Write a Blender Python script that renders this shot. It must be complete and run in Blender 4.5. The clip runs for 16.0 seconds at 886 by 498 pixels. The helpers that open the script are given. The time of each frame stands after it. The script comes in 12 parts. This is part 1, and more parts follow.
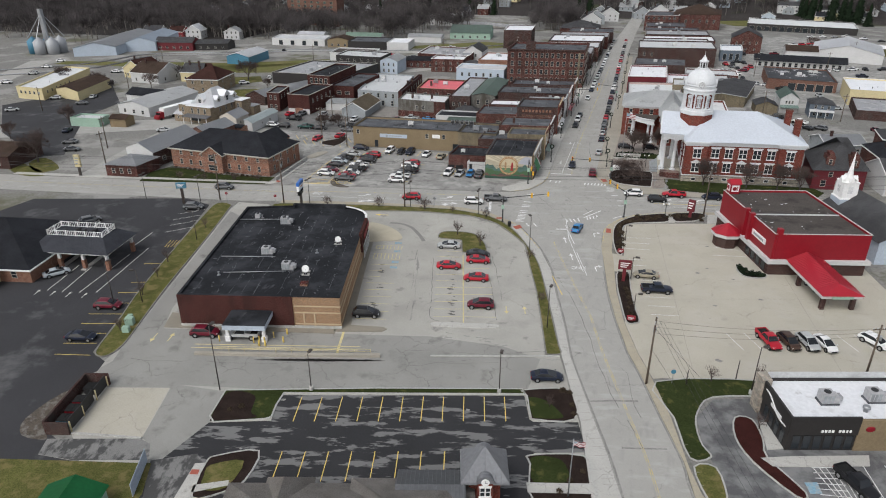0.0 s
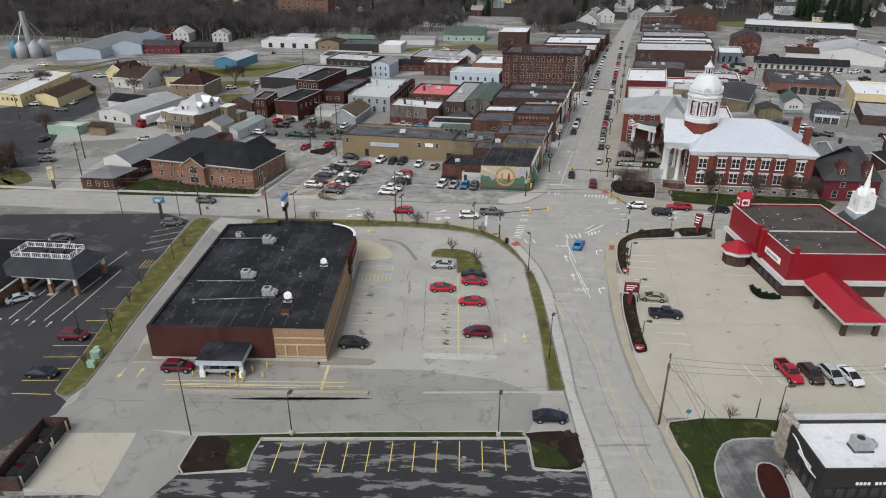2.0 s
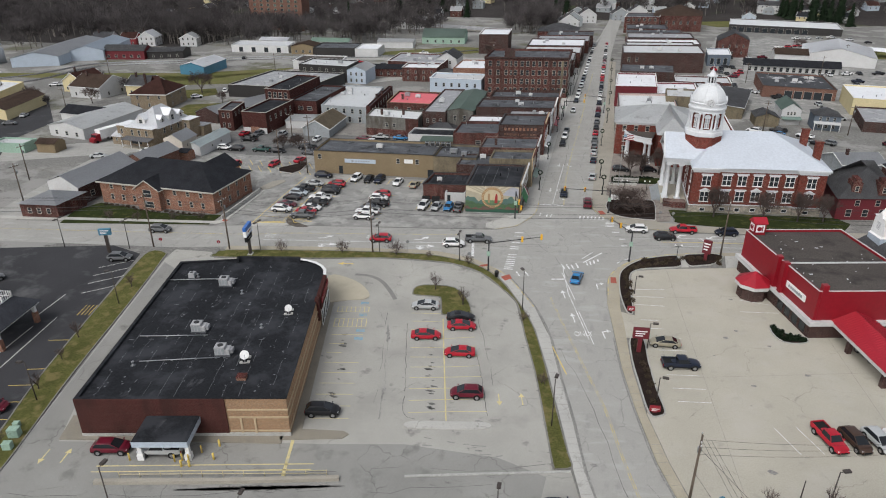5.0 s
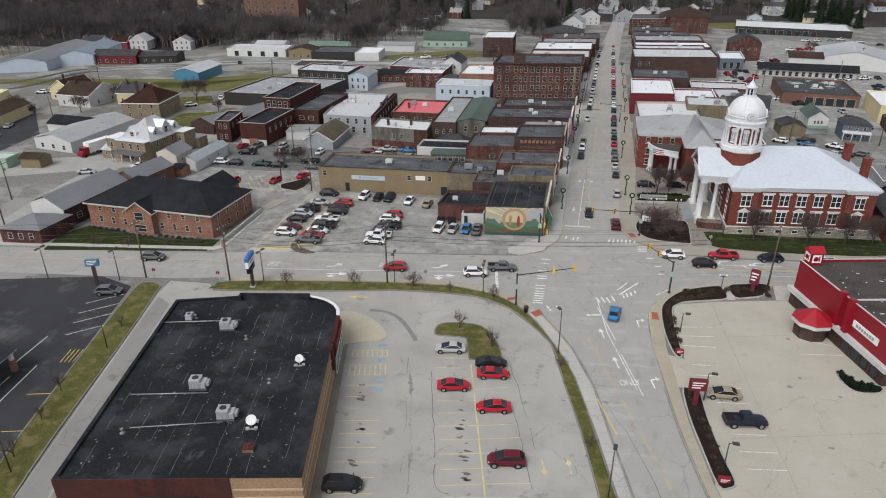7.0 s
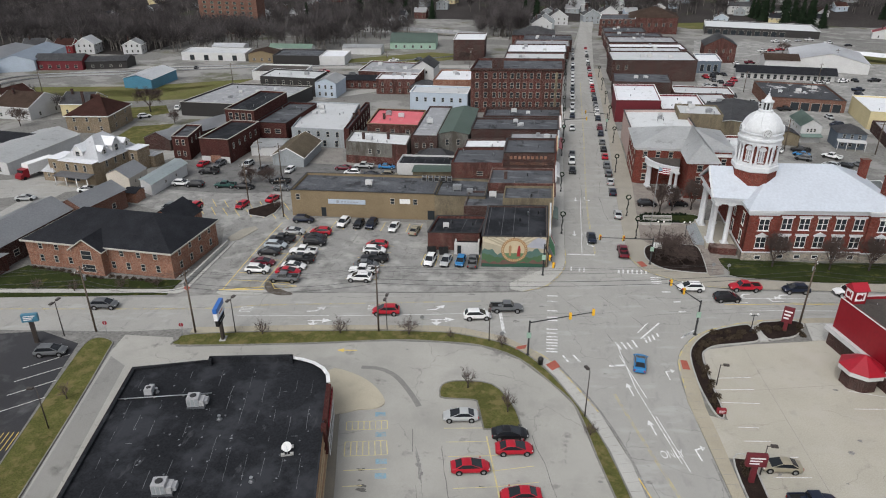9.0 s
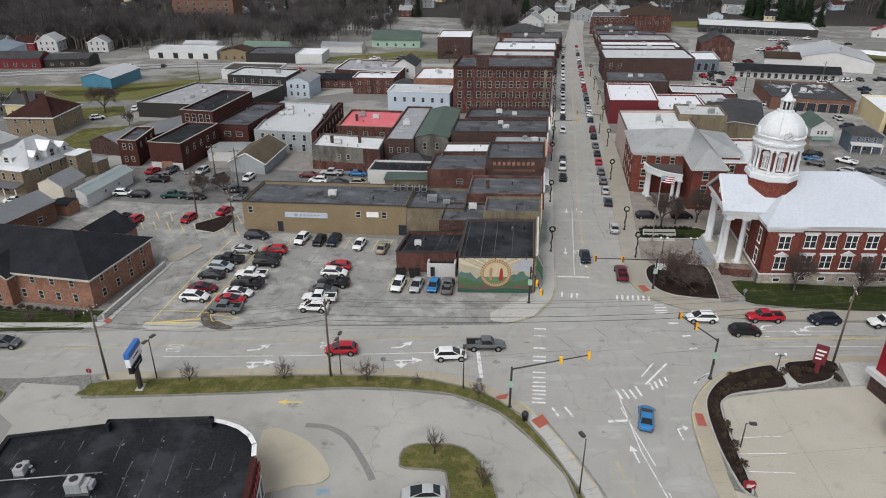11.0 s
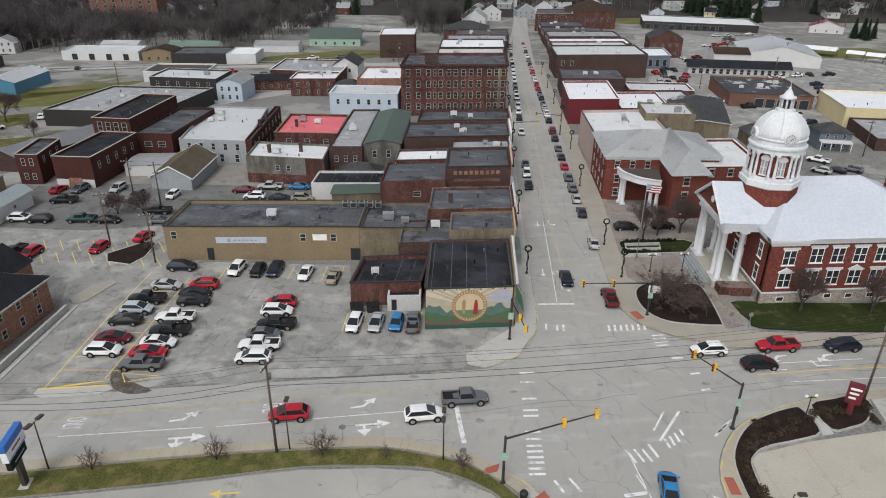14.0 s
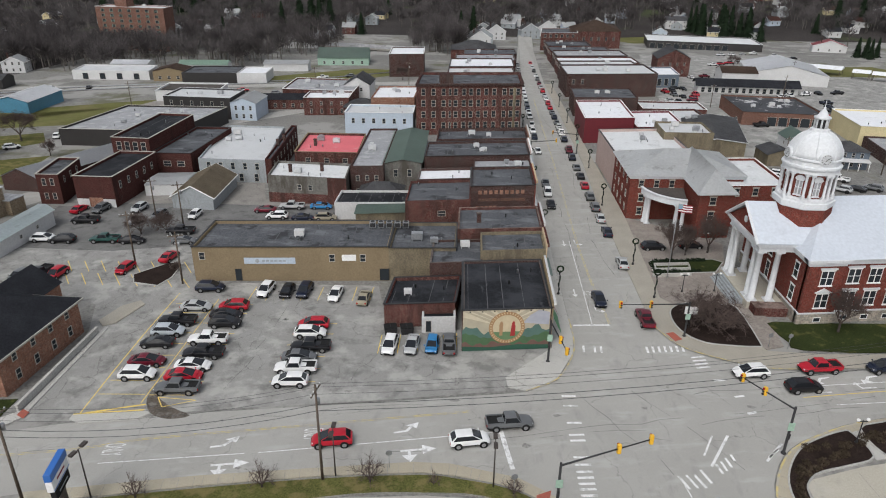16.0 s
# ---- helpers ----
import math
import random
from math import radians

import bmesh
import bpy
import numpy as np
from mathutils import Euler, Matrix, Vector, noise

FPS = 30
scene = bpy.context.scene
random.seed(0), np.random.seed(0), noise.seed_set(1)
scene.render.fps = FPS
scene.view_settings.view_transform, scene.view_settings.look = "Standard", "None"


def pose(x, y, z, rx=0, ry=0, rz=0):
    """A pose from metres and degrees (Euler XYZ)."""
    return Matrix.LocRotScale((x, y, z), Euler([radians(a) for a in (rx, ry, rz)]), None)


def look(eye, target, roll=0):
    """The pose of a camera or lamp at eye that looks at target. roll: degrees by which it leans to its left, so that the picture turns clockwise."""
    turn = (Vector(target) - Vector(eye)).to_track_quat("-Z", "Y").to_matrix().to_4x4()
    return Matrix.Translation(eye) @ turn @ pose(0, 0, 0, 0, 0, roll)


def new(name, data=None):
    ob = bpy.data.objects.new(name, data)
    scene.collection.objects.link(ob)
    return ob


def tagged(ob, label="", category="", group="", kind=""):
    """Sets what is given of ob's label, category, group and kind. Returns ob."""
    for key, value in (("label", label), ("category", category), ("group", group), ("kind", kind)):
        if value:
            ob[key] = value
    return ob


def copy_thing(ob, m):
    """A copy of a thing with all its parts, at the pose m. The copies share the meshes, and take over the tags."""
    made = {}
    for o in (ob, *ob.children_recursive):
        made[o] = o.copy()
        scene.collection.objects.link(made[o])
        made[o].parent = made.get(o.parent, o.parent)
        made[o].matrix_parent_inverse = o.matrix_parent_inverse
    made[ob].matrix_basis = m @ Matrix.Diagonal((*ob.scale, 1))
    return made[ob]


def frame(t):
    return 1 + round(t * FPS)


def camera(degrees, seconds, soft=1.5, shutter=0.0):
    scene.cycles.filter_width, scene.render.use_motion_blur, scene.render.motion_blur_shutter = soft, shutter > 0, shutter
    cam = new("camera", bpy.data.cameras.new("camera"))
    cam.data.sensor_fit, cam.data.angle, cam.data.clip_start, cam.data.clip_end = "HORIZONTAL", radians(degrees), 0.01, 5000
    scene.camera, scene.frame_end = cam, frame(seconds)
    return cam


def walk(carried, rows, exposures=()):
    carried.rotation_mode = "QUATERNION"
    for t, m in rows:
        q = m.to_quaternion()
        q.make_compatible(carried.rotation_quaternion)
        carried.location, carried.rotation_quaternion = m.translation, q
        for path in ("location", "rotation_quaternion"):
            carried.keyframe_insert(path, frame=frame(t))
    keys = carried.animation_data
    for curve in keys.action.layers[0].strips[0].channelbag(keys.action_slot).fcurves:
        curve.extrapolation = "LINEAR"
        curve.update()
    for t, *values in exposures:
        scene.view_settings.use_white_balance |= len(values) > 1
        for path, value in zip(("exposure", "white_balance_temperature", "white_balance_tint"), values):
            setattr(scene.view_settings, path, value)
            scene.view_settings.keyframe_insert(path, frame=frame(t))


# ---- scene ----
cam = camera(67.5, 16.0, soft=1.05)
PATH = [
    (0, (0.00, -0.00, 59.36), (-23.58, 87.30, 16.66), -0.05),
    (0.5, (-0.51, 1.98, 59.21), (-24.49, 89.18, 16.53), -0.07),
    (1, (-0.96, 4.11, 59.18), (-25.00, 91.32, 16.57), -0.12),
    (1.5, (-1.55, 6.53, 59.24), (-25.58, 93.72, 16.57), -0.13),
    (2, (-2.18, 9.07, 59.25), (-24.99, 96.58, 16.58), -0.11),
    (2.5, (-2.78, 11.56, 59.12), (-25.56, 99.12, 16.52), -0.18),
    (3, (-3.47, 14.16, 58.60), (-26.03, 101.75, 15.96), -0.17),
    (3.5, (-4.13, 16.79, 58.56), (-25.54, 104.64, 15.83), -0.18),
    (4, (-4.90, 19.40, 58.72), (-25.56, 107.40, 15.94), -0.16),
    (6.5, (-11.22, 33.95, 59.03), (-31.17, 122.15, 16.32), -0.23),
    (7, (-14.20, 36.87, 59.07), (-33.52, 125.17, 16.29), -0.24),
    (7.5, (-17.36, 40.01, 59.27), (-33.20, 128.92, 16.33), -0.10),
    (8, (-20.21, 43.54, 59.38), (-35.99, 132.41, 16.34), -0.04),
    (8.5, (-22.32, 47.65, 59.45), (-37.04, 136.67, 16.33), 0.05),
    (9, (-23.43, 51.88, 59.33), (-37.10, 141.08, 16.24), 0.12),
    (11.5, (-22.52, 75.16, 53.21), (-34.02, 164.78, 10.36), 0.38),
    (12, (-22.57, 79.68, 52.06), (-32.84, 169.44, 9.20), 0.39),
    (12.5, (-23.27, 82.82, 51.57), (-33.36, 172.56, 8.63), 0.39),
    (13, (-24.49, 84.90, 51.39), (-30.33, 175.02, 8.44), 0.60),
    (13.5, (-25.99, 86.18, 51.36), (-31.51, 176.30, 8.37), 0.65),
    (14, (-27.55, 86.96, 51.31), (-31.57, 177.22, 8.45), 0.66),
    (14.5, (-29.27, 87.38, 51.42), (-32.82, 177.95, 9.17), 0.67),
    (15, (-30.90, 87.60, 51.41), (-34.52, 178.63, 10.18), 0.66),
    (15.5, (-32.20, 87.67, 51.45), (-35.87, 179.02, 10.92), 0.65),
    (16, (-33.06, 87.71, 51.38), (-36.85, 179.06, 10.88), 0.66),
]
walk(cam, [(t, look(eye, target, roll)) for t, eye, target, roll in PATH],
     exposures=[(0, 0.3, 6400, 10), (16, 0.3, 6400, 10)])

# ---- sky and light: a bright overcast winter day ----
world = bpy.data.worlds.new("overcast_sky")
scene.world = world
world.use_nodes = True
_wn = world.node_tree.nodes
_sky = _wn.new("ShaderNodeTexSky")
_sky.sky_type = "NISHITA"
_sky.sun_disc = False
_sky.sun_elevation = radians(40)
_sky.sun_rotation = radians(200)
_sky.air_density, _sky.dust_density, _sky.ozone_density = 1.0, 3.0, 1.0
_wn["Background"].inputs["Strength"].default_value = 0.13
_grey = _wn.new("ShaderNodeHueSaturation")
_grey.inputs["Saturation"].default_value = 0.3
world.node_tree.links.new(_sky.outputs["Color"], _grey.inputs["Color"])
world.node_tree.links.new(_grey.outputs["Color"], _wn["Background"].inputs["Color"])
_sd = bpy.data.lights.new("sun", "SUN")
_sd.energy, _sd.angle, _sd.color = 1.0, radians(25), (1.0, 0.985, 0.96)
sun_ob = new("sun", _sd)
sun_ob.matrix_world = look((-30, -60, 120), (0, 0, 0))


# ---- materials ----
def mat(name, base, dark=0.75, light=1.15, fine=8.0, coarse=0.25, rough=0.85, metal=0.0, bump=0.15, tint=None, wet=0.0, detail=4.0):
    """A surface whose colour wanders at a fine and a coarse scale, with fine relief and uneven gloss."""
    m = bpy.data.materials.new(name)
    m.use_nodes = True
    nt = m.node_tree
    n, lk = nt.nodes, nt.links
    bs = n["Principled BSDF"]
    geo = n.new("ShaderNodeNewGeometry")
    a = n.new("ShaderNodeTexNoise")
    a.inputs["Scale"].default_value, a.inputs["Detail"].default_value = fine, detail
    b = n.new("ShaderNodeTexNoise")
    b.inputs["Scale"].default_value, b.inputs["Detail"].default_value = coarse, 5
    for q in (a, b):
        lk.new(geo.outputs["Position"], q.inputs["Vector"])
    ra = n.new("ShaderNodeMapRange")
    ra.inputs["From Min"].default_value, ra.inputs["From Max"].default_value = 0.3, 0.7
    ra.inputs["To Min"].default_value, ra.inputs["To Max"].default_value = dark, light
    lk.new(a.outputs["Fac"], ra.inputs["Value"])
    rb = n.new("ShaderNodeMapRange")
    rb.inputs["From Min"].default_value, rb.inputs["From Max"].default_value = 0.3, 0.7
    rb.inputs["To Min"].default_value, rb.inputs["To Max"].default_value = (dark + 1) / 2, (light + 1) / 2
    lk.new(b.outputs["Fac"], rb.inputs["Value"])
    mul = n.new("ShaderNodeMath")
    mul.operation = "MULTIPLY"
    lk.new(ra.outputs["Result"], mul.inputs[0])
    lk.new(rb.outputs["Result"], mul.inputs[1])
    mix = n.new("ShaderNodeMix")
    mix.data_type = "RGBA"
    mix.inputs[6].default_value = (*base, 1)
    mix.inputs[7].default_value = (*(tint or base), 1)
    lk.new(b.outputs["Fac"], mix.inputs[0])
    vm = n.new("ShaderNodeVectorMath")
    vm.operation = "SCALE"
    lk.new(mix.outputs[2], vm.inputs[0])
    lk.new(mul.outputs[0], vm.inputs["Scale"])
    lk.new(vm.outputs[0], bs.inputs["Base Color"])
    bs.inputs["Roughness"].default_value = rough
    bs.inputs["Metallic"].default_value = metal
    bs.inputs["Specular IOR Level"].default_value = 0.08 if rough > 0.7 else 0.4
    if bump:
        bp = n.new("ShaderNodeBump")
        bp.inputs["Strength"].default_value, bp.inputs["Distance"].default_value = bump, 0.03
        lk.new(a.outputs["Fac"], bp.inputs["Height"])
        lk.new(bp.outputs["Normal"], bs.inputs["Normal"])
    m["fac"] = 0
    return m


def glass_mat(name, base, rough=0.08):
    m = bpy.data.materials.new(name)
    m.use_nodes = True
    b = m.node_tree.nodes["Principled BSDF"]
    b.inputs["Base Color"].default_value = (*base, 1)
    b.inputs["Roughness"].default_value = rough
    b.inputs["Specular IOR Level"].default_value = 0.45
    return m


def masonry(name, base, mortar, course=0.075, length=0.22, dark=0.7, light=1.25, coarse=0.3):
    """Brickwork: courses drawn at true size, colour from brick to brick and broad weathering."""
    m = mat(name, base, dark, light, 3.0, coarse, 0.9, 0, 0.1)
    nt = m.node_tree
    n, lk = nt.nodes, nt.links
    vm = [q for q in n if q.type == "VECT_MATH"][0]
    geo = [q for q in n if q.type == "NEW_GEOMETRY"][0]
    sep = n.new("ShaderNodeSeparateXYZ")
    lk.new(geo.outputs["Position"], sep.inputs[0])
    add = n.new("ShaderNodeMath")
    add.operation = "ADD"
    lk.new(sep.outputs[0], add.inputs[0])
    lk.new(sep.outputs[1], add.inputs[1])
    com = n.new("ShaderNodeCombineXYZ")
    lk.new(add.outputs[0], com.inputs[0])
    lk.new(sep.outputs[2], com.inputs[1])
    br = n.new("ShaderNodeTexBrick")
    br.inputs["Scale"].default_value = 1.0
    br.inputs["Brick Width"].default_value = length
    br.inputs["Row Height"].default_value = course
    br.inputs["Mortar Size"].default_value = 0.008
    br.inputs["Color1"].default_value = (1.15, 1.1, 1.1, 1)
    br.inputs["Color2"].default_value = (0.8, 0.82, 0.85, 1)
    k = [mortar[i] / max(base[i], 0.02) for i in range(3)]
    br.inputs["Mortar"].default_value = (*k, 1)
    lk.new(com.outputs[0], br.inputs["Vector"])
    mx = n.new("ShaderNodeVectorMath")
    mx.operation = "MULTIPLY"
    lk.new(vm.outputs[0], mx.inputs[0])
    lk.new(br.outputs["Color"], mx.inputs[1])
    lk.new(mx.outputs[0], n["Principled BSDF"].inputs["Base Color"])
    return m


def stained(m, colour, scale=0.35, lo=0.56, hi=0.64, stretch=(1, 1, 1), amount=0.8, turn=0.0):
    """Adds stains or worn patches of another colour with a shape of their own."""
    nt = m.node_tree
    n, lk = nt.nodes, nt.links
    bs = n["Principled BSDF"]
    src = bs.inputs["Base Color"].links[0].from_socket
    geo = n.new("ShaderNodeNewGeometry")
    mp = n.new("ShaderNodeMapping")
    mp.vector_type = "TEXTURE"
    mp.inputs["Scale"].default_value = [1 / q for q in stretch]
    mp.inputs["Rotation"].default_value = (0, 0, radians(turn))
    lk.new(geo.outputs["Position"], mp.inputs["Vector"])
    t = n.new("ShaderNodeTexNoise")
    t.inputs["Scale"].default_value, t.inputs["Detail"].default_value, t.inputs["Roughness"].default_value = scale, 7, 0.62
    lk.new(mp.outputs[0], t.inputs["Vector"])
    r = n.new("ShaderNodeMapRange")
    r.inputs["From Min"].default_value, r.inputs["From Max"].default_value, r.inputs["To Max"].default_value = lo, hi, amount
    lk.new(t.outputs["Fac"], r.inputs["Value"])
    mx = n.new("ShaderNodeMix")
    mx.data_type = "RGBA"
    lk.new(r.outputs["Result"], mx.inputs[0])
    lk.new(src, mx.inputs[6])
    mx.inputs[7].default_value = (*colour, 1)
    lk.new(mx.outputs[2], bs.inputs["Base Color"])
    return m


def cracked(m, colour, size=5.0, width=0.05, amount=0.7, gap=0.5, seed=0.0):
    """Adds a wandering net of cracks, broken off in places. size: metres from crack to crack."""
    nt = m.node_tree
    n, lk = nt.nodes, nt.links
    bs = n["Principled BSDF"]
    src = bs.inputs["Base Color"].links[0].from_socket
    geo = n.new("ShaderNodeNewGeometry")
    off = n.new("ShaderNodeVectorMath")
    off.operation = "ADD"
    off.inputs[1].default_value = (seed, seed * 1.7, 0)
    lk.new(geo.outputs["Position"], off.inputs[0])
    wob = n.new("ShaderNodeTexNoise")
    wob.inputs["Scale"].default_value, wob.inputs["Detail"].default_value = 0.6, 6
    lk.new(off.outputs[0], wob.inputs["Vector"])
    sh = n.new("ShaderNodeVectorMath")
    sh.operation = "MULTIPLY_ADD"
    sh.inputs[1].default_value = (2.2, 2.2, 0)
    lk.new(wob.outputs["Color"], sh.inputs[0])
    lk.new(off.outputs[0], sh.inputs[2])
    vo = n.new("ShaderNodeTexVoronoi")
    vo.feature, vo.voronoi_dimensions = "DISTANCE_TO_EDGE", "2D"
    vo.inputs["Scale"].default_value = 1 / size
    lk.new(sh.outputs[0], vo.inputs["Vector"])
    r = n.new("ShaderNodeMapRange")
    r.inputs["From Min"].default_value, r.inputs["From Max"].default_value = 0.3 * width / size, width / size
    r.inputs["To Min"].default_value, r.inputs["To Max"].default_value = amount, 0
    lk.new(vo.outputs["Distance"], r.inputs["Value"])
    where = n.new("ShaderNodeTexNoise")
    where.inputs["Scale"].default_value, where.inputs["Detail"].default_value = 0.13, 4
    lk.new(off.outputs[0], where.inputs["Vector"])
    g = n.new("ShaderNodeMapRange")
    g.inputs["From Min"].default_value, g.inputs["From Max"].default_value = gap - 0.05, gap + 0.05
    lk.new(where.outputs["Fac"], g.inputs["Value"])
    mu = n.new("ShaderNodeMath")
    mu.operation = "MULTIPLY"
    lk.new(r.outputs["Result"], mu.inputs[0])
    lk.new(g.outputs["Result"], mu.inputs[1])
    mx = n.new("ShaderNodeMix")
    mx.data_type = "RGBA"
    lk.new(mu.outputs[0], mx.inputs[0])
    lk.new(src, mx.inputs[6])
    mx.inputs[7].default_value = (*colour, 1)
    lk.new(mx.outputs[2], bs.inputs["Base Color"])
    return m


def by_object(name, rough=0.3, coat=0.6):
    """Paint that takes its colour from the object, with faint dirt."""
    m = bpy.data.materials.new(name)
    m.use_nodes = True
    n, lk = m.node_tree.nodes, m.node_tree.links
    bs = n["Principled BSDF"]
    oi = n.new("ShaderNodeObjectInfo")
    t = n.new("ShaderNodeTexNoise")
    t.inputs["Scale"].default_value = 1.3
    g = n.new("ShaderNodeNewGeometry")
    lk.new(g.outputs["Position"], t.inputs["Vector"])
    r = n.new("ShaderNodeMapRange")
    r.inputs["To Min"].default_value, r.inputs["To Max"].default_value = 0.8, 1.1
    lk.new(t.outputs["Fac"], r.inputs["Value"])
    v = n.new("ShaderNodeVectorMath")
    v.operation = "SCALE"
    lk.new(oi.outputs["Color"], v.inputs[0])
    lk.new(r.outputs["Result"], v.inputs["Scale"])
    lk.new(v.outputs[0], bs.inputs["Base Color"])
    bs.inputs["Roughness"].default_value = rough
    bs.inputs["Specular IOR Level"].default_value = 0.3
    bs.inputs["Coat Weight"].default_value = coat
    return m


M = {}
M["street"] = stained(mat("worn_street_asphalt", (0.37, 0.361, 0.334), 0.86, 1.12, 30, 0.12, 0.9, tint=(0.33, 0.323, 0.301)), (0.24, 0.235, 0.225), 0.5, 0.54, 0.7, (1.4, 0.5, 1), 0.5)
M["lot"] = stained(mat("grey_lot_asphalt", (0.345, 0.336, 0.306), 0.85, 1.15, 25, 0.1, 0.92, tint=(0.385, 0.374, 0.34)), (0.13, 0.125, 0.12), 0.3, 0.6, 0.7, (1, 1, 1), 0.7)
M["earth"] = stained(mat("town_ground", (0.18, 0.175, 0.163), 0.7, 1.25, 2.0, 0.03, 0.95, tint=(0.23, 0.225, 0.21)), (0.1, 0.098, 0.055), 0.03, 0.55, 0.64, (1, 1, 1), 0.8)
M["tar"] = stained(mat("fresh_dark_asphalt", (0.036, 0.036, 0.038), 0.8, 1.25, 25, 0.15, 0.8), (0.2, 0.198, 0.194), 0.45, 0.53, 0.57, (0.4, 1.5, 1), 0.8, 14)
M["tar2"] = stained(mat("sealed_dark_asphalt", (0.047, 0.047, 0.05), 0.8, 1.25, 25, 0.08, 0.85), (0.13, 0.13, 0.13), 0.1, 0.55, 0.68, (1, 1, 1), 0.8)
M["slab"] = stained(mat("cast_concrete_lot", (0.415, 0.389, 0.325), 0.9, 1.1, 6, 0.15, 0.9), (0.30, 0.285, 0.25), 0.5, 0.58, 0.7, (1, 1, 1), 0.5)
M["walk"] = stained(mat("pavement_concrete", (0.45, 0.44, 0.41), 0.85, 1.1, 8, 0.3, 0.9), (0.27, 0.26, 0.24), 0.6, 0.58, 0.68, (1, 1, 1), 0.6)
M["walk_brown"] = stained(mat("brown_grey_concrete", (0.27, 0.245, 0.2), 0.82, 1.12, 8, 0.3, 0.9), (0.2, 0.185, 0.16), 0.6, 0.5, 0.66, (1, 1, 1), 0.6)
M["walk_tan"] = mat("tan_pavement_concrete", (0.35, 0.325, 0.275), 0.82, 1.12, 8, 0.3, 0.9)
# darker kerb copy: its stains, plus the lawn kerbs' shade put into the colour
M["kerb_old"] = mat("stained_kerb_concrete", (0.23, 0.222, 0.2), 0.7, 1.2, 5, 0.5, 0.9)
M["kerb"] = mat("kerb_concrete", (0.43, 0.425, 0.40), 0.75, 1.15, 5, 0.5, 0.9)
M["grass"] = stained(mat("winter_grass", (0.092, 0.094, 0.03), 0.65, 1.35, 6, 0.25, 0.95, 0, 0.6), (0.18, 0.145, 0.065), 0.5, 0.5, 0.62, (1, 1, 1), 0.75)
M["lawn"] = stained(mat("green_lawn", (0.029, 0.038, 0.012), 0.65, 1.35, 6, 0.3, 0.95, 0, 0.6), (0.11, 0.1, 0.035), 0.6, 0.56, 0.66, (1, 1, 1), 0.6)
M["mulch"] = mat("bark_mulch", (0.0245, 0.0168, 0.014), 0.5, 1.5, 9, 0.6, 0.97, 0, 0.8)
M["redmulch"] = mat("red_bark_mulch", (0.042, 0.0135, 0.0115), 0.5, 1.4, 9, 0.6, 0.97, 0, 0.8)
M["brick_court"] = masonry("bright_red_brick", (0.145, 0.032, 0.023), (0.17, 0.1, 0.08))
M["brick_red"] = masonry("red_brick", (0.085, 0.0255, 0.0213), (0.2, 0.15, 0.13))
M["brick_dark"] = stained(masonry("sooty_brick", (0.054, 0.0245, 0.0209), (0.13, 0.11, 0.1)), (0.06, 0.05, 0.045), 0.4, 0.5, 0.65, (1, 1, 0.4), 0.7)
M["brick_maroon"] = masonry("maroon_brick", (0.06, 0.0208, 0.0184), (0.1, 0.055, 0.05), dark=0.88, light=1.1)
M["brick_tan"] = masonry("tan_brick", (0.30, 0.19, 0.11), (0.32, 0.24, 0.17), dark=0.88, light=1.1)
M["brick_office"] = masonry("orange_brick", (0.2244, 0.1056, 0.0686), (0.33, 0.24, 0.19))
M["brick_buff"] = masonry("buff_brick", (0.22, 0.175, 0.115), (0.3, 0.25, 0.2))
M["stone"] = masonry("grey_ashlar", (0.33, 0.30, 0.25), (0.2, 0.18, 0.15), 0.35, 0.7)
M["stucco"] = stained(mat("beige_painted_wall", (0.225, 0.175, 0.11), 0.85, 1.1, 4, 0.3, 0.9), (0.2, 0.15, 0.09), 0.5, 0.58, 0.7, (1, 1, 0.3), 0.5)
M["stucco_old"] = stained(mat("stained_tan_wall", (0.19, 0.16, 0.11), 0.7, 1.2, 4, 0.4, 0.9), (0.1, 0.085, 0.065), 0.5, 0.48, 0.64, (1, 1, 0.3), 0.8)
M["render_grey"] = stained(mat("weathered_grey_render", (0.17, 0.165, 0.15), 0.7, 1.15, 3, 0.3, 0.9), (0.07, 0.06, 0.05), 0.35, 0.47, 0.62, (1, 1, 0.3), 0.85)
M["cream"] = mat("cream_siding", (0.58, 0.5, 0.3), 0.88, 1.08, 3, 0.2, 0.8)
M["white"] = stained(mat("white_paint", (0.78, 0.78, 0.77), 0.9, 1.05, 3, 0.4, 0.6), (0.5, 0.49, 0.46), 0.8, 0.6, 0.75, (1, 1, 0.4), 0.35)
M["siding_w"] = stained(mat("white_siding", (0.53, 0.53, 0.525), 0.88, 1.06, 3, 0.4, 0.7), (0.42, 0.42, 0.41), 0.8, 0.55, 0.75, (1, 1, 0.3), 0.4)
M["siding_g"] = mat("grey_siding", (0.3, 0.32, 0.33), 0.85, 1.1, 3, 0.3, 0.75)
M["siding_b"] = mat("pale_blue_siding", (0.42, 0.48, 0.55), 0.88, 1.08, 3, 0.3, 0.75)
M["siding_blue"] = mat("blue_metal_siding", (0.06, 0.19, 0.28), 0.85, 1.1, 3, 0.2, 0.5)
M["siding_gn"] = mat("green_siding", (0.3, 0.42, 0.34), 0.85, 1.1, 3, 0.3, 0.75)
M["win_frame"] = mat("dull_window_frame", (0.42, 0.4, 0.355), 0.85, 1.1, 3, 0.4, 0.7)
M["walk_sand"] = stained(mat("sandy_pavement_concrete", (0.385, 0.347, 0.268), 0.85, 1.12, 8, 0.3, 0.9), (0.3, 0.28, 0.24), 0.6, 0.55, 0.68, (1, 1, 1), 0.6)
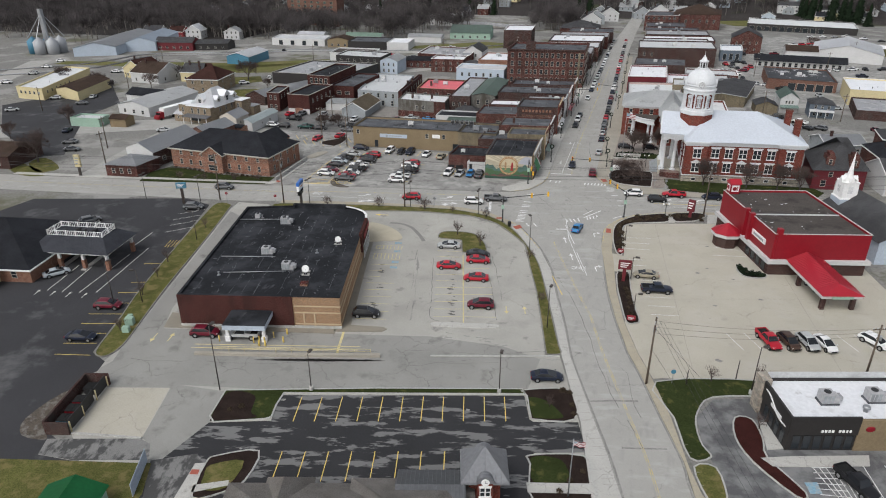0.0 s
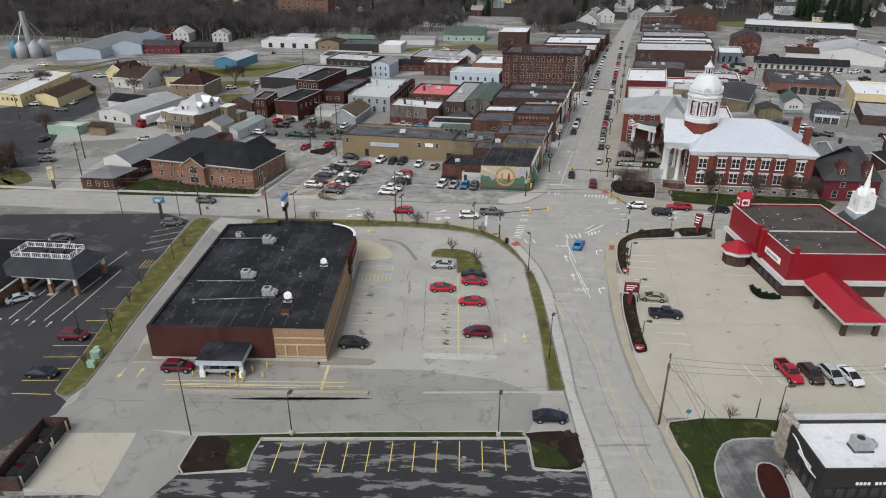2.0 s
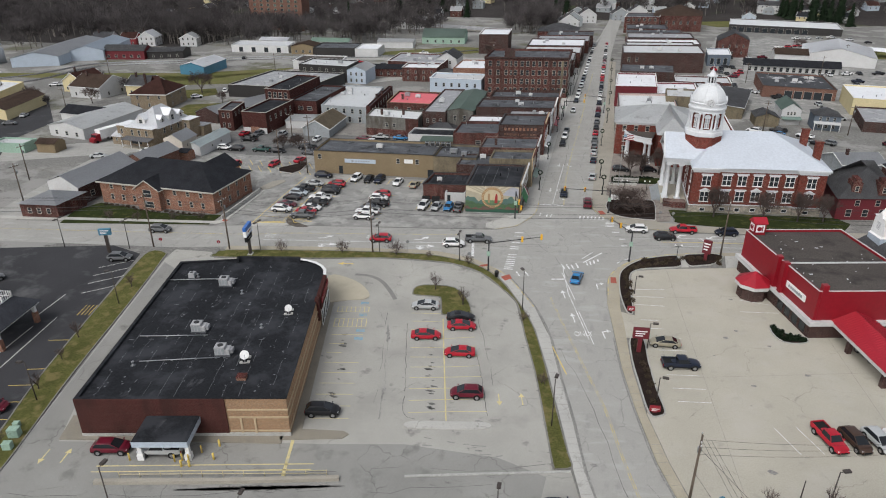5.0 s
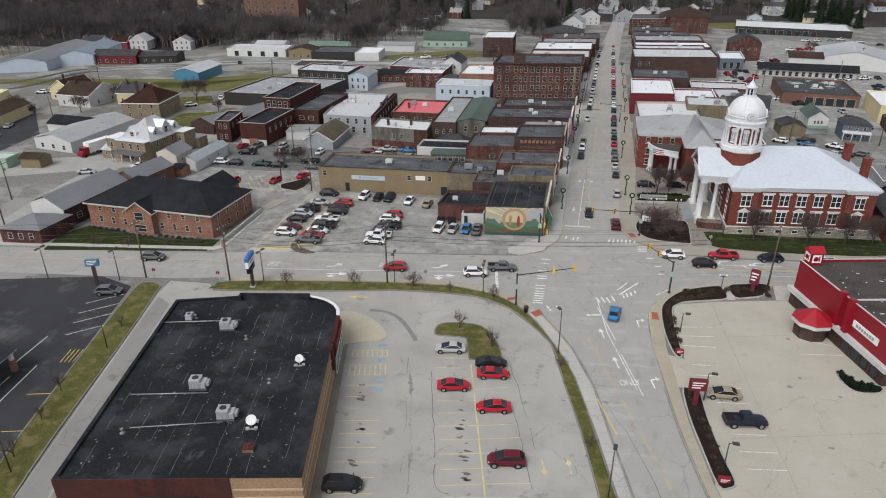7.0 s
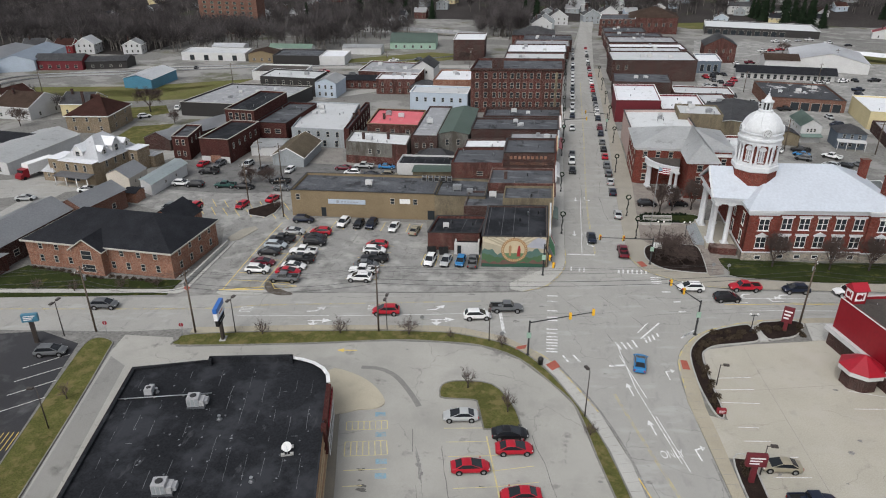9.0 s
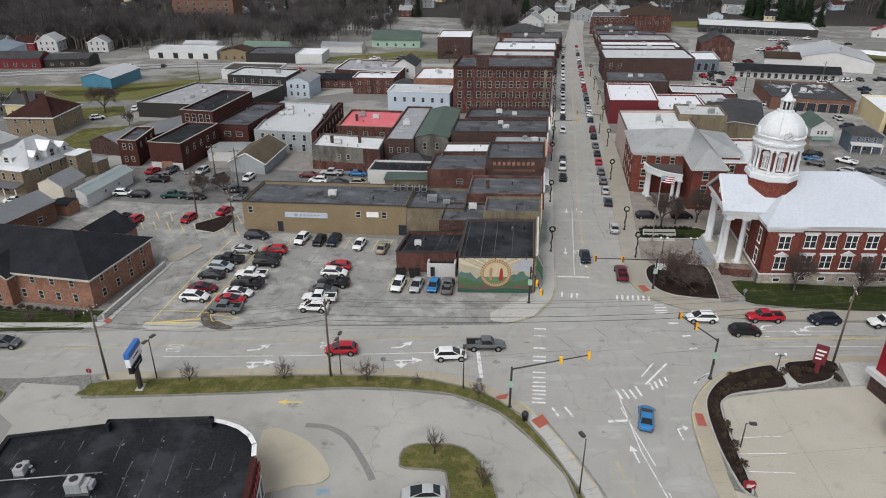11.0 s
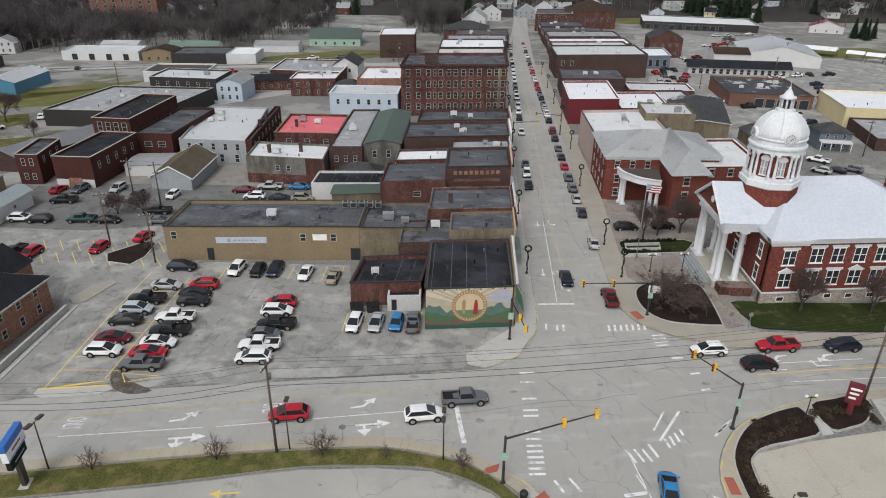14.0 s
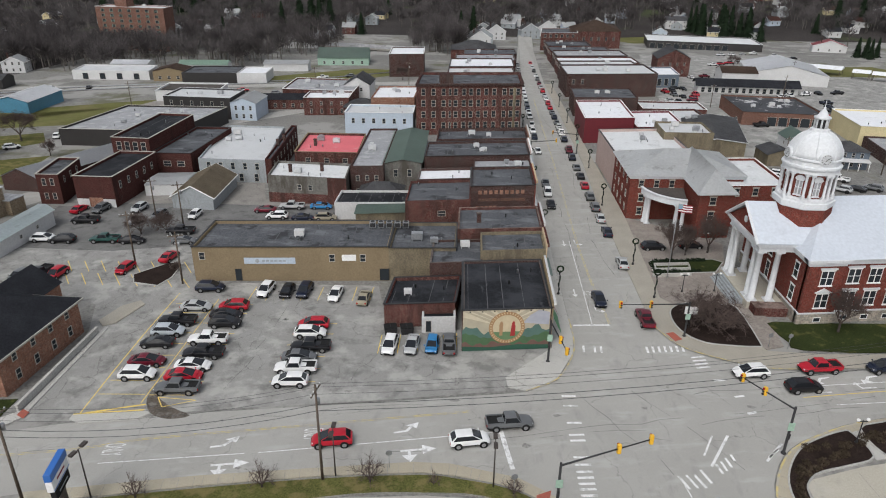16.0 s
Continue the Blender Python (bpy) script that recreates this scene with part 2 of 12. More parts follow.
# duller copy of brick_office: the apartment block's distance haze is in its colour
M["brick_far"] = masonry("dull_orange_brick", (0.15, 0.075, 0.056), (0.2, 0.14, 0.11))
M["field"] = stained(mat("pale_winter_turf", (0.12, 0.12, 0.042), 0.75, 1.25, 3, 0.15, 0.95, 0, 0.4), (0.17, 0.145, 0.07), 0.1, 0.5, 0.64, (1, 1, 1), 0.7)
M["redpaint"] = mat("red_painted_panel", (0.22, 0.006, 0.014), 0.92, 1.06, 2, 0.2, 0.45)
M["barn"] = mat("barn_red_wall", (0.2, 0.02, 0.025), 0.8, 1.15, 3, 0.3, 0.7)
M["purple"] = mat("plum_painted_wall", (0.125, 0.0135, 0.02), 0.85, 1.1, 3, 0.3, 0.7)
M["black_wall"] = mat("charcoal_panel", (0.0225, 0.0203, 0.0195), 0.85, 1.15, 3, 0.4, 0.6)
M["r_black"] = stained(stained(mat("black_roof_membrane", (0.017, 0.0179, 0.0204), 0.7, 1.4, 5, 0.12, 0.8), (0.11, 0.113, 0.12), 0.4, 0.63, 0.74, (1.6, 0.5, 1), 0.6), (0.045, 0.047, 0.053), 0.18, 0.48, 0.62, (1, 1, 1), 0.8)
M["r_dark"] = stained(mat("dark_tar_roof", (0.085, 0.089, 0.097), 0.7, 1.3, 4, 0.15, 0.8), (0.17, 0.176, 0.188), 0.3, 0.52, 0.66, (0.7, 1.6, 1), 0.75)
M["r_brown"] = stained(mat("gravel_roof", (0.075, 0.066, 0.06), 0.75, 1.3, 5, 0.12, 0.95), (0.035, 0.032, 0.03), 0.25, 0.52, 0.66, (1, 1, 1), 0.7)
M["r_grey"] = stained(mat("grey_membrane_roof", (0.3, 0.305, 0.315), 0.85, 1.12, 3, 0.12, 0.75), (0.13, 0.13, 0.13), 0.25, 0.55, 0.72, (1, 1, 1), 0.6)
M["r_lgrey"] = stained(mat("pale_grey_roof", (0.5, 0.51, 0.515), 0.9, 1.08, 3, 0.15, 0.7), (0.26, 0.26, 0.26), 0.25, 0.56, 0.74, (1, 1, 1), 0.6)
M["signblue"] = mat("sign_blue_acrylic", (0.03, 0.13, 0.42), 0.95, 1.04, 3, 0.2, 0.4)
M["r_court"] = stained(mat("pale_metal_roof", (0.5, 0.535, 0.585), 0.92, 1.06, 2, 0.15, 0.5), (0.36, 0.38, 0.42), 0.3, 0.6, 0.74, (1, 1, 1), 0.5)
M["court_white"] = stained(mat("court_white_paint", (0.62, 0.635, 0.65), 0.9, 1.05, 3, 0.4, 0.6), (0.4, 0.4, 0.4), 0.8, 0.6, 0.75, (1, 1, 0.4), 0.35)
M["r_white"] = stained(mat("white_roof_membrane", (0.72, 0.73, 0.75), 0.92, 1.06, 2, 0.15, 0.6), (0.4, 0.4, 0.4), 0.3, 0.6, 0.74, (1, 1, 1), 0.5)
M["r_pale"] = stained(mat("pale_membrane_roof", (0.6, 0.61, 0.61), 0.92, 1.06, 2, 0.12, 0.7), (0.42, 0.42, 0.42), 0.2, 0.56, 0.74, (1, 1, 1), 0.5)
M["p_ystall"] = stained(mat("faded_stall_paint", (0.62, 0.53, 0.27), 0.85, 1.1, 6, 0.5, 0.85), (0.42, 0.39, 0.3), 0.9, 0.5, 0.62, (1, 1, 1), 0.8)
M["p_yworn"] = stained(mat("old_yellow_road_paint", (0.55, 0.45, 0.2), 0.85, 1.1, 6, 0.5, 0.85), (0.36, 0.345, 0.31), 0.8, 0.44, 0.56, (1, 1, 1), 0.9)
M["lane"] = stained(mat("dark_drive_asphalt", (0.1, 0.1, 0.102), 0.85, 1.15, 20, 0.1, 0.85), (0.25, 0.25, 0.247), 0.3, 0.42, 0.6, (1, 1, 1), 0.7)
M["emerald"] = mat("emerald_metal_roof", (0.015, 0.16, 0.05), 0.9, 1.1, 3, 0.2, 0.45)
M["pinkwall"] = mat("faded_pink_render", (0.42, 0.33, 0.3), 0.88, 1.1, 3, 0.3, 0.85)
M["bandtan"] = mat("pale_tan_band", (0.46, 0.36, 0.24), 0.9, 1.08, 3, 0.3, 0.85)
M["seam"] = mat("scuffed_membrane_seam", (0.16, 0.165, 0.175), 0.5, 1.4, 2, 0.4, 0.8)
M["r_seam"] = mat("pale_roof_seam", (0.105, 0.105, 0.11), 0.6, 1.3, 3, 0.4, 0.8)
M["lot2"] = stained(mat("cracked_grey_asphalt", (0.29, 0.285, 0.268), 0.8, 1.2, 14, 0.15, 0.92, tint=(0.24, 0.236, 0.225)), (0.15, 0.147, 0.14), 0.35, 0.52, 0.64, (1, 1, 1), 0.7)
M["lot4"] = stained(mat("worn_drive_asphalt", (0.25, 0.246, 0.23), 0.85, 1.15, 20, 0.1, 0.9, tint=(0.28, 0.275, 0.255)), (0.17, 0.166, 0.156), 0.3, 0.55, 0.68, (1, 1, 1), 0.7)
M["lot3"] = stained(mat("old_dark_asphalt", (0.1275, 0.1258, 0.1207), 0.8, 1.2, 14, 0.15, 0.92, tint=(0.2, 0.197, 0.19)), (0.09, 0.088, 0.085), 0.35, 0.52, 0.64, (1, 1, 1), 0.7)
M["r_tan"] = mat("mossy_tan_shingles", (0.2, 0.165, 0.12), 0.7, 1.3, 7, 0.4, 0.9, 0, 0.4)
M["plaza"] = stained(mat("brick_toned_paving", (0.25, 0.22, 0.195), 0.75, 1.2, 4, 0.3, 0.9), (0.3, 0.27, 0.24), 0.5, 0.5, 0.64, (1, 1, 1), 0.7)
M["paving"] = stained(mat("grey_paving", (0.26, 0.245, 0.225), 0.8, 1.15, 6, 0.3, 0.9), (0.16, 0.15, 0.14), 0.4, 0.55, 0.68, (1, 1, 1), 0.6)
M["r_pink"] = stained(mat("faded_red_roof_coating", (0.6, 0.13, 0.15), 0.9, 1.1, 3, 0.15, 0.7), (0.6, 0.3, 0.3), 0.3, 0.55, 0.72, (1, 1, 1), 0.6)
M["r_green"] = stained(mat("faded_green_metal_roof", (0.15, 0.205, 0.175), 0.85, 1.12, 3, 0.2, 0.6), (0.16, 0.19, 0.17), 0.3, 0.52, 0.7, (1, 1, 1), 0.6)
M["r_shingle"] = mat("charcoal_shingles", (0.042, 0.044, 0.051), 0.65, 1.4, 7, 0.4, 0.85, 0, 0.4)
M["r_shingle_g"] = mat("grey_shingles", (0.11, 0.11, 0.115), 0.7, 1.35, 7, 0.4, 0.9, 0, 0.4)
M["r_shingle_b"] = mat("brown_shingles", (0.1, 0.07, 0.055), 0.7, 1.35, 7, 0.4, 0.9, 0, 0.4)
M["r_metal"] = mat("grey_metal_roof", (0.36, 0.37, 0.385), 0.88, 1.1, 3, 0.2, 0.55, 0.1)
M["r_red"] = mat("red_metal_roof", (0.32, 0.012, 0.024), 0.9, 1.08, 3, 0.2, 0.4)
M["siding_gr"] = mat("green_shingles", (0.15, 0.205, 0.18), 0.85, 1.12, 4, 0.3, 0.75)
M["r_ice"] = stained(mat("pale_blue_metal_roof", (0.47, 0.53, 0.54), 0.9, 1.08, 2, 0.2, 0.5), (0.3, 0.33, 0.33), 0.5, 0.56, 0.68, (2, 0.5, 1), 0.6)
M["shed_cream"] = mat("dull_cream_boards", (0.5, 0.46, 0.4), 0.88, 1.08, 3, 0.3, 0.8)
M["siding_slate"] = mat("slate_blue_siding", (0.12, 0.145, 0.175), 0.85, 1.12, 3, 0.3, 0.75)
M["r_patched"] = stained(mat("patched_tar_roof", (0.055, 0.057, 0.062), 0.7, 1.35, 4, 0.15, 0.85), (0.5, 0.5, 0.5), 0.13, 0.56, 0.6, (1, 1, 1), 0.85)
M["r_branch"] = mat("brown_grey_shingles", (0.27, 0.25, 0.232), 0.7, 1.3, 9, 0.5, 0.9, 0, 0.4)
M["r_ribbed"] = mat("ribbed_grey_metal", (0.17, 0.175, 0.185), 0.88, 1.1, 3, 0.3, 0.45, 0.2)
M["pad"] = stained(mat("tan_cast_concrete", (0.47, 0.425, 0.33), 0.88, 1.1, 8, 0.3, 0.9), (0.36, 0.33, 0.27), 0.5, 0.55, 0.68, (1, 1, 1), 0.5)
M["dirt"] = stained(mat("trodden_brown_dirt", (0.1, 0.085, 0.07), 0.6, 1.35, 5, 0.6, 0.95, 0, 0.5), (0.2, 0.19, 0.175), 0.9, 0.5, 0.62, (1, 1, 1), 0.7)
M["damp"] = stained(mat("damp_grey_asphalt", (0.2, 0.197, 0.19), 0.8, 1.2, 12, 0.3, 0.8), (0.05, 0.05, 0.05), 0.5, 0.47, 0.55, (1, 0.5, 1), 0.85, 14)
M["r_maroon"] = mat("red_brown_shingles", (0.085, 0.042, 0.035), 0.7, 1.3, 7, 0.4, 0.9)
M["trim_dark"] = mat("dark_trim", (0.024, 0.024, 0.0252), 0.8, 1.2, 3, 0.4, 0.6)
M["wood"] = stained(mat("weathered_pole_wood", (0.12, 0.095, 0.075), 0.7, 1.3, 6, 0.6, 0.9), (0.06, 0.05, 0.045), 0.8, 0.5, 0.65, (3, 3, 0.3), 0.6)
M["unit_grey"] = mat("grey_enamel_casing", (0.36, 0.36, 0.365), 0.85, 1.1, 3, 0.5, 0.6)
M["steel"] = mat("galvanised_steel", (0.36, 0.37, 0.38), 0.85, 1.1, 4, 0.5, 0.45, 0.7)
M["black_metal"] = mat("black_painted_metal", (0.02, 0.02, 0.021), 0.8, 1.3, 4, 0.5, 0.5)
M["bronze"] = mat("dark_bronze_metal", (0.05, 0.04, 0.035), 0.8, 1.2, 4, 0.5, 0.5)
M["yellow_sig"] = mat("signal_yellow", (0.75, 0.42, 0.03), 0.9, 1.08, 4, 0.5, 0.5)
M["p_white"] = stained(mat("worn_white_road_paint", (0.72, 0.72, 0.71), 0.85, 1.1, 6, 0.5, 0.8), (0.3, 0.295, 0.28), 1.2, 0.52, 0.62, (1, 1, 1), 0.7)
M["p_yellow"] = stained(mat("worn_yellow_road_paint", (0.74, 0.55, 0.15), 0.85, 1.1, 6, 0.5, 0.8), (0.38, 0.34, 0.25), 1.2, 0.55, 0.66, (1, 1, 1), 0.6)
M["p_faint"] = stained(mat("faded_line_paint", (0.74, 0.73, 0.68), 0.85, 1.1, 6, 0.5, 0.85), (0.36, 0.35, 0.33), 1.0, 0.52, 0.64, (1, 1, 1), 0.7)
M["p_blue"] = stained(mat("blue_bay_paint", (0.22, 0.36, 0.45), 0.8, 1.15, 6, 0.5, 0.85), (0.34, 0.35, 0.34), 1.2, 0.46, 0.58, (1, 1, 1), 0.8)
M["tyre"] = mat("tyre_rubber", (0.02, 0.02, 0.02), 0.8, 1.2, 6, 1.0, 0.9)
M["rim"] = mat("alloy_rim", (0.4, 0.4, 0.41), 0.85, 1.1, 6, 1.0, 0.35, 0.8)
M["paint"] = by_object("car_paint", 0.3, 0.15)
M["plain"] = by_object("coloured_panel", 0.6, 0.0)
M["lamp_red"] = glass_mat("red_lens", (0.35, 0.01, 0.01))
M["lamp_clear"] = glass_mat("clear_lens", (0.6, 0.6, 0.6))
M["glass"] = glass_mat("dark_window_glass", (0.025, 0.03, 0.035))
M["glass_car"] = glass_mat("car_glass", (0.015, 0.017, 0.02))
M["bark"] = stained(mat("grey_bark", (0.0525, 0.045, 0.0405), 0.7, 1.3, 5, 0.6, 0.95), (0.06, 0.05, 0.042), 0.7, 0.5, 0.62)
# far woods' twigs (twig, twig_pale) greyed: distance haze put into their colour
M["twig"] = mat("bare_twigs", (0.055, 0.048, 0.048), 0.6, 1.4, 1.0, 0.04, 0.95, 0, 0.0, tint=(0.075, 0.067, 0.067))
M["twig_near"] = mat("russet_bare_twigs", (0.095, 0.072, 0.064), 0.7, 1.3, 2.0, 0.2, 0.95, 0, 0.0)
M["bark_pale"] = mat("pale_grey_bark", (0.17, 0.155, 0.14), 0.6, 1.3, 1.0, 0.1, 0.95, 0, 0.0)
M["twig_pale"] = mat("pale_bare_twigs", (0.098, 0.089, 0.088), 0.6, 1.4, 1.0, 0.04, 0.95, 0, 0.0)
M["needle"] = mat("evergreen_needles", (0.0135, 0.0225, 0.012), 0.5, 1.6, 3, 0.3, 0.95)
M["hill"] = stained(mat("leaf_litter_slope", (0.045, 0.04, 0.038), 0.6, 1.4, 1.0, 0.03, 0.95), (0.06, 0.075, 0.03), 0.02, 0.58, 0.66, (1, 1, 1), 0.7)
M["crack"] = mat("tar_crack_filler", (0.13, 0.127, 0.12), 0.7, 1.3, 4, 0.5, 0.8)
M["oil2"] = mat("damp_asphalt_streak", (0.225, 0.22, 0.205), 0.85, 1.15, 4, 0.5, 0.85)
M["oil"] = mat("oil_stain", (0.24, 0.234, 0.22), 0.7, 1.3, 4, 0.5, 0.8)
M["joint"] = mat("concrete_joint", (0.3, 0.285, 0.26), 0.7, 1.2, 4, 0.5, 0.9)
M["brickpave"] = mat("red_tactile_pad", (0.36, 0.11, 0.08), 0.8, 1.15, 6, 0.5, 0.9)
M["bush"] = mat("dead_brown_foliage", (0.062, 0.047, 0.032), 0.5, 1.5, 6, 0.6, 0.95)


stained(M["brick_red"], (0.045, 0.024, 0.02), 0.5, 0.47, 0.62, (1, 1, 0.25), 0.75)
stained(M["brick_maroon"], (0.035, 0.02, 0.018), 0.45, 0.52, 0.66, (1, 1, 0.25), 0.6)
stained(M["brick_office"], (0.15, 0.075, 0.05), 0.5, 0.55, 0.7, (1, 1, 0.3), 0.5)
stained(M["siding_g"], (0.16, 0.165, 0.165), 0.6, 0.55, 0.68, (1, 1, 0.25), 0.6)
stained(M["r_dark"], (0.028, 0.028, 0.03), 0.22, 0.55, 0.62, (1, 1, 1), 0.75)
stained(M["r_grey"], (0.42, 0.425, 0.43), 0.3, 0.54, 0.6, (1, 1, 1), 0.7)
stained(M["r_white"], (0.3, 0.29, 0.28), 0.5, 0.6, 0.68, (1, 1, 1), 0.5)
stained(M["r_pale"], (0.3, 0.3, 0.295), 0.45, 0.58, 0.66, (1, 1, 1), 0.5)
for _k, _a in (("street", (7.5, 0.07, 0.42, 0.52, 3.0)), ("lot", (9.0, 0.07, 0.4, 0.54, 11.0)), ("lot2", (3.6, 0.08, 0.55, 0.5, 23.0)), ("lot4", (5.0, 0.08, 0.5, 0.5, 31.0)), ("paving", (3.4, 0.08, 0.5, 0.48, 41.0)), ("slab", (9.0, 0.06, 0.35, 0.52, 51.0)), ("walk", (2.2, 0.05, 0.45, 0.5, 61.0))):
    cracked(M[_k], (0.1, 0.097, 0.09), *_a)
stained(M["street"], (0.43, 0.425, 0.405), 0.35, 0.53, 0.66, (0.5, 1.6, 1), 0.55, 8)
stained(M["street"], (0.2, 0.195, 0.185), 1.6, 0.63, 0.72, (1, 1, 1), 0.45)
stained(M["lot"], (0.29, 0.282, 0.258), 0.16, 0.5, 0.66, (1, 1, 1), 0.6)
stained(M["lot2"], (0.4, 0.392, 0.365), 0.22, 0.5, 0.62, (1, 1, 1), 0.75)
stained(M["slab"], (0.46, 0.435, 0.385), 0.14, 0.5, 0.66, (1, 1, 1), 0.5)
stained(M["earth"], (0.3, 0.293, 0.275), 0.045, 0.52, 0.57, (1, 1, 1), 0.8)
stained(M["earth"], (0.055, 0.05, 0.045), 0.35, 0.62, 0.7, (1, 1, 1), 0.6)


# ---- mesh helpers ----
def gz(y):
    """Height of the ground: level at the crossing, falling gently along the main street, then rising into the wooded hills."""
    z = -0.012 * max(0.0, y - 190)
    if y > 620:
        z += 0.10 * (y - 620)
    return z


def hill(x, y):
    """Rise and fall of the wooded slopes on top of gz."""
    return 0.0 if y < 620 else 6 * math.sin(x * 0.006) * min(1.0, (y - 620) / 120)


def part(name, bm, material, parent, label=""):
    me = bpy.data.meshes.new(name)
    bm.to_mesh(me)
    bm.free()
    for q in material if isinstance(material, (list, tuple)) else [material]:
        me.materials.append(q)
    ob = new(name, me)
    ob.parent = parent
    if label:
        tagged(ob, label)
    return ob


def share(name, src, parent, m, colour=None):
    """Another piece on the mesh of src."""
    ob = new(name, src.data if hasattr(src, "data") else src)
    ob.parent = parent
    ob.matrix_basis = m
    if colour:
        ob.color = (*colour, 1)
    return ob


def thing(name, label, category, x=0, y=0, z=0, rz=0, group="", kind=""):
    e = new(name)
    e.matrix_basis = pose(x, y, z, 0, 0, rz)
    return tagged(e, label, category, group, kind)


def box(bm, x0, x1, y0, y1, z0, z1, mi=0):
    v = [bm.verts.new(p) for p in ((x0, y0, z0), (x1, y0, z0), (x1, y1, z0), (x0, y1, z0), (x0, y0, z1), (x1, y0, z1), (x1, y1, z1), (x0, y1, z1))]
    for f in ((3, 2, 1, 0), (4, 5, 6, 7), (0, 1, 5, 4), (1, 2, 6, 5), (2, 3, 7, 6), (3, 0, 4, 7)):
        bm.faces.new([v[i] for i in f]).material_index = mi
    return v


def obox(bm, cx, cy, ang, lx, ly, z0, z1, mi=0):
    """A box centred at cx, cy, turned by ang degrees."""
    v = box(bm, -lx / 2, lx / 2, -ly / 2, ly / 2, z0, z1, mi)
    m = pose(cx, cy, 0, 0, 0, ang)
    for q in v:
        q.co = m @ q.co
    return v


def prism(bm, pts, z0, z1, mi=0):
    lo = [bm.verts.new((p[0], p[1], z0)) for p in pts]
    hi = [bm.verts.new((p[0], p[1], z1)) for p in pts]
    n = len(pts)
    bm.faces.new(hi).material_index = mi
    bm.faces.new(lo[::-1]).material_index = mi
    for i in range(n):
        bm.faces.new((lo[i], lo[(i + 1) % n], hi[(i + 1) % n], hi[i])).material_index = mi
    return lo + hi


def loft(bm, rings, mi=0, caps=True, smooth=False):
    """Skins equal rings of points."""
    vs = [[bm.verts.new(p) for p in r] for r in rings]
    n = len(vs[0])
    for a, b in zip(vs, vs[1:]):
        for i in range(n):
            f = bm.faces.new((a[i], a[(i + 1) % n], b[(i + 1) % n], b[i]))
            f.material_index, f.smooth = mi, smooth
    if caps:
        bm.faces.new(vs[0][::-1]).material_index = mi
        bm.faces.new(vs[-1]).material_index = mi
    return vs


def ringz(x, y, z, r, n=12, a0=0.0):
    return [(x + r * math.cos(a0 + 2 * math.pi * i / n), y + r * math.sin(a0 + 2 * math.pi * i / n), z) for i in range(n)]


def lathe(bm, x, y, prof, n=16, mi=0, smooth=True, a0=0.0):
    loft(bm, [ringz(x, y, z, r, n, a0) for r, z in prof], mi, True, smooth)


def tube(bm, a, b, r0, r1, n=6, mi=0):
    a, b = Vector(a), Vector(b)
    q = (b - a).to_track_quat("Z", "Y").to_matrix()
    ring = [Vector((math.cos(2 * math.pi * i / n), math.sin(2 * math.pi * i / n), 0)) for i in range(n)]
    loft(bm, [[a + q @ (p * r0) for p in ring], [b + q @ (p * r1) for p in ring]], mi, True, n > 5)


def line(pts, wid):
    """A band of a width along a line, as a polygon."""
    lo, hi = [], []
    for i, p in enumerate(pts):
        a, b = Vector(pts[max(i - 1, 0)]), Vector(pts[min(i + 1, len(pts) - 1)])
        d = (b - a).normalized()
        s = Vector((-d.y, d.x)) * wid / 2
        lo.append(tuple(Vector(p) - s))
        hi.append(tuple(Vector(p) + s))
    return lo + hi[::-1]


def smooth_line(pts, k=4, closed=False):
    """A round line through points."""
    out, n = [], len(pts)
    rng = range(n if closed else n - 1)
    for i in rng:
        p = [Vector(pts[j % n]) if closed else Vector(pts[min(max(j, 0), n - 1)]) for j in (i - 1, i, i + 1, i + 2)]
        for s in range(k):
            t = s / k
            out.append(tuple(0.5 * (2 * p[1] + (p[2] - p[0]) * t + (2 * p[0] - 5 * p[1] + 4 * p[2] - p[3]) * t * t + (3 * p[1] - p[0] - 3 * p[2] + p[3]) * t ** 3)))
    if not closed:
        out.append(tuple(pts[-1]))
    return out


def on_ground(bm, dz):
    """Cuts flat faces where the ground bends and lays them on it."""
    bmesh.ops.bisect_plane(bm, geom=bm.verts[:] + bm.edges[:] + bm.faces[:], plane_co=(0, 190, 0), plane_no=(0, 1, 0))
    for v in bm.verts:
        v.co.z += gz(v.co.y) + dz


def patch(name, polys, material, dz, label, category="ground", up=0.0, kind="structure"):
    """Flat paving on the ground; up: its thickness, for kerbed pieces."""
    bm = bmesh.new()
    for pts in polys:
        if up:
            prism(bm, pts, -0.3, up)
        else:
            bm.faces.new([bm.verts.new((p[0], p[1], 0)) for p in pts])
    bmesh.ops.recalc_face_normals(bm, faces=bm.faces[:])
    on_ground(bm, dz)
    if not up:
        for f in bm.faces:
            if f.normal.z < 0:
                f.normal_flip()
    ob = part(name, bm, material, None)
    return tagged(ob, label, category, kind=kind)


# ---- buildings ----
_win = {}


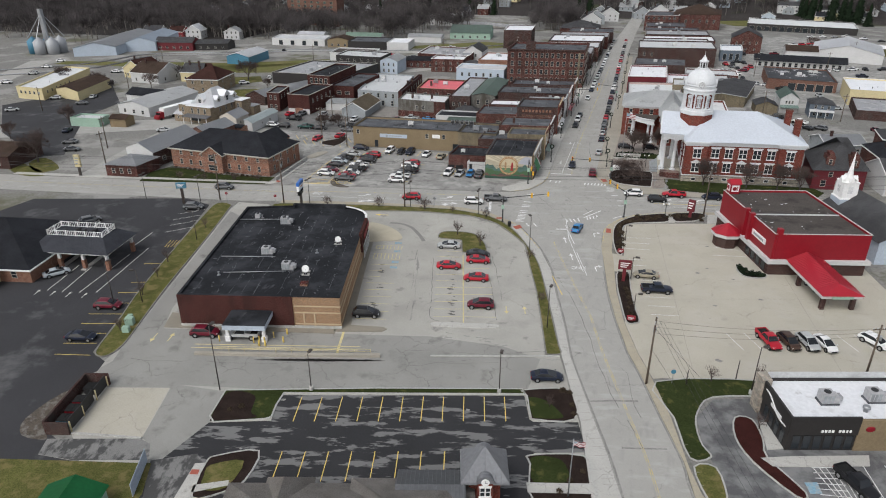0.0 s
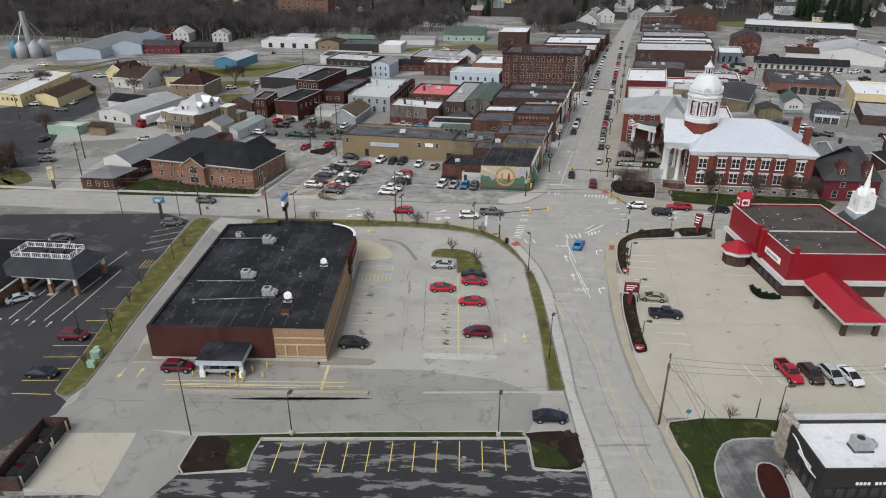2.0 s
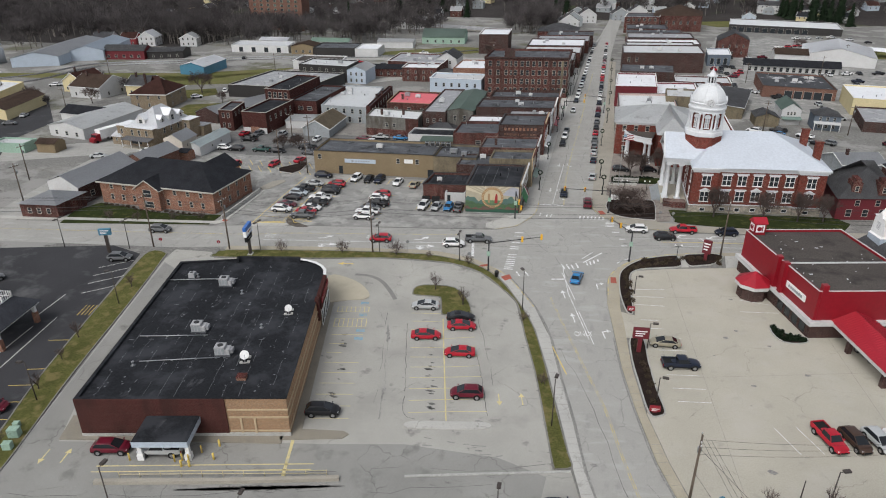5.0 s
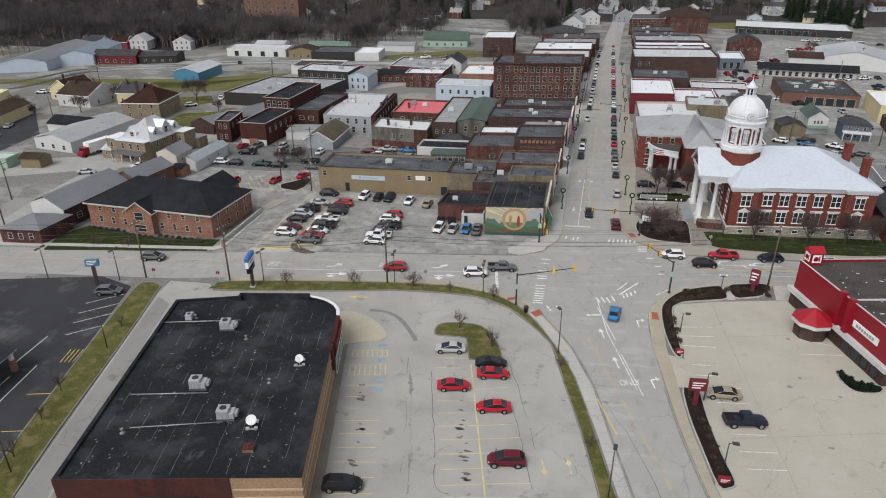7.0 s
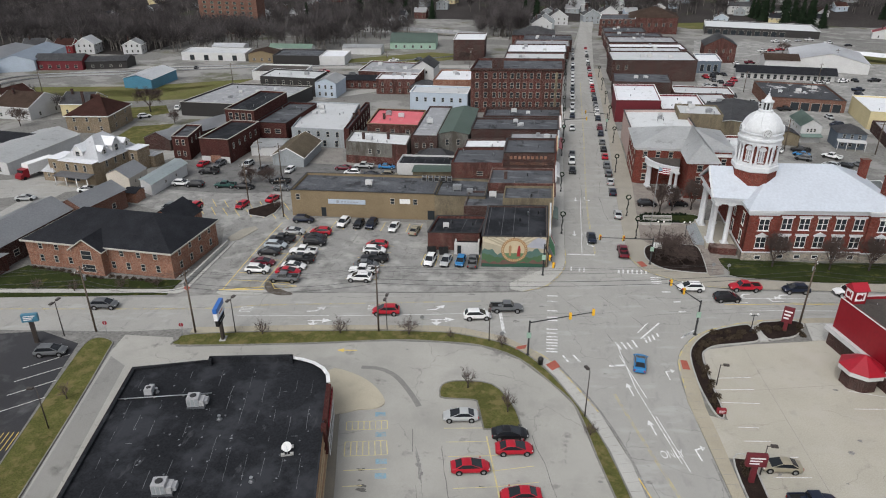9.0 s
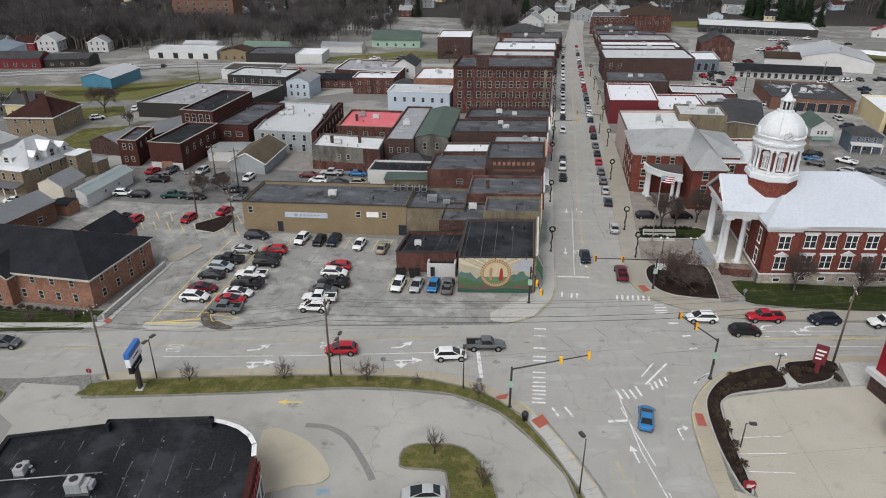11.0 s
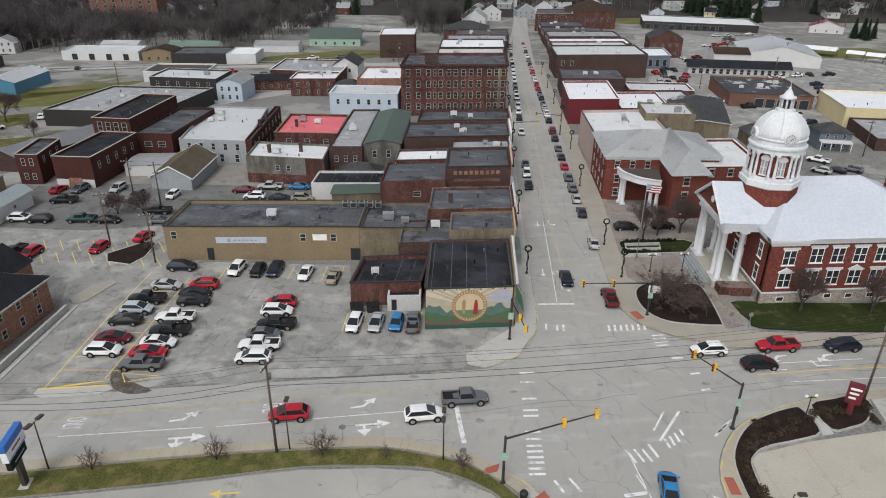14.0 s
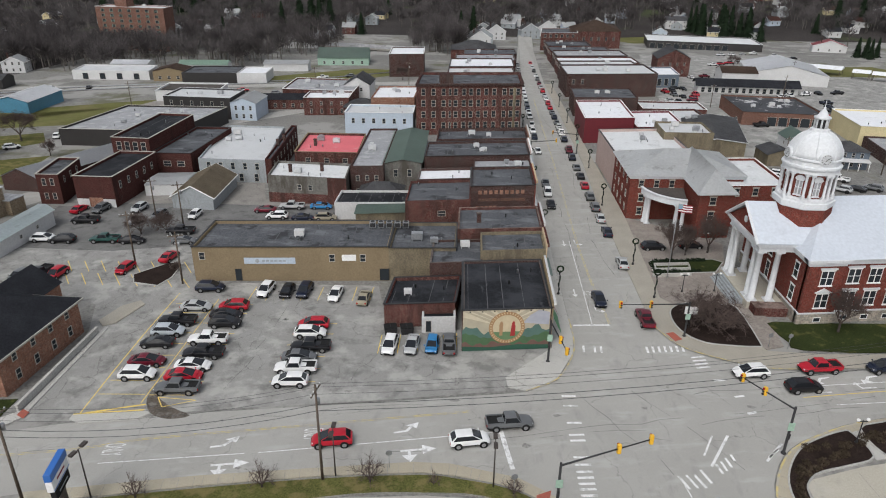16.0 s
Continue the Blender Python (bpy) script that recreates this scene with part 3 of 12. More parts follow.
def cell_mesh(name, xs, zs, cell, mats):
    """One skin over a grid of cells standing out by different depths; cell gives (depth, material) or None."""
    bm = bmesh.new()
    vs = {}

    def V(x, y, z):
        q = (round(x, 4), round(y, 4), round(z, 4))
        if q not in vs:
            vs[q] = bm.verts.new(q)
        return vs[q]

    nx, nz = len(xs) - 1, len(zs) - 1
    at = lambda i, k: cell((xs[i] + xs[i + 1]) / 2, (zs[k] + zs[k + 1]) / 2) if 0 <= i < nx and 0 <= k < nz else None
    for i in range(nx):
        for k in range(nz):
            c = at(i, k)
            if c is None:
                continue
            d, mi = c
            x0, x1, z0, z1 = xs[i], xs[i + 1], zs[k], zs[k + 1]
            bm.faces.new((V(x0, -d, z0), V(x1, -d, z0), V(x1, -d, z1), V(x0, -d, z1))).material_index = mi
            for di, dk, a, b in ((-1, 0, (x0, z1), (x0, z0)), (1, 0, (x1, z0), (x1, z1)), (0, -1, (x0, z0), (x1, z0)), (0, 1, (x1, z1), (x0, z1))):
                o = at(i + di, k + dk)
                e = -0.03 if o is None else o[0]
                if e < d - 1e-4:
                    bm.faces.new((V(a[0], -d, a[1]), V(a[0], -e, a[1]), V(b[0], -e, b[1]), V(b[0], -d, b[1]))).material_index = mi
    me = bpy.data.meshes.new(name)
    bm.to_mesh(me)
    bm.free()
    for q in mats:
        me.materials.append(q)
    return me


def window_mesh(w, h, frame_m, style, far=False):
    """Frame and pane of a sash window; a far one has its pane in the same mesh."""
    key = (round(w, 2), round(h, 2), frame_m, style, far)
    if key not in _win:
        t = 0.075
        W, m = w / 2, h * 0.5
        wide = style in ("sill", "double")
        xs = [-W, -W + t] + ([-0.07, 0.07] if style == "double" else []) + [W - t, W]
        zs = [0, t] + ([m - 0.04, m + 0.04] if style != "plain" else []) + [h - t, h]
        if wide:
            xs = [-W - 0.11] + xs + [W + 0.11]
            zs = [-0.16] + zs + [h + 0.2]

        def cell(x, z):
            if wide and z < 0:
                return (0.14, 0)
            if wide and z > h:
                return (0.1, 0)
            if abs(x) > W:
                return None
            if abs(x) > W - t or z < t or z > h - t:
                return (0.07, 0)
            if style == "double" and abs(x) < 0.07:
                return (0.06, 0)
            if style != "plain" and abs(z - m) < 0.04:
                return (0.05, 0)
            return (0.02, 1) if far else None

        me = cell_mesh("window", xs, zs, cell, [M[frame_m], M["glass"]] if far else [M[frame_m]])
        mp = None
        if not far:
            bm = bmesh.new()
            box(bm, -W + t, W - t, -0.02, 0.03, t, h - t)
            mp = bpy.data.meshes.new("pane")
            bm.to_mesh(mp)
            bm.free()
            mp.materials.append(M["glass"])
        _win[key] = (me, mp)
    return _win[key]


def windows(parent, x, y, z, rz, n, span, w, h, frame_m="win_frame", style="sash", rows=1, dz=3.4, name="window"):
    """A row, or rows, of windows along a wall that starts at x, y and runs towards rz."""
    far = parent.location.y > 300 or parent.location.x < -170
    me, mp = window_mesh(w, h, frame_m, style, far)
    for r in range(rows):
        for i in range(n):
            s = span * (i + 0.5) / n
            ob = share(name, me, parent, pose(x + s * math.cos(radians(rz)), y + s * math.sin(radians(rz)), z + r * dz, 0, 0, rz))
            if not far:
                share("pane", mp, ob, Matrix())


def shell(bm, c, h, par, t=0.3, z0=-1.0):
    """The four walls of a flat-roofed block, with a parapet."""
    mid = sum((Vector(p) for p in c), Vector((0, 0))) / len(c)
    n = len(c)
    inn = []
    for i in range(n):
        p, a, b = Vector(c[i]), Vector(c[i - 1]), Vector(c[(i + 1) % n])
        inn.append(p + (a - p).normalized() * t + (b - p).normalized() * t)
    V = lambda p, z: bm.verts.new((p[0], p[1], z))
    lo, hi = [V(p, z0) for p in c], [V(p, h) for p in c]
    ih, il = [V(p, h) for p in inn], [V(p, h - par - 0.05) for p in inn]
    for i in range(n):
        j = (i + 1) % n
        bm.faces.new((lo[i], lo[j], hi[j], hi[i]))
        bm.faces.new((hi[i], hi[j], ih[j], ih[i]))
        bm.faces.new((ih[i], ih[j], il[j], il[i]))
    return inn


def building(name, label, o, w, d, h, wall, roof, a=7.5, va=0.0, kind="flat", par=0.5, cop=None, wins=(), rise=2.0, group="", frame_m="win_frame", eave=0.4, cat="building", base=None, units=0, fascia=None, chimneys=0):
    """A block with its front-left corner at o. Front runs towards a degrees, sides towards va left of ahead.
    wins: (side, number, sill height, width, height, first, last[, rows, storey height, style])."""
    o = tuple(o)
    u, v = Vector((math.cos(radians(a)), math.sin(radians(a)))), Vector((-math.sin(radians(va)), math.cos(radians(va))))
    g = gz(o[1] + d / 2) + hill(o[0] + w / 2, o[1] + d / 2) if base is None else base
    E = thing(name, label, cat, o[0], o[1], g, group=group)
    c = [(0, 0), tuple(u * w), tuple(u * w + v * d), tuple(v * d)]
    bm = bmesh.new()
    if kind == "flat":
        inn = shell(bm, c, h, par)
        part("wall", bm, M[wall], E)
        bm = bmesh.new()
        prism(bm, inn, h - par - 0.25, h - par)
        R = part("roof", bm, M[roof], E)
        if cop:
            bm = bmesh.new()
            for i in range(4):
                p, q = Vector(c[i]), Vector(c[(i + 1) % 4])
                m = (p + q) / 2
                e = q - p
                obox(bm, m.x, m.y, math.degrees(math.atan2(e.y, e.x)), e.length + 0.1, 0.34, h - 0.02, h + 0.08)
            part("coping", bm, M[cop], E)
    else:
        V = lambda p, z: bm.verts.new((p[0], p[1], z))
        along = kind in ("gable_u", "hip_u")
        lo, hi = [V(p, -2 if o[1] > 600 else -1) for p in c], [V(p, h) for p in c]
        for i in range(4):
            bm.faces.new((lo[i], lo[(i + 1) % 4], hi[(i + 1) % 4], hi[i]))
        U, W = u * w, v * d
        hip = kind.startswith("hip")
        if along:
            run = d / 2 * (1 if hip else 0)
            r0, r1 = W * 0.5 + u * run, W * 0.5 + U - u * run
            eu, ev = (eave if hip else eave * 0.7), eave
        else:
            run = w / 2 * (1 if hip else 0)
            r0, r1 = U * 0.5 + v * run, U * 0.5 + W - v * run
            eu, ev = eave, (eave if hip else eave * 0.7)
        if not hip:
            A, B = V(r0, h + rise), V(r1, h + rise)
            if along:
                bm.faces.new((hi[3], hi[0], A))
                bm.faces.new((hi[1], hi[2], B))
            else:
                bm.faces.new((hi[0], hi[1], A))
                bm.faces.new((hi[2], hi[3], B))
        part("wall", bm, M[wall], E)
        bm = bmesh.new()
        slope = rise / (d / 2 if along else w / 2)
        dz = -slope * eave
        cc = [Vector(c[0]) - u * eu - v * ev, Vector(c[1]) + u * eu - v * ev, Vector(c[2]) + u * eu + v * ev, Vector(c[3]) - u * eu + v * ev]
        if not hip:
            k = eu if along else ev
            dr = u if along else v
            r0, r1 = r0 - dr * k, r1 + dr * k
        for lift in (0.16,):
            vs = [V(p, h + dz + lift) for p in cc]
            A, B = V(r0, h + rise + lift), V(r1, h + rise + lift)
            if along:
                fs = [(vs[0], vs[1], B, A), (vs[2], vs[3], A, B), (vs[3], vs[0], A), (vs[1], vs[2], B)]
            else:
                fs = [(vs[1], vs[2], B, A), (vs[3], vs[0], A, B), (vs[0], vs[1], A), (vs[2], vs[3], B)]
            if not hip:
                fs = fs[:2]
            for f in fs:
                bm.faces.new(f)
        bmesh.ops.solidify(bm, geom=bm.faces[:], thickness=0.16)
        bmesh.ops.recalc_face_normals(bm, faces=bm.faces[:])
        R = part("roof", bm, M[roof], E)
        if fascia:
            bm = bmesh.new()
            z_ = h + dz
            ins = [p + (sum(cc, Vector((0, 0))) / 4 - p).normalized() * 0.25 for p in cc]
            if hip:
                loft(bm, [[(*p, z_ - 0.12) for p in ins], [(*p, z_ - 0.12) for p in cc], [(*(p + (p - sum(cc, Vector((0, 0))) / 4).normalized() * 0.06), z_ + 0.17) for p in cc], [(*p, z_ + 0.22) for p in ins]], 0, False)
            else:
                ends = ((cc[3], cc[0], r0), (cc[1], cc[2], r1)) if along else ((cc[0], cc[1], r0), (cc[2], cc[3], r1))
                for a_, b_, t_ in ends:
                    for p_ in (a_, b_):
                        tube(bm, (*p_, z_ + 0.06), (*t_, h + rise + 0.06), 0.13, 0.13, 4)
                for i in ((0, 1), (2, 3)) if along else ((1, 2), (3, 0)):
                    tube(bm, (*cc[i[0]], z_ + 0.04), (*cc[i[1]], z_ + 0.04), 0.13, 0.13, 4)
            part("fascia", bm, M[fascia], E)
    for i in range(chimneys):
        bm = bmesh.new()
        p = u * (w * (0.25 + 0.4 * i)) + v * (d * (0.55 if i % 2 else 0.4))
        obox(bm, p.x, p.y, a, 0.7, 0.6, h - 0.6, h + (rise if kind != "flat" else 0) + 1.2)
        obox(bm, p.x, p.y, a, 0.85, 0.75, h + (rise if kind != "flat" else 0) + 1.2, h + (rise if kind != "flat" else 0) + 1.35)
        part("chimney", bm, M["brick_dark"], E)
    for q in wins:
        side, n, z, ww, wh, m0, m1 = q[:7]
        rows, st, sty = (tuple(q[7:]) + (1, 3.4, "sash")[len(q) - 7:]) if len(q) < 10 else q[7:10]
        if side == "f":
            p, rz, L = u * m0, a, w
        elif side == "r":
            p, rz, L = u * w + v * m0, 90 + va, d
        elif side == "b":
            p, rz, L = u * w + v * d - u * m0, a + 180, w
        else:
            p, rz, L = v * d - v * m0, va - 90, d
        windows(E, p.x, p.y, z, rz, n, L - m0 - m1, ww, wh, frame_m, sty, rows, st)
    rnd = random.Random(len(label) * 7 + int(w * 10))
    if kind == "flat" and w > 9 and o[1] < 330:
        for i in range(2 + int(w * d / 200)):
            p = u * (w * rnd.uniform(0.1, 0.9)) + v * (d * rnd.uniform(0.1, 0.9))
            r_ = rnd.uniform(0.06, 0.15)
            bm = bmesh.new()
            lathe(bm, p.x, p.y, [(r_, h - par), (r_, h - par + 0.55), (r_ * 1.5, h - par + 0.55), (r_ * 0.4, h - par + 0.75)], 8)
            part("roof_vent", bm, M[rnd.choice(("steel", "trim_dark", "r_grey"))], E)
        if roof in ("r_dark", "r_black"):
            bm = bmesh.new()
            t_ = 0.8
            while t_ < w - 0.8:
                p, q_ = u * t_ + v * 0.5, u * t_ + v * (d - 0.5)
                k_ = 0.0
                while k_ < 1:
                    k2 = min(1, k_ + rnd.uniform(0.1, 0.5))
                    if rnd.random() < 0.93:
                        prism(bm, line([tuple(p.lerp(q_, k_)), tuple(p.lerp(q_, k2))], rnd.uniform(0.05, 0.12)), h - par - 0.01, h - par + 0.012)
                    k_ = k2
                t_ += rnd.uniform(1.8, 3.2)
            tagged(part("roof_seam", bm, M["r_seam"], E), kind="stuff")
    for i in range(units):
        p = u * (w * rnd.uniform(0.2, 0.8)) + v * (d * rnd.uniform(0.25, 0.85))
        bm = bmesh.new()
        s = rnd.uniform(0.5, 1.0)
        box(bm, -s, s, -s * 0.7, s * 0.7, 0.25, 0.25 + s * 1.1)
        for sx in (-0.8, 0.8):
            box(bm, sx * s - 0.06, sx * s + 0.06, -s * 0.7, s * 0.7, 0, 0.25)
        lathe(bm, 0, 0, [(s * 0.5, 0.25 + s * 1.1), (s * 0.5, 0.35 + s * 1.1)], 10)
        q = part("roof_unit", bm, M[rnd.choice(("steel", "siding_w", "r_lgrey"))], E)
        q.matrix_basis = pose(p.x, p.y, h - par, 0, 0, a)
    return E


# ---- ground ----
bm = bmesh.new()
xs = [-4000, -2500, -1600, -1000, -700, -500, -350] + list(range(-250, 251, 50)) + [350, 500, 700, 1000, 1600, 2500, 4000]
ys = [-3000, -1500, -600, -200, -50, 50, 150, 190, 250, 320, 400, 480, 560, 620, 680, 740, 820, 900, 1000, 1200, 1500, 2000, 3000, 4200]
rows = [[bm.verts.new((x, y, gz(min(y, 1400)) + hill(x, y))) for x in xs] for y in ys]
for ra, rb in zip(rows, rows[1:]):
    for i in range(len(xs) - 1):
        f = bm.faces.new((ra[i], ra[i + 1], rb[i + 1], rb[i]))
        if f.calc_center_median().y > 610 or (f.calc_center_median().x < -245 and f.calc_center_median().y > 390):
            f.material_index = 1
tagged(part("ground", bm, [M["earth"], M["hill"]], None), "worn grey asphalt and winter turf of a small town", "ground", kind="structure")

# streets
KW = smooth_line([(8.0, 48.0), (5.0, 61.3), (3.3, 67.7), (0.1, 77.6), (-3.3, 88.5), (-5.1, 97.4), (-7.7, 108.1), (-9.7, 117.4), (-13.1, 126.6), (-17.2, 134.0), (-20.4, 138.6), (-26.9, 143.0), (-34.4, 144.9), (-41.3, 144.7), (-55.9, 142.4), (-72.1, 139.6), (-78.3, 138.2)], 3)
KE = smooth_line([(18.0, 48.0), (13.3, 63.5), (12.4, 69.0), (9.6, 78.2), (7.2, 86.4), (5.3, 91.9), (3.0, 102.2), (1.4, 111.5), (0.0, 123.8), (-0.9, 134.0), (-0.7, 140.5), (1.1, 145.4), (4.5, 149.8), (10.1, 153.2), (15.6, 155.4), (25.3, 157.6), (45.0, 160.6), (90.0, 166.0), (160, 176)], 3)
patch("road_south", [KW[:32] + KE[:26][::-1]], M["street"], 0.004, "worn light grey asphalt street leading to the crossing", "road")
patch("road_cross", [[(-260, 112), (-160, 126), (-88.3, 135.5)] + [p for p in KW[31:]][::-1][:1] + KW[31:][::-1] + KE[25:] + [(160, 184), (90, 173.5), (30.1, 167.5), (16.7, 165.9), (8.2, 165.8), (1.7, 168.3), (-2.4, 170.9), (-4.4, 175.5), (-4.7, 182), (-17.2, 182), (-17.2, 172.5), (-17.8, 168.2), (-20.7, 161.7), (-25.1, 158.8), (-27.4, 158.4), (-42.4, 155.8), (-64.1, 152.4), (-80.8, 149.2), (-88.3, 146.9), (-160, 137), (-260, 123)]], M["street"], 0.008, "worn light grey asphalt street crossing the town", "road")
patch("road_main", [[(-17.2, 180), (-4.6, 180), (-4.3, 200), (-3.6, 230), (-2.0, 268), (-1.0, 320), (0.1, 407), (5.2, 532), (12, 640), (2, 640), (-5.1, 530), (-13.2, 407), (-15.0, 320), (-16.4, 268), (-17.0, 230), (-17.3, 200)]], M["street"], 0.012, "long straight main street lined with parked cars", "road")
patch("road_back", [[(-225, 150), (-118, 205), (-118, 213), (-150, 205), (-232, 166)], [(-140, 205), (-100, 282), (-106, 283), (-150, 208)], [(-232, 166), (-300, 300), (-310, 296), (-243, 160)], [(-128, 290), (-52, 372), (-58, 376), (-138, 292)], [(-262, 352), (-60, 392), (-20, 404), (-20, 411), (-62, 400), (-264, 361)], [(0, 268), (60, 282), (100, 290), (100, 298), (60, 290), (0, 277)], [(40, 290), (52, 400), (60, 470), (66, 470), (60, 400), (50, 290)]], M["street"], 0.008, "grey back streets between the town blocks", "road")

# parking lots
patch("lot_pharmacy", [[(-88.0, 129.8), (-72.8, 72.5), (-73.0, 60), (-55.0, 45.0), (8.0, 49), (5.0, 61), (1.2, 62.8), (-0.8, 73.4), (-2.4, 79), (-5.0, 88.4), (-7.2, 88.0), (-8.5, 94.9), (-11.2, 107.3), (-14.0, 117.8), (-16.6, 127.7), (-19.5, 131.9), (-24.6, 137.4), (-30.8, 140.1), (-36.9, 140.2), (-44.6, 139.5), (-58.7, 136.3), (-78.5, 132.5), (-80.5, 135.0), (-88.5, 134.5)]], M["lot"], 0.016, "weathered grey asphalt parking lot of the pharmacy", "parking lot")
patch("lot_left", [[(-139.2, 123.3), (-150, 60), (-110, 20), (-78, 30), (-66, 52), (-73, 55), (-73, 66), (-76.2, 70.2), (-83.3, 92.5), (-94.4, 131.0), (-102.4, 133.4)]], M["tar2"], 0.02, "dark sealed asphalt lot with pale parking lines", "parking lot")
patch("lot_south", [[(-42.4, 68.1), (-8.8, 77.0), (-7.3, 72.0), (-6.7, 71.7), (-0.9, 73.2), (0.6, 67.6), (-5.8, 65.8), (-6.2, 64.6), (-4.6, 57), (-20, 30), (-46, 25), (-52, 47), (-49.0, 60.2), (-41.1, 62.7)]], M["tar"], 0.024, "blotchy wet-looking dark asphalt lot with yellow stall lines", "parking lot")
patch("lot_bank", [[(3.9, 144.6), (11.2, 147.2), (21.5, 149.8), (46, 156), (52, 120), (48, 90), (10.0, 86.5), (6.2, 97.0), (4.8, 101), (4.8, 120.6), (3.9, 127.5), (3.5, 140)]], M["slab"], 0.016, "pale cast concrete parking lot of the bank", "parking lot")
patch("lot_north", [[(-80.8, 149.6), (-64.1, 152.8), (-42.4, 156.2), (-27.6, 159.0), (-33.6, 167.6), (-34.5, 173), (-45.0, 173.8), (-48, 187.4), (-79.5, 186.8)], [(-86, 181), (-118, 196), (-118, 222), (-88, 226), (-62, 210), (-62, 200), (-79, 199), (-79.7, 183)]], M["lot2"], 0.02, "cracked grey asphalt parking lot with faded yellow stalls", "parking lot")
patch("lot_restaurant", [[(14.6, 78.3), (17.1, 83.0), (25, 85.6), (60, 95), (60, 60), (17.0, 62), (15.9, 69.8), (15.0, 72.7)]], M["lane"], 0.012, "dark asphalt drive-through lane round the restaurant", "parking lot")
patch("yard_east", [[(22, 262), (100, 300), (180, 420), (150, 520), (70, 520), (48, 400), (36, 300)]], M["lot2"], 0.004, "wide grey gravel and asphalt yards behind the shops", "parking lot")
patch("slab_bin", [[(-67.6, 63.1), (-58.8, 65.4), (-55.8, 55.3), (-65.1, 53.7)]], M["slab"], 0.03, "pale concrete slab before the bin enclosure", "paving")

# kerbed pavements
def strip(a, b):
    return list(a) + list(b)[::-1]


patch("pavement_west", [strip([(1.7, 60), (-0.6, 73.4), (-2.1, 78.5), (-4.7, 88.5), (-6.7, 97.0), (-9.5, 108.8), (-12.3, 119.4), (-15.1, 126.1), (-19.0, 133.6), (-21.8, 137.6)], [(5.3, 60), (3.2, 67.7), (0.0, 77.6), (-3.4, 88.5), (-5.2, 97.4), (-7.8, 108.1), (-9.8, 117.4), (-13.2, 126.6), (-17.3, 134.0), (-20.5, 138.6)])],
    M["walk"], 0.0, "pale worn concrete pavement with kerb beside the street", "pavement", 0.14)
patch("pavement_north", [strip([(-21.8, 137.6), (-23.5, 139.2), (-28.0, 142.0), (-33.7, 143.2), (-37.5, 143.5), (-47.8, 142.4), (-60.8, 140.2), (-78.3, 136.6)], [(-20.5, 138.6), (-22.6, 140.3), (-27.1, 143.3), (-34.4, 145.0), (-38.5, 145.0), (-48.2, 143.6), (-61.3, 141.6), (-78.5, 138.2)])],
    M["walk_sand"], 0.0, "sandy concrete pavement with kerb along the grass strip", "pavement", 0.14)
patch("pavement_east", [strip([(17.5, 60), (14.2, 63.8), (13.0, 68.1), (11.2, 77.3), (8.9, 85.6), (6.8, 92), (4.5, 101), (2.9, 111.5), (2.0, 123.8), (1.4, 130), (1.4, 138.4), (2.4, 143.6), (5.4, 147.8), (10.1, 152.0), (15.0, 153.8), (24.4, 155.8), (44.0, 158.8)], [(14.8, 60), (13.35, 63.5), (12.45, 69.0), (9.65, 78.2), (7.25, 86.4), (5.35, 91.9), (3.05, 102.2), (1.45, 111.5), (0.05, 123.8), (-0.8, 131), (-0.65, 140.5), (1.15, 145.3), (4.6, 149.7), (10.1, 153.1), (15.6, 155.3), (25.3, 157.5), (45.0, 160.5)])],
    M["walk_sand"], 0.0, "sandy concrete pavement with kerb along the bank lot", "pavement", 0.14)
patch("pavement_corner_nw", [[(-27.6, 161.8), (-27.4, 159.6), (-25.1, 159.0), (-20.7, 161.9), (-17.8, 168.3), (-17.3, 172.6), (-17.3, 200), (-16.9, 240), (-15.7, 300), (-14.7, 375), (-18.0, 375), (-19.0, 300), (-20.2, 240), (-20.6, 190), (-20.6, 169.6)]], M["walk"], 0.0, "pale concrete corner pavement along the shops", "pavement", 0.14)
patch("pavement_main_east", [[(-4.6, 182), (-4.2, 176.1), (-2.0, 171.4), (1.7, 168.8), (8.2, 166.3), (16.7, 166.6), (30.1, 168.0), (60, 171.6), (60, 174.4), (31, 171), (18, 170.2), (10.2, 170.6), (2, 190), (1.0, 225), (1.6, 300), (3.2, 400), (0.0, 400), (-1.1, 320), (-2.0, 268), (-3.6, 230), (-4.4, 200)]], M["walk_tan"], 0.0, "broad concrete pavement before the courthouse", "pavement", 0.14)
patch("plaza", [[(-1.2, 186), (10.2, 171.0), (13.0, 172.0), (14.0, 179), (12.5, 195), (17, 210), (13, 214), (0.8, 224)]], M["plaza"], 0.0, "grey paved courthouse plaza", "pavement", 0.15)
patch("walk_store", [[(-42.0, 85.6), (-34.2, 87.6), (-33.6, 88.6), (-34.5, 89.0), (-40.0, 88.2), (-48.4, 121.6), (-51.4, 121.0)], [(-71.5, 84), (-70.0, 79.5), (-41.5, 85.0), (-42, 87)]], M["walk_brown"], 0.02, "brown-grey concrete walk along the pharmacy front", "pavement", 0.1)

patch("pad_store", [smooth_line([(-52.8, 130.0), (-49.2, 130.1), (-45.4, 127.9), (-42.8, 124.6), (-43.4, 122.8), (-46.0, 122.0), (-50.6, 120.6)], 3, True)], M["pad"], 0.02, "tan concrete pad at the pharmacy entrance", "pavement", 0.12)
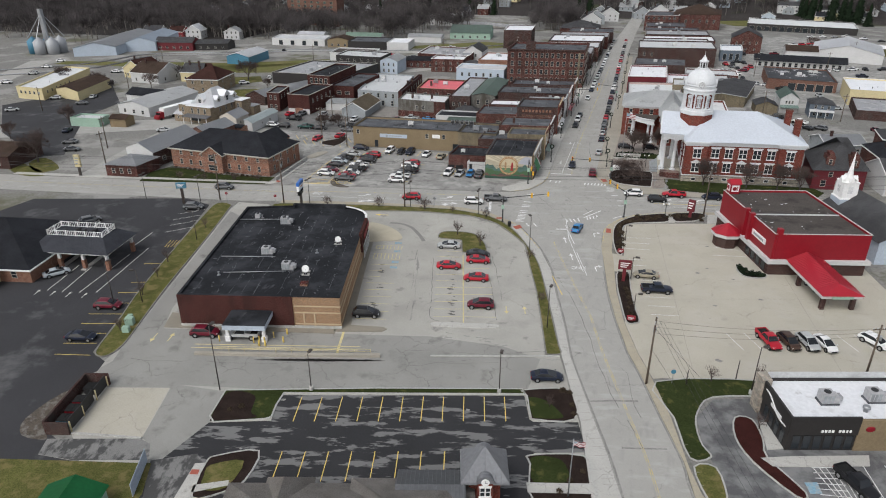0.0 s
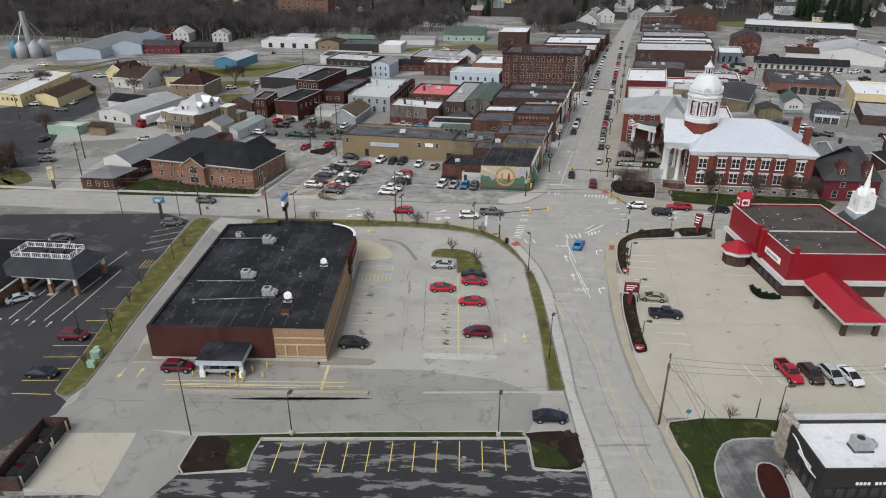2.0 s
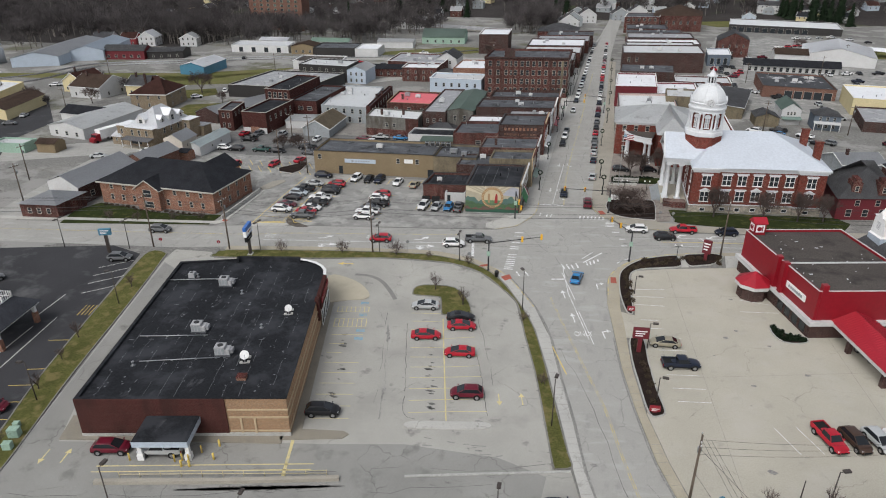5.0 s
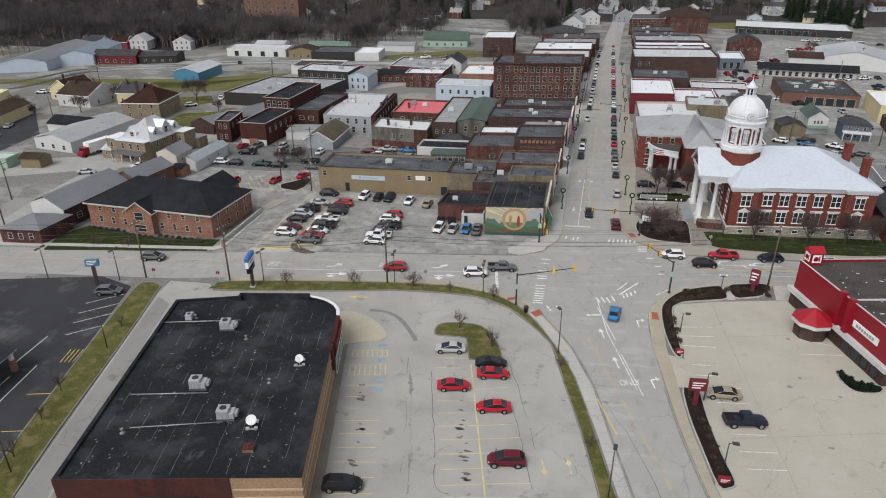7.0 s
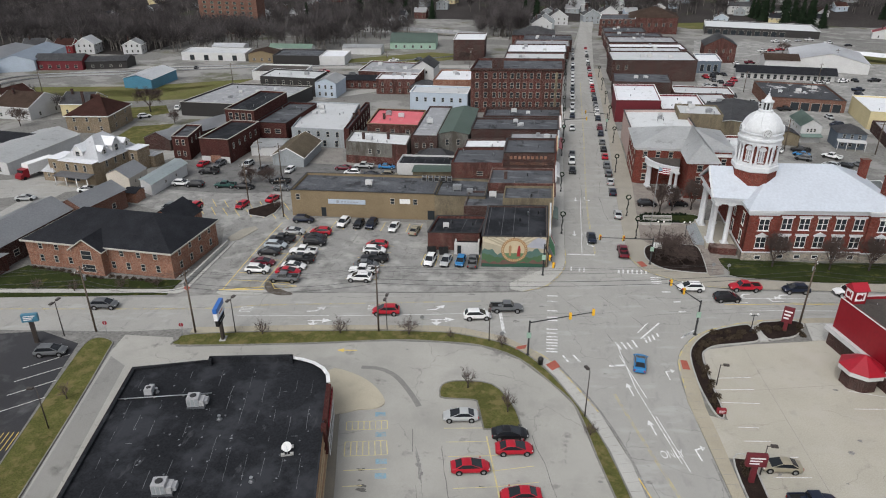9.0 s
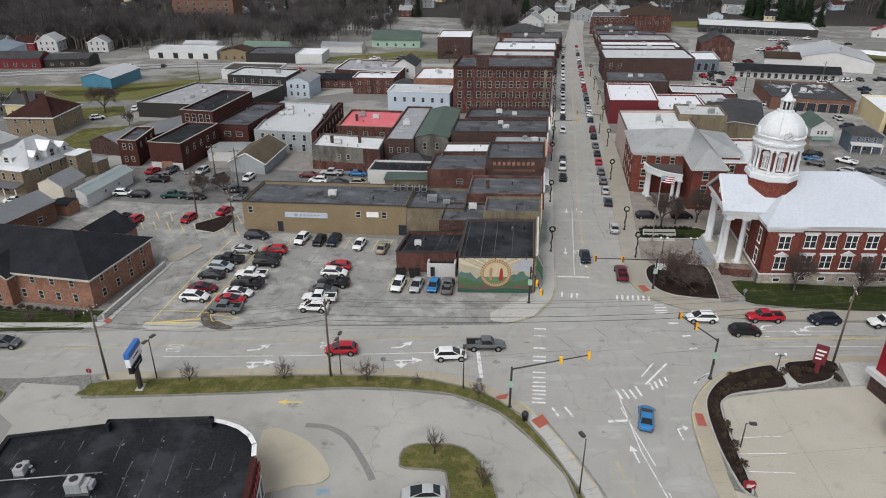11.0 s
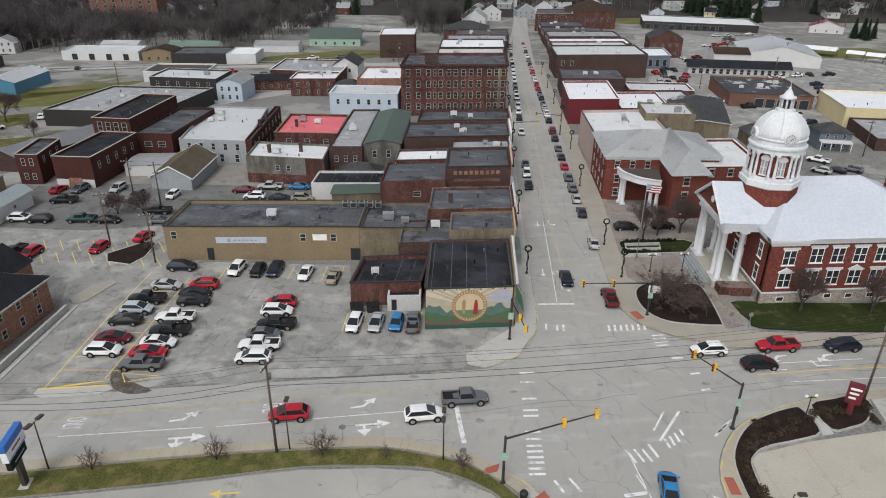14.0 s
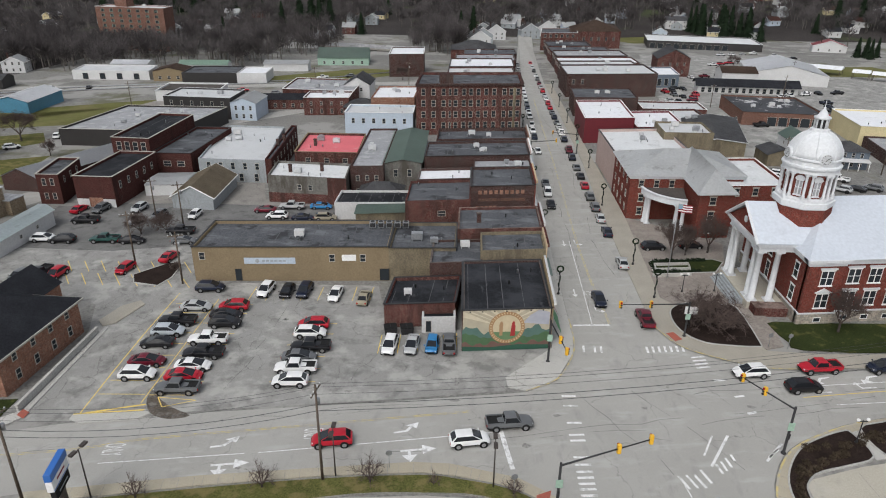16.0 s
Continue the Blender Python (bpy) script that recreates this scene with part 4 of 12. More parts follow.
# kerbs of islands, as narrow raised rims
def kerb(name, pts, label, closed=True, w=0.2, up=0.15, m="kerb"):
    bm = bmesh.new()
    n = len(pts)
    for i in range(n if closed else n - 1):
        a, b = Vector(pts[i]), Vector(pts[(i + 1) % n])
        d = b - a
        obox(bm, (a.x + b.x) / 2, (a.y + b.y) / 2, math.degrees(math.atan2(d.y, d.x)), d.length + w * 0.6, w, -0.1, up)
    for v in bm.verts:
        v.co.z += gz(v.co.y)
    return tagged(part(name, bm, M[m], None), label, "kerb", kind="structure")


def bed(name, pts, material, label, cat="lawn", k=4, rim=True, up=0.1, rim_m="kerb"):
    """A planted bed or lawn inside a kerb."""
    pts = smooth_line(pts, k, True) if k > 1 else pts
    patch(name, [pts], M[material], 0.0, label, cat, up)
    if rim:
        kerb("kerb_" + name, pts, "concrete kerb round the planting", up=up + 0.05, m=rim_m)


bed("lawn_strip", [(-83.3, 92.5), (-78.6, 78.8), (-76.3, 71.4), (-74.9, 69.6), (-73.3, 70.0), (-73.0, 73.1), (-75.0, 80.3), (-78.7, 93.0), (-84, 114), (-88.2, 129.0), (-89.5, 132.4), (-93.0, 132.4), (-92.0, 125)], "grass", "strip of patchy winter grass between two lots", rim_m="kerb_old")
bed("lawn_corner", [(-79.2, 134.4), (-77.8, 133.0), (-58.7, 136.6), (-44.6, 139.8), (-36.9, 140.4), (-30.8, 140.3), (-24.6, 137.6), (-19.5, 131.9), (-16.2, 127.0), (-14.0, 118.0), (-11.2, 107.5), (-8.5, 95.0), (-7.2, 88.9), (-6.6, 88.2), (-4.9, 88.9), (-5.4, 91.0), (-6.9, 97.0), (-9.7, 108.8), (-12.5, 119.4), (-15.3, 126.1), (-19.2, 133.4), (-23.4, 138.8), (-28.0, 141.7), (-33.7, 142.9), (-37.5, 143.2), (-47.8, 142.1), (-60.8, 139.9), (-77.5, 136.4)], "grass", "curved strip of patchy winter grass round the pharmacy lot", k=3, rim_m="kerb_old")
bed("lawn_south", [(-50.6, 67.0), (-30.0, 73.0), (-9.3, 78.4), (-8.8, 77.3), (-42.2, 68.6), (-42.0, 66.0), (-41.4, 63.4), (-42.0, 62.8), (-48.4, 60.4), (-49.6, 61.4)], "lawn", "strip of green lawn along the dark lot", k=1)
patch("mulch_west", [smooth_line([(-50.0, 66.6), (-46.0, 67.0), (-44.6, 63.6), (-43.4, 62.7), (-48.3, 60.7), (-49.3, 61.4)], 4, True)], M["mulch"], 0.0, "dark bark mulch bed", "flower bed", 0.13)
bed("mulch_island", [(-9.0, 78.2), (-2.6, 79.8), (-1.4, 73.6), (-6.4, 72.2), (-7.3, 72.9), (-8.4, 77.0)], "mulch", "dark bark mulch bed at the lot entrance", "flower bed", 3)
patch("lawn_island", [smooth_line([(-8.3, 76.4), (-5.8, 76.6), (-3.4, 74.4), (-3.2, 73.3), (-6.4, 72.5), (-7.1, 73.1)], 4, True)], M["lawn"], 0.0, "green lawn in a kerbed island", "lawn", 0.14)
bed("lawn_island_low", [(-6.2, 65.2), (0.3, 66.8), (1.4, 63.2), (2.0, 59.6), (-4.6, 57.6), (-6.0, 63.6)], "mulch", "dark bark mulch bed beside the flagpole", "flower bed", 3)
patch("lawn_flag", [smooth_line([(-6.0, 64.8), (-2.6, 65.4), (-1.2, 63.2), (-1.6, 61.6), (-5.2, 60.8)], 4, True)], M["lawn"], 0.0, "green lawn by the flagpole", "lawn", 0.14)
bed("mulch_low_west", [(-39.7, 57.0), (-44.3, 54.9), (-45.0, 53.4), (-43.4, 48.0), (-40.4, 49.6), (-38.8, 52.0)], "mulch", "dark bark mulch bed with rough grass", "flower bed", 3)
patch("lawn_low_west", [smooth_line([(-40.6, 54.9), (-44.2, 53.2), (-44.0, 51.4), (-43.0, 49.4), (-40.4, 50.4)], 3, True)], M["grass"], 0.0, "rough winter grass at the lot entrance", "lawn", 0.13)
bed("bed_bank_corner", [(1.4, 137.4), (1.6, 142.7), (2.9, 146.2), (5.4, 149.5), (8.4, 151.6), (12.0, 153.2), (13.0, 152.8), (13.4, 148.9), (10.1, 147.3), (6.2, 146.0), (4.2, 144.4), (3.4, 142.4), (3.3, 137.0), (3.6, 128.8), (2.6, 128.4), (1.7, 133.0)], "mulch", "dark mulch bed with low shrubs at the bank corner", "flower bed", 3, up=0.16)
bed("bed_bank_sign", [(14.4, 153.8), (17.8, 155.2), (20.1, 155.9), (22.0, 154.9), (19.8, 151.2), (17.3, 149.9), (14.8, 149.4)], "mulch", "dark mulch bed round the bank sign", "flower bed", 3, up=0.16)
patch("path_bank", [[(13.4, 148.3), (14.8, 148.7), (14.3, 154.0), (13.0, 153.4)], [(21.8, 149.9), (46, 156), (45, 159), (24.4, 155.9), (22.4, 155.3)]], M["walk"], 0.02, "pale concrete path across the planted corner", "path", 0.1)
bed("bed_bank_south", [(2.9, 120.2), (4.9, 120.6), (5.4, 114.0), (6.2, 107.0), (7.0, 102.4), (6.2, 101.2), (4.9, 101.4), (3.8, 108.0), (3.0, 114.0)], "mulch", "dark mulch bed with low shrubs along the pavement", "flower bed", 3)
bed("bed_bank_lot", [(26.0, 129.0), (25.5, 126.8), (26.8, 124.2), (30.0, 124.6), (30.6, 126.4), (28.0, 126.8)], "mulch", "small mulch bed with clipped shrubs in the bank lot", "flower bed", 3)
bed("lawn_restaurant", [(9.4, 85.2), (24.6, 89.4), (25.4, 86.2), (17.2, 83.6), (14.8, 79.6), (14.4, 76.0), (14.9, 72.8), (15.8, 70.8), (13.2, 69.9), (11.6, 77.5)], "lawn", "green lawn between street and drive-through", k=3)
bed("lawn_restaurant_tip", [(13.6, 68.4), (16.2, 69.0), (17.0, 64.4), (16.2, 62.8), (14.8, 63.4)], "grass", "small tip of rough grass by the drive-through", k=3)
bed("bed_red", [(19.6, 79.6), (21.8, 79.8), (22.6, 76.0), (22.6, 72.6), (26.0, 67.4), (24.8, 66.5), (20.8, 71.2), (19.2, 75.4)], "redmulch", "red bark mulch bed by the restaurant", "flower bed", 3)
bed("island_oak", [(-35.4, 127.2), (-35.3, 129.4), (-33.2, 130.6), (-28.3, 130.6), (-25.2, 126.7), (-23.8, 122.9), (-24.2, 121.8), (-28.0, 120.8), (-28.7, 121.6), (-29.8, 125.8), (-30.6, 126.6), (-34.6, 126.4)], "grass", "kerbed island of dry grass with bare young trees", k=3, rim_m="kerb_old")
patch("island_end", [smooth_line([(-26.6, 91.6), (-21.0, 92.4), (-16.2, 93.6), (-16.4, 94.7), (-21.5, 93.8), (-26.4, 92.8)], 3, True)], M["walk"], 0.0, "narrow concrete island at the end of the stalls", "kerb", 0.14)
patch("kerb_lane_south", [line([(-24.5, 83.0), (-14.7, 85.6), (-5.0, 88.1)], 0.3)], M["kerb"], 0.0, "long concrete kerb beside the lane", "kerb", 0.15)
patch("kerb_lane_drive", [line([(-60.3, 73.9), (-46, 77.2), (-32.0, 80.8)], 0.55)], M["walk_tan"], 0.0, "raised tan kerb wall beside the drive-through lane", "kerb", 0.5)
patch("lawn_court", [smooth_line([(13.2, 178.6), (14.3, 173.3), (15.4, 171.2), (31.1, 171.4), (50, 174.6), (50, 181.5), (33.4, 179.6), (18.0, 179.0)], 2, True)], M["lawn"], 0.0, "green lawn before the courthouse", "lawn", 0.2)
bed("bed_court_tree", [(-0.4, 182.2), (-1.2, 178.3), (-0.4, 174.6), (1.8, 172.3), (5.0, 171.7), (9.1, 171.6), (9.9, 172.9), (10.2, 183.2), (7.9, 184.3), (3.0, 184.6)], "mulch", "dark mulch bed with a wide bare tree at the corner", k=3, up=0.2)
bed("bed_court_flag", [(-0.1, 195.0), (11.3, 196.6), (14.0, 201.0), (12.5, 202.3), (0.7, 200.8)], "lawn", "lawn round the planter and flagpole", k=1, up=0.2)
patch("planter", [line([(0.6, 196.4), (6.9, 197.2), (7.2, 199.4), (0.8, 198.6), (0.6, 196.4)], 0.3), line([(-0.6, 193.9), (6.4, 194.8)], 0.35)], M["walk"], 0.0, "low concrete planter wall", "planter", 0.7)
patch("lawn_office", [[(-122.4, 141.4), (-88.8, 147.8), (-88.8, 153.4), (-104, 151.6), (-121.7, 154.4), (-124.4, 148.5)]], M["lawn"], 0.0, "green lawn before the brick office", "lawn", 0.12)
patch("pavement_office", [[(-160, 137.5), (-87.0, 148.6), (-86.0, 150.0), (-86.3, 171.2), (-86.9, 171.2), (-86.8, 151.4), (-88.5, 149.8), (-160, 139.0)]], M["walk"], 0.0, "narrow concrete pavement round the brick office", "pavement", 0.13)
patch("lawn_park", [[(-290, 290), (-190, 300), (-150, 345), (-146, 352), (-200, 320), (-290, 300)], [(-230, 300), (-205, 285), (-150, 305), (-140, 345), (-185, 318)], [(-140, 400), (-90, 440), (-60, 432), (-80, 410), (-130, 385)], [(60, 620), (140, 640), (150, 600), (80, 585)], [(118, 470), (190, 480), (200, 440), (130, 440)]], M["field"], 0.01, "pale winter grass beside the railway yard", "lawn")
patch("lawn_low", [[(-72, 47.0), (-61.4, 49.4), (-51.6, 51.6), (-49.4, 47.0), (-48, 30), (-78, 28), (-80, 45.4)]], M["grass"], 0.03, "rough winter grass behind a shed", "lawn")


# ---- paint on the road ----
def marks(name, polys, material, label, dz=0.034, cat="road marking"):
    bm = bmesh.new()
    for p in polys:
        bm.faces.new([bm.verts.new((q[0], q[1], 0)) for q in p])
    on_ground(bm, dz)
    for f in bm.faces:
        f.normal_update()
        if f.normal.z < 0:
            f.normal_flip()
    return tagged(part(name, bm, M[material], None), label, cat, kind="structure")


def seg(x0, y0, x1, y1, w=0.12):
    return line([(x0, y0), (x1, y1)], w)


def along(pts, off):
    out = []
    for i, p in enumerate(pts):
        a, b = Vector(pts[max(i - 1, 0)]), Vector(pts[min(i + 1, len(pts) - 1)])
        d = (b - a).normalized()
        out.append((p[0] - d.y * off, p[1] + d.x * off))
    return out


_cy = smooth_line([(-260, 118), (-160, 132), (-85.5, 143.3), (-69.8, 147.1), (-51.7, 150.6), (-32.3, 154.4)], 4)
marks("marking_cross_yellow", [line(along(_cy, 0.12), 0.1), line(along(_cy, -0.12), 0.1), line(along([(22, 162.2), (45, 165.2), (120, 174)], 0.12), 0.1), line(along([(22, 162.2), (45, 165.2), (120, 174)], -0.12), 0.1)], "p_yworn", "worn double yellow centre line")
_my = smooth_line([(-11.1, 177.0), (-11.7, 204.7), (-10.1, 267.1), (-7.1, 390.4), (-0.4, 516.3)], 4)
_sy = smooth_line([(-10.8, 131.0), (-8.5, 123.7), (-3.8, 109.5), (-0.9, 100.8), (1.2, 92.0), (4.6, 80.0), (7.8, 69), (9.8, 60)], 4)
marks("marking_main_yellow", [line(along(q, s), 0.1) for q in (_my, _sy) for s in (-0.12, 0.12)], "p_yworn", "worn double yellow centre line of the street")
marks("marking_white", [seg(-28.6, 151.0, -27.5, 144.6, 0.55), seg(-16.8, 176.2, -11.2, 176.7, 0.45), line([(-9.3, 143.2), (-7.7, 133.0), (-3.6, 118.3)], 0.14), line([(-73.0, 142.9), (-57.5, 145.4)], 0.13), line([(-56.0, 145.6), (-29.6, 150.6)], 0.13), line([(-13.8, 176.8), (-13.1, 209.6)], 0.13), line([(14, 158.5), (44, 162.6)], 0.12), line([(14, 162.6), (26, 164.4)], 0.12)], "p_white", "worn white stop bars and lane lines")
_zeb = [seg(-20.6, y, -18.8, y + 0.15, 0.34) for y in (158.2, 156.2, 152.9, 150.7, 149.7, 146.9, 145.7, 144.6, 143.7, 142.8, 142.0, 141.1, 140.3)]
_zeb += [seg(x, 168.8, x + 0.15, 170.5, 0.3) for x in (-16.2, -14.6, -13.7)] + [seg(-7.1 + 0.87 * i, 169.2 + 0.1 * i, -6.95 + 0.87 * i, 170.8 + 0.1 * i, 0.34) for i in range(7)]
_zeb += [seg(-1.3, 168.3 - 0.85 * i, 0.6, 168.7 - 0.85 * i, 0.3) for i in range(4)] + [seg(0.1, 162.9, 1.7, 163.1, 0.4), seg(2.0, 156.0, 3.2, 156.4, 0.4), seg(1.6, 159.4, 2.9, 159.7, 0.35)]
_zeb += [seg(-9.6, 144.6, -8.9, 142.7, 0.32), seg(-8.7, 144.8, -8.0, 142.9, 0.3), seg(-7.8, 144.9, -7.1, 143.0, 0.32), seg(-6.9, 145.7, -6.3, 143.7, 0.32), seg(-4.9, 146.7, -4.6, 145.2, 0.3), seg(-4.2, 147.2, -4.0, 145.7, 0.3), seg(-3.5, 147.8, -3.3, 146.3, 0.3), seg(-2.7, 148.4, -2.6, 147.4, 0.28)]
_zeb += [seg(1.0, 147.5, 2.1, 148.7, 0.28), seg(1.5, 148.2, 3.1, 149.6, 0.28), seg(2.3, 149.0, 3.9, 150.6, 0.28), seg(-18.0, 139.6, -17.2, 138.0, 0.3), seg(-16.4, 140.0, -15.4, 138.2, 0.3)]
marks("marking_crossing", _zeb, "p_white", "worn white bars of the pedestrian crossings")

patch("lot_west", [[(-233, 204), (-229, 216), (-225, 255), (-192, 220), (-188, 197), (-160, 156), (-166, 152), (-200, 172)]], M["tar2"], 0.012, "dark asphalt lots and driveways west of the shops", "parking lot")
patch("road_west", [[(-141, 136.5), (-147.4, 172.8), (-148.6, 185.5), (-146, 198), (-150, 212), (-143, 212), (-141.2, 201), (-141.8, 187), (-141.0, 170.2), (-133, 137.8)]], M["street"], 0.016, "narrow grey street between the houses", "road")
patch("lawn_west", [smooth_line([(-163.8, 146.6), (-163.0, 152.0), (-151.5, 144.9), (-155.0, 140.6)], 3, True), smooth_line([(-169, 143.5), (-166, 146.2), (-150.5, 139.4), (-157.4, 137.2)], 3, True), [(-190, 262), (-172, 262), (-160, 276), (-168, 288), (-186, 278)], [(-158, 232), (-146, 236), (-150, 262), (-162, 256)]], M["grass"], 0.02, "patches of winter grass round the houses", "lawn")

patch("lane_north", [[(-86.0, 149.4), (-80.0, 149.6), (-79.0, 187), (-86, 182), (-118, 197), (-126, 190), (-92, 178), (-88.8, 170)], [(-35, 173), (-34, 167.8), (-27.6, 159.2), (-27.4, 161.8), (-20.8, 169.4), (-33, 170)], [(-80, 186), (-62, 200), (-60, 214), (-100, 226), (-120, 200)]], M["lot2"], 0.018, "cracked asphalt lane beside the brick office", "road")
patch("lot_rear", [[(-124, 199), (-100, 198.5), (-84, 203), (-62, 206), (-62, 226), (-98, 226), (-124, 222)]], M["lot3"], 0.026, "old dark asphalt yard behind the long store", "parking lot")
patch("lane_shops", [[(-62, 198), (-48, 198), (-33, 203), (-33, 216), (-46, 214), (-62, 226), (-80, 230), (-84, 243), (-98, 240), (-98, 222)], [(-160, 330), (-100, 330), (-84, 352), (-84, 372), (-150, 372)], [(-70, 286), (-52, 290), (-52, 300), (-74, 296)], [(-112, 225), (-98, 225), (-98, 244), (-112, 244)]], M["paving"], 0.014, "worn grey yards behind the shops", "parking lot")

patch("lot_wet", [[(-67.6, 51.9), (-55.9, 55.1), (-54.0, 54.6), (-52.2, 52.0), (-61.5, 49.5), (-66.5, 49.3)]], M["damp"], 0.026, "damp grey asphalt below the bin enclosure", "parking lot")
patch("lot_dark_apron", [[(-76.2, 70.2), (-72.6, 68.6), (-71.9, 66.1), (-73.1, 64.0), (-68.6, 53.0), (-67.6, 51.8), (-66.4, 49.2), (-61.6, 49.4), (-72, 46.4), (-80, 46)]], M["tar2"], 0.022, "dark sealed asphalt beside the bin enclosure", "parking lot")
patch("drive_bins", [[(-72.4, 66.0), (-71.5, 69.0), (-58, 66.4), (-50.6, 66.8), (-49.4, 61.0), (-48.4, 60.2), (-46.5, 55.0), (-47.8, 53.2), (-52.2, 52.0), (-54.0, 54.6), (-55.7, 55.2), (-58.7, 65.5), (-67.4, 63.3), (-70.6, 62.8)]], M["lot4"], 0.021, "worn grey asphalt drive beside the bin slab", "driveway")
kerb("kerb_bin_slab", [(-65.2, 53.6), (-60.4, 54.4), (-55.8, 55.1)], "pale concrete kerb along the bin slab", False, 0.3, 0.2)
patch("dirt_bins", [smooth_line([(-73.0, 60.3), (-70.6, 62.4), (-69.2, 56.0), (-68.6, 53.0), (-67.7, 51.7), (-71.4, 51.6), (-73.6, 54.5)], 3, True)], M["dirt"], 0.03, "trodden brown dirt behind the bin enclosure", "ground")
patch("drive_branch", [[(-52.0, 52.0), (-47.0, 54.6), (-45.2, 53.2), (-45.3, 47.5), (-44, 40), (-50, 40), (-49.0, 46.6)]], M["damp"], 0.028, "damp grey asphalt drive to the branch building", "driveway")
patch("walk_branch", [[(-46.2, 52.9), (-45.1, 53.3), (-43.3, 47.6), (-41.5, 41), (-43.6, 40.4), (-45.3, 47.4)], [(-44.3, 49.7), (-40.6, 51.5), (-40.3, 50.7), (-43.9, 48.6)]], M["walk"], 0.0, "pale concrete walk to the branch building", "pavement", 0.16)
patch("walk_flag", [[(-6.0, 60.4), (1.4, 62.2), (2.0, 60.7), (-5.6, 58.9)]], M["walk"], 0.0, "pale concrete walk beside the flagpole", "pavement", 0.17)
marks("walk_pad_red", [[(-46.0, 51.9), (-45.0, 52.1), (-44.8, 51.3), (-45.8, 51.1)]], "brickpave", "red tactile pad on the branch walk", 0.166)
patch("walk_restaurant", [[(21.8, 72.2), (25.2, 73.4), (35.0, 76.2), (34.6, 74.2), (27.2, 72.1), (23.0, 71.0)], [(22.6, 79.4), (24.6, 80.0), (25.4, 75.0), (22.8, 74.0)]], M["walk"], 0.0, "concrete walk round the restaurant", "pavement", 0.13)
patch("lot_bank_edge", [[(9.0, 85.9), (6.9, 92.2), (4.6, 101.2), (4.8, 104), (5.2, 102.0), (7.4, 97.0), (11.0, 86.7)]], M["slab"], 0.02, "pale concrete edge of the bank lot", "parking lot")
patch("lot_bank_mouth", [[(1.6, 128.2), (4.8, 127.2), (5.2, 120.2), (2.2, 120.2)]], M["slab"], 0.02, "pale concrete driveway of the bank lot", "driveway", 0.1)
marks("gutter_dark", [line(along(KW[2:30], -0.2), 0.28), line(along(KE[2:24], 0.18), 0.24)], "oil", "dark damp gutter along the kerb", 0.0135, "gutter")

patch("drive_pharmacy", [[(-73.0, 73.4), (-71.5, 69.0), (-58, 66.4), (-42.6, 69.2), (-8.6, 77.9), (-7.8, 86.6), (-14, 88.6), (-26, 88.4), (-36, 86.2), (-41.5, 85.2), (-69.8, 79.2), (-72.4, 85.0), (-83.6, 126.6), (-87.2, 128.6)]], M["lot4"], 0.02, "worn grey asphalt drive round the pharmacy front", "driveway")


# ---- stall lines, arrows, cracks and joints ----
def arrow(x, y, rz, s=1.0, turn=0):
    """A lane arrow on the road."""
    out = [[(-0.09, -1.3), (0.09, -1.3), (0.09, 0.4), (-0.09, 0.4)], [(-0.42, 0.4), (0.42, 0.4), (0, 1.3)]] if not turn else [[(-0.09, -1.3), (0.09, -1.3), (0.09, 0.3), (-0.09, 0.5)], [(-0.09, 0.5), (0.09, 0.3), (0.7 * turn, 0.5), (0.7 * turn, 0.7)], [(0.7 * turn, 0.15), (1.25 * turn, 0.6), (0.7 * turn, 1.05)]]
    m = pose(x, y, 0, 0, 0, rz)
    return [[tuple((m @ Vector((p[0] * s, p[1] * s, 0)))[:2]) for p in q] for q in out]


def road_shape(x, y, rz, out):
    """Painted outlines laid on the road."""
    m = pose(x, y, 0, 0, 0, rz)
    return [[tuple((m @ Vector((p[0], p[1], 0)))[:2]) for p in q] for q in out]


ang = math.atan2(7.5, 27.8)
ux, uy = math.cos(ang), math.sin(ang)
south = []
for k in range(11):
    x, y = -39.3 + 2.78 * k, 68.5 + 0.75 * k
    south.append(seg(x, y, x + 1.15, y - 5.15, 0.11))
for k in range(9):
    x, y = -36.8 + 2.85 * k, 57.7 + 0.77 * k
    south.append(seg(x, y, x + 1.15, y - 5.0, 0.11))
marks("marking_south_stalls", south, "p_yellow", "yellow stall lines on the dark lot")
ph, pw = [], []
for k in range(9):
    f = k / 8
    p_, q_ = Vector((-44.7, 110.7)).lerp(Vector((-40.0, 90.5)), f), Vector((-39.6, 111.8)).lerp(Vector((-34.8, 91.6)), f)
    pw.append(seg(*p_, *(q_ if k not in (1, 2) else p_.lerp(q_, 0.45)), 0.11))
for k in range(-4, 7):
    f = k / 6
    p_, c_, q_ = Vector((-31.1, 109.9)).lerp(Vector((-27.2, 94.5)), f), Vector((-25.8, 111.0)).lerp(Vector((-22.0, 95.9)), f), Vector((-21.0, 112.5)).lerp(Vector((-16.8, 97.1)), f)
    pw += [seg(*p_, *c_, 0.11)] + ([seg(*c_, *q_, 0.11)] if k > -3 else [])
ph += [seg(-28.0, 119.5, -21.8, 93.9, 0.2), seg(-40.3, 86.0, -38.8, 79.6, 0.4), seg(-62, 76.4, -36.0, 82.6, 0.18), seg(-62, 75.4, -36.0, 81.6, 0.18)]
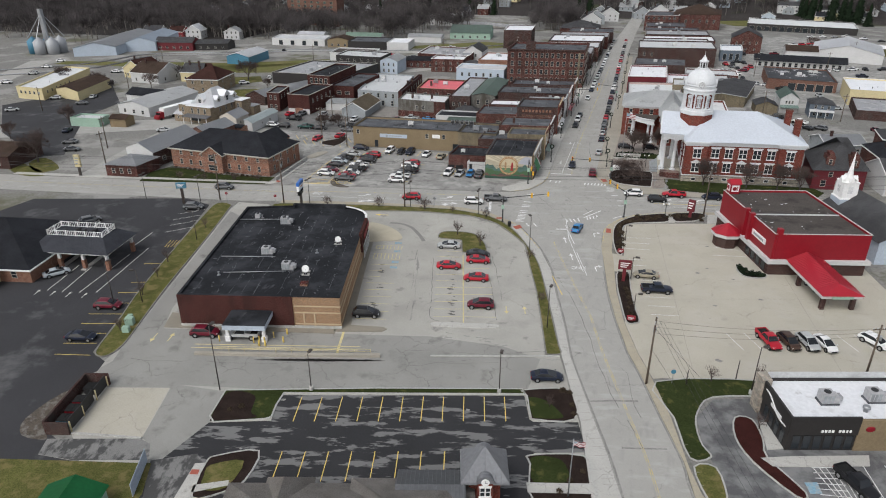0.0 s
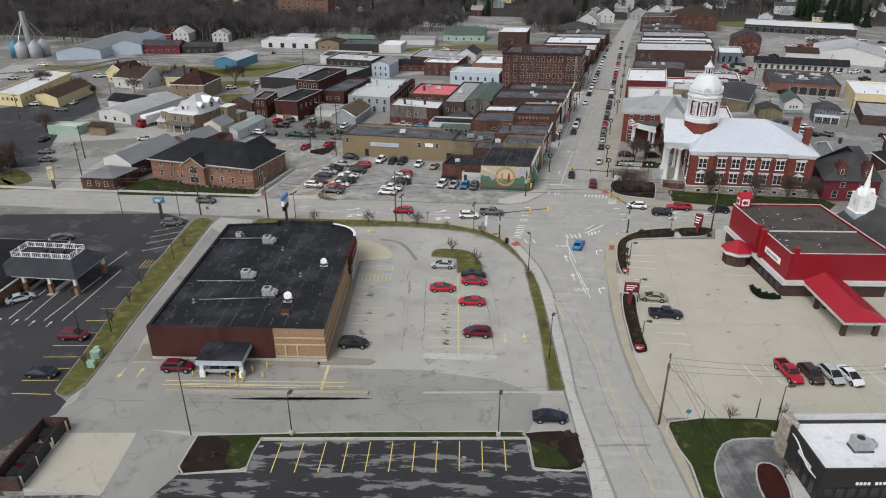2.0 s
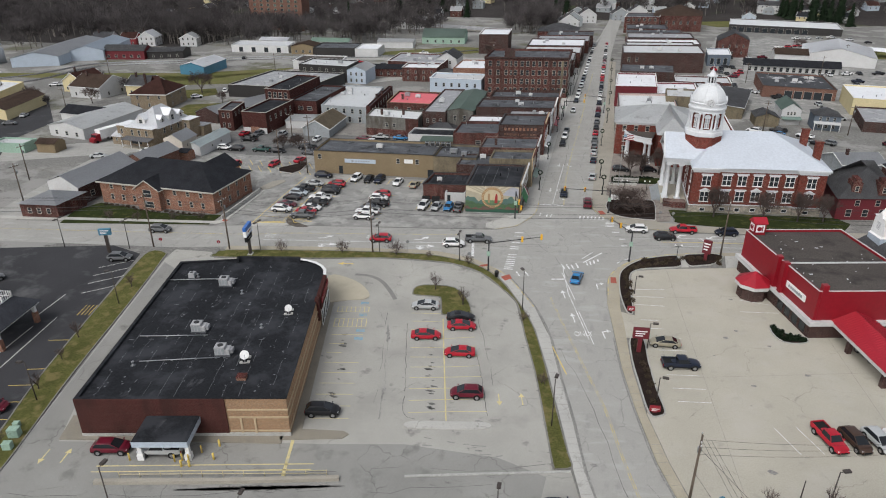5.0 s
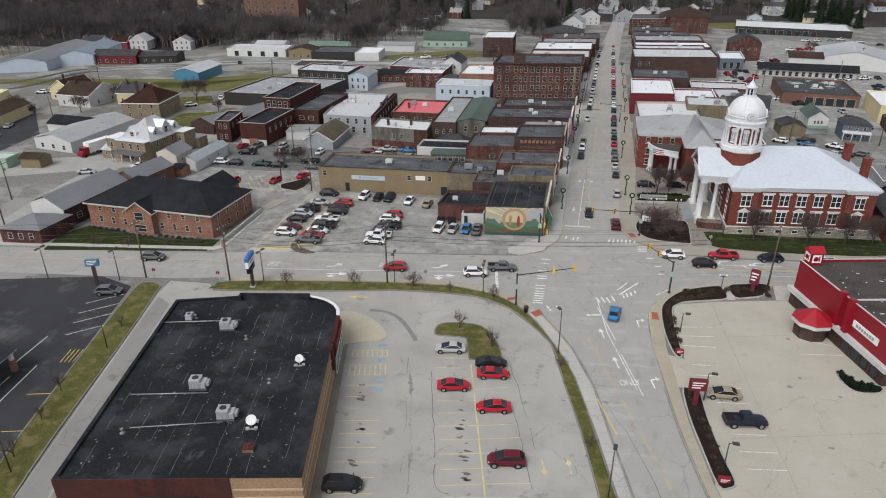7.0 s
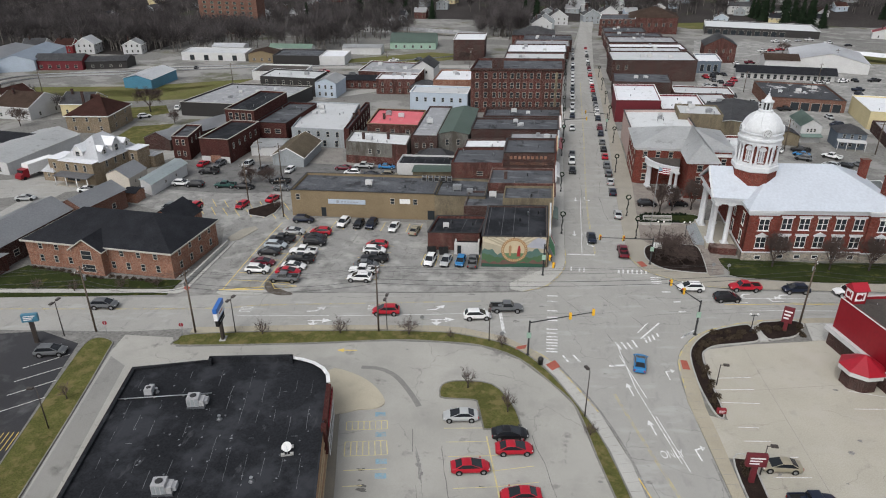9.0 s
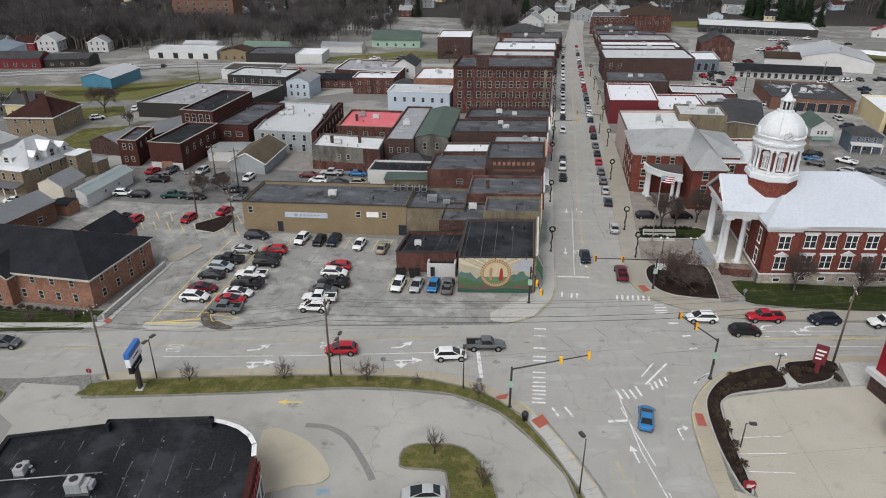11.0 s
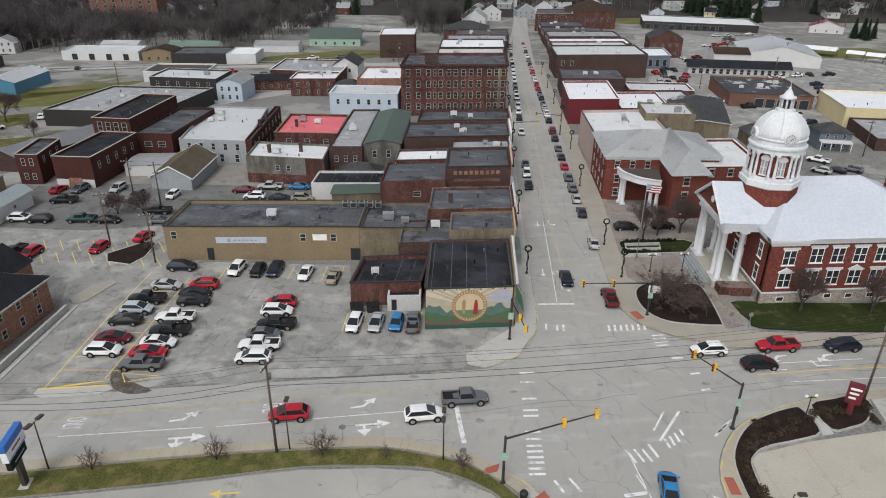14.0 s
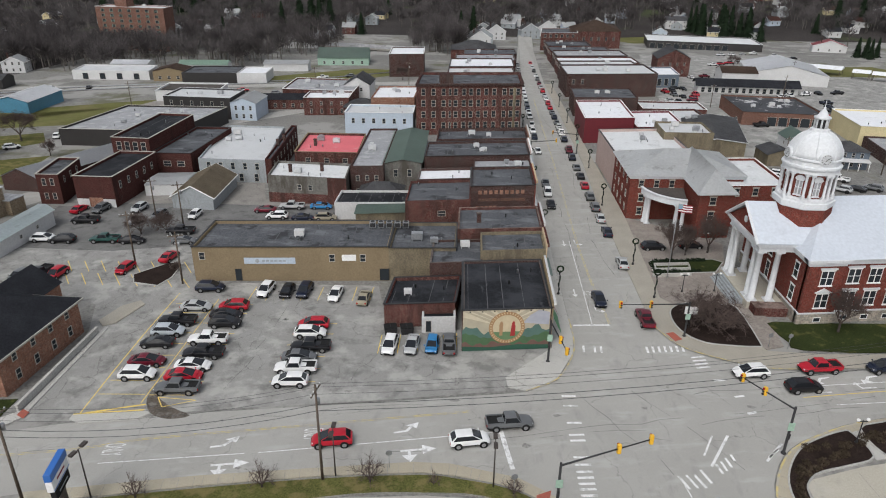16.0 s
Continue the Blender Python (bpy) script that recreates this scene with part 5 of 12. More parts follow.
for (x0, y0), (x1, y1), (x2, y2), (x3, y3) in (((-46.8, 119.4), (-41.5, 120.5), (-46.4, 117.8), (-41.1, 118.9)), ((-45.9, 115.6), (-40.7, 116.7), (-45.3, 113.1), (-40.0, 114.2))):
    ph += [seg(x0, y0, x1, y1, 0.1), seg(x2, y2, x3, y3, 0.1)]
    for k in range(8):
        f = k / 7
        ph.append(seg(x0 + (x1 - x0) * f, y0 + (y1 - y0) * f, x2 + (x3 - x2) * f, y2 + (y3 - y2) * f, 0.13))
for q in (arrow(-15.5, 100.0, 193), arrow(-12.4, 100.8, 13), arrow(-69.6, 76.4, 190), arrow(-67.0, 77.2, 10)):
    ph += q
marks("marking_pharmacy_stalls", pw, "p_ystall", "faded pale yellow stall lines of the pharmacy lot")
marks("marking_pharmacy_yellow", ph, "p_ystall", "worn yellow arrows and hatching of the pharmacy lot")
bays = []
for x, y in ((-42.6, 121.6), (-41.6, 117.7), (-40.4, 112.9), (-39.9, 110.5)):
    bays.append([(x - 0.7, y - 0.55), (x + 0.7, y - 0.25), (x + 0.45, y + 0.6), (x - 0.9, y + 0.35)])
marks("marking_bays", bays, "p_blue", "faded pale blue bay symbols")
left = []
for x0, y0, x1, y1 in ((-88.8, 99.2, -83.9, 100.5), (-86.0, 91.7, -81.1, 93.1), (-85.6, 87.7, -80.8, 89.0), (-84.8, 83.9, -80.0, 85.2), (-85.3, 79.9, -79.6, 81.4), (-84.3, 76.9, -78.6, 78.4), (-82.6, 71.1, -77.4, 72.5), (-81.6, 68.2, -76.0, 69.4), (-83.6, 74.0, -78.0, 75.4)):
    left.append(seg(x0, y0, x1, y1, 0.11))
lw = [seg(-98.9, 84.9, -100.9, 95.2, 0.13), seg(-95.8, 85.2, -98.0, 95.4, 0.13), seg(-92.6, 85.9, -94.5, 102.2, 0.13), seg(-89.6, 86.7, -92.7, 105.6, 0.13), seg(-96.4, 104.6, -97.1, 112.9, 0.13)]
for x0, y0 in ((-97.2, 120.4), (-95.9, 117.4), (-94.5, 113.9), (-98.4, 123.6)):
    lw.append(seg(x0, y0, x0 + 4.6, y0 + 4.4, 0.12))
for k in range(6):
    left.append(seg(-90.6 + 0.62 * k, 110.4 + 0.15 * k, -89.8 + 0.62 * k, 107.0 + 0.15 * k, 0.1))
for k in range(4):
    lw += arrow(-100.2 + 3.1 * k, 84.0 + 0.4 * k, 10, 0.7)
marks("marking_left_stalls", left, "p_yellow", "yellow stall lines on sealed asphalt")
marks("marking_left_white", lw, "p_faint", "pale lane lines and hatching on sealed asphalt")
bw = [seg(3.6, 134.3, 9.1, 135.2, 0.12), seg(3.9, 131.5, 9.1, 132.0, 0.12), seg(4.4, 137.2, 9.4, 138.2, 0.12), seg(3.5, 126.3, 7.6, 126.7, 0.12), seg(4.0, 123.6, 8.4, 124.2, 0.12), seg(21.6, 132.8, 28.0, 133.7, 0.12), seg(22.3, 137.0, 27.2, 136.3, 0.12)]
for k in range(9):
    bw.append(seg(20.8 + 2.9 * k, 102.0 + 0.7 * k, 23.0 + 2.9 * k, 97.4 + 0.7 * k, 0.11))
for y in (121, 117.6, 114.4, 111.2, 108, 105):
    bw.append(seg(6.4 + (121 - y) * 0.16, y, 11.0 + (121 - y) * 0.16, y + 0.7, 0.11))
marks("marking_bank_stalls", bw, "p_white", "white stall lines on the pale concrete lot")
jo = []
for k in range(8):
    jo.append(seg(5 + 5.4 * k, 145 + 1.4 * k, 9.5 + 5.4 * k, 88 + 1.2 * k, 0.05))
for k in range(9):
    jo.append(seg(4.5 + 0.5 * k, 140 - 6.0 * k, 48, 151 - 6.0 * k, 0.05))
for k in range(44):
    y = 62 + 1.75 * k
    x = 5.0 - 0.30 * (y - 60) + (0.0007 * (y - 60) ** 2)
    jo.append(seg(x - 3.6, y - 0.4, x + 0.4, y + 0.6, 0.04))
marks("joint_concrete", jo[1:17:4], "joint", "dark sawn joints in the concrete", 0.03)
pj = []
for line_, off_, n0, n1 in ((KW, 1.75, 3, 47), (KE, -1.55, 3, 52)):
    acc, last = 0.0, None
    for p, q in zip(line_[n0:n1], line_[n0 + 1:n1]):
        e_ = (Vector(q) - Vector(p))
        m_ = Vector((-e_.y, e_.x)).normalized()
        t_ = 0.0
        while acc + 1.6 <= t_ + e_.length + acc and t_ + 1.6 <= e_.length + 0.8:
            b_ = Vector(p) + e_ * min(t_ / e_.length, 1)
            pj.append(line([tuple(b_ + m_ * (0.15 if off_ > 0 else -0.15)), tuple(b_ + m_ * off_)], 0.05))
            t_ += 1.6
marks("joint_pavement", pj, "joint", "dark joints between pavement slabs", 0.1445)
# north lot
nl = [line([(-79.6, 151.0), (-80.0, 160), (-80.3, 170.2), (-80.3, 182.7)], 0.14), seg(-79.0, 151.3, -72.5, 153.4, 0.3), seg(-66.6, 154.6, -71.6, 154.9, 0.12), seg(-70.3, 153.0, -66.6, 154.6, 0.12), seg(-71.6, 154.9, -70.3, 153.0, 0.12)]
for k in range(9):
    y = 155.1 + 3.0 * k
    nl += [seg(-79.4, y, -73.5, y + 0.3, 0.12), seg(-72.9, y + 0.2, -67.2, y + 0.5, 0.12)]
nl.append(seg(-73.2, 153.6, -73.2, 181.0, 0.12))
for k in range(8):
    nl += [seg(-105.5 + 3.0 * k, 193.6 + 0.15 * k, -102.4 + 3.0 * k, 189.4 + 0.1 * k, 0.13), seg(-103.4 + 2.95 * k, 188.9, -100.2 + 2.95 * k, 184.6, 0.13)]
for k in range(11):
    nl.append(seg(-68.4 + 2.8 * k, 185.6 + 0.18 * k, -68.4 + 2.8 * k, 180.8 + 0.18 * k, 0.12))
for y in (159, 162, 165, 168, 171, 174):
    nl.append(seg(-58.6, y, -52.6, y + 0.4, 0.12))
for k in range(5):
    nl.append(seg(-45.4 + 2.75 * k, 171.6 + 0.3 * k, -45.4 + 2.75 * k, 166.6 + 0.3 * k, 0.12))
marks("marking_north_stalls", nl, "p_yellow", "worn yellow stall lines of the rear lot", 0.04)
bed("bed_north", [(-91.1, 188.7), (-89.6, 185.8), (-85.1, 184.9), (-84.0, 188.0), (-84.4, 193.6), (-86.9, 194.1)], "mulch", "dark mulch island in the rear lot", "flower bed", 1)
patch("walk_office_end", [[(-88.8, 173.0), (-87.6, 177.6), (-85.4, 179.6), (-84.2, 178.4), (-85.9, 172.4), (-87.4, 171.4)]], M["walk_tan"], 0.0, "pale concrete island at the lot entrance", "kerb", 0.14)
patch("lot_island", [[(-80.3, 151.0), (-72.0, 152.3), (-71.1, 151.6), (-72.3, 150.5), (-78.6, 149.3), (-80.2, 149.9)]], M["walk"], 0.0, "pale concrete island with a yellow kerb at the lot corner", "kerb", 0.14)
marks("island_kerb_paint", [seg(-80.2, 150.9, -72.1, 152.2, 0.25)], "p_yellow", "yellow kerb paint on the island", 0.146)
# crossing arrows and turn lanes
xa = []
for x, y, rz, tn in ((-8.5, 132.5, 14, 0), (-2.7, 137.2, 10, 1), (-1.4, 120.6, 14, 1), (-6.4, 124.6, 14, 0), (13.2, 161.0, 98, 0), (19.6, 162.4, 98, 1), (10.4, 161.9, 98, -1), (-14.3, 208.5, 180, 0), (-12.1, 208.8, 180, -1), (-15.1, 186.9, 180, 0), (-12.5, 181.6, 180, -1)):
    xa += arrow(x, y, rz, 1.15, tn)
for x, y in ((-58.8, 143.6), (-38.3, 147.1)):
    xa += road_shape(x, y, 10, [[(-1.8, -0.16), (0.7, -0.16), (0.7, 0.16), (-1.8, 0.16)], [(0.7, -0.75), (2.3, 0), (0.7, 0.75)], [(-1.0, -0.16), (-1.0, -0.75), (-0.65, -0.75), (-0.65, -0.16)], [(-1.7, -0.75), (-0.82, -1.9), (0.05, -0.75)]])
for x, y in ((-60.1, 146.9), (-39.6, 150.6), (14.4, 163.9), (21.0, 164.6)):
    xa += road_shape(x, y, 10 if x < 0 else 190, [[(-1.7, -0.55), (-0.1, -0.45), (-0.3, -0.12), (-1.7, -0.3)], [(-0.1, -0.45), (0.75, 0.45), (0.45, 0.65), (-0.3, -0.12)], [(-0.2, 0.75), (1.4, 1.15), (1.1, 0.05)]])
xa += [seg(-3.8, 151.5, -5.8, 148.0, 0.22), seg(-1.9, 151.7, -5.5, 146.3, 0.3), seg(-11.1, 137.9, -8.4, 138.5, 0.45), seg(-9.3, 140.9, -6.4, 130.9, 0.14), seg(-5.6, 127.0, -2.8, 117.0, 0.12)]
marks("marking_arrows", xa, "p_white", "worn white lane arrows and bars", 0.038)
marks("marking_turn_yellow", [line([(10.4, 159.8), (20.8, 161.7), (46, 164.8)], 0.14), seg(-9.2, 115.0, -6.6, 108.0, 0.14)], "p_yellow", "worn yellow turn-lane line", 0.038)
patch("dirt_corner", [smooth_line([(-72.9, 154.6), (-72.6, 157.0), (-71.6, 155.0), (-69.0, 153.0), (-66.2, 151.6), (-68.6, 150.8), (-71.2, 151.8)], 3, True)], M["dirt"], 0.032, "washed-out brown dirt at the lot corner", "ground")
# yellow painted kerb edges and red tactile pads at the corners
marks("kerb_paint", [line(q, 0.22) for q in (smooth_line([(-4.5, 178), (-4.2, 176.0), (-2.1, 171.3), (1.7, 168.7), (8.2, 166.2), (16.7, 166.5)], 3), smooth_line([(-17.2, 178), (-17.2, 172.6), (-17.8, 168.3), (-20.7, 161.9), (-25.1, 159.0)], 3), smooth_line([(-0.6, 134), (-0.5, 140.4), (1.3, 145.2), (4.7, 149.6), (10.2, 153.0), (15.6, 155.2)], 3), smooth_line([(-13.3, 126.6), (-17.4, 134.0), (-20.6, 138.5), (-22.7, 140.2)], 3))], "p_yworn", "faded yellow kerb paint", 0.146)
marks("tactile_pads", [[(-20.6, 136.6), (-19.2, 138.0), (-18.4, 136.4), (-19.6, 135.2)], [(-25.2, 140.8), (-23.6, 141.6), (-23.9, 140.4), (-25.4, 139.8)], [(-0.2, 141.0), (0.8, 141.0), (0.9, 138.6), (-0.2, 138.6)], [(-3.2, 174.6), (-2.0, 175.0), (-1.2, 173.0), (-2.4, 172.4)], [(-86.9, 150.3), (-86.9, 151.5), (-85.7, 150.9), (-85.7, 149.7)]], "brickpave", "red tactile pads at the crossing", 0.148)
# tar-filled cracks wandering over the asphalt
cr = random.Random(17)
cracks = []
for x, y, dx, dy, n in ((-45, 146, 3.4, 0.7, 24), (-24, 150, 3.6, 0.6, 16), (8, 160, 3.6, 0.5, 14), (-8, 180, 0.05, 4.0, 60), (-13.5, 178, 0.1, 4.0, 50), (-12, 124, 1.0, -3.2, 18), (4, 88, 0.9, -3.0, 9), (-32, 92, -0.9, 3.4, 9), (-15, 96, -0.9, 3.4, 8), (-72, 70, 3.2, 0.8, 20), (-38, 80, 3.4, 0.8, 10), (-78, 158, 2.0, 2.0, 10), (-64, 157, 0.2, 3.0, 8), (-48, 160, 1.0, 3.0, 7), (-110, 140, 3.6, 0.5, 10), (-58, 152, 3.0, 0.4, 8), (-100, 200, 3.0, 0.8, 8), (-2, 146, -1.6, 3.2, 7), (-19, 160, 1.8, -3.0, 9), (-12.0, 158, 3.0, 0.4, 8)):
    p = [(x, y)]
    for k in range(n):
        x, y = x + dx * cr.uniform(0.6, 1.2) + cr.uniform(-0.5, 0.5), y + dy * cr.uniform(0.6, 1.2) + cr.uniform(-0.5, 0.5)
        p.append((x, y))
    cracks += [line([a, b], cr.uniform(0.03, 0.08)) for a, b in zip(p, p[1:]) if cr.random() < 0.6]
marks("asphalt_cracks", cracks, "crack", "dark tar-sealed cracks in the asphalt", 0.031, "crack")
st = []
for _ in range(90):
    x, y = cr.choice(((-24, 95), (-40, 100), (-20, 86), (-60, 165), (-50, 165), (-70, 160), (-55, 178), (-10, 150), (-30, 148), (-90, 200), (-5, 110), (20, 110), (15, 125), (-45, 75), (0, 160)))
    x, y = x + cr.gauss(0, 5), y + cr.gauss(0, 8)
    r = cr.uniform(0.12, 0.5)
    st.append([(x + r * cr.uniform(0.6, 1.8) * math.cos(q), y + r * cr.uniform(0.5, 1.0) * math.sin(q)) for q in (0, 1, 2, 3, 4, 5)])
marks("oil_stains", st, "oil", "dark oil stains on worn asphalt", 0.0295, "stain")
drain = smooth_line([(-36.8, 116.2), (-35.0, 110.1), (-33.8, 105.1), (-32.3, 100.2), (-31.6, 96.6), (-30.7, 92.4)], 10)
dr = []
for k, (a, b) in enumerate(zip(drain, drain[1:])):
    w = max(0.05, 0.5 * math.sin(k * 0.31) * math.sin(k * 0.13 + 0.6) + cr.uniform(-0.1, 0.22))
    e = (Vector(b) - Vector(a)).normalized()
    n_ = Vector((-e.y, e.x))
    c_ = (Vector(a) + Vector(b)) / 2 + n_ * cr.uniform(-0.12, 0.12)
    dr.append([tuple(c_ + (Vector(b) - Vector(a)) * 0.62 * math.cos(q) + n_ * w * 0.6 * math.sin(q) * cr.uniform(0.6, 1.2)) for q in (0, 0.8, 1.6, 2.4, 3.14, 3.9, 4.7, 5.5)])
for _ in range(16):
    x, y = cr.uniform(-24, -8), cr.uniform(85, 91)
    dr.append(line([(x, y), (x + cr.uniform(0.5, 2.2), y + cr.uniform(0.0, 0.5))], cr.uniform(0.05, 0.3)))
# irregular dark band along the foot of the kerb wall, widest mid-length
seam = []
for k in range(40):
    f = k / 39
    x, y = -50 + 18.5 * f, 75.1 + 4.75 * f
    r = (0.12 + 0.35 * math.sin(math.pi * f)) * cr.uniform(0.6, 1.2)
    seam.append([(x + 0.6 * math.cos(q), y + 0.15 * math.cos(q) + r * math.sin(q) * cr.uniform(0.7, 1.1)) for q in (0, 0.8, 1.6, 2.4, 3.14, 3.9, 4.7, 5.5)])
marks("damp_seam", seam, "crack", "damp dark seam at the foot of the kerb wall", 0.036, "stain")
marks("drain_stain", dr, "oil", "dark damp drainage streak across the lot", 0.0285, "stain")
tarred = []
for pts in ([(-33.5, 116.9), (-32.2, 111.3), (-30.7, 105.8), (-29.2, 99.9), (-27.8, 94.3), (-26.0, 93.4)], [(-20.6, 110.2), (-19.8, 108.1), (-18.7, 104.1), (-17.5, 99.6), (-16.2, 95.0)]):
    q = smooth_line(pts, 6)
    q = [(x + cr.uniform(-0.12, 0.12), y) for x, y in q]
    tarred += [line([a, b], cr.uniform(0.05, 0.1)) for a, b in zip(q, q[1:]) if cr.random() < 0.92]
marks("lot_cracks", tarred, "crack", "long tar-sealed cracks beside the stalls", 0.031, "crack")
patch("damp_streak", [line(smooth_line([(-48.1, 131.8), (-45.2, 131.8), (-42.4, 130.3), (-39.7, 127.0), (-37.8, 124.1)], 5), 0.8)], M["oil2"], 0.0275, "wide damp streak on the lot", "stain")
spot = []
for k in range(34):
    f = cr.random()
    c_ = Vector((-44.7, 110.7)).lerp(Vector((-40.0, 90.5)), f) + Vector((2.2, 0.6)) if k % 2 else Vector((-31.1, 109.9)).lerp(Vector((-27.2, 94.5)), f) + Vector((3.0, 0.8))
    x, y, r = c_.x + cr.gauss(0, 0.5), c_.y + cr.gauss(0, 0.3), cr.uniform(0.12, 0.42)
    spot.append([(x + r * cr.uniform(0.8, 2.2) * math.cos(q), y + r * cr.uniform(0.4, 0.9) * math.sin(q)) for q in (0, 0.7, 1.4, 2.1, 2.8, 3.5, 4.2, 5, 5.7)])
marks("stall_oil", spot, "crack", "dark oil spots in the stalls", 0.0305, "stain")
hw = [seg(27.8 + 0.75 * k, 72.0 + 0.22 * k, 29.6 + 0.5 * k, 67.4 + 0.13 * k, 0.12) for k in range(5)] + [seg(27.6, 72.1 - 0.9 * k, 30.9, 73.0 - 1.0 * k, 0.12) for k in range(6)] + [seg(31.2 + 2.6 * k, 73.4 + 0.7 * k, 32.0 + 2.6 * k, 68.2 + 0.7 * k, 0.12) for k in range(4)]
marks("marking_restaurant", hw, "p_white", "white hatched bay beside the restaurant")
marks("bay_restaurant", [[(26.2, 69.2), (27.7, 69.6), (27.9, 67.8), (26.5, 67.4)]], "p_blue", "pale blue bay symbol panel")
for x, y, rz in ((-12.2, 187.6, 180), (-4.4, 119.2, 14), (-73.5, 145.0, 279), (-51.6, 149.0, 279)):
    cu = bpy.data.curves.new("marking_word", "FONT")
    cu.body = "ONLY"
    cu.size, cu.align_x = 1.5, "CENTER"
    cu.materials.append(M["p_white"])
    ob = new("marking_word", cu)
    ob.matrix_basis = pose(x, y, gz(y) + 0.042, 0, 0, rz) @ Matrix.Diagonal((0.75 if rz != 279 else 0.5, 1.3 if rz != 279 else 2.2, 1, 1))
    tagged(ob, "worn white lane word painted on asphalt", "road marking", kind="structure")

# two bands cross the street, the third runs along the kerb wall's foot
marks("street_joint", [line([(0.3, 78.1), (3.4, 79.1), (6.9, 79.9)], 0.35), line([(4.9, 69.6), (7.6, 70.2), (10.5, 70.9)], 0.3), line([(-45.5, 76.6), (-40, 77.7), (-31.5, 79.9)], 0.55)], "oil", "dark joints across the street and a dark strip along the kerb wall", 0.0295, "stain")
marks("marking_exit_arrow", arrow(-51.5, 135.8, 98, 1.25), "p_yellow", "worn yellow exit arrow on the lot", 0.031)


# ---- downtown blocks, west of the main street ----
building("mural_shop", "brick corner shop with dark roof and a painted side wall", (-33.6, 168.0), 12.6, 16.0, 6.6, "brick_dark", "r_black", 7.3, 1, par=0.3, cop="trim_dark")
building("brick_annex", "low red brick annex with a tar roof", (-45.3, 173.8), 10.6, 9.0, 4.0, "brick_red", "r_black", 7.3, -4, cop="trim_dark", units=1)
building("back_shop", "dark flat-roofed brick shop", (-39.2, 184.4), 8.6, 9.5, 6.0, "brick_dark", "r_dark", 7.4, 0, units=1)
building("tan_shop", "narrow shop with stained tan walls and tar roof", (-31.0, 186.4), 10.8, 8.0, 7.5, "stucco_old", "r_dark", 7.5, 0)
building("red_shop", "red brick shop with a grey tar roof", (-35.0, 194.4), 15.0, 11.0, 8.0, "brick_red", "r_dark", 7.7, 0, chimneys=1, wins=[("f", 2, 5.2, 1.2, 1.4, 4.5, 4)])
building("beige_store", "long beige rendered store with a stepped grey roof", (-79.4, 187.2), 33.0, 12.0, 6.4, "stucco", "r_dark", 4.0, 1, cop="trim_dark", units=1)
building("beige_store_end", "stained tan end of a long store", (-46.5, 189.6), 11.4, 11.5, 6.2, "stucco_old", "r_dark", 4.0, 0, cop="trim_dark", units=2)
building("furniture_store", "old dark brick store with a faded painted sign", (-32.9, 215.4), 13.2, 13.0, 9.2, "brick_dark", "r_dark", 8.0, 0, cop="trim_dark")
building("red_workshop", "red brick workshop with a grey tar roof", (-45.9, 212.0), 13.2, 13.0, 6.8, "brick_red", "r_dark", 8.5, 0, wins=[("f", 1, 3.4, 1.6, 1.2, 6.5, 5)])
building("white_roof_shop", "flat shop with a white roof and brick chimneys", (-44.6, 226.0), 12.4, 8.0, 7.0, "brick_dark", "r_white", 9.0, 0)
building("grey_roof_shop", "narrow shop with a grey roof", (-32.4, 230.0), 13.4, 9.0, 8.2, "brick_dark", "r_grey", 8.0, 0, units=2)
building("long_tar_roof_shop", "long brick shop with a dark tar roof and vents", (-44.0, 239.6), 25.4, 13.0, 8.6, "brick_dark", "r_dark", 8.0, 0, cop="trim_dark", units=3)
building("tar_roof_shop", "brick shop with a black parapet roof", (-42.0, 254.5), 24.0, 12.0, 9.0, "brick_dark", "r_dark", 8.0, 0, par=0.9, units=2)
BLK = building("brick_hotel", "four-storey red brick hotel block with rows of white-framed windows", (-50.6, 296.0), 33.4, 22.0, 16.2, "brick_red", "r_dark", 7.3, 0, par=0.8, cop="brick_dark")
for _s in (2.2, 5.4, 8.6, 10.6, 12.4, 15.0, 17.2, 19.6, 22.0, 24.6, 27.8, 30.0, 32.2):
    windows(BLK, (_s - 0.7) * math.cos(radians(7.3)), (_s - 0.7) * math.sin(radians(7.3)) - 0.02, 2.1, 7.3, 1, 1.4, 0.8 if _s == 10.6 else 1.3, 2.1, "win_frame", "sash", 4, 3.5)
windows(BLK, 33.4 * math.cos(radians(7.3)) + 0.02, 4.6, 2.1, 90, 6, 20.0, 1.3, 2.1, "win_frame", "sash", 4, 3.5)
bm = bmesh.new()
for z0, z1, o_ in ((15.4, 15.8, 0.25), (15.8, 16.3, 0.6)):
    obox(bm, 16.6, 2.1 - o_ / 2, 7.3, 34.0, o_, z0, z1)
    obox(bm, 33.1 + o_ / 2, 15.2, 90, 22.4, o_, z0, z1)
part("cornice", bm, M["brick_dark"], BLK, "dark bracketed cornice")
bm = bmesh.new()
obox(bm, 9.0, 8.0, 7.3, 4.2, 3.6, 15.2, 18.4)
part("stair_house", bm, M["brick_dark"], BLK)
bm = bmesh.new()
tube(bm, (30.8, 3.75, 0), (30.8, 3.75, 15), 0.4, 0.4, 6)
part("chimney_flue", bm, M["stucco_old"], BLK)
building("grey_roof_rear", "long weathered brick building with a pale grey roof", (-60.6, 233.0), 7.6, 36.0, 7.8, "brick_dark", "r_grey", 6.0, 1, units=2, wins=[("f", 3, 1.0, 0.9, 1.4, 0.6, 0.6, 2, 3.2)])
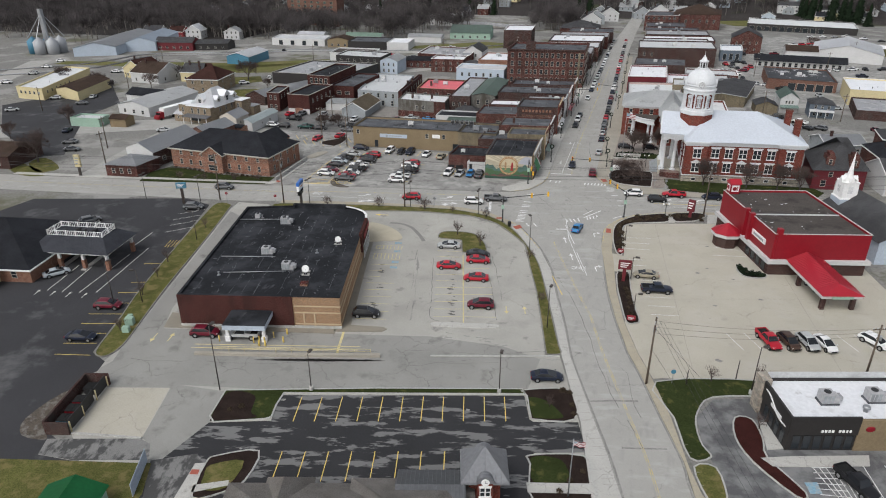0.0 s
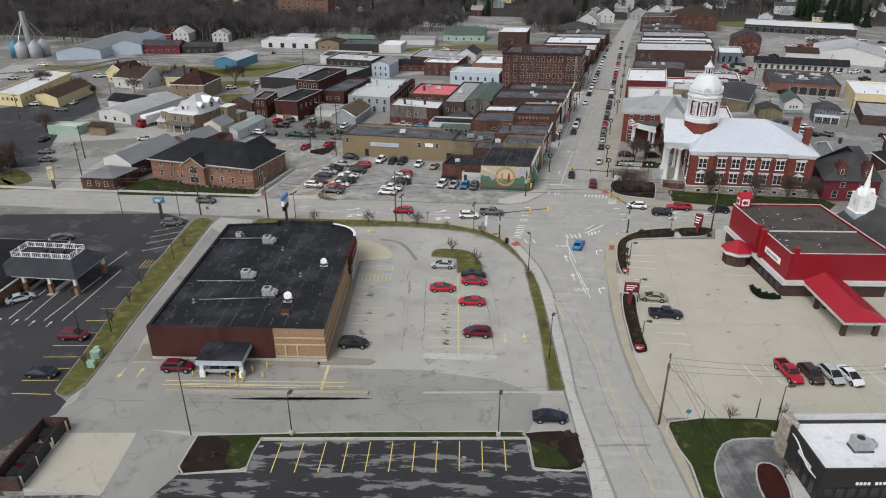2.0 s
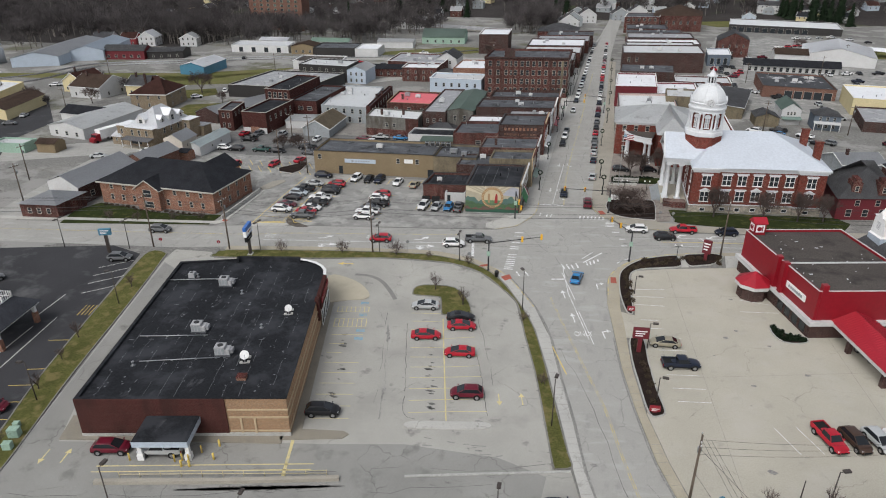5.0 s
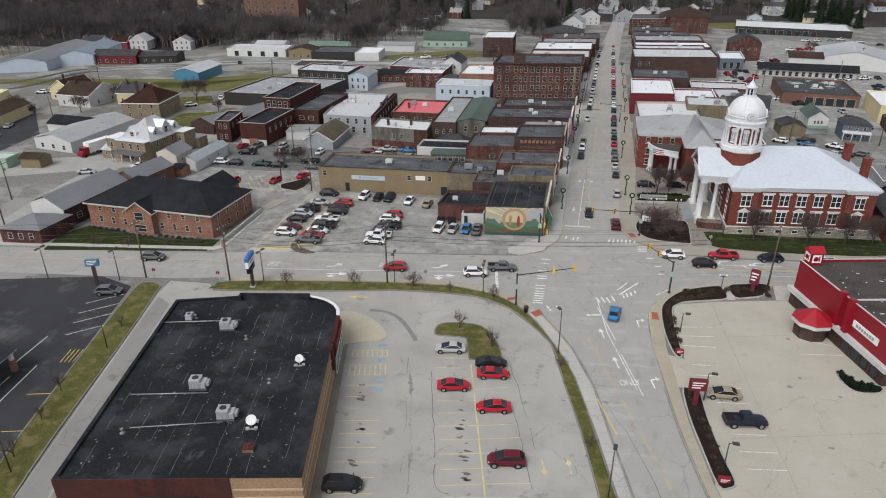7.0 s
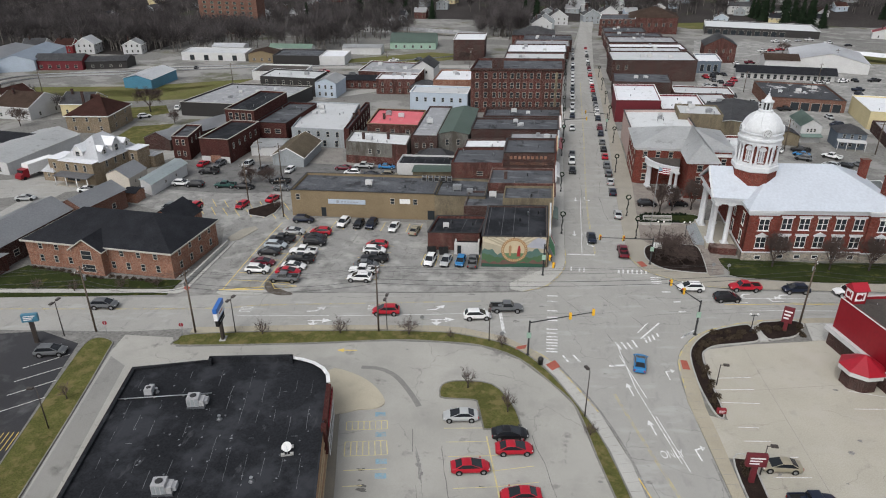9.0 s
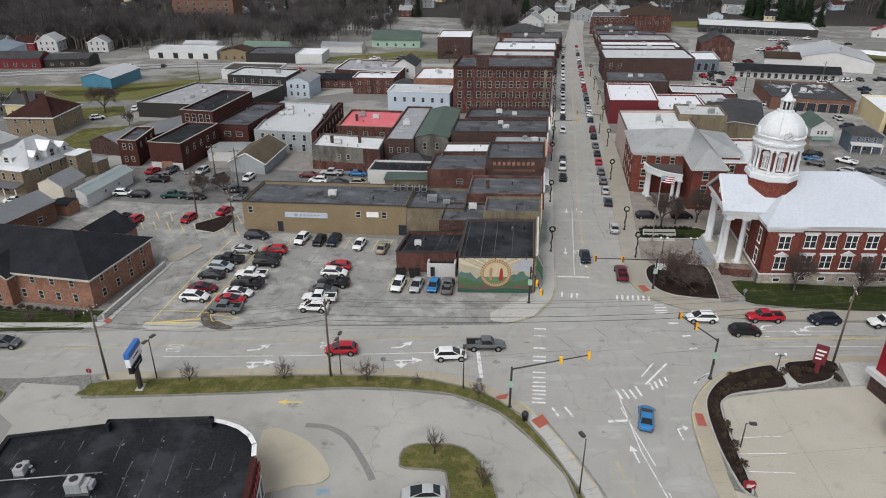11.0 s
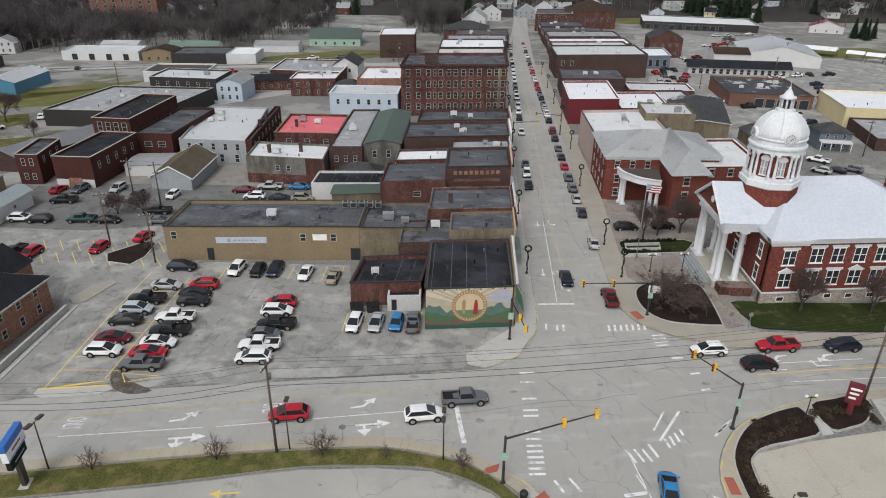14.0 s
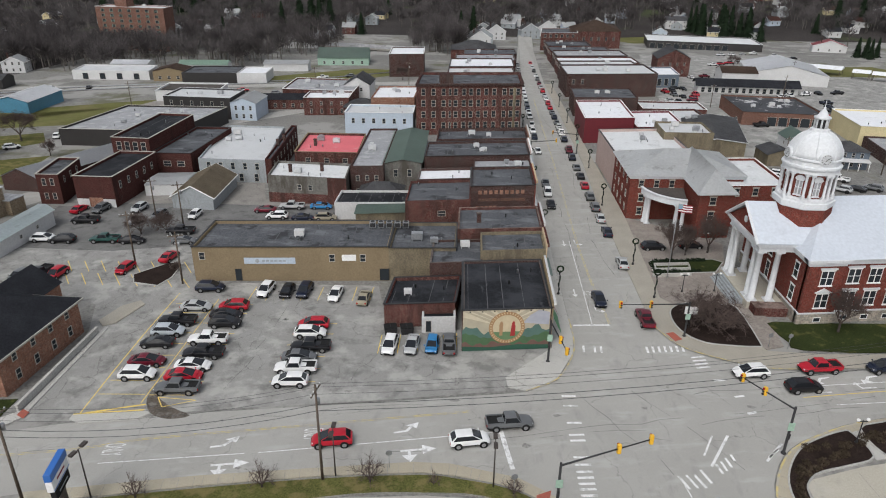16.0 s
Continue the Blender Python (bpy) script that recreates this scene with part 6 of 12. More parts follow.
building("green_roof_hall", "sooty brick hall with a faded green roof", (-53.3, 236.0), 8.8, 31.0, 7.6, "render_grey", "r_green", 8.0, 1, "gable_v", rise=0.9, wins=[("f", 2, 4.4, 1.0, 1.8, 1.2, 1.2)])
building("pink_roof_shop", "brick shop with a faded red coated roof", (-77.1, 247.0), 16.0, 19.0, 7.0, "brick_red", "r_pink", 1.0, 3, cop="stucco", units=3, chimneys=1, wins=[("f", 3, 4.2, 1.3, 1.3, 1, 1)])
building("grey_house_block", "two-storey pale grey building with a flat membrane roof", (-100.0, 242.7), 17.2, 35.0, 6.0, "siding_g", "r_lgrey", -1.5, 8, wins=[("f", 5, 3.5, 1.0, 1.7, 1, 1), ("f", 4, 0.5, 1.1, 2.0, 1, 1)], units=3)
building("brick_side_block", "narrow brick block with window rows and chimneys", (-83.2, 242.2), 1.6, 35.0, 6.4, "brick_maroon", "r_dark", -1.5, 4, chimneys=2, wins=[("r", 8, 3.5, 0.9, 1.6, 1, 1), ("r", 8, 0.6, 0.9, 1.6, 1, 1)])
WG = building("white_roof_garage", "grey rendered brick building with a white roof", (-78.6, 228.6), 18.0, 11.5, 6.4, "render_grey", "r_pale", -4.0, 4, chimneys=2, wins=[("f", 2, 3.2, 1.0, 1.3, 6, 7)], units=1)
bm = bmesh.new()
wu = Vector((math.cos(radians(-4)), math.sin(radians(-4))))
obox(bm, wu.x * 9.0, wu.y * 9.0 - 0.02, -4, 18.05, 0.12, -0.5, 2.4)
obox(bm, wu.x * 15.9, wu.y * 15.9 - 0.03, -4, 4.3, 0.12, 2.0, 6.35)
part("brick_facing", bm, M["brick_red"], WG, "bare red brick below the render")
building("green_roof_shed", "low yellow block shed with a green roof", (-56.4, 214.2), 10.2, 6.4, 3.0, "stucco_old", "r_green", 9.0, 0, "gable_u", rise=0.5)
building("tar_roof_shed", "low shed with a black tar roof", (-61.6, 218.6), 17.0, 8.0, 3.8, "siding_w", "r_black", 4.0, 0)
building("grey_hip_shed", "small shed with a grey hipped shingle roof", (-57.8, 226.4), 9.5, 6.0, 3.2, "siding_g", "r_shingle_g", 4.0, 0, "hip_u", rise=1.8)
BW = building("brick_warehouse", "two-storey maroon brick warehouse with a tar roof", (-119.6, 222.2), 8.8, 20.0, 7.2, "brick_maroon", "r_black", -1.0, -2, cop="win_frame", wins=[("r", 5, 3.8, 0.9, 1.7, 1, 1)])
building("brick_tall_store", "three-storey dark brick store with white window bays", (-121.9, 244.4), 9.8, 27.0, 10.4, "brick_maroon", "r_black", -4.0, -1, cop="win_frame", wins=[("f", 4, 7.2, 1.3, 2.2, 0.8, 0.5)])
building("brick_mid_store", "maroon brick store with a tar roof", (-111.8, 243.2), 9.8, 27.0, 7.0, "brick_maroon", "r_dark", 1.0, -2, cop="trim_dark", wins=[("f", 2, 3.6, 1.9, 1.4, 2.0, 1.0)])
building("brick_small_store", "small two-storey brick building with a metal cornice", (-128.6, 223.2), 5.0, 13.0, 7.0, "brick_maroon", "r_dark", 2.0, 10, cop="win_frame", wins=[("f", 2, 4.4, 0.9, 1.7, 0.7, 0.7), ("f", 2, 1.2, 0.9, 1.5, 0.7, 0.7), ("r", 3, 4.4, 0.9, 1.5, 1, 1)])
building("white_long_shed", "long white shed under a pale blue metal roof", (-122.8, 196.4), 5.2, 17.0, 3.2, "siding_w", "r_ice", -30.0, -1, "gable_v", rise=0.5, eave=0.6, wins=[("r", 2, 1.4, 0.7, 0.7, 4, 3)])
building("cream_barn", "dull cream boarded shed with a grey metal roof", (-133.6, 198.7), 7.8, 8.0, 3.3, "shed_cream", "r_metal", -14.0, 0, "gable_v", rise=1.7, eave=0.35, wins=[("r", 2, 1.3, 0.6, 0.8, 1.4, 2.0)])
building("brick_hut", "small brown brick hut with a charcoal roof", (-122.6, 188.8), 3.4, 3.8, 2.5, "brick_office", "r_shingle", -6.0, 0, "gable_u", rise=0.5, eave=0.3)
building("patched_lean_to", "low white lean-to with a patched metal roof", (-108.2, 230.4), 9.0, 9.0, 2.6, "siding_w", "r_lgrey", 8.0, 4, "gable_u", rise=0.4, eave=0.2)
bm = bmesh.new()
for x0, x1 in ((0.1, 2.8), (6.0, 8.7)):
    box(bm, x0, x1, -0.12, -0.02, -0.6, 2.0)
part("painted_facing", bm, M["siding_w"], BW, "worn white paint on the lowest courses").matrix_basis = pose(0, 0, 0, 0, 0, -1)
bm = bmesh.new()
box(bm, 2.9, 5.9, -0.1, -0.02, -0.6, 2.3)
part("garage_door", bm, M["brick_office"], BW, "rust-brown garage door").matrix_basis = pose(0, 0, 0, 0, 0, -1)
building("brown_roof_garage", "grey garage with a mossy brown shingle roof", (-98.4, 222.6), 9.4, 17.0, 3.0, "siding_g", "r_tan", -4.0, 2, "gable_v", rise=2.4, fascia="white")
building("flat_civic_block", "wide low building with a pale grey flat roof", (-153.6, 273.6), 34.0, 34.0, 5.2, "black_wall", "r_grey", 0.0, -7, cop="win_frame", units=5)
building("white_cap_brick", "low red brick building with a white-edged grey roof", (-106.0, 342.0), 28.0, 25.0, 6.0, "brick_red", "r_grey", -4.0, 1, cop="white", units=5)
building("pale_blue_block", "pale blue two-storey building with a white roof", (-73.0, 293.6), 21.4, 12.0, 7.4, "siding_b", "r_lgrey", 1.0, 1, wins=[("f", 6, 4.0, 1.0, 1.6, 1, 1)], cop="white")
building("white_top_warehouse", "tall dark warehouse with a white roof", (-73.4, 413.0), 16.6, 26.0, 11.0, "brick_dark", "r_white", 9.0, 3, cop="white")
building("orange_brick_block", "orange brick shop with a white roof", (-68.0, 316.0), 15.0, 22.0, 8.0, "brick_office", "r_white", 7.0, 0, units=2)
building("white_house_gable", "white gabled house behind the shops", (-84.0, 352.0), 10.0, 16.0, 6.0, "siding_w", "r_shingle_g", 5.0, 0, "gable_v", rise=3.0, wins=[("f", 2, 3.6, 1.0, 1.4, 1.5, 1.5)])

def street_front(E, x, y, along_deg, w, h, m, n, trim="siding_w", awning=None, rows=1):
    """A shop front seen from the street: facing, cornice, upper windows, shop glass, sign band."""
    F = bmesh.new()
    box(F, 0, w, -0.18, 0.05, 0, h + 0.7)
    f = part("street_front", F, M[m], E)
    f.matrix_basis = pose(x, y, 0, 0, 0, along_deg)
    for name, x0, x1, y0, z0, z1, mm in (("cornice", -0.05, w + 0.05, -0.5, h + 0.35, h + 0.8, trim), ("sign_band", 0.3, w - 0.3, -0.26, 3.1, 3.8, trim), ("shop_glass", 0.4, w - 0.4, -0.21, 0.5, 2.9, "glass")):
        bm = bmesh.new()
        box(bm, x0, x1, y0, -0.17, z0, z1)
        part(name, bm, M[mm], f)
    if awning:
        bm = bmesh.new()
        loft(bm, [[(0.4, -0.2, 3.1), (0.4, -1.5, 2.5), (0.4, -1.45, 2.4), (0.4, -0.2, 2.9)], [(w - 0.4, -0.2, 3.1), (w - 0.4, -1.5, 2.5), (w - 0.4, -1.45, 2.4), (w - 0.4, -0.2, 2.9)]])
        part("awning", bm, M[awning], f)
    me, mp = window_mesh(1.0, 1.7, "white", "sill")
    for r in range(rows):
        for i in range(n):
            q = share("window", me, f, pose(w * (i + 0.5) / n, -0.2, 4.5 + 3.2 * r, 0, 0, 0))
            share("glazing", mp, f, q.matrix_basis)


_by = {o.name: o for o in bpy.data.objects if o.parent is None}
for nm, w_, d_, a_, h_, m_, n_, tr_, aw_ in (("mural_shop", 12.6, 16.0, 7.3, 6.6, "stucco", 4, "siding_w", None), ("tan_shop", 10.8, 8.0, 7.5, 7.5, "bandtan", 2, "brick_red", "r_green"), ("red_shop", 15.0, 11.0, 7.7, 8.0, "brick_red", 3, "siding_w", None), ("furniture_store", 13.2, 13.0, 8.0, 9.2, "brick_court", 4, "bandtan", "white"),
        ("grey_roof_shop", 13.4, 9.0, 8.0, 8.2, "siding_w", 3, "siding_g", None), ("long_tar_roof_shop", 25.4, 13.0, 8.0, 8.6, "pinkwall", 4, "white", "r_red"), ("tar_roof_shop", 24.0, 12.0, 8.0, 9.0, "brick_office", 3, "siding_w", None)):
    street_front(_by[nm], w_ * math.cos(radians(a_)) + 0.06, w_ * math.sin(radians(a_)) + 0.1, 90, d_ - 0.2, h_, m_, n_, tr_, aw_)

# ---- downtown blocks, east of the main street ----
building("white_roof_store", "shop with a white roof beside the courthouse annex", (1.8, 242.0), 19.0, 27.0, 9.0, "pinkwall", "r_pale", 9.0, 0, par=0.7, cop="trim_dark", units=2)
building("plum_front_store", "plum-painted shop with a white roof", (1.4, 290.0), 15.5, 27.0, 8.0, "purple", "r_white", 7.0, -2, cop="white")
building("plum_annex", "low plum-painted annex with a white roof", (17.0, 288.0), 15.0, 22.0, 6.0, "purple", "r_white", 7.0, -2, cop="white", units=2)
building("tan_penthouse_block", "tan rendered upper storey with plant on its roof", (17.6, 262.0), 13.0, 13.0, 10.4, "stucco_old", "r_lgrey", 0.0, -3, units=4)
building("brown_theatre", "long windowless brown brick hall", (5.6, 368.0), 38.6, 26.0, 9.6, "brick_dark", "r_lgrey", 8.0, 0, units=4, cop="trim_dark", wins=[("f", 2, 5.4, 1.2, 2.0, 1, 30)])
building("brown_row_shop", "low dark brick row", (3.6, 330.0), 23.0, 20.0, 7.0, "brick_dark", "r_dark", 2.0, -3, units=3)
building("awning_store", "red brick store with a white scalloped awning", (26.5, 322.0), 22.0, 13.0, 5.0, "brick_red", "r_lgrey", 0.0, -3, cop="white")
building("blue_glass_office", "small grey office with a white roof", (48.6, 396.0), 11.5, 22.0, 6.0, "siding_slate", "r_white", 8.0, -5, cop="white", wins=[("f", 3, 1.0, 1.8, 3.2, 0.8, 0.8, 1, 3, "plain")])
building("red_gable_hall", "tall red brick hall with a gabled roof", (57.5, 428.0), 17.0, 20.0, 9.0, "brick_red", "r_shingle_g", 10.0, -6, "gable_v", rise=4.0, wins=[("f", 4, 5.4, 1.0, 1.6, 1, 1), ("f", 3, 1.8, 1.0, 1.6, 1, 1)])
building("motel_row", "long white motel row with a dark roof", (65.2, 386.6), 42.0, 9.0, 3.4, "siding_w", "r_shingle", -5, -8, "gable_u", rise=2.0, eave=1.4, wins=[("f", 14, 0.2, 1.5, 2.1, 1, 1)])
building("brick_market", "low red brick market with a patched grey roof", (60.8, 321.6), 27.0, 31.0, 4.8, "brick_far", "r_patched", -8.0, -5, cop="trim_dark", units=5, wins=[("f", 5, 0.1, 3.0, 3.2, 8, 1, 1, 3, "plain")])
building("white_barn_roof", "large store with a bright white pitched roof", (98.0, 416.0), 34.0, 40.0, 5.0, "siding_w", "r_white", -18.0, -14, "gable_v", rise=4.0)
building("brown_roof_house_east", "white house with a brown roof", (84.0, 412.0), 16.0, 14.0, 5.0, "siding_w", "r_shingle_b", -6.0, -6, "gable_u", rise=2.2)
building("school_wing", "three-storey red brick school with white windows", (9.6, 534.0), 24.0, 30.0, 11.0, "brick_red", "r_dark", 8.0, -6, wins=[("f", 6, 1.0, 1.6, 2.0, 1, 1, 3, 3.5)], cop="white")
building("school_hall", "red brick school hall with a hipped roof", (30.0, 548.0), 34.0, 34.0, 11.0, "brick_red", "r_shingle_b", 6.0, -6, "hip_u", rise=6.0, wins=[("f", 6, 5.0, 1.6, 2.4, 2, 2)])
building("fire_station", "long low fire station with red doors and a pale roof", (84.0, 560.0), 72.0, 40.0, 5.2, "black_wall", "r_pale", -14.0, -10, cop="white", wins=[("f", 10, 0.2, 3.4, 3.4, 1, 20, 1, 3, "plain")])


# ---- houses and works west of the shops ----
def house(x, y, w, d, h, wall, roof, a=0, rise=2.6, kind="gable_u", label="", n=3):
    st = 2 if h > 4.6 else 1
    return building("house", label or f"small {M[wall].name.replace('_', ' ')} house with a pitched roof", (x, y), w, d, h, wall, roof, a, a, kind, rise=rise, fascia="white", chimneys=1, cat="house", group="town houses",
        wins=[("f", n, 0.9, 0.9, 1.4, 0.6, 0.6, st, 2.9)] + ([("r", 2, 0.9, 0.9, 1.4, 0.8, 0.8, st, 2.9)] if y < 520 else []))


building("yellow_depot", "long cream-painted depot with a pale flat roof", (-237.6, 216.5), 13.6, 46.0, 5.0, "cream", "r_pale", -4, 19, wins=[("f", 5, 2.4, 1.0, 1.2, 1, 1), ("r", 6, 2.4, 1.0, 1.2, 2, 20)], cop="cream")
building("yellow_depot_wing", "cream-painted wing with a brown metal roof", (-223.5, 222.0), 14.0, 27.0, 3.8, "cream", "r_shingle_b", -14, 14, "gable_v", rise=1.2)
building("blue_roof_shed", "long pale blue metal shed", (-298.0, 314.0), 22.0, 64.0, 5.0, "siding_b", "r_metal", 30, 16, "gable_v", rise=2.4)
building("blue_metal_shed", "blue-roofed metal works shed", (-283.5, 338.0), 17.0, 44.0, 5.4, "siding_b", "siding_b", 28, 18, "gable_v", rise=2.6)
building("red_front_store", "long red-fronted store under a grey roof", (-270.5, 348.0), 23.0, 12.0, 4.6, "purple", "r_shingle_g", 10, 12, "gable_u", rise=2.4, wins=[("f", 5, 1.0, 1.6, 1.6, 1, 1)])
building("blue_shed", "blue metal shed with a white roof", (-203.0, 316.0), 13.8, 24.0, 4.2, "siding_blue", "r_white", -6, 4, "gable_v", rise=1.6)
MA = building("stone_mansion", "large buff brick house with a pale dormered roof", (-147.2, 202.2), 10.9, 15.0, 6.0, "brick_buff", "r_white", -7, -6, "hip_v", rise=4.9, eave=0.5, cat="house",
    wins=[("r", 4, 3.7, 0.8, 1.7, 1, 1), ("r", 3, 0.9, 0.8, 1.7, 1, 1)])


def wing_block(E, x, y, a, w, d, h, wall, roof, over=0.3):
    """A flat-topped bay with a thin projecting roof."""
    for nm, k, z0, z1, m in (("bay", 0, -0.5, h, wall), ("bay_roof", over, h, h + 0.16, roof)):
        bm = bmesh.new()
        box(bm, -k, w + k, -k, d + k * 0.2, z0, z1)
        part(nm, bm, M[m], E).matrix_basis = pose(x, y, 0, 0, 0, a)


def dormer(E, x, y, rz, w, d, z0, z1, rise, wall="siding_w", roof="r_white"):
    """A gabled dormer facing its own -y, with a sash window."""
    D = bmesh.new()
    fr = [(-w / 2, z0), (w / 2, z0), (w / 2, z1), (0, z1 + rise), (-w / 2, z1)]
    loft(D, [[(p, 0, q) for p, q in fr], [(p, d, q) for p, q in fr]])
    D = part("dormer", D, M[wall], E)
    D.matrix_basis = pose(x, y, 0, 0, 0, rz)
    bm = bmesh.new()
    k = 0.3
    sl = rise / (w / 2)
    for s_ in (-1, 1):
        e = [(0, z1 + rise + 0.05), (s_ * (w / 2 + k), z1 - sl * k + 0.05), (s_ * (w / 2 + k), z1 - sl * k + 0.19), (0, z1 + rise + 0.19)]
        loft(bm, [[(p, -k, q) for p, q in e], [(p, d, q) for p, q in e]])
    part("dormer_roof", bm, M[roof], D)
    me, mp = window_mesh(w * 0.42, (z1 - z0) * 0.8, "win_frame", "sash")
    q = share("window", me, D, pose(0, -0.02, z0 + 0.25, 0, 0, 0))
    share("glazing", mp, D, q.matrix_basis)


wing_block(MA, 0.4, -2.4, -7, 10.1, 2.6, 6.0, "brick_buff", "r_white", 0.35)
windows(MA, 1.2, -2.55, 3.6, -7, 3, 8.2, 0.9, 1.8)
wing_block(MA, -3.6, -1.5, -7, 3.7, 6.0, 6.2, "brick_buff", "r_white", 0.25)
windows(MA, -2.9, -1.62, 3.6, -7, 1, 2.2, 0.8, 1.6)
wing_block(MA, 12.0, 9.2, -7, 3.2, 5.0, 6.1, "brick_buff", "r_white", 0.3)
windows(MA, 12.5, 9.1, 3.5, -7, 1, 2.2, 0.9, 1.6)
wing_block(MA, 13.2, 13.6, -7, 4.0, 4.0, 3.2, "brick_buff", "r_grey", 0.3)
dormer(MA, 4.2, 0.1, -7, 3.0, 4.0, 6.2, 8.0, 1.5)
dormer(MA, 10.3, 2.4, 84, 2.0, 3.4, 6.6, 8.0, 0.9)
dormer(MA, 11.0, 6.6, 84, 3.0, 4.6, 6.2, 8.6, 1.6)
dormer(MA, 11.4, 10.6, 84, 2.0, 3.4, 6.6, 8.0, 0.9)
bm = bmesh.new()
box(bm, 0.2, 10.4, -2.7, 0, 0, 0.3)
part("porch_floor", bm, M["walk_tan"], MA).matrix_basis = pose(0.1, -2.4, 0, 0, 0, -7)
bm = bmesh.new()
loft(bm, [[(0, -3.0, 2.75), (0, -3.0, 2.9), (0, 0, 3.3), (0, 0, 3.15)], [(10.6, -3.0, 2.75), (10.6, -3.0, 2.9), (10.6, 0, 3.3), (10.6, 0, 3.15)]])
part("porch_roof", bm, M["r_shingle_g"], MA).matrix_basis = pose(0.1, -2.4, 0, 0, 0, -7)
for x_ in (0.3, 3.6, 6.9, 10.2):
    bm = bmesh.new()
    tube(bm, (x_, -2.6, 0.2), (x_, -2.6, 2.8), 0.13, 0.11, 8)
    part("porch_post", bm, M["white"], MA).matrix_basis = pose(0.1, -2.4, 0, 0, 0, -7)
bm = bmesh.new()
box(bm, 1.4, 5.2, -0.08, 0.02, 0.9, 2.5)
part("porch_window", bm, M["glass"], MA, "wide porch window").matrix_basis = pose(0.4, -2.4, 0, 0, 0, -7)
building("white_cap_annex", "small buff brick annex with a white pyramid roof", (-152.9, 200.4), 3.4, 3.6, 2.8, "brick_buff", "r_white", -6, -4, "hip_u", rise=1.9, eave=0.4, wins=[("f", 1, 1.1, 0.7, 1.0, 1.2, 1.2)])
building("pale_roof_store", "low store with a pale grey gabled roof", (-180.0, 205.0), 15.4, 29.0, 3.6, "siding_w", "r_pale", -10, -2, "gable_v", rise=1.6, wins=[("f", 3, 0.9, 1.2, 1.4, 1, 1)])
house(-178.3, 245.0, 14, 17, 5.8, "brick_buff", "r_maroon", 8, 5.0, "hip_u", "buff brick house with a steep red-brown hipped roof")
house(-216.8, 258.6, 15, 17, 4.6, "siding_w", "r_shingle_b", -4, 3.6, "gable_u", "white house with a brown gabled roof")
house(-196.0, 266.0, 11, 12, 4.4, "cream", "r_shingle_g", 6, 3.0)
house(-228.0, 268.0, 11, 13, 4.6, "cream", "r_maroon", -6, 3.4, "gable_v")
building("grey_long_house", "long low house under a grey roof", (-143.0, 232.0), 9.0, 30.0, 3.6, "brick_dark", "r_metal", -6, -24, "gable_v", rise=2.0, cat="house")
building("green_shed", "small pale green shed", (-183.0, 184.5), 11.0, 6.0, 3.0, "siding_gn", "r_lgrey", 5, 5)
building("tan_box_shed", "small tan storage shed", (-169.0, 187.0), 6.0, 5.0, 2.8, "stucco", "r_shingle_b", 5, 5, "gable_u", rise=1.0)
building("dark_brick_house", "long dark brick building with a brown roof", (-190.0, 138.0), 26.0, 14.0, 3.6, "brick_dark", "r_shingle_b", 6, 8, "gable_u", rise=2.0, wins=[("f", 5, 0.9, 1.1, 1.4, 1, 1)])
building("brown_garage_row", "low garage row with a dark roof", (-190.0, 222.0), 18.0, 10.0, 3.2, "siding_w", "r_shingle", -6, 4, "gable_u", rise=1.8)
building("white_depot", "long white depot with a flat pale roof", (-216.0, 389.0), 35.0, 18.0, 4.2, "siding_w", "r_lgrey", 3, 12, wins=[("f", 4, 0.3, 2.6, 2.8, 2, 2, 1, 3, "plain")])
building("tan_shop_west", "tan shop with a brown roof", (-178.0, 388.0), 14.0, 14.0, 4.4, "stucco", "r_shingle_b", 6, 8, "gable_v", rise=1.6, wins=[("f", 3, 1.0, 1.4, 1.4, 1, 1)])
building("charcoal_store", "long charcoal store with a pale end and a red canopy", (-163.0, 384.0), 24.0, 20.0, 4.8, "black_wall", "r_dark", 6, 6)
building("charcoal_store_end", "white-roofed end of the charcoal store", (-139.0, 386.6), 13.0, 19.0, 4.6, "siding_w", "r_white", 6, 6)
building("green_roof_long", "long white house with a green metal roof", (-178.0, 416.0), 24.0, 10.0, 3.6, "siding_w", "siding_gn", 4, 8, "gable_u", rise=1.6)
building("white_round_store", "white storage building with a rounded roof", (-210.0, 412.0), 18.0, 12.0, 4.0, "siding_w", "r_white", 3, 8, "gable_u", rise=1.2)
building("grey_shed_row", "long pale shed by the bridge", (-138.0, 424.0), 22.0, 11.0, 3.6, "siding_w", "r_lgrey", 5, 5, "gable_u", rise=1.2)
building("green_roof_clinic", "white building with a green roof and lime gable", (-116.0, 448.0), 27.0, 22.0, 4.0, "siding_gn", "r_green", 6, 6, "gable_u", rise=4.0, wins=[("f", 5, 0.9, 1.2, 1.5, 1, 1)])
house(-152.0, 524.0, 18, 12, 7.0, "siding_w", "r_lgrey", 6, 1.2, "gable_u", "tall white house by the bridge road", 5)
AP = building("apartment_block", "seven-storey orange brick apartment block", (-262.0, 502.0), 46.0, 18.0, 25.0, "brick_far", "r_lgrey", -10, 6, cop="white", units=4)
windows(AP, 2.0, -0.5, 1.6, -10, 7, 42.0, 2.2, 1.6, "siding_gn", "sash", 8, 2.95)
bm = bmesh.new()
obox(bm, 14, 9, -10, 8, 7, 24.5, 30)
part("lift_house", bm, M["brick_far"], AP)
ST = building("bridge_shop", "brick shop near the end of the main street", (-46.0, 478.0), 26.0, 22.0, 6.0, "brick_red", "r_shingle_g", 8, 0, "hip_u", rise=4.0, wins=[("f", 5, 1.0, 1.3, 1.8, 1, 1)])
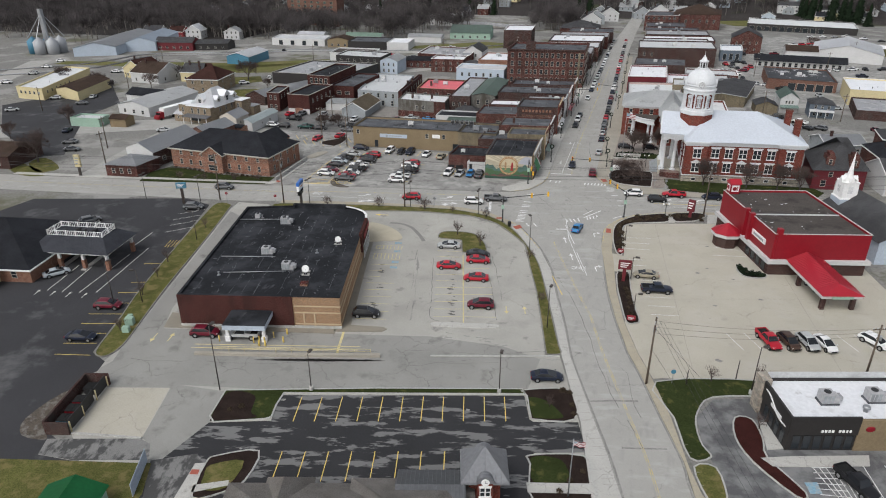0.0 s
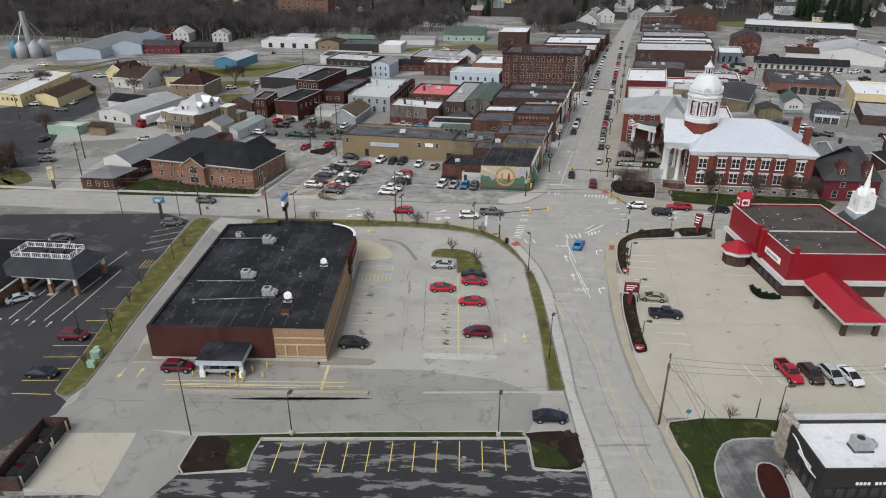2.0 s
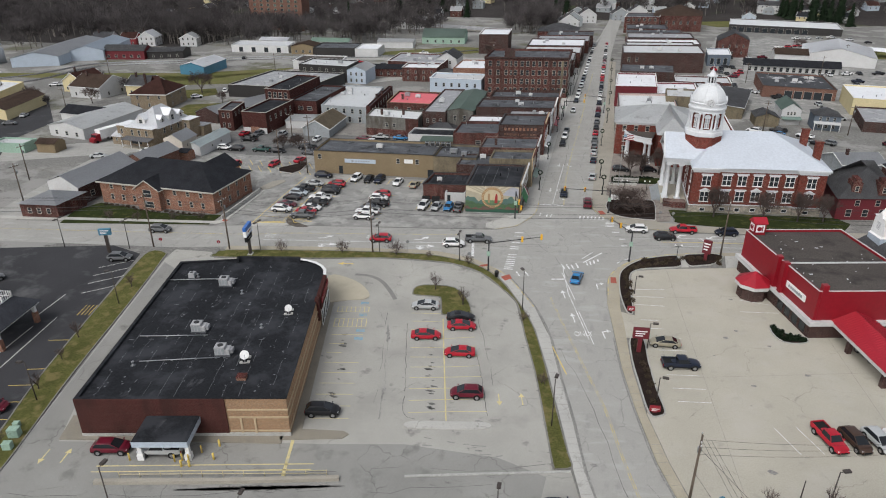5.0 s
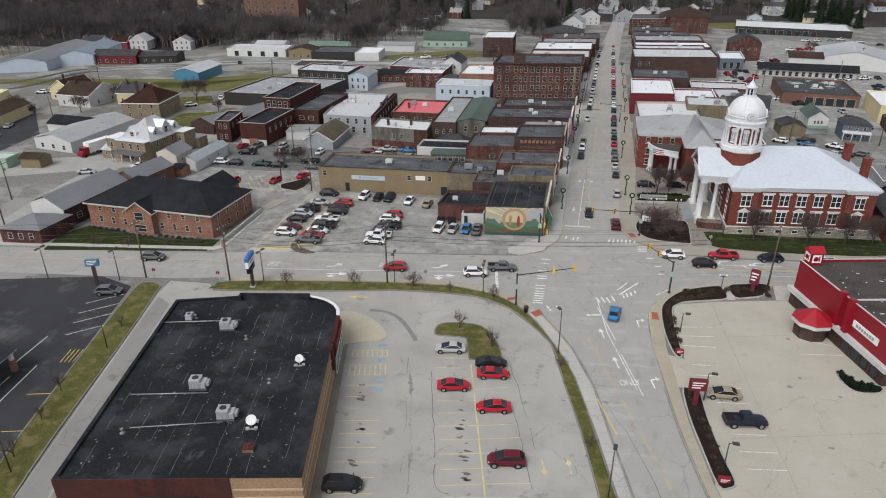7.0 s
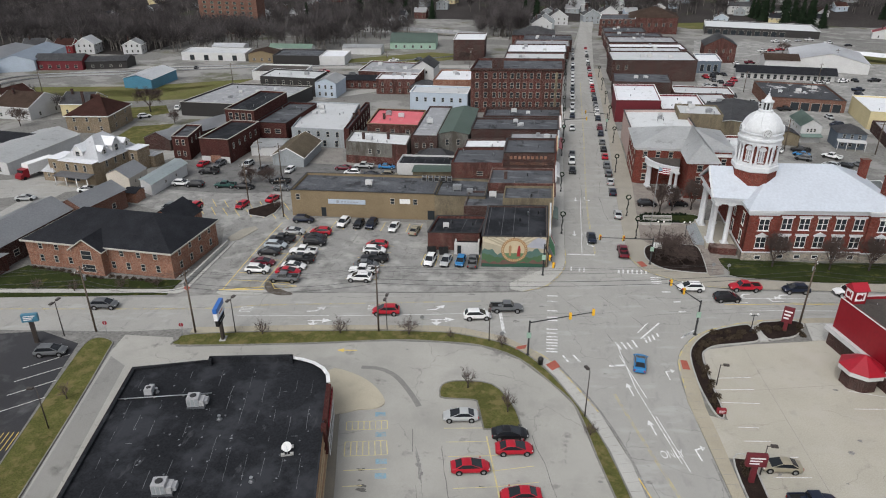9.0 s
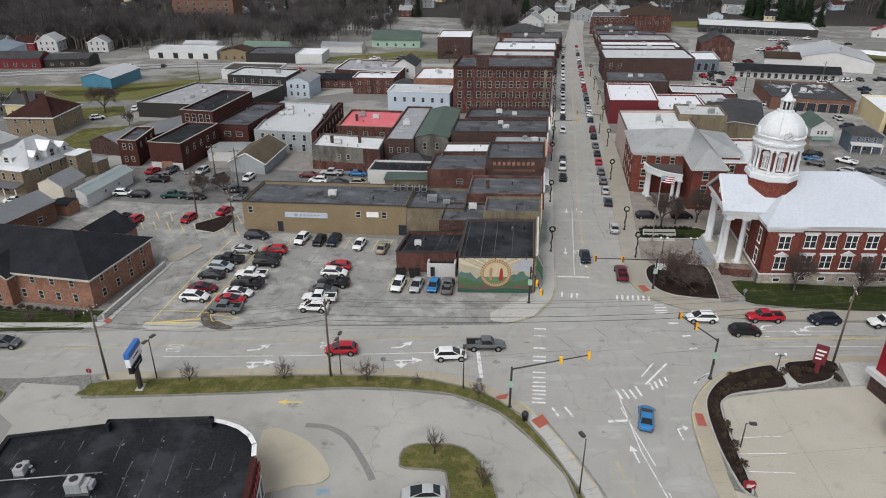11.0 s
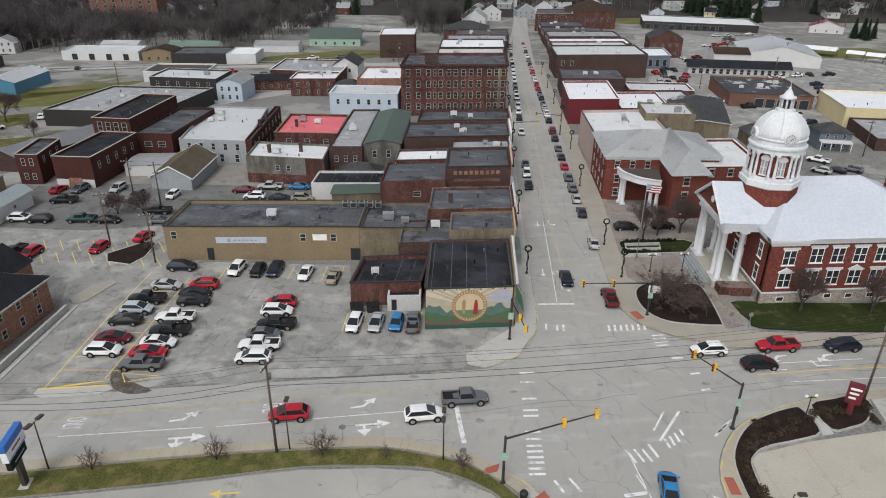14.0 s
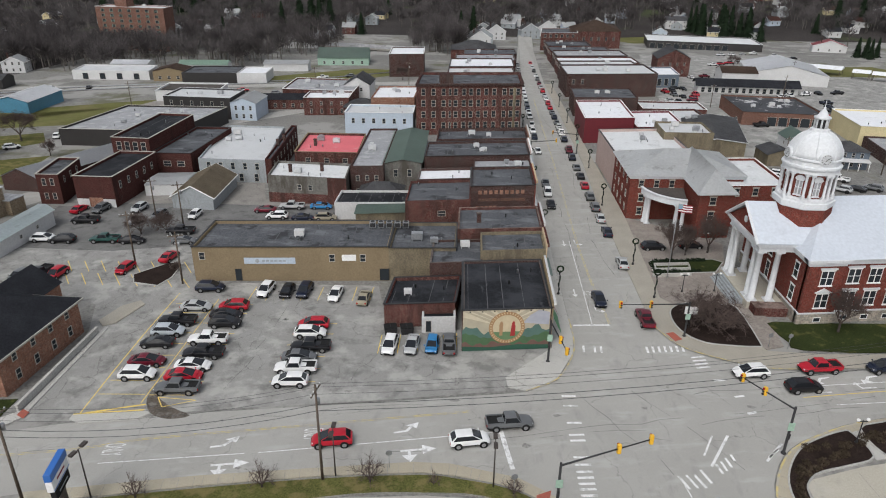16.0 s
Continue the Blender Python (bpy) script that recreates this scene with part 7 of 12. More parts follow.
for x, y, w, d, h, wl, rf, la in ((-46, 322, 28, 22, 8.5, "brick_dark", "r_dark", "dark brick row with a tar roof"), (-46, 346, 29, 24, 8.0, "brick_dark", "r_grey", "brick row with a grey roof"), (-44, 372, 29, 22, 7.6, "brick_red", "r_lgrey", "brick row with a pale roof"), (-44, 396, 30, 26, 8.0, "brick_dark", "r_white", "brick row with a patched white roof"), (-42, 424, 30, 24, 7.0, "brick_red", "r_grey", "brick row with a grey roof"), (-38, 450, 28, 22, 7.0, "brick_dark", "r_dark", "dark brick row"),
        (8, 398, 36, 22, 8.0, "brick_dark", "r_lgrey", "brick row with a pale roof"), (9, 422, 40, 20, 7.0, "brick_red", "r_white", "brick row with a white roof"), (10, 446, 38, 22, 7.5, "brick_dark", "r_grey", "brick row with a grey roof"), (10, 472, 34, 20, 7.0, "brick_red", "r_dark", "brick row with a tar roof"), (11, 498, 26, 24, 7.0, "brick_dark", "r_dark", "brick row with a dark roof"),
        (34, 300, 10, 20, 5.0, "brick_red", "r_lgrey", "low brick shop with a pale roof")):
    building("row_shop", la + " on the main street", (x, y), w, d, h, wl, rf, 7.5, 0, cop="trim_dark", units=3, group="main street rows", wins=[("f", 3, h - 2.6, 1.0, 1.6, 2, 2), ("r" if x < 0 else "l", 5, h - 2.8, 1.1, 1.8, 1, 1)])
for x, y in ((-36, 540), (-34, 566), (-24, 592), (2, 606), (16, 622), (-52, 616)):
    house(x, y, 14, 14, 6.4, "siding_g" if x % 4 else "siding_w", "r_shingle_g", 8, 4.6, "gable_v", "tall grey-roofed house at the end of the street")

# east side, behind the courthouse
building("shop_hall_east", "long dark roof with a pale ridge line behind the annex", (28.0, 276.0), 18.0, 34.0, 4.2, "stucco_old", "r_shingle_g", 6, -14, "gable_v", fascia="r_lgrey", rise=1.3)
building("tan_garage_east", "low tan garage with a dark roof", (48.6, 268.6), 7.4, 9.0, 3.2, "stucco_old", "r_shingle_g", -4, 0, "gable_v", rise=1.4)
GH = building("narrow_green_house", "narrow white two-storey house with a green roof", (57.4, 272.6), 6.4, 13.0, 5.4, "siding_w", "siding_gr", 5, -2, "gable_v", rise=2.1, cat="house", wins=[("f", 3, 3.5, 0.7, 1.1, 1.6, 1.6), ("l", 2, 3.4, 0.6, 0.9, 3, 3)])
bm = bmesh.new()
loft(bm, [[(0, -2.0, 2.3), (0, -2.0, 2.45), (0, 0, 3.0), (0, 0, 2.85)], [(6.4, -2.0, 2.3), (6.4, -2.0, 2.45), (6.4, 0, 3.0), (6.4, 0, 2.85)]])
part("porch_roof", bm, M["siding_gr"], GH).matrix_basis = pose(0, 0, 0, 0, 0, 5)
BH = building("porch_house", "slate blue house with a white front porch", (66.6, 267.8), 8.0, 8.0, 5.0, "siding_slate", "r_shingle_g", -8, -4, "hip_u", rise=1.9, cat="house", wins=[("f", 3, 3.3, 0.8, 1.3, 0.8, 0.8), ("f", 3, 0.8, 0.9, 1.5, 0.8, 0.8)])
bm = bmesh.new()
loft(bm, [[(0, -2.2, 2.5), (0, -2.2, 2.75), (0, 0, 3.05), (0, 0, 2.8)], [(8.0, -2.2, 2.5), (8.0, -2.2, 2.75), (8.0, 0, 3.05), (8.0, 0, 2.8)]])
part("porch_roof", bm, M["siding_w"], BH).matrix_basis = pose(0, 0, 0, 0, 0, -8)
for x_ in (0.2, 2.7, 5.3, 7.8):
    bm = bmesh.new()
    tube(bm, (x_, -2.0, 0), (x_, -2.0, 2.6), 0.12, 0.1, 6)
    part("porch_post", bm, M["white"], BH).matrix_basis = pose(0, 0, 0, 0, 0, -8)
building("grey_roof_store_east", "low store with a broad grey roof", (82.0, 268.0), 26.0, 24.0, 3.6, "brick_dark", "r_grey", -4, -10)
building("yellow_store", "cream yellow store with a white roof", (86.0, 294.0), 30.0, 26.0, 6.4, "cream", "r_white", -6, -8, cop="white")
DR = building("dark_red_house", "dark red house with a steep grey roof and stepped dormers", (49.5, 181.0), 13.0, 16.0, 5.6, "purple", "r_shingle_g", 10, -4, "hip_u", rise=6.0, eave=0.6, cat="house", wins=[("f", 3, 0.8, 1.3, 1.8, 1, 1), ("f", 2, 3.4, 1.1, 1.4, 2, 2)])
for s in (3.6, 9.2):
    bm = bmesh.new()
    box(bm, s - 1.0, s + 1.0, 1.4, 5.0, 6.0, 8.6)
    box(bm, s - 0.6, s + 0.6, 1.4, 4.6, 8.6, 9.4)
    part("dormer", bm, M["brick_red"], DR)
    windows(DR, s - 0.5, 1.36, 6.6, 0, 1, 1.0, 0.8, 1.3)
house(70.0, 200.0, 12, 13, 4.6, "brick_red", "r_shingle", 4, 3.4, "hip_u", "brick house with a dark hipped roof")
house(60.0, 214.0, 12, 10, 3.6, "siding_g", "r_metal", 14, 1.8)
house(88.0, 196.0, 12, 12, 5.0, "brick_office", "r_red", 4, 3.0, "hip_u", "brick house with a red roof")
house(78.0, 224.0, 12, 12, 4.0, "brick_red", "r_shingle_g", -6, 2.6, "hip_u")
house(66.0, 180.0, 11, 12, 5.0, "siding_w", "r_shingle_g", 8, 3.0)
CH = building("church", "pale blue church with a grey roof", (52.0, 136.5), 13.0, 21.0, 4.8, "siding_b", "r_shingle_g", 13, 19, "gable_v", rise=4.2, cat="church", wins=[("f", 2, 1.2, 1.2, 2.2, 1.5, 1.5), ("l", 4, 1.2, 1.0, 2.2, 1, 1)])
SP = thing("steeple", "white church steeple with louvres on a pale blue tower", "steeple", 49.6, 155.2, 0, 13)
bm = bmesh.new()
box(bm, -1.9, 1.9, -1.9, 1.9, -0.5, 7.4)
part("tower", bm, M["siding_b"], SP)
bm = bmesh.new()
loft(bm, [[(-1.95, -1.95, 7.4), (1.95, -1.95, 7.4), (1.95, 1.95, 7.4), (-1.95, 1.95, 7.4)], [(-1.7, -1.7, 7.7), (1.7, -1.7, 7.7), (1.7, 1.7, 7.7), (-1.7, 1.7, 7.7)], [(-1.6, -1.6, 11), (1.6, -1.6, 11), (1.6, 1.6, 11), (-1.6, 1.6, 11)], [(-1.8, -1.8, 11.1), (1.8, -1.8, 11.1), (1.8, 1.8, 11.1), (-1.8, 1.8, 11.1)]])
part("belfry", bm, M["white"], SP)
for an in range(0, 360, 90):
    bm = bmesh.new()
    for k in range(6):
        box(bm, -0.5, 0.5, -1.68, -1.6, 8.7 + 0.25 * k, 8.85 + 0.25 * k)
    q = part("louvre", bm, M["r_lgrey"], SP)
    q.matrix_basis = pose(0, 0, 0, 0, 0, an)
bm = bmesh.new()
lathe(bm, 0, 0, [(0.95, 11.1), (0.78, 11.7), (0.5, 13.2), (0.24, 15.2), (0.03, 17.6)], 8, smooth=False)
for an in range(0, 360, 90):
    g_ = [bm.verts.new(Matrix.Rotation(radians(an), 3, "Z") @ Vector(p)) for p in ((-0.75, -1.75, 11.1), (0.75, -1.75, 11.1), (0, -1.75, 12.3), (0, -0.3, 12.3))]
    for f_ in ((0, 1, 2), (1, 3, 2), (3, 0, 2)):
        bm.faces.new([g_[i_] for i_ in f_])
part("spire", bm, M["white"], SP)

# market shelters with white roofs
for i, (x, y) in enumerate(((130, 468), (136, 461), (142, 454), (151, 449), (160, 434), (166, 427), (172, 420))):
    S = thing("shelter", "open market shelter with a white gabled roof", "shelter", x, y, gz(y), -35, "market shelters")
    s = 1.7 if i == 3 else 1.0
    bm = bmesh.new()
    vs = [bm.verts.new((p[0] * s, p[1] * s, p[2])) for p in ((-4, -3, 3.2), (4, -3, 3.2), (4, 3, 3.2), (-4, 3, 3.2), (-4, 0, 4.6), (4, 0, 4.6))]
    for q in ((0, 1, 5, 4), (2, 3, 4, 5), (3, 0, 4), (1, 2, 5), (3, 2, 1, 0)):
        bm.faces.new([vs[k] for k in q])
    part("roof", bm, M["r_white"], S)
    for px in (-3.6, 3.6):
        for py in (-2.7, 2.7):
            bm = bmesh.new()
            box(bm, px * s - 0.12, px * s + 0.12, py * s - 0.12, py * s + 0.12, -0.5, 3.2)
            part("post", bm, M["wood"], S)

# scattered houses on the wooded slopes
hr = random.Random(5)
for i in range(84):
    if i % 3 == 0:
        x, y = hr.uniform(-420, -120), hr.uniform(560, 760)
    else:
        x, y = hr.uniform(-40, 440), hr.uniform(600, 860)
    if abs(x - 40) < 60 and y < 640:
        continue
    house(x, y, hr.uniform(8, 13), hr.uniform(8, 12), hr.choice((3.4, 5.4, 5.6)), hr.choice(("siding_w", "siding_w", "siding_g", "cream", "brick_red")), hr.choice(("r_shingle_g", "r_shingle", "r_lgrey", "r_shingle_b")), hr.uniform(-20, 20), 3.0, hr.choice(("gable_u", "gable_v")), "small house among bare trees on the slope", 2)
house(190, 552, 20, 14, 4.0, "siding_w", "r_red", -20, 3.4, "gable_v", "white house with a red roof")
house(120, 655, 18, 12, 5.6, "siding_w", "r_shingle_g", -8, 3.0)
house(150, 640, 16, 12, 5.6, "siding_w", "r_shingle_g", -8, 3.0)

# grain elevator
GE = thing("grain_elevator", "steel grain bins under a tall pipe frame", "grain elevator", -322, 322, gz(322))
for x, y in ((-6, -4), (0, -6), (6, -3), (-2, 3), (5, 4)):
    bm = bmesh.new()
    lathe(bm, x, y, [(3.2, 0), (3.2, 7), (0.6, 9.2), (0.3, 9.6)], 14)
    part("bin", bm, M["siding_blue"] if x < 0 else M["r_metal"], GE)
for x, y in ((-7, -6), (7, -6), (7, 6), (-7, 6), (0, -7), (0, 6)):
    bm = bmesh.new()
    tube(bm, (x, y, 9), (0, 0, 22), 0.25, 0.2, 5)
    part("spout", bm, M["steel"], GE)
bm = bmesh.new()
box(bm, -1, 1, -1, 1, 0, 24)
part("tower", bm, M["steel"], GE)

# bottom of the hill: grey roofs with a clock turret, and a green shed
def uv(a):
    return Vector((math.cos(radians(a)), math.sin(radians(a)))), Vector((-math.sin(radians(a)), math.cos(radians(a))))


def from_back(x, y, d, a=14.5):
    """The front-left corner of a block whose back-left corner is known."""
    return tuple(Vector((x, y)) - uv(a)[1] * d)


building("branch_office", "broad branch building under brown-grey shingle roofs", from_back(-37.4, 48.0, 16.0), 22.0, 16.0, 3.3, "brick_office", "r_branch", 14.5, 14.5, "hip_u", rise=3.4, eave=0.8, cat="bank")
building("branch_bay", "hipped bay of the branch building", from_back(-34.0, 50.4, 9.0), 4.4, 9.0, 3.2, "brick_office", "r_branch", 14.5, 14.5, "hip_v", rise=2.2, eave=0.6, cat="bank")
building("branch_wing", "taller shingled wing of the branch building", from_back(-24.0, 51.8, 14.0), 12.5, 14.0, 3.9, "brick_office", "r_branch", 14.5, 14.5, "hip_u", rise=3.0, eave=0.7, cat="bank")
LK = building("branch_link", "link of the branch building under a ribbed grey metal roof", from_back(-19.8, 54.6, 7.0), 7.0, 7.0, 3.7, "brick_office", "r_ribbed", 14.5, 14.5, "gable_u", rise=1.5, eave=0.5, cat="bank")
u_, v_ = uv(14.5)
for k in range(16):
    bm = bmesh.new()
    x_ = -0.2 + 0.49 * k
    p, q, r_ = u_ * x_ - v_ * 0.5, u_ * x_ + v_ * 3.5, u_ * x_ + v_ * 7.5
    sl = 1.5 / 3.5
    tube(bm, (*p, 3.88 - 0.5 * sl), (*q, 3.88 + 1.5), 0.035, 0.035, 4)
    tube(bm, (*q, 3.88 + 1.5), (*r_, 3.88 - 0.5 * sl), 0.035, 0.035, 4)
    part("roof_rib", bm, M["r_ribbed"], LK)
TU = thing("clock_turret", "brick clock turret under a ribbed grey metal roof", "turret", -10.4, 56.2, 0, 14.5)
bm = bmesh.new()
box(bm, -1.75, 1.75, -1.75, 1.75, -0.5, 5.3)
part("wall", bm, M["brick_court"], TU)
bm = bmesh.new()
box(bm, -2.0, 2.0, -2.0, 2.0, 4.6, 5.3)
part("cornice", bm, M["brick_dark"], TU)
bm = bmesh.new()
loft(bm, [[(-2.7, -2.7, 5.3), (2.7, -2.7, 5.3), (2.7, 2.7, 5.3), (-2.7, 2.7, 5.3)], [(-2.65, -2.65, 5.55), (2.65, -2.65, 5.55), (2.65, 2.65, 5.55), (-2.65, 2.65, 5.55)], [(-0.12, -0.12, 8.3), (0.12, -0.12, 8.3), (0.12, 0.12, 8.3), (-0.12, 0.12, 8.3)]])
part("roof", bm, M["r_ribbed"], TU, "grey standing-seam pyramid roof")
for an in range(0, 360, 90):
    for k in range(-4, 5):
        bm = bmesh.new()
        x_ = 0.58 * k
        z_ = 5.57 + 2.75 * (1 - abs(x_) / 2.65)
        tube(bm, (x_, -2.66, 5.57), (x_, -max(abs(x_), 0.1), z_), 0.035, 0.035, 4)
        q = part("roof_rib", bm, M["r_ribbed"], TU)
        q.matrix_basis = pose(0, 0, 0, 0, 0, an)
for an in (0, 180):
    bm = bmesh.new()
    loft(bm, [[(r * math.cos(radians(q)), y, 5.5 + r * math.sin(radians(q))) for q in range(0, 181, 15)] for r, y in ((1.0, -2.75), (0.96, -0.8))])
    D = part("dormer", bm, M["r_ribbed"], TU, "barrel-roofed dormer")
    D.matrix_basis = pose(0, 0, 0, 0, 0, an)
    for k in range(5):
        bm = bmesh.new()
        pts = [(1.02 * math.cos(radians(q)), -2.6 + 0.4 * k, 5.5 + 1.02 * math.sin(radians(q))) for q in range(0, 181, 20)]
        for p, q in zip(pts, pts[1:]):
            tube(bm, p, q, 0.03, 0.03, 4)
        part("rib", bm, M["r_ribbed"], D)
    bm = bmesh.new()
    box(bm, -0.85, 0.85, -2.72, -1.7, 3.4, 5.5)
    part("bay_wall", bm, M["brick_court"], D)
    bm = bmesh.new()
    tube(bm, (0, -2.86, 5.75), (0, -2.74, 5.75), 0.45, 0.45, 16)
    part("clock", bm, M["white"], D, "white round clock")
    bm = bmesh.new()
    obox(bm, 0.08, -2.88, 0, 0.3, 0.02, 5.73, 5.78)
    obox(bm, 0, -2.88, 0, 0.05, 0.02, 5.73, 6.05)
    part("pointer", bm, M["black_metal"], D)
    windows(TU, -0.7 if an == 0 else 0.7, -2.74 if an == 0 else 2.74, 3.7, an, 1, 1.4, 1.2, 1.3, "white", "double")
building("green_roof_shed_low", "shed with a bright green ribbed metal roof", (-56.6, 35.4), 6.4, 8.4, 2.2, "siding_gn", "emerald", 14, 14, "gable_v", rise=1.4)


# dark siding row beside the red store, houses at the woods' edge, motel row and mansard block
building("dark_station", "long dark low building with a grey roof", (-247.5, 354.0), 19.0, 12.0, 3.8, "black_wall", "r_shingle_g", 20, 12, "gable_u", rise=1.6, wins=[("f", 4, 1.0, 1.2, 1.2, 1, 1)])
house(-284.0, 398.0, 10, 12, 5.4, "siding_w", "r_white", 14, 3.4, "gable_v", "white gabled house at the edge of the woods")
house(-312.0, 392.0, 12, 10, 5.0, "siding_w", "r_shingle_g", 10, 3.0, "gable_u", "white house with grey roof at the woods")
house(-297.0, 398.0, 10, 10, 4.4, "barn", "r_maroon", 10, 3.0, "gable_u", "red-roofed house at the edge of the woods")
house(-258.0, 402.0, 10, 10, 5.0, "siding_w", "r_lgrey", 16, 2.6, "gable_v", "white house with pale roof by the woods")
MB = building("mansard_block", "grey mansard-roofed block with a pale flat top", (-140.0, 314.0), 24.0, 16.0, 7.6, "black_wall", "r_lgrey", -4, 0, cop="siding_w", units=2, wins=[("f", 6, 4.4, 1.0, 1.8, 1, 1), ("r", 4, 4.4, 1.0, 1.8, 1, 1), ("r", 4, 1.0, 1.0, 1.8, 1, 1)])
building("lavender_house", "pale lavender painted house end", (-116.0, 312.0), 9.0, 14.0, 6.0, "siding_b", "r_lgrey", -4, 0, "gable_v", rise=1.6, wins=[("f", 3, 3.6, 0.9, 1.5, 0.6, 0.6), ("f", 3, 0.8, 0.9, 1.5, 0.6, 0.6)])
building("courtyard_motel", "long low brick motel row with a dark roof", (-118.0, 330.0), 24.0, 9.0, 3.6, "brick_red", "r_shingle", 6, 4, "gable_u", rise=1.4, wins=[("f", 7, 0.8, 1.1, 1.5, 0.6, 0.6)])
building("white_brown_roof", "white building with a flat brown roof", (-156.0, 342.0), 24.0, 18.0, 4.2, "siding_w", "r_brown", 2, 6, cop="white")
building("white_balcony_shop", "low brick shop with a white roof and units", (-93.0, 322.0), 16.0, 12.0, 6.4, "brick_red", "r_white", 6, 2, cop="white", units=3, wins=[("f", 4, 3.6, 0.9, 1.4, 0.8, 0.8), ("f", 4, 0.8, 0.9, 1.6, 0.8, 0.8)])
building("slate_roof_house", "dark house with a grey slate hipped roof", (-78.0, 318.0), 12.0, 10.0, 4.0, "brick_dark", "r_shingle_g", 4, 2, "hip_u", rise=2.2, cat="house")

# red lorry with a white box
LO = thing("box_lorry", "red lorry with a white box body parked on a yard", "truck", -157.6, 206.8, gz(208), 77)
bm = bmesh.new()
box(bm, -5.5, 3.0, -1.25, 1.25, 1.1, 3.9)
part("box_body", bm, M["white"], LO)
bm = bmesh.new()
loft(bm, [[(-3.0, -1.2, z * 1.0), (-3.0, 1.2, z * 1.0), (-3.0 - w, 1.1, z), (-3.0 - w, -1.1, z)] for z, w in ((0.5, 2.6), (1.5, 2.5), (1.8, 1.7), (2.8, 1.35))])
for q in bm.verts:
    q.co.x -= 2.6
part("cab", bm, M["redpaint"], LO)
bm = bmesh.new()
box(bm, -7.3, -7.0, -0.95, 0.95, 1.9, 2.6)
part("windscreen", bm, M["glass_car"], LO)
for x in (-7.0, -1.5, 1.0):
    for s in (-1.05, 1.05):
        bm = bmesh.new()
        tube(bm, (x, s - 0.15, 0.5), (x, s + 0.15, 0.5), 0.5, 0.5, 12)
        part("wheel", bm, M["tyre"], LO)

# railway lines across the yard
def rails(pts, label):
    R = thing("railway_track", label, "railway track", kind="structure")
    pts = smooth_line(pts, 6)
    bm = bmesh.new()
    f = line(pts, 3.2)
    bm.faces.new([bm.verts.new((p[0], p[1], gz(p[1]) + 0.03)) for p in f])
    part("ballast", bm, M["r_brown"], R)
    for off in (-0.72, 0.72):
        q = along(pts, off)
        bm = bmesh.new()
        for a, b in zip(q, q[1:]):
            tube(bm, (a[0], a[1], gz(a[1]) + 0.16), (b[0], b[1], gz(b[1]) + 0.16), 0.09, 0.09, 4)
        part("rail", bm, M["steel"], R)


rails([(-330, 240), (-276, 293), (-267, 330), (-250, 343), (-226, 352), (-196, 372), (-120, 396), (-60, 440)], "rusty railway track on dark ballast")
rails([(-322, 232), (-264, 279), (-260, 322), (-246, 336), (-222, 346), (-190, 366), (-118, 391)], "second railway track beside a yard")
# road bridge at the end of the valley
BR = thing("road_bridge", "concrete road bridge with pale railings", "bridge", kind="structure")
bm = bmesh.new()
obox(bm, -100, 522, -18, 62, 9, -3.4, -2.4)
part("deck", bm, M["paving"], BR)
for s in (-4.4, 4.4):
    bm = bmesh.new()
    obox(bm, -100 + s * 0.31, 522 + s * 0.95, -18, 62, 0.3, -2.4, -1.2)
    part("railing", bm, M["r_grey"], BR)
for k in range(4):
    bm = bmesh.new()
    obox(bm, -124 + 16 * k, 530 - 5.2 * k, -18, 1.2, 7, -9, -3.4)
    part("pier", bm, M["slab"], BR)

# rows of small houses above the school
for i in range(26):
    x, y = -30 + 17 * i + hr.uniform(-6, 6), 628 + 22 * (i % 4) + hr.uniform(-6, 6)
    if abs(x - 8) < 16:
        continue
    house(x, y, hr.uniform(8, 12), hr.uniform(8, 11), hr.choice((3.6, 5.4)), hr.choice(("siding_w", "siding_w", "siding_g", "siding_b")), hr.choice(("r_shingle_g", "r_lgrey", "r_shingle", "r_maroon")), hr.uniform(-14, 14), 2.8, hr.choice(("gable_u", "gable_v")), "small house on the slope above the school", 2)


# ---- courthouse ----
def columns(parent, spots, z0, z1, r, name="column"):
    bm = bmesh.new()
    H = z1 - z0
    box(bm, -r * 1.5, r * 1.5, -r * 1.5, r * 1.5, 0, 0.25)
    lathe(bm, 0, 0, [(r * 1.3, 0.25), (r * 1.3, 0.45), (r, 0.6), (r * 0.98, H * 0.4), (r * 0.82, H - 0.7), (r * 0.95, H - 0.65), (r * 1.15, H - 0.3)], 14)
    box(bm, -r * 1.4, r * 1.4, -r * 1.4, r * 1.4, H - 0.3, H)
    first = None
    for x, y in spots:
        if first is None:
            first = part(name, bm, M["court_white"], parent, "white stone column with moulded capital")
            first.matrix_basis = pose(x, y, z0)
        else:
            share(name, first, parent, pose(x, y, z0))


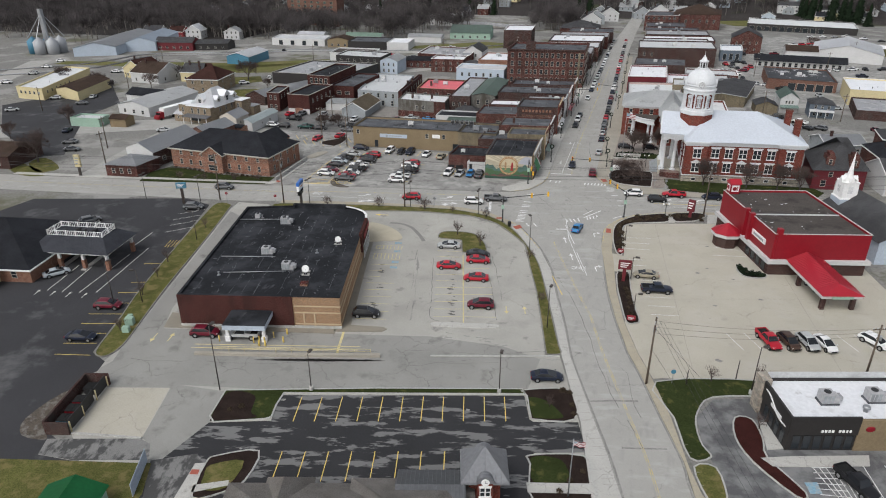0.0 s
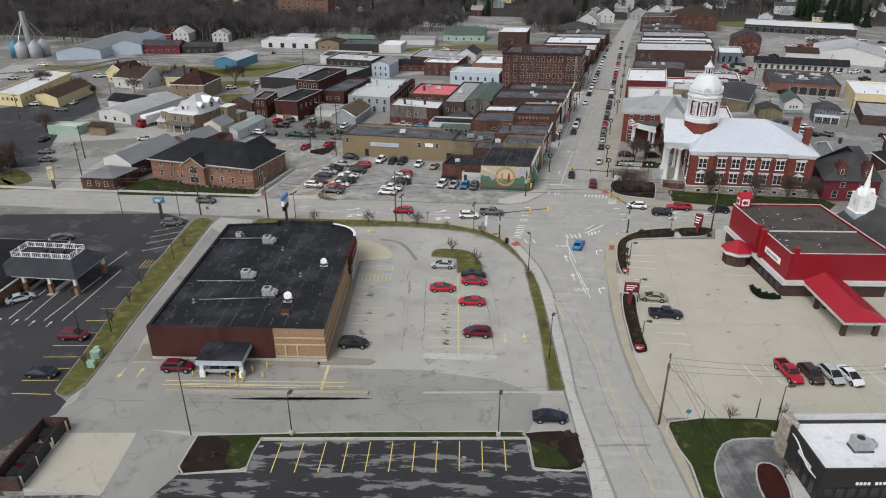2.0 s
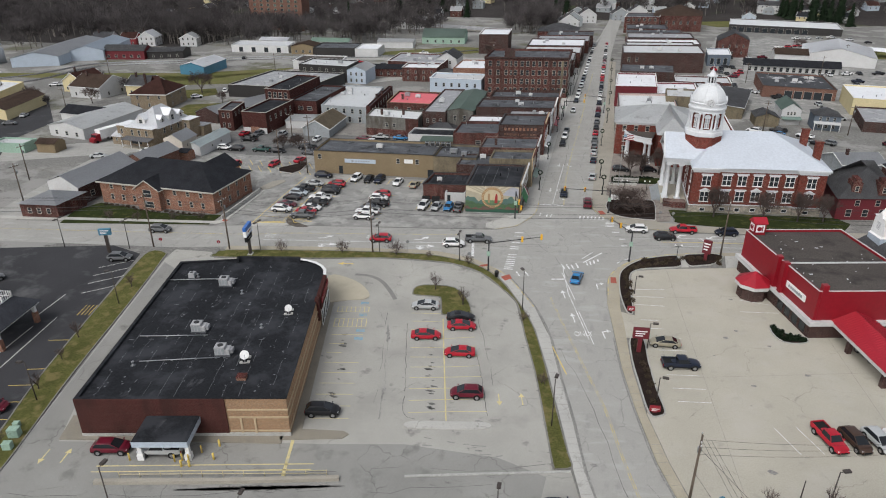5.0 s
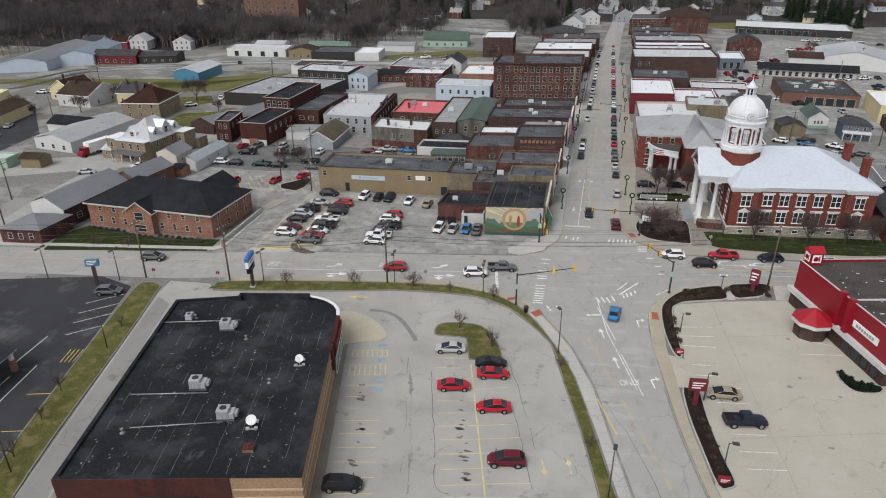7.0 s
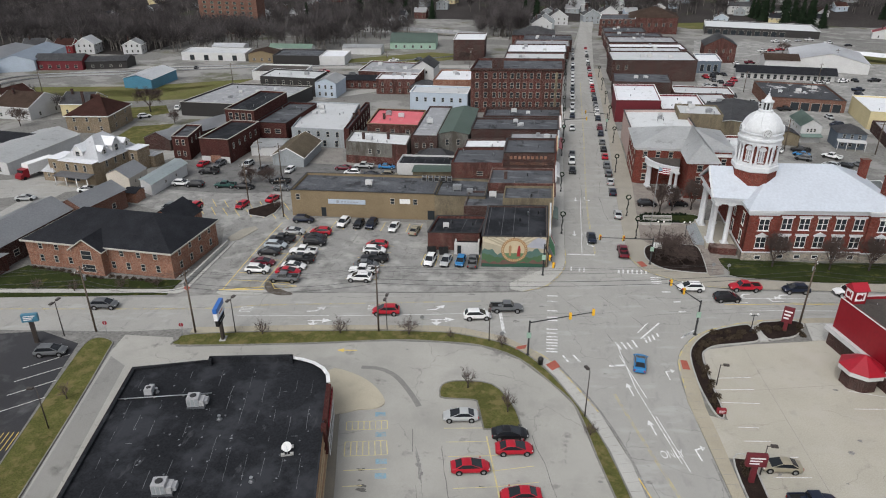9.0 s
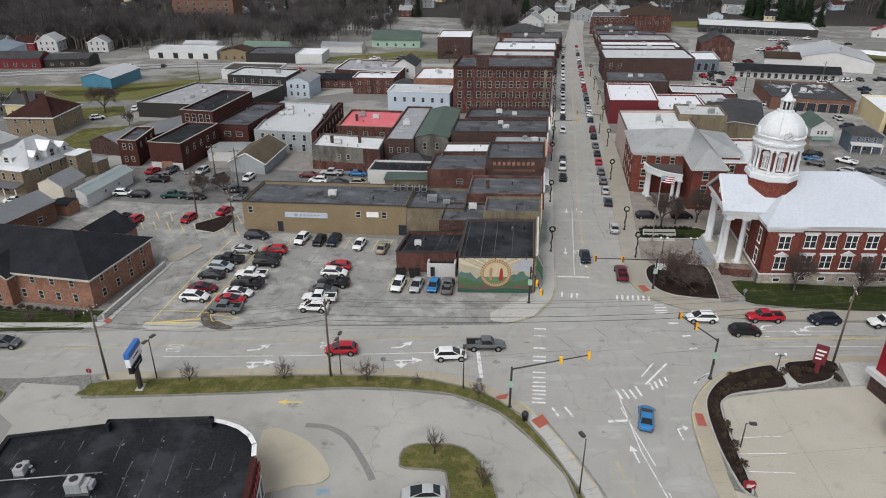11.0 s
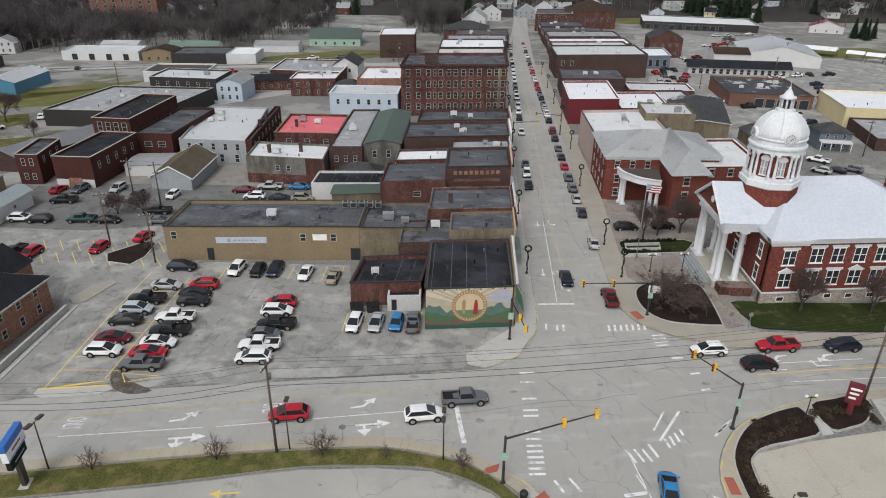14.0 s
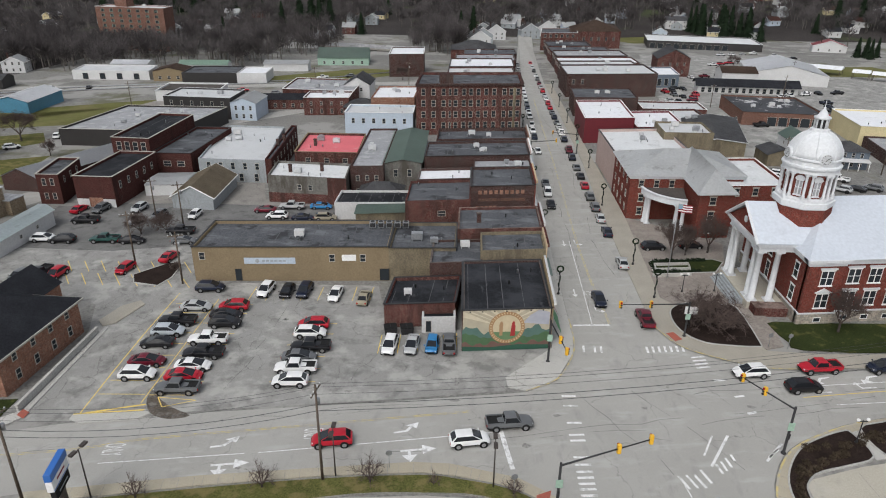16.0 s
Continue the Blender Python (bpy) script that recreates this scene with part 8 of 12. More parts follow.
def courthouse():
    a = 7.0
    u, v = Vector((math.cos(radians(a)), math.sin(radians(a)))), Vector((0, 1))
    o = Vector((17.5, 179.2))
    E = thing("courthouse", "red brick courthouse with white roof, columned portico and clock dome", "courthouse", o.x, o.y, 0)
    W, D, HE = 29.2, 23.0, 11.0
    P = lambda s, t: tuple(u * s + v * t)
    # stone base, brick walls with corner pavilions
    for nm, z0, z1, out, m in (("base", -1.0, 1.9, 0.14, "stone"), ("wall", 1.9, 10.0, 0.0, "brick_court")):
        bm = bmesh.new()
        prism(bm, [P(-out, -out), P(W + out, -out), P(W + out, D + out), P(-out, D + out)], z0, z1)
        for s0, s1 in ((0, 5.6), (W - 6.0, W)):
            prism(bm, [P(s0 - out, -0.6 - out), P(s1 + out, -0.6 - out), P(s1 + out, 0.5 - out), P(s0 - out, 0.5 - out)], z0, z1)
        part(nm, bm, M[m], E)
    bm = bmesh.new()
    for z0, z1, out in ((1.9, 2.1, 0.2), (9.9, 10.35, 0.12), (10.35, 10.7, 0.4), (10.7, 11.08, 0.65)):
        prism(bm, [P(-out, -out), P(W + out, -out), P(W + out, D + out), P(-out, D + out)], z0, z1)
        for s0, s1 in ((0, 5.6), (W - 6.0, W)):
            prism(bm, [P(s0 - out, -0.6 - out), P(s1 + out, -0.6 - out), P(s1 + out, 0.5), P(s0 - out, 0.5)], z0 + 0.003, z1 + 0.003)
    part("cornice", bm, M["court_white"], E, "deep white cornice")
    # hipped white roof
    bm = bmesh.new()
    e, R = 0.6, 16.6
    c = [P(-e, -e - 0.5), P(W + e, -e - 0.5), P(W + e, D + e), P(-e, D + e)]
    vs = [bm.verts.new((p[0], p[1], 11.1)) for p in c]
    A, B = bm.verts.new((*P(6.9, D / 2), R)), bm.verts.new((*P(18.2, D / 2), R))
    for f in ((vs[0], vs[1], B, A), (vs[2], vs[3], A, B), (vs[3], vs[0], A), (vs[1], vs[2], B)):
        bm.faces.new(f)
    bm.faces.new(vs[::-1])
    part("roof", bm, M["r_court"], E, "bright white metal roof")
    # windows of the long front
    fr = (0.105, 0.262, 0.378, 0.498, 0.618, 0.738, 0.895)
    for i, f in enumerate(fr):
        off = -0.6 if i in (0, 6) else 0.0
        for z, h in ((6.7, 2.4), (2.9, 2.4)):
            p = P(f * W, off)
            me, mp = window_mesh(2.0, h, "white", "double")
            ob = share("window", me, E, pose(p[0], p[1], z, 0, 0, a))
            share("pane", mp, ob, Matrix())
            bm = bmesh.new()
            if z < 4 and i in (0, 3, 6):
                vs = [bm.verts.new(q) for q in ((-1.35, -0.25, h + 0.2), (1.35, -0.25, h + 0.2), (0, -0.25, h + 0.95), (-1.35, 0.03, h + 0.2), (1.35, 0.03, h + 0.2), (0, 0.03, h + 0.95))]
                for q in ((0, 1, 2), (5, 4, 3), (0, 3, 4, 1), (1, 4, 5, 2), (2, 5, 3, 0)):
                    bm.faces.new([vs[k] for k in q])
                part("pediment", bm, M["court_white"], ob)
            else:
                box(bm, -1.3, 1.3, -0.18, 0.03, h + 0.2, h + 0.5)
                part("lintel", bm, M["court_white"], ob)
        me, mp = window_mesh(1.2, 0.8, "white", "plain")
        p = P(f * W, off - 0.14)
        ob = share("window", me, E, pose(p[0], p[1], 0.5, 0, 0, a))
        share("pane", mp, ob, Matrix())
    windows(E, 0, 5.2, 2.7, -90, 1, 4.6, 1.4, 2.5, "white", "sill", 2, 3.8)
    # west portico, facing the main street
    px0, px1, y0, y1 = -5.6, 1.0, 4.3, 16.7
    ym = (y0 + y1) / 2
    bm = bmesh.new()
    box(bm, px0 - 0.3, 0, y0 - 0.3, y1 + 0.3, -0.6, 1.25)
    part("portico_floor", bm, M["slab"], E, "stone portico floor")
    for k in range(5):
        bm = bmesh.new()
        box(bm, px0 - 0.7 - 0.4 * k, px0 - 0.3 - 0.4 * k, y0 + 1.2, y1 - 1.2, -0.5, 1.05 - 0.22 * k)
        part("step", bm, M["siding_g"], E)
    bm = bmesh.new()
    box(bm, px0 + 0.2, -0.4, y0 - 2.6, y0 - 0.35, -0.5, 1.5)
    part("parapet_wall", bm, M["brick_red"], E, "low brick wall beside the steps")
    columns(E, [(px0 + 0.6, y0 + 0.7), (px0 + 0.6, y0 + 2.4), (px0 + 0.6, y1 - 2.4), (px0 + 0.6, y1 - 0.7), (px0 + 3.4, y0 + 0.7), (px0 + 3.4, y1 - 0.7)], 1.25, 10.0, 0.5)
    bm = bmesh.new()
    for z0, z1, out in ((10.0, 10.7, 0.0), (10.7, 11.1, 0.3), (11.1, 11.5, 0.6)):
        box(bm, px0 - out, 1.0, y0 - out, y1 + out, z0, z1)
    part("entablature", bm, M["court_white"], E, "white entablature over the columns")
    bm = bmesh.new()
    vs = [bm.verts.new(q) for q in ((px0 - 0.2, y0 - 0.5, 11.5), (px0 - 0.2, y1 + 0.5, 11.5), (px0 - 0.2, ym, 15.4), (px0 + 0.2, y0 - 0.5, 11.5), (px0 + 0.2, y1 + 0.5, 11.5), (px0 + 0.2, ym, 15.4))]
    for q in ((0, 2, 1), (3, 4, 5), (0, 1, 4, 3), (1, 2, 5, 4), (2, 0, 3, 5)):
        bm.faces.new([vs[k] for k in q])
    part("tympanum", bm, M["brick_court"], E)
    bm = bmesh.new()
    for s in (-1, 1):
        ye = y0 - 0.8 if s < 0 else y1 + 0.8
        q = [(px0 - 0.8, ye, 11.5), (px0 - 0.8, ym, 15.9), (7.0, ym, 15.9), (5.0, ye, 11.5)]
        lo, hi = [bm.verts.new(p) for p in q], [bm.verts.new((p[0], p[1], p[2] + 0.2)) for p in q]
        bm.faces.new(lo)
        bm.faces.new(hi[::-1])
        for i in range(4):
            bm.faces.new((lo[i], lo[i - 1], hi[i - 1], hi[i]))
    bmesh.ops.recalc_face_normals(bm, faces=bm.faces[:])
    part("portico_roof", bm, M["r_court"], E, "white pediment roof")
    bm = bmesh.new()
    for s in (-1, 1):
        ye = y0 - 0.8 if s < 0 else y1 + 0.8
        tube(bm, (px0 - 0.75, ye, 11.5), (px0 - 0.75, ym, 15.85), 0.28, 0.28, 4)
    tube(bm, (px0 - 0.35, ym - 0.0, 13.0), (px0 - 0.15, ym, 13.0), 0.55, 0.55, 12)
    part("pediment_moulding", bm, M["court_white"], E)
    windows(E, 0, 13.4, 2.2, -90, 2, 5.6, 1.3, 2.8, "white", "sill", 2, 4.0)
    # dome
    cx, cy = 2.2, 10.3
    a8 = math.pi / 8
    bm = bmesh.new()
    loft(bm, [ringz(cx, cy, z, r, 8, a8) for r, z in ((4.32, 11.5), (4.32, 16.2))])
    part("drum_base", bm, M["brick_court"], E, "octagonal brick base of the dome")
    bm = bmesh.new()
    loft(bm, [ringz(cx, cy, z, r, 8, a8) for r, z in ((4.34, 16.2), (4.51, 16.4), (4.51, 17.2), (4.23, 17.3), (4.23, 17.7), (4.05, 17.8))])
    part("drum_sill", bm, M["court_white"], E)
    bm = bmesh.new()
    loft(bm, [ringz(cx, cy, z, r, 8, a8) for r, z in ((3.45, 17.6), (3.45, 22.0))])
    part("drum", bm, M["brick_court"], E, "octagonal red drum behind white columns")
    # drum panes in flat pale grey: the glass's reflection put into the colour
    bm = bmesh.new()
    box(bm, -0.43, 0.43, -0.02, 0.03, 0.07, 2.2)
    pane_reflection = bpy.data.meshes.new("pane")
    bm.to_mesh(pane_reflection)
    bm.free()
    pane_reflection.materials.append(M["r_grey"])
    for k in range(8):
        an = 45 * k
        x, y = cx + 3.22 * math.cos(radians(an)), cy + 3.22 * math.sin(radians(an))
        me, mp = window_mesh(1.0, 2.3, "court_white", "double")
        ob = share("window", me, E, pose(x, y, 18.2, 0, 0, an + 90))
        share("pane", pane_reflection, ob, Matrix())
        bm = bmesh.new()
        lathe(bm, 0, -0.06, [(0.74, 0), (0.74, 0.2)], 14)
        bmesh.ops.rotate(bm, verts=bm.verts[:], matrix=Matrix.Rotation(radians(90), 3, "X"))
        for q in bm.verts:
            q.co.z = max(q.co.z, 0)
            q.co += Vector((0, 0.1, 2.45))
        part("arch", bm, M["court_white"], ob)
    spots = []
    for k in range(8):
        for da in (-6.5, 6.5):
            an = radians(22.5 + 45 * k + da)
            spots.append((cx + 3.79 * math.cos(an), cy + 3.79 * math.sin(an)))
    columns(E, spots, 17.75, 21.7, 0.21, "drum_column")
    bm = bmesh.new()
    loft(bm, [ringz(cx, cy, z, r, 16, a8) for r, z in ((4.05, 21.7), (4.05, 22.2), (4.28, 22.5), (4.28, 22.8), (3.91, 22.9), (3.91, 23.5), (4.14, 23.7), (4.14, 23.9), (3.77, 24.0))])
    part("drum_cornice", bm, M["court_white"], E, "white moulded cornice under the dome")
    bm = bmesh.new()
    prof = [(3.85 * math.cos(radians(q)), 23.9 + 4.0 * math.sin(radians(q))) for q in range(0, 82, 9)]
    lathe(bm, cx, cy, prof, 32)
    part("dome", bm, M["court_white"], E, "smooth white dome")
    for k in range(8):
        bm = bmesh.new()
        an = radians(22.5 + 45 * k)
        pts = [(cx + r * math.cos(an), cy + r * math.sin(an), z) for r, z in prof]
        for p, q in zip(pts, pts[1:]):
            tube(bm, p, q, 0.1, 0.1, 4)
        part("dome_rib", bm, M["court_white"], E)
    for k in range(4):
        an = 90 * k - 90
        x, y = cx + 3.9 * math.cos(radians(an)), cy + 3.9 * math.sin(radians(an))
        bm = bmesh.new()
        lathe(bm, 0, 0, [(1.0, -0.5), (1.0, 0.1), (0.85, 0.16)], 20)
        C = part("clock", bm, M["court_white"], E, "round clock face with dark pointers")
        C.matrix_basis = pose(x, y, 24.2, 90, 0, an + 90)
        bm = bmesh.new()
        lathe(bm, 0, 0, [(0.8, 0.12), (0.8, 0.17)], 20)
        part("dial", bm, M["r_lgrey"], C)
        bm = bmesh.new()
        for q in range(12):
            w = radians(30 * q)
            obox(bm, 0.66 * math.cos(w), 0.66 * math.sin(w), 30 * q, 0.18, 0.07, 0.17, 0.19)
        obox(bm, 0.2, 0.12, 30, 0.5, 0.1, 0.19, 0.21)
        obox(bm, -0.1, -0.28, 70, 0.7, 0.08, 0.19, 0.21)
        tagged(part("dial_mark", bm, M["black_metal"], C), kind="stuff")
    bm = bmesh.new()
    loft(bm, [ringz(cx, cy, z, r, 8, a8) for r, z in ((1.4, 27.6), (1.4, 28.0), (1.1, 28.1))])
    part("lantern_base", bm, M["court_white"], E)
    for k in range(8):
        bm = bmesh.new()
        an = radians(22.5 + 45 * k)
        tube(bm, (cx + 0.9 * math.cos(an), cy + 0.9 * math.sin(an), 28.0), (cx + 0.9 * math.cos(an), cy + 0.9 * math.sin(an), 29.5), 0.15, 0.15, 6)
        part("lantern_column", bm, M["court_white"], E)
    bm = bmesh.new()
    lathe(bm, cx, cy, [(1.2, 29.5), (1.2, 29.8), (0.75, 30.0), (0.45, 30.6), (0.15, 31.0), (0.2, 31.15), (0.05, 31.3), (0.03, 32.2)], 12)
    part("lantern", bm, M["court_white"], E, "white lantern with finial on the dome")
    bm = bmesh.new()
    loft(bm, [ringz(cx, cy, z, 0.75, 8, a8) for z in (28.0, 29.5)])
    part("lantern_core", bm, M["trim_dark"], E)
    for s, t in ((27.4, 16.4), (27.6, 5.2)):
        bm = bmesh.new()
        p = P(s, t)
        obox(bm, p[0], p[1], a, 1.5, 1.1, 9.5, 15.9)
        obox(bm, p[0], p[1], a, 1.75, 1.35, 15.9, 16.2)
        part("chimney", bm, M["brick_court"], E, "tall red brick chimney")
    return E


courthouse()

# courthouse annex with a curved porch
AN = building("courthouse_annex", "red brick courthouse annex with a grey hipped roof", (0.8, 223.4), 24.0, 18.5, 10.0, "brick_court", "r_pale", 3.0, -1, "hip_u", rise=3.2, eave=0.7,
    wins=[("f", 3, 7.3, 1.1, 1.6, 0.8, 13.5, 1, 3, "sill"), ("f", 1, 4.2, 1.1, 1.6, 0.8, 19.5, 1, 3, "sill"), ("f", 1, 1.2, 1.1, 1.6, 0.8, 19.5, 1, 3, "sill"), ("l", 4, 7.3, 1.1, 1.6, 1, 1), ("l", 4, 4.2, 1.1, 1.6, 1, 1), ("l", 4, 1.2, 1.1, 1.6, 1, 1)])
AW = building("annex_wing", "projecting red brick wing with a grey hipped roof", (12.2, 213.2), 7.0, 24.0, 10.0, "brick_court", "r_pale", 6.0, -1, "hip_v", rise=3.4, eave=0.7, wins=[("f", 1, 1.2, 1.3, 1.6, 1.5, 3.0, 3, 3.0, "sill")])
building("annex_east", "red brick east part of the annex with a grey roof", (19.0, 220.0), 14.0, 20.0, 9.2, "brick_court", "r_pale", 6.0, -1, cop="white", units=1, wins=[("f", 3, 7.0, 1.2, 1.6, 1, 1, 1, 3, "sill")])
for E_, w_, d_, a_ in ((AN, 24.0, 18.5, 3.0), (AW, 7.0, 24.0, 6.0)):
    bm = bmesh.new()
    u_ = Vector((math.cos(radians(a_)), math.sin(radians(a_))))
    v_ = Vector((math.sin(radians(1)), math.cos(radians(1))))
    for q, out in (((9.2, 9.55), 0.12), ((9.55, 9.9), 0.35)):
        prism(bm, [tuple(u_ * s + v_ * t) for s, t in ((-out, -out), (w_ + out, -out), (w_ + out, d_ + out), (-out, d_ + out))], *q)
    part("cornice", bm, M["court_white"], E_, "white dentilled cornice")
PO = thing("curved_porch", "curved white porch with a dark roof in the annex corner", "porch", 12.2, 223.6, gz(222))
bm = bmesh.new()
arc = [(8.6 * math.cos(radians(q)), 8.6 * math.sin(radians(q))) for q in range(182, 266, 7)]
arc2 = [(8.9 * math.cos(radians(q)), 8.9 * math.sin(radians(q))) for q in range(182, 266, 7)]
prism(bm, arc + [(-0.1, -0.2)], 7.0, 7.25)
part("roof", bm, M["r_brown"], PO)
bm = bmesh.new()
loft(bm, [[(*p, 6.1), (*q, 6.1), (*q, 7.2), (q[0] * 1.03, q[1] * 1.03, 7.4), (q[0] * 1.03, q[1] * 1.03, 7.6), (*p, 7.6)] for p, q in zip(arc, arc2)])
part("fascia", bm, M["court_white"], PO, "curved white fascia")
columns(PO, [(8.2 * math.cos(radians(q)), 8.2 * math.sin(radians(q))) for q in (193, 201, 247, 256)], 0.2, 6.1, 0.42)


# ---- pharmacy with a black roof ----
def pharmacy():
    E = thing("pharmacy", "brick pharmacy with a black membrane roof and drive-through", "store", -67.2, 80.9, 0)
    c = [(0, 0), (26.2, 5.9), (18.2, 38.8), (17.6, 40.4), (16.5, 41.7), (14.9, 42.7), (13.2, 43.2), (11.5, 43.4), (0.6, 41.3), (-9.0, 37.9)]
    bm = bmesh.new()
    inn = shell(bm, c, 6.0, 0.3)
    part("wall", bm, M["brick_tan"], E, "tan brick wall with pale bands")
    bm = bmesh.new()
    prism(bm, inn, 5.45, 5.7)
    part("roof", bm, M["r_black"], E, "black membrane roof with worn seams")
    # maroon cladding over most of the rear wall and the long left wall
    bm = bmesh.new()
    a = math.degrees(math.atan2(5.9, 26.2))
    d = Vector((26.2, 5.9)).normalized()
    n = Vector((d.y, -d.x))
    q = [Vector((0, 0)) + n * 0.16 - d * 0.16, d * 19.0 + n * 0.16, d * 19.0 - n * 0.05, -n * 0.05 - d * 0.1]
    prism(bm, [tuple(p) for p in q], 0.55, 6.0)
    l = Vector((-9.0, 37.9)).normalized()
    m = Vector((-l.y, l.x))
    q = [m * 0.16 - l * 0.1, m * -0.05, l * 38.9 + m * -0.05, l * 38.9 + m * 0.16]
    prism(bm, [tuple(p) for p in q], 0.55, 5.99)
    part("cladding", bm, M["brick_maroon"], E, "maroon brick cladding")
    bm = bmesh.new()
    for z in (0.75, 2.9, 4.1):
        q = [d * 19.2 + n * 0.1, d * 26.95 + n * 0.1, d * 26.95 - n * 0.05, d * 19.2 - n * 0.05]
        prism(bm, [tuple(p) for p in q], z, z + 0.22)
        e = Vector((-8.0, 32.9)).normalized()
        k = Vector((e.y, -e.x))
        s = Vector((26.2, 5.9))
        q = [s + k * 0.1 - e * 0.1, s + k * 0.1 + e * 33.6, s - k * 0.05 + e * 33.6, s - k * 0.05]
        prism(bm, [tuple(p) for p in q], z + 0.004, z + 0.224)
    for sx in (20.6, 22.4):
        q = [d * sx + n * 0.12, d * (sx + 0.25) + n * 0.12, d * (sx + 0.25), d * sx]
        prism(bm, [tuple(p) for p in q], 0.0, 2.9)
    part("band", bm, M["bandtan"], E, "pale brick bands")
    bm = bmesh.new()
    prism(bm, [tuple(p) for p in (d * -0.2 + n * 0.22, d * 27.0 + n * 0.22, d * 27.0, d * -0.2)], -0.3, 0.55)
    part("plinth", bm, M["kerb"], E)
    # raised entrance parapet at the street corner
    bm = bmesh.new()
    for p, q in (((0.7, 41.2), (11.5, 43.3)), ((11.5, 43.3), (11.7, 42.5)), ((0.7, 41.2), (0.9, 40.4))):
        p, q = Vector(p), Vector(q)
        e = q - p
        obox(bm, (p.x + q.x) / 2, (p.y + q.y) / 2, math.degrees(math.atan2(e.y, e.x)), e.length + 0.3, 0.45, 5.2, 6.55)
    part("parapet", bm, M["r_black"], E, "raised black parapet over the entrance")
    bm = bmesh.new()
    e = Vector((-8.0, 32.9)).normalized()
    for s0, s1, z0, z1 in ((26.4, 33.4, 3.5, 6.2), (24.4, 25.4, 2.5, 6.5)):
        p = Vector((26.2, 5.9)) + e * ((s0 + s1) / 2)
        obox(bm, p.x + 0.1, p.y, math.degrees(math.atan2(e.y, e.x)), s1 - s0, 0.6, z0, z1)
    part("entrance_front", bm, M["brick_maroon"], E)
    bm = bmesh.new()
    for p, q in zip(c[2:7], c[3:8]):
        p, q = Vector(p), Vector(q)
        g = q - p
        obox(bm, (p.x + q.x) / 2, (p.y + q.y) / 2, math.degrees(math.atan2(g.y, g.x)), g.length + 0.12, 0.5, 6.07, 6.16)
    part("corner_coping", bm, M["white"], E, "white coping on the rounded corner")
    bm = bmesh.new()
    for i in range(8):
        p = Vector((26.2, 5.9)) + e * (27.2 + i * 0.9)
        obox(bm, p.x + 0.46, p.y + 0.1, math.degrees(math.atan2(e.y, e.x)), 0.6, 0.14, 4.4, 5.4)
    part("sign", bm, M["redpaint"], E, "red sign of raised plain shapes")
    windows(E, 26.2 + e.x * 26.5 + 0.33, 5.9 + e.y * 26.5, 0.3, math.degrees(math.atan2(e.y, e.x)), 5, 8.0, 1.4, 2.7, "white", "plain")
    # drive-through canopy
    for sx in (9.2, 15.1):
        p = d * sx + n * 4.2
        bm = bmesh.new()
        obox(bm, p.x, p.y, a, 0.8, 0.8, -0.2, 0.9)
        obox(bm, p.x, p.y, a, 0.5, 0.5, 0.9, 2.5)
        part("canopy_post", bm, M["white"], E)
    bm = bmesh.new()
    q = [d * 8.7 + n * 5.0, d * 15.6 + n * 5.0, d * 15.6 + n * 0.2, d * 8.7 + n * 0.2]
    prism(bm, [tuple(p) for p in q], 2.45, 3.3)
    part("canopy", bm, M["siding_b"], E, "pale blue-grey drive-through canopy")
    bm = bmesh.new()
    lo = [bm.verts.new((p.x, p.y, 3.304)) for p in q]
    q2 = [d * 9.1 + n * 4.5, d * 15.2 + n * 4.5, d * 15.2 + n * 0.2, d * 9.1 + n * 0.2]
    hi = [bm.verts.new((p.x, p.y, 3.42)) for p in q2]
    bm.faces.new(hi)
    for i in range(4):
        bm.faces.new((lo[i], lo[(i + 1) % 4], hi[(i + 1) % 4], hi[i]))
    part("canopy_roof", bm, M["r_black"], E)
    bm = bmesh.new()
    for sx, ny in ((18.2, 2.0), (18.2, 4.4), (14.6, 5.6), (15.6, 5.6)):
        p = d * sx + n * ny
        lathe(bm, p.x, p.y, [(0.14, -0.2), (0.14, 1.0), (0.05, 1.08)], 8)
    part("bollard", bm, M["p_yellow"], E, "yellow guard bollards")
    # seams of the membrane: broken pale patches, and the dark lining of the parapet
    rs = random.Random(4)
    bm = bmesh.new()
    for k in range(1, 13):
        p = d * (2.05 * k)
        t, L = 0.8, (38.0 if k < 9 else 35.0)
        while t < L:
            w = rs.uniform(0.4, 3.0)
            if rs.random() < 0.5:
                a0, b0 = p + l * t + d * rs.uniform(-0.12, 0.12), p + l * min(t + w, L)
                prism(bm, line([tuple(a0), tuple(b0)], rs.uniform(0.02, 0.055)), 5.69, 5.706)
            t += w
        for _ in range(14):
            c0 = p + l * rs.uniform(1, L) + d * rs.uniform(-0.5, 0.5)
            r0 = rs.uniform(0.05, 0.17)
            prism(bm, [(c0.x + r0 * rs.uniform(0.5, 1.2) * math.cos(q), c0.y + r0 * rs.uniform(0.5, 1.6) * math.sin(q)) for q in (0, 1.2, 2.5, 3.8, 5.0)], 5.69, 5.705)
    for f in (0.17, 0.36, 0.62, 0.84):
        for k in range(24):
            if rs.random() < 0.12:
                a0 = l * (39 * f) + d * (k + 1)
                prism(bm, line([tuple(a0), tuple(a0 + d * rs.uniform(0.2, 0.8))], rs.uniform(0.03, 0.1)), 5.69, 5.704)
    tagged(part("roof_seam", bm, M["seam"], E, "worn pale membrane seams"), kind="stuff")
    bm = bmesh.new()
    grow = lambda k: [tuple(Vector(p) + (Vector(c[n_]) - Vector(p)) * k) for n_, p in enumerate(inn)]
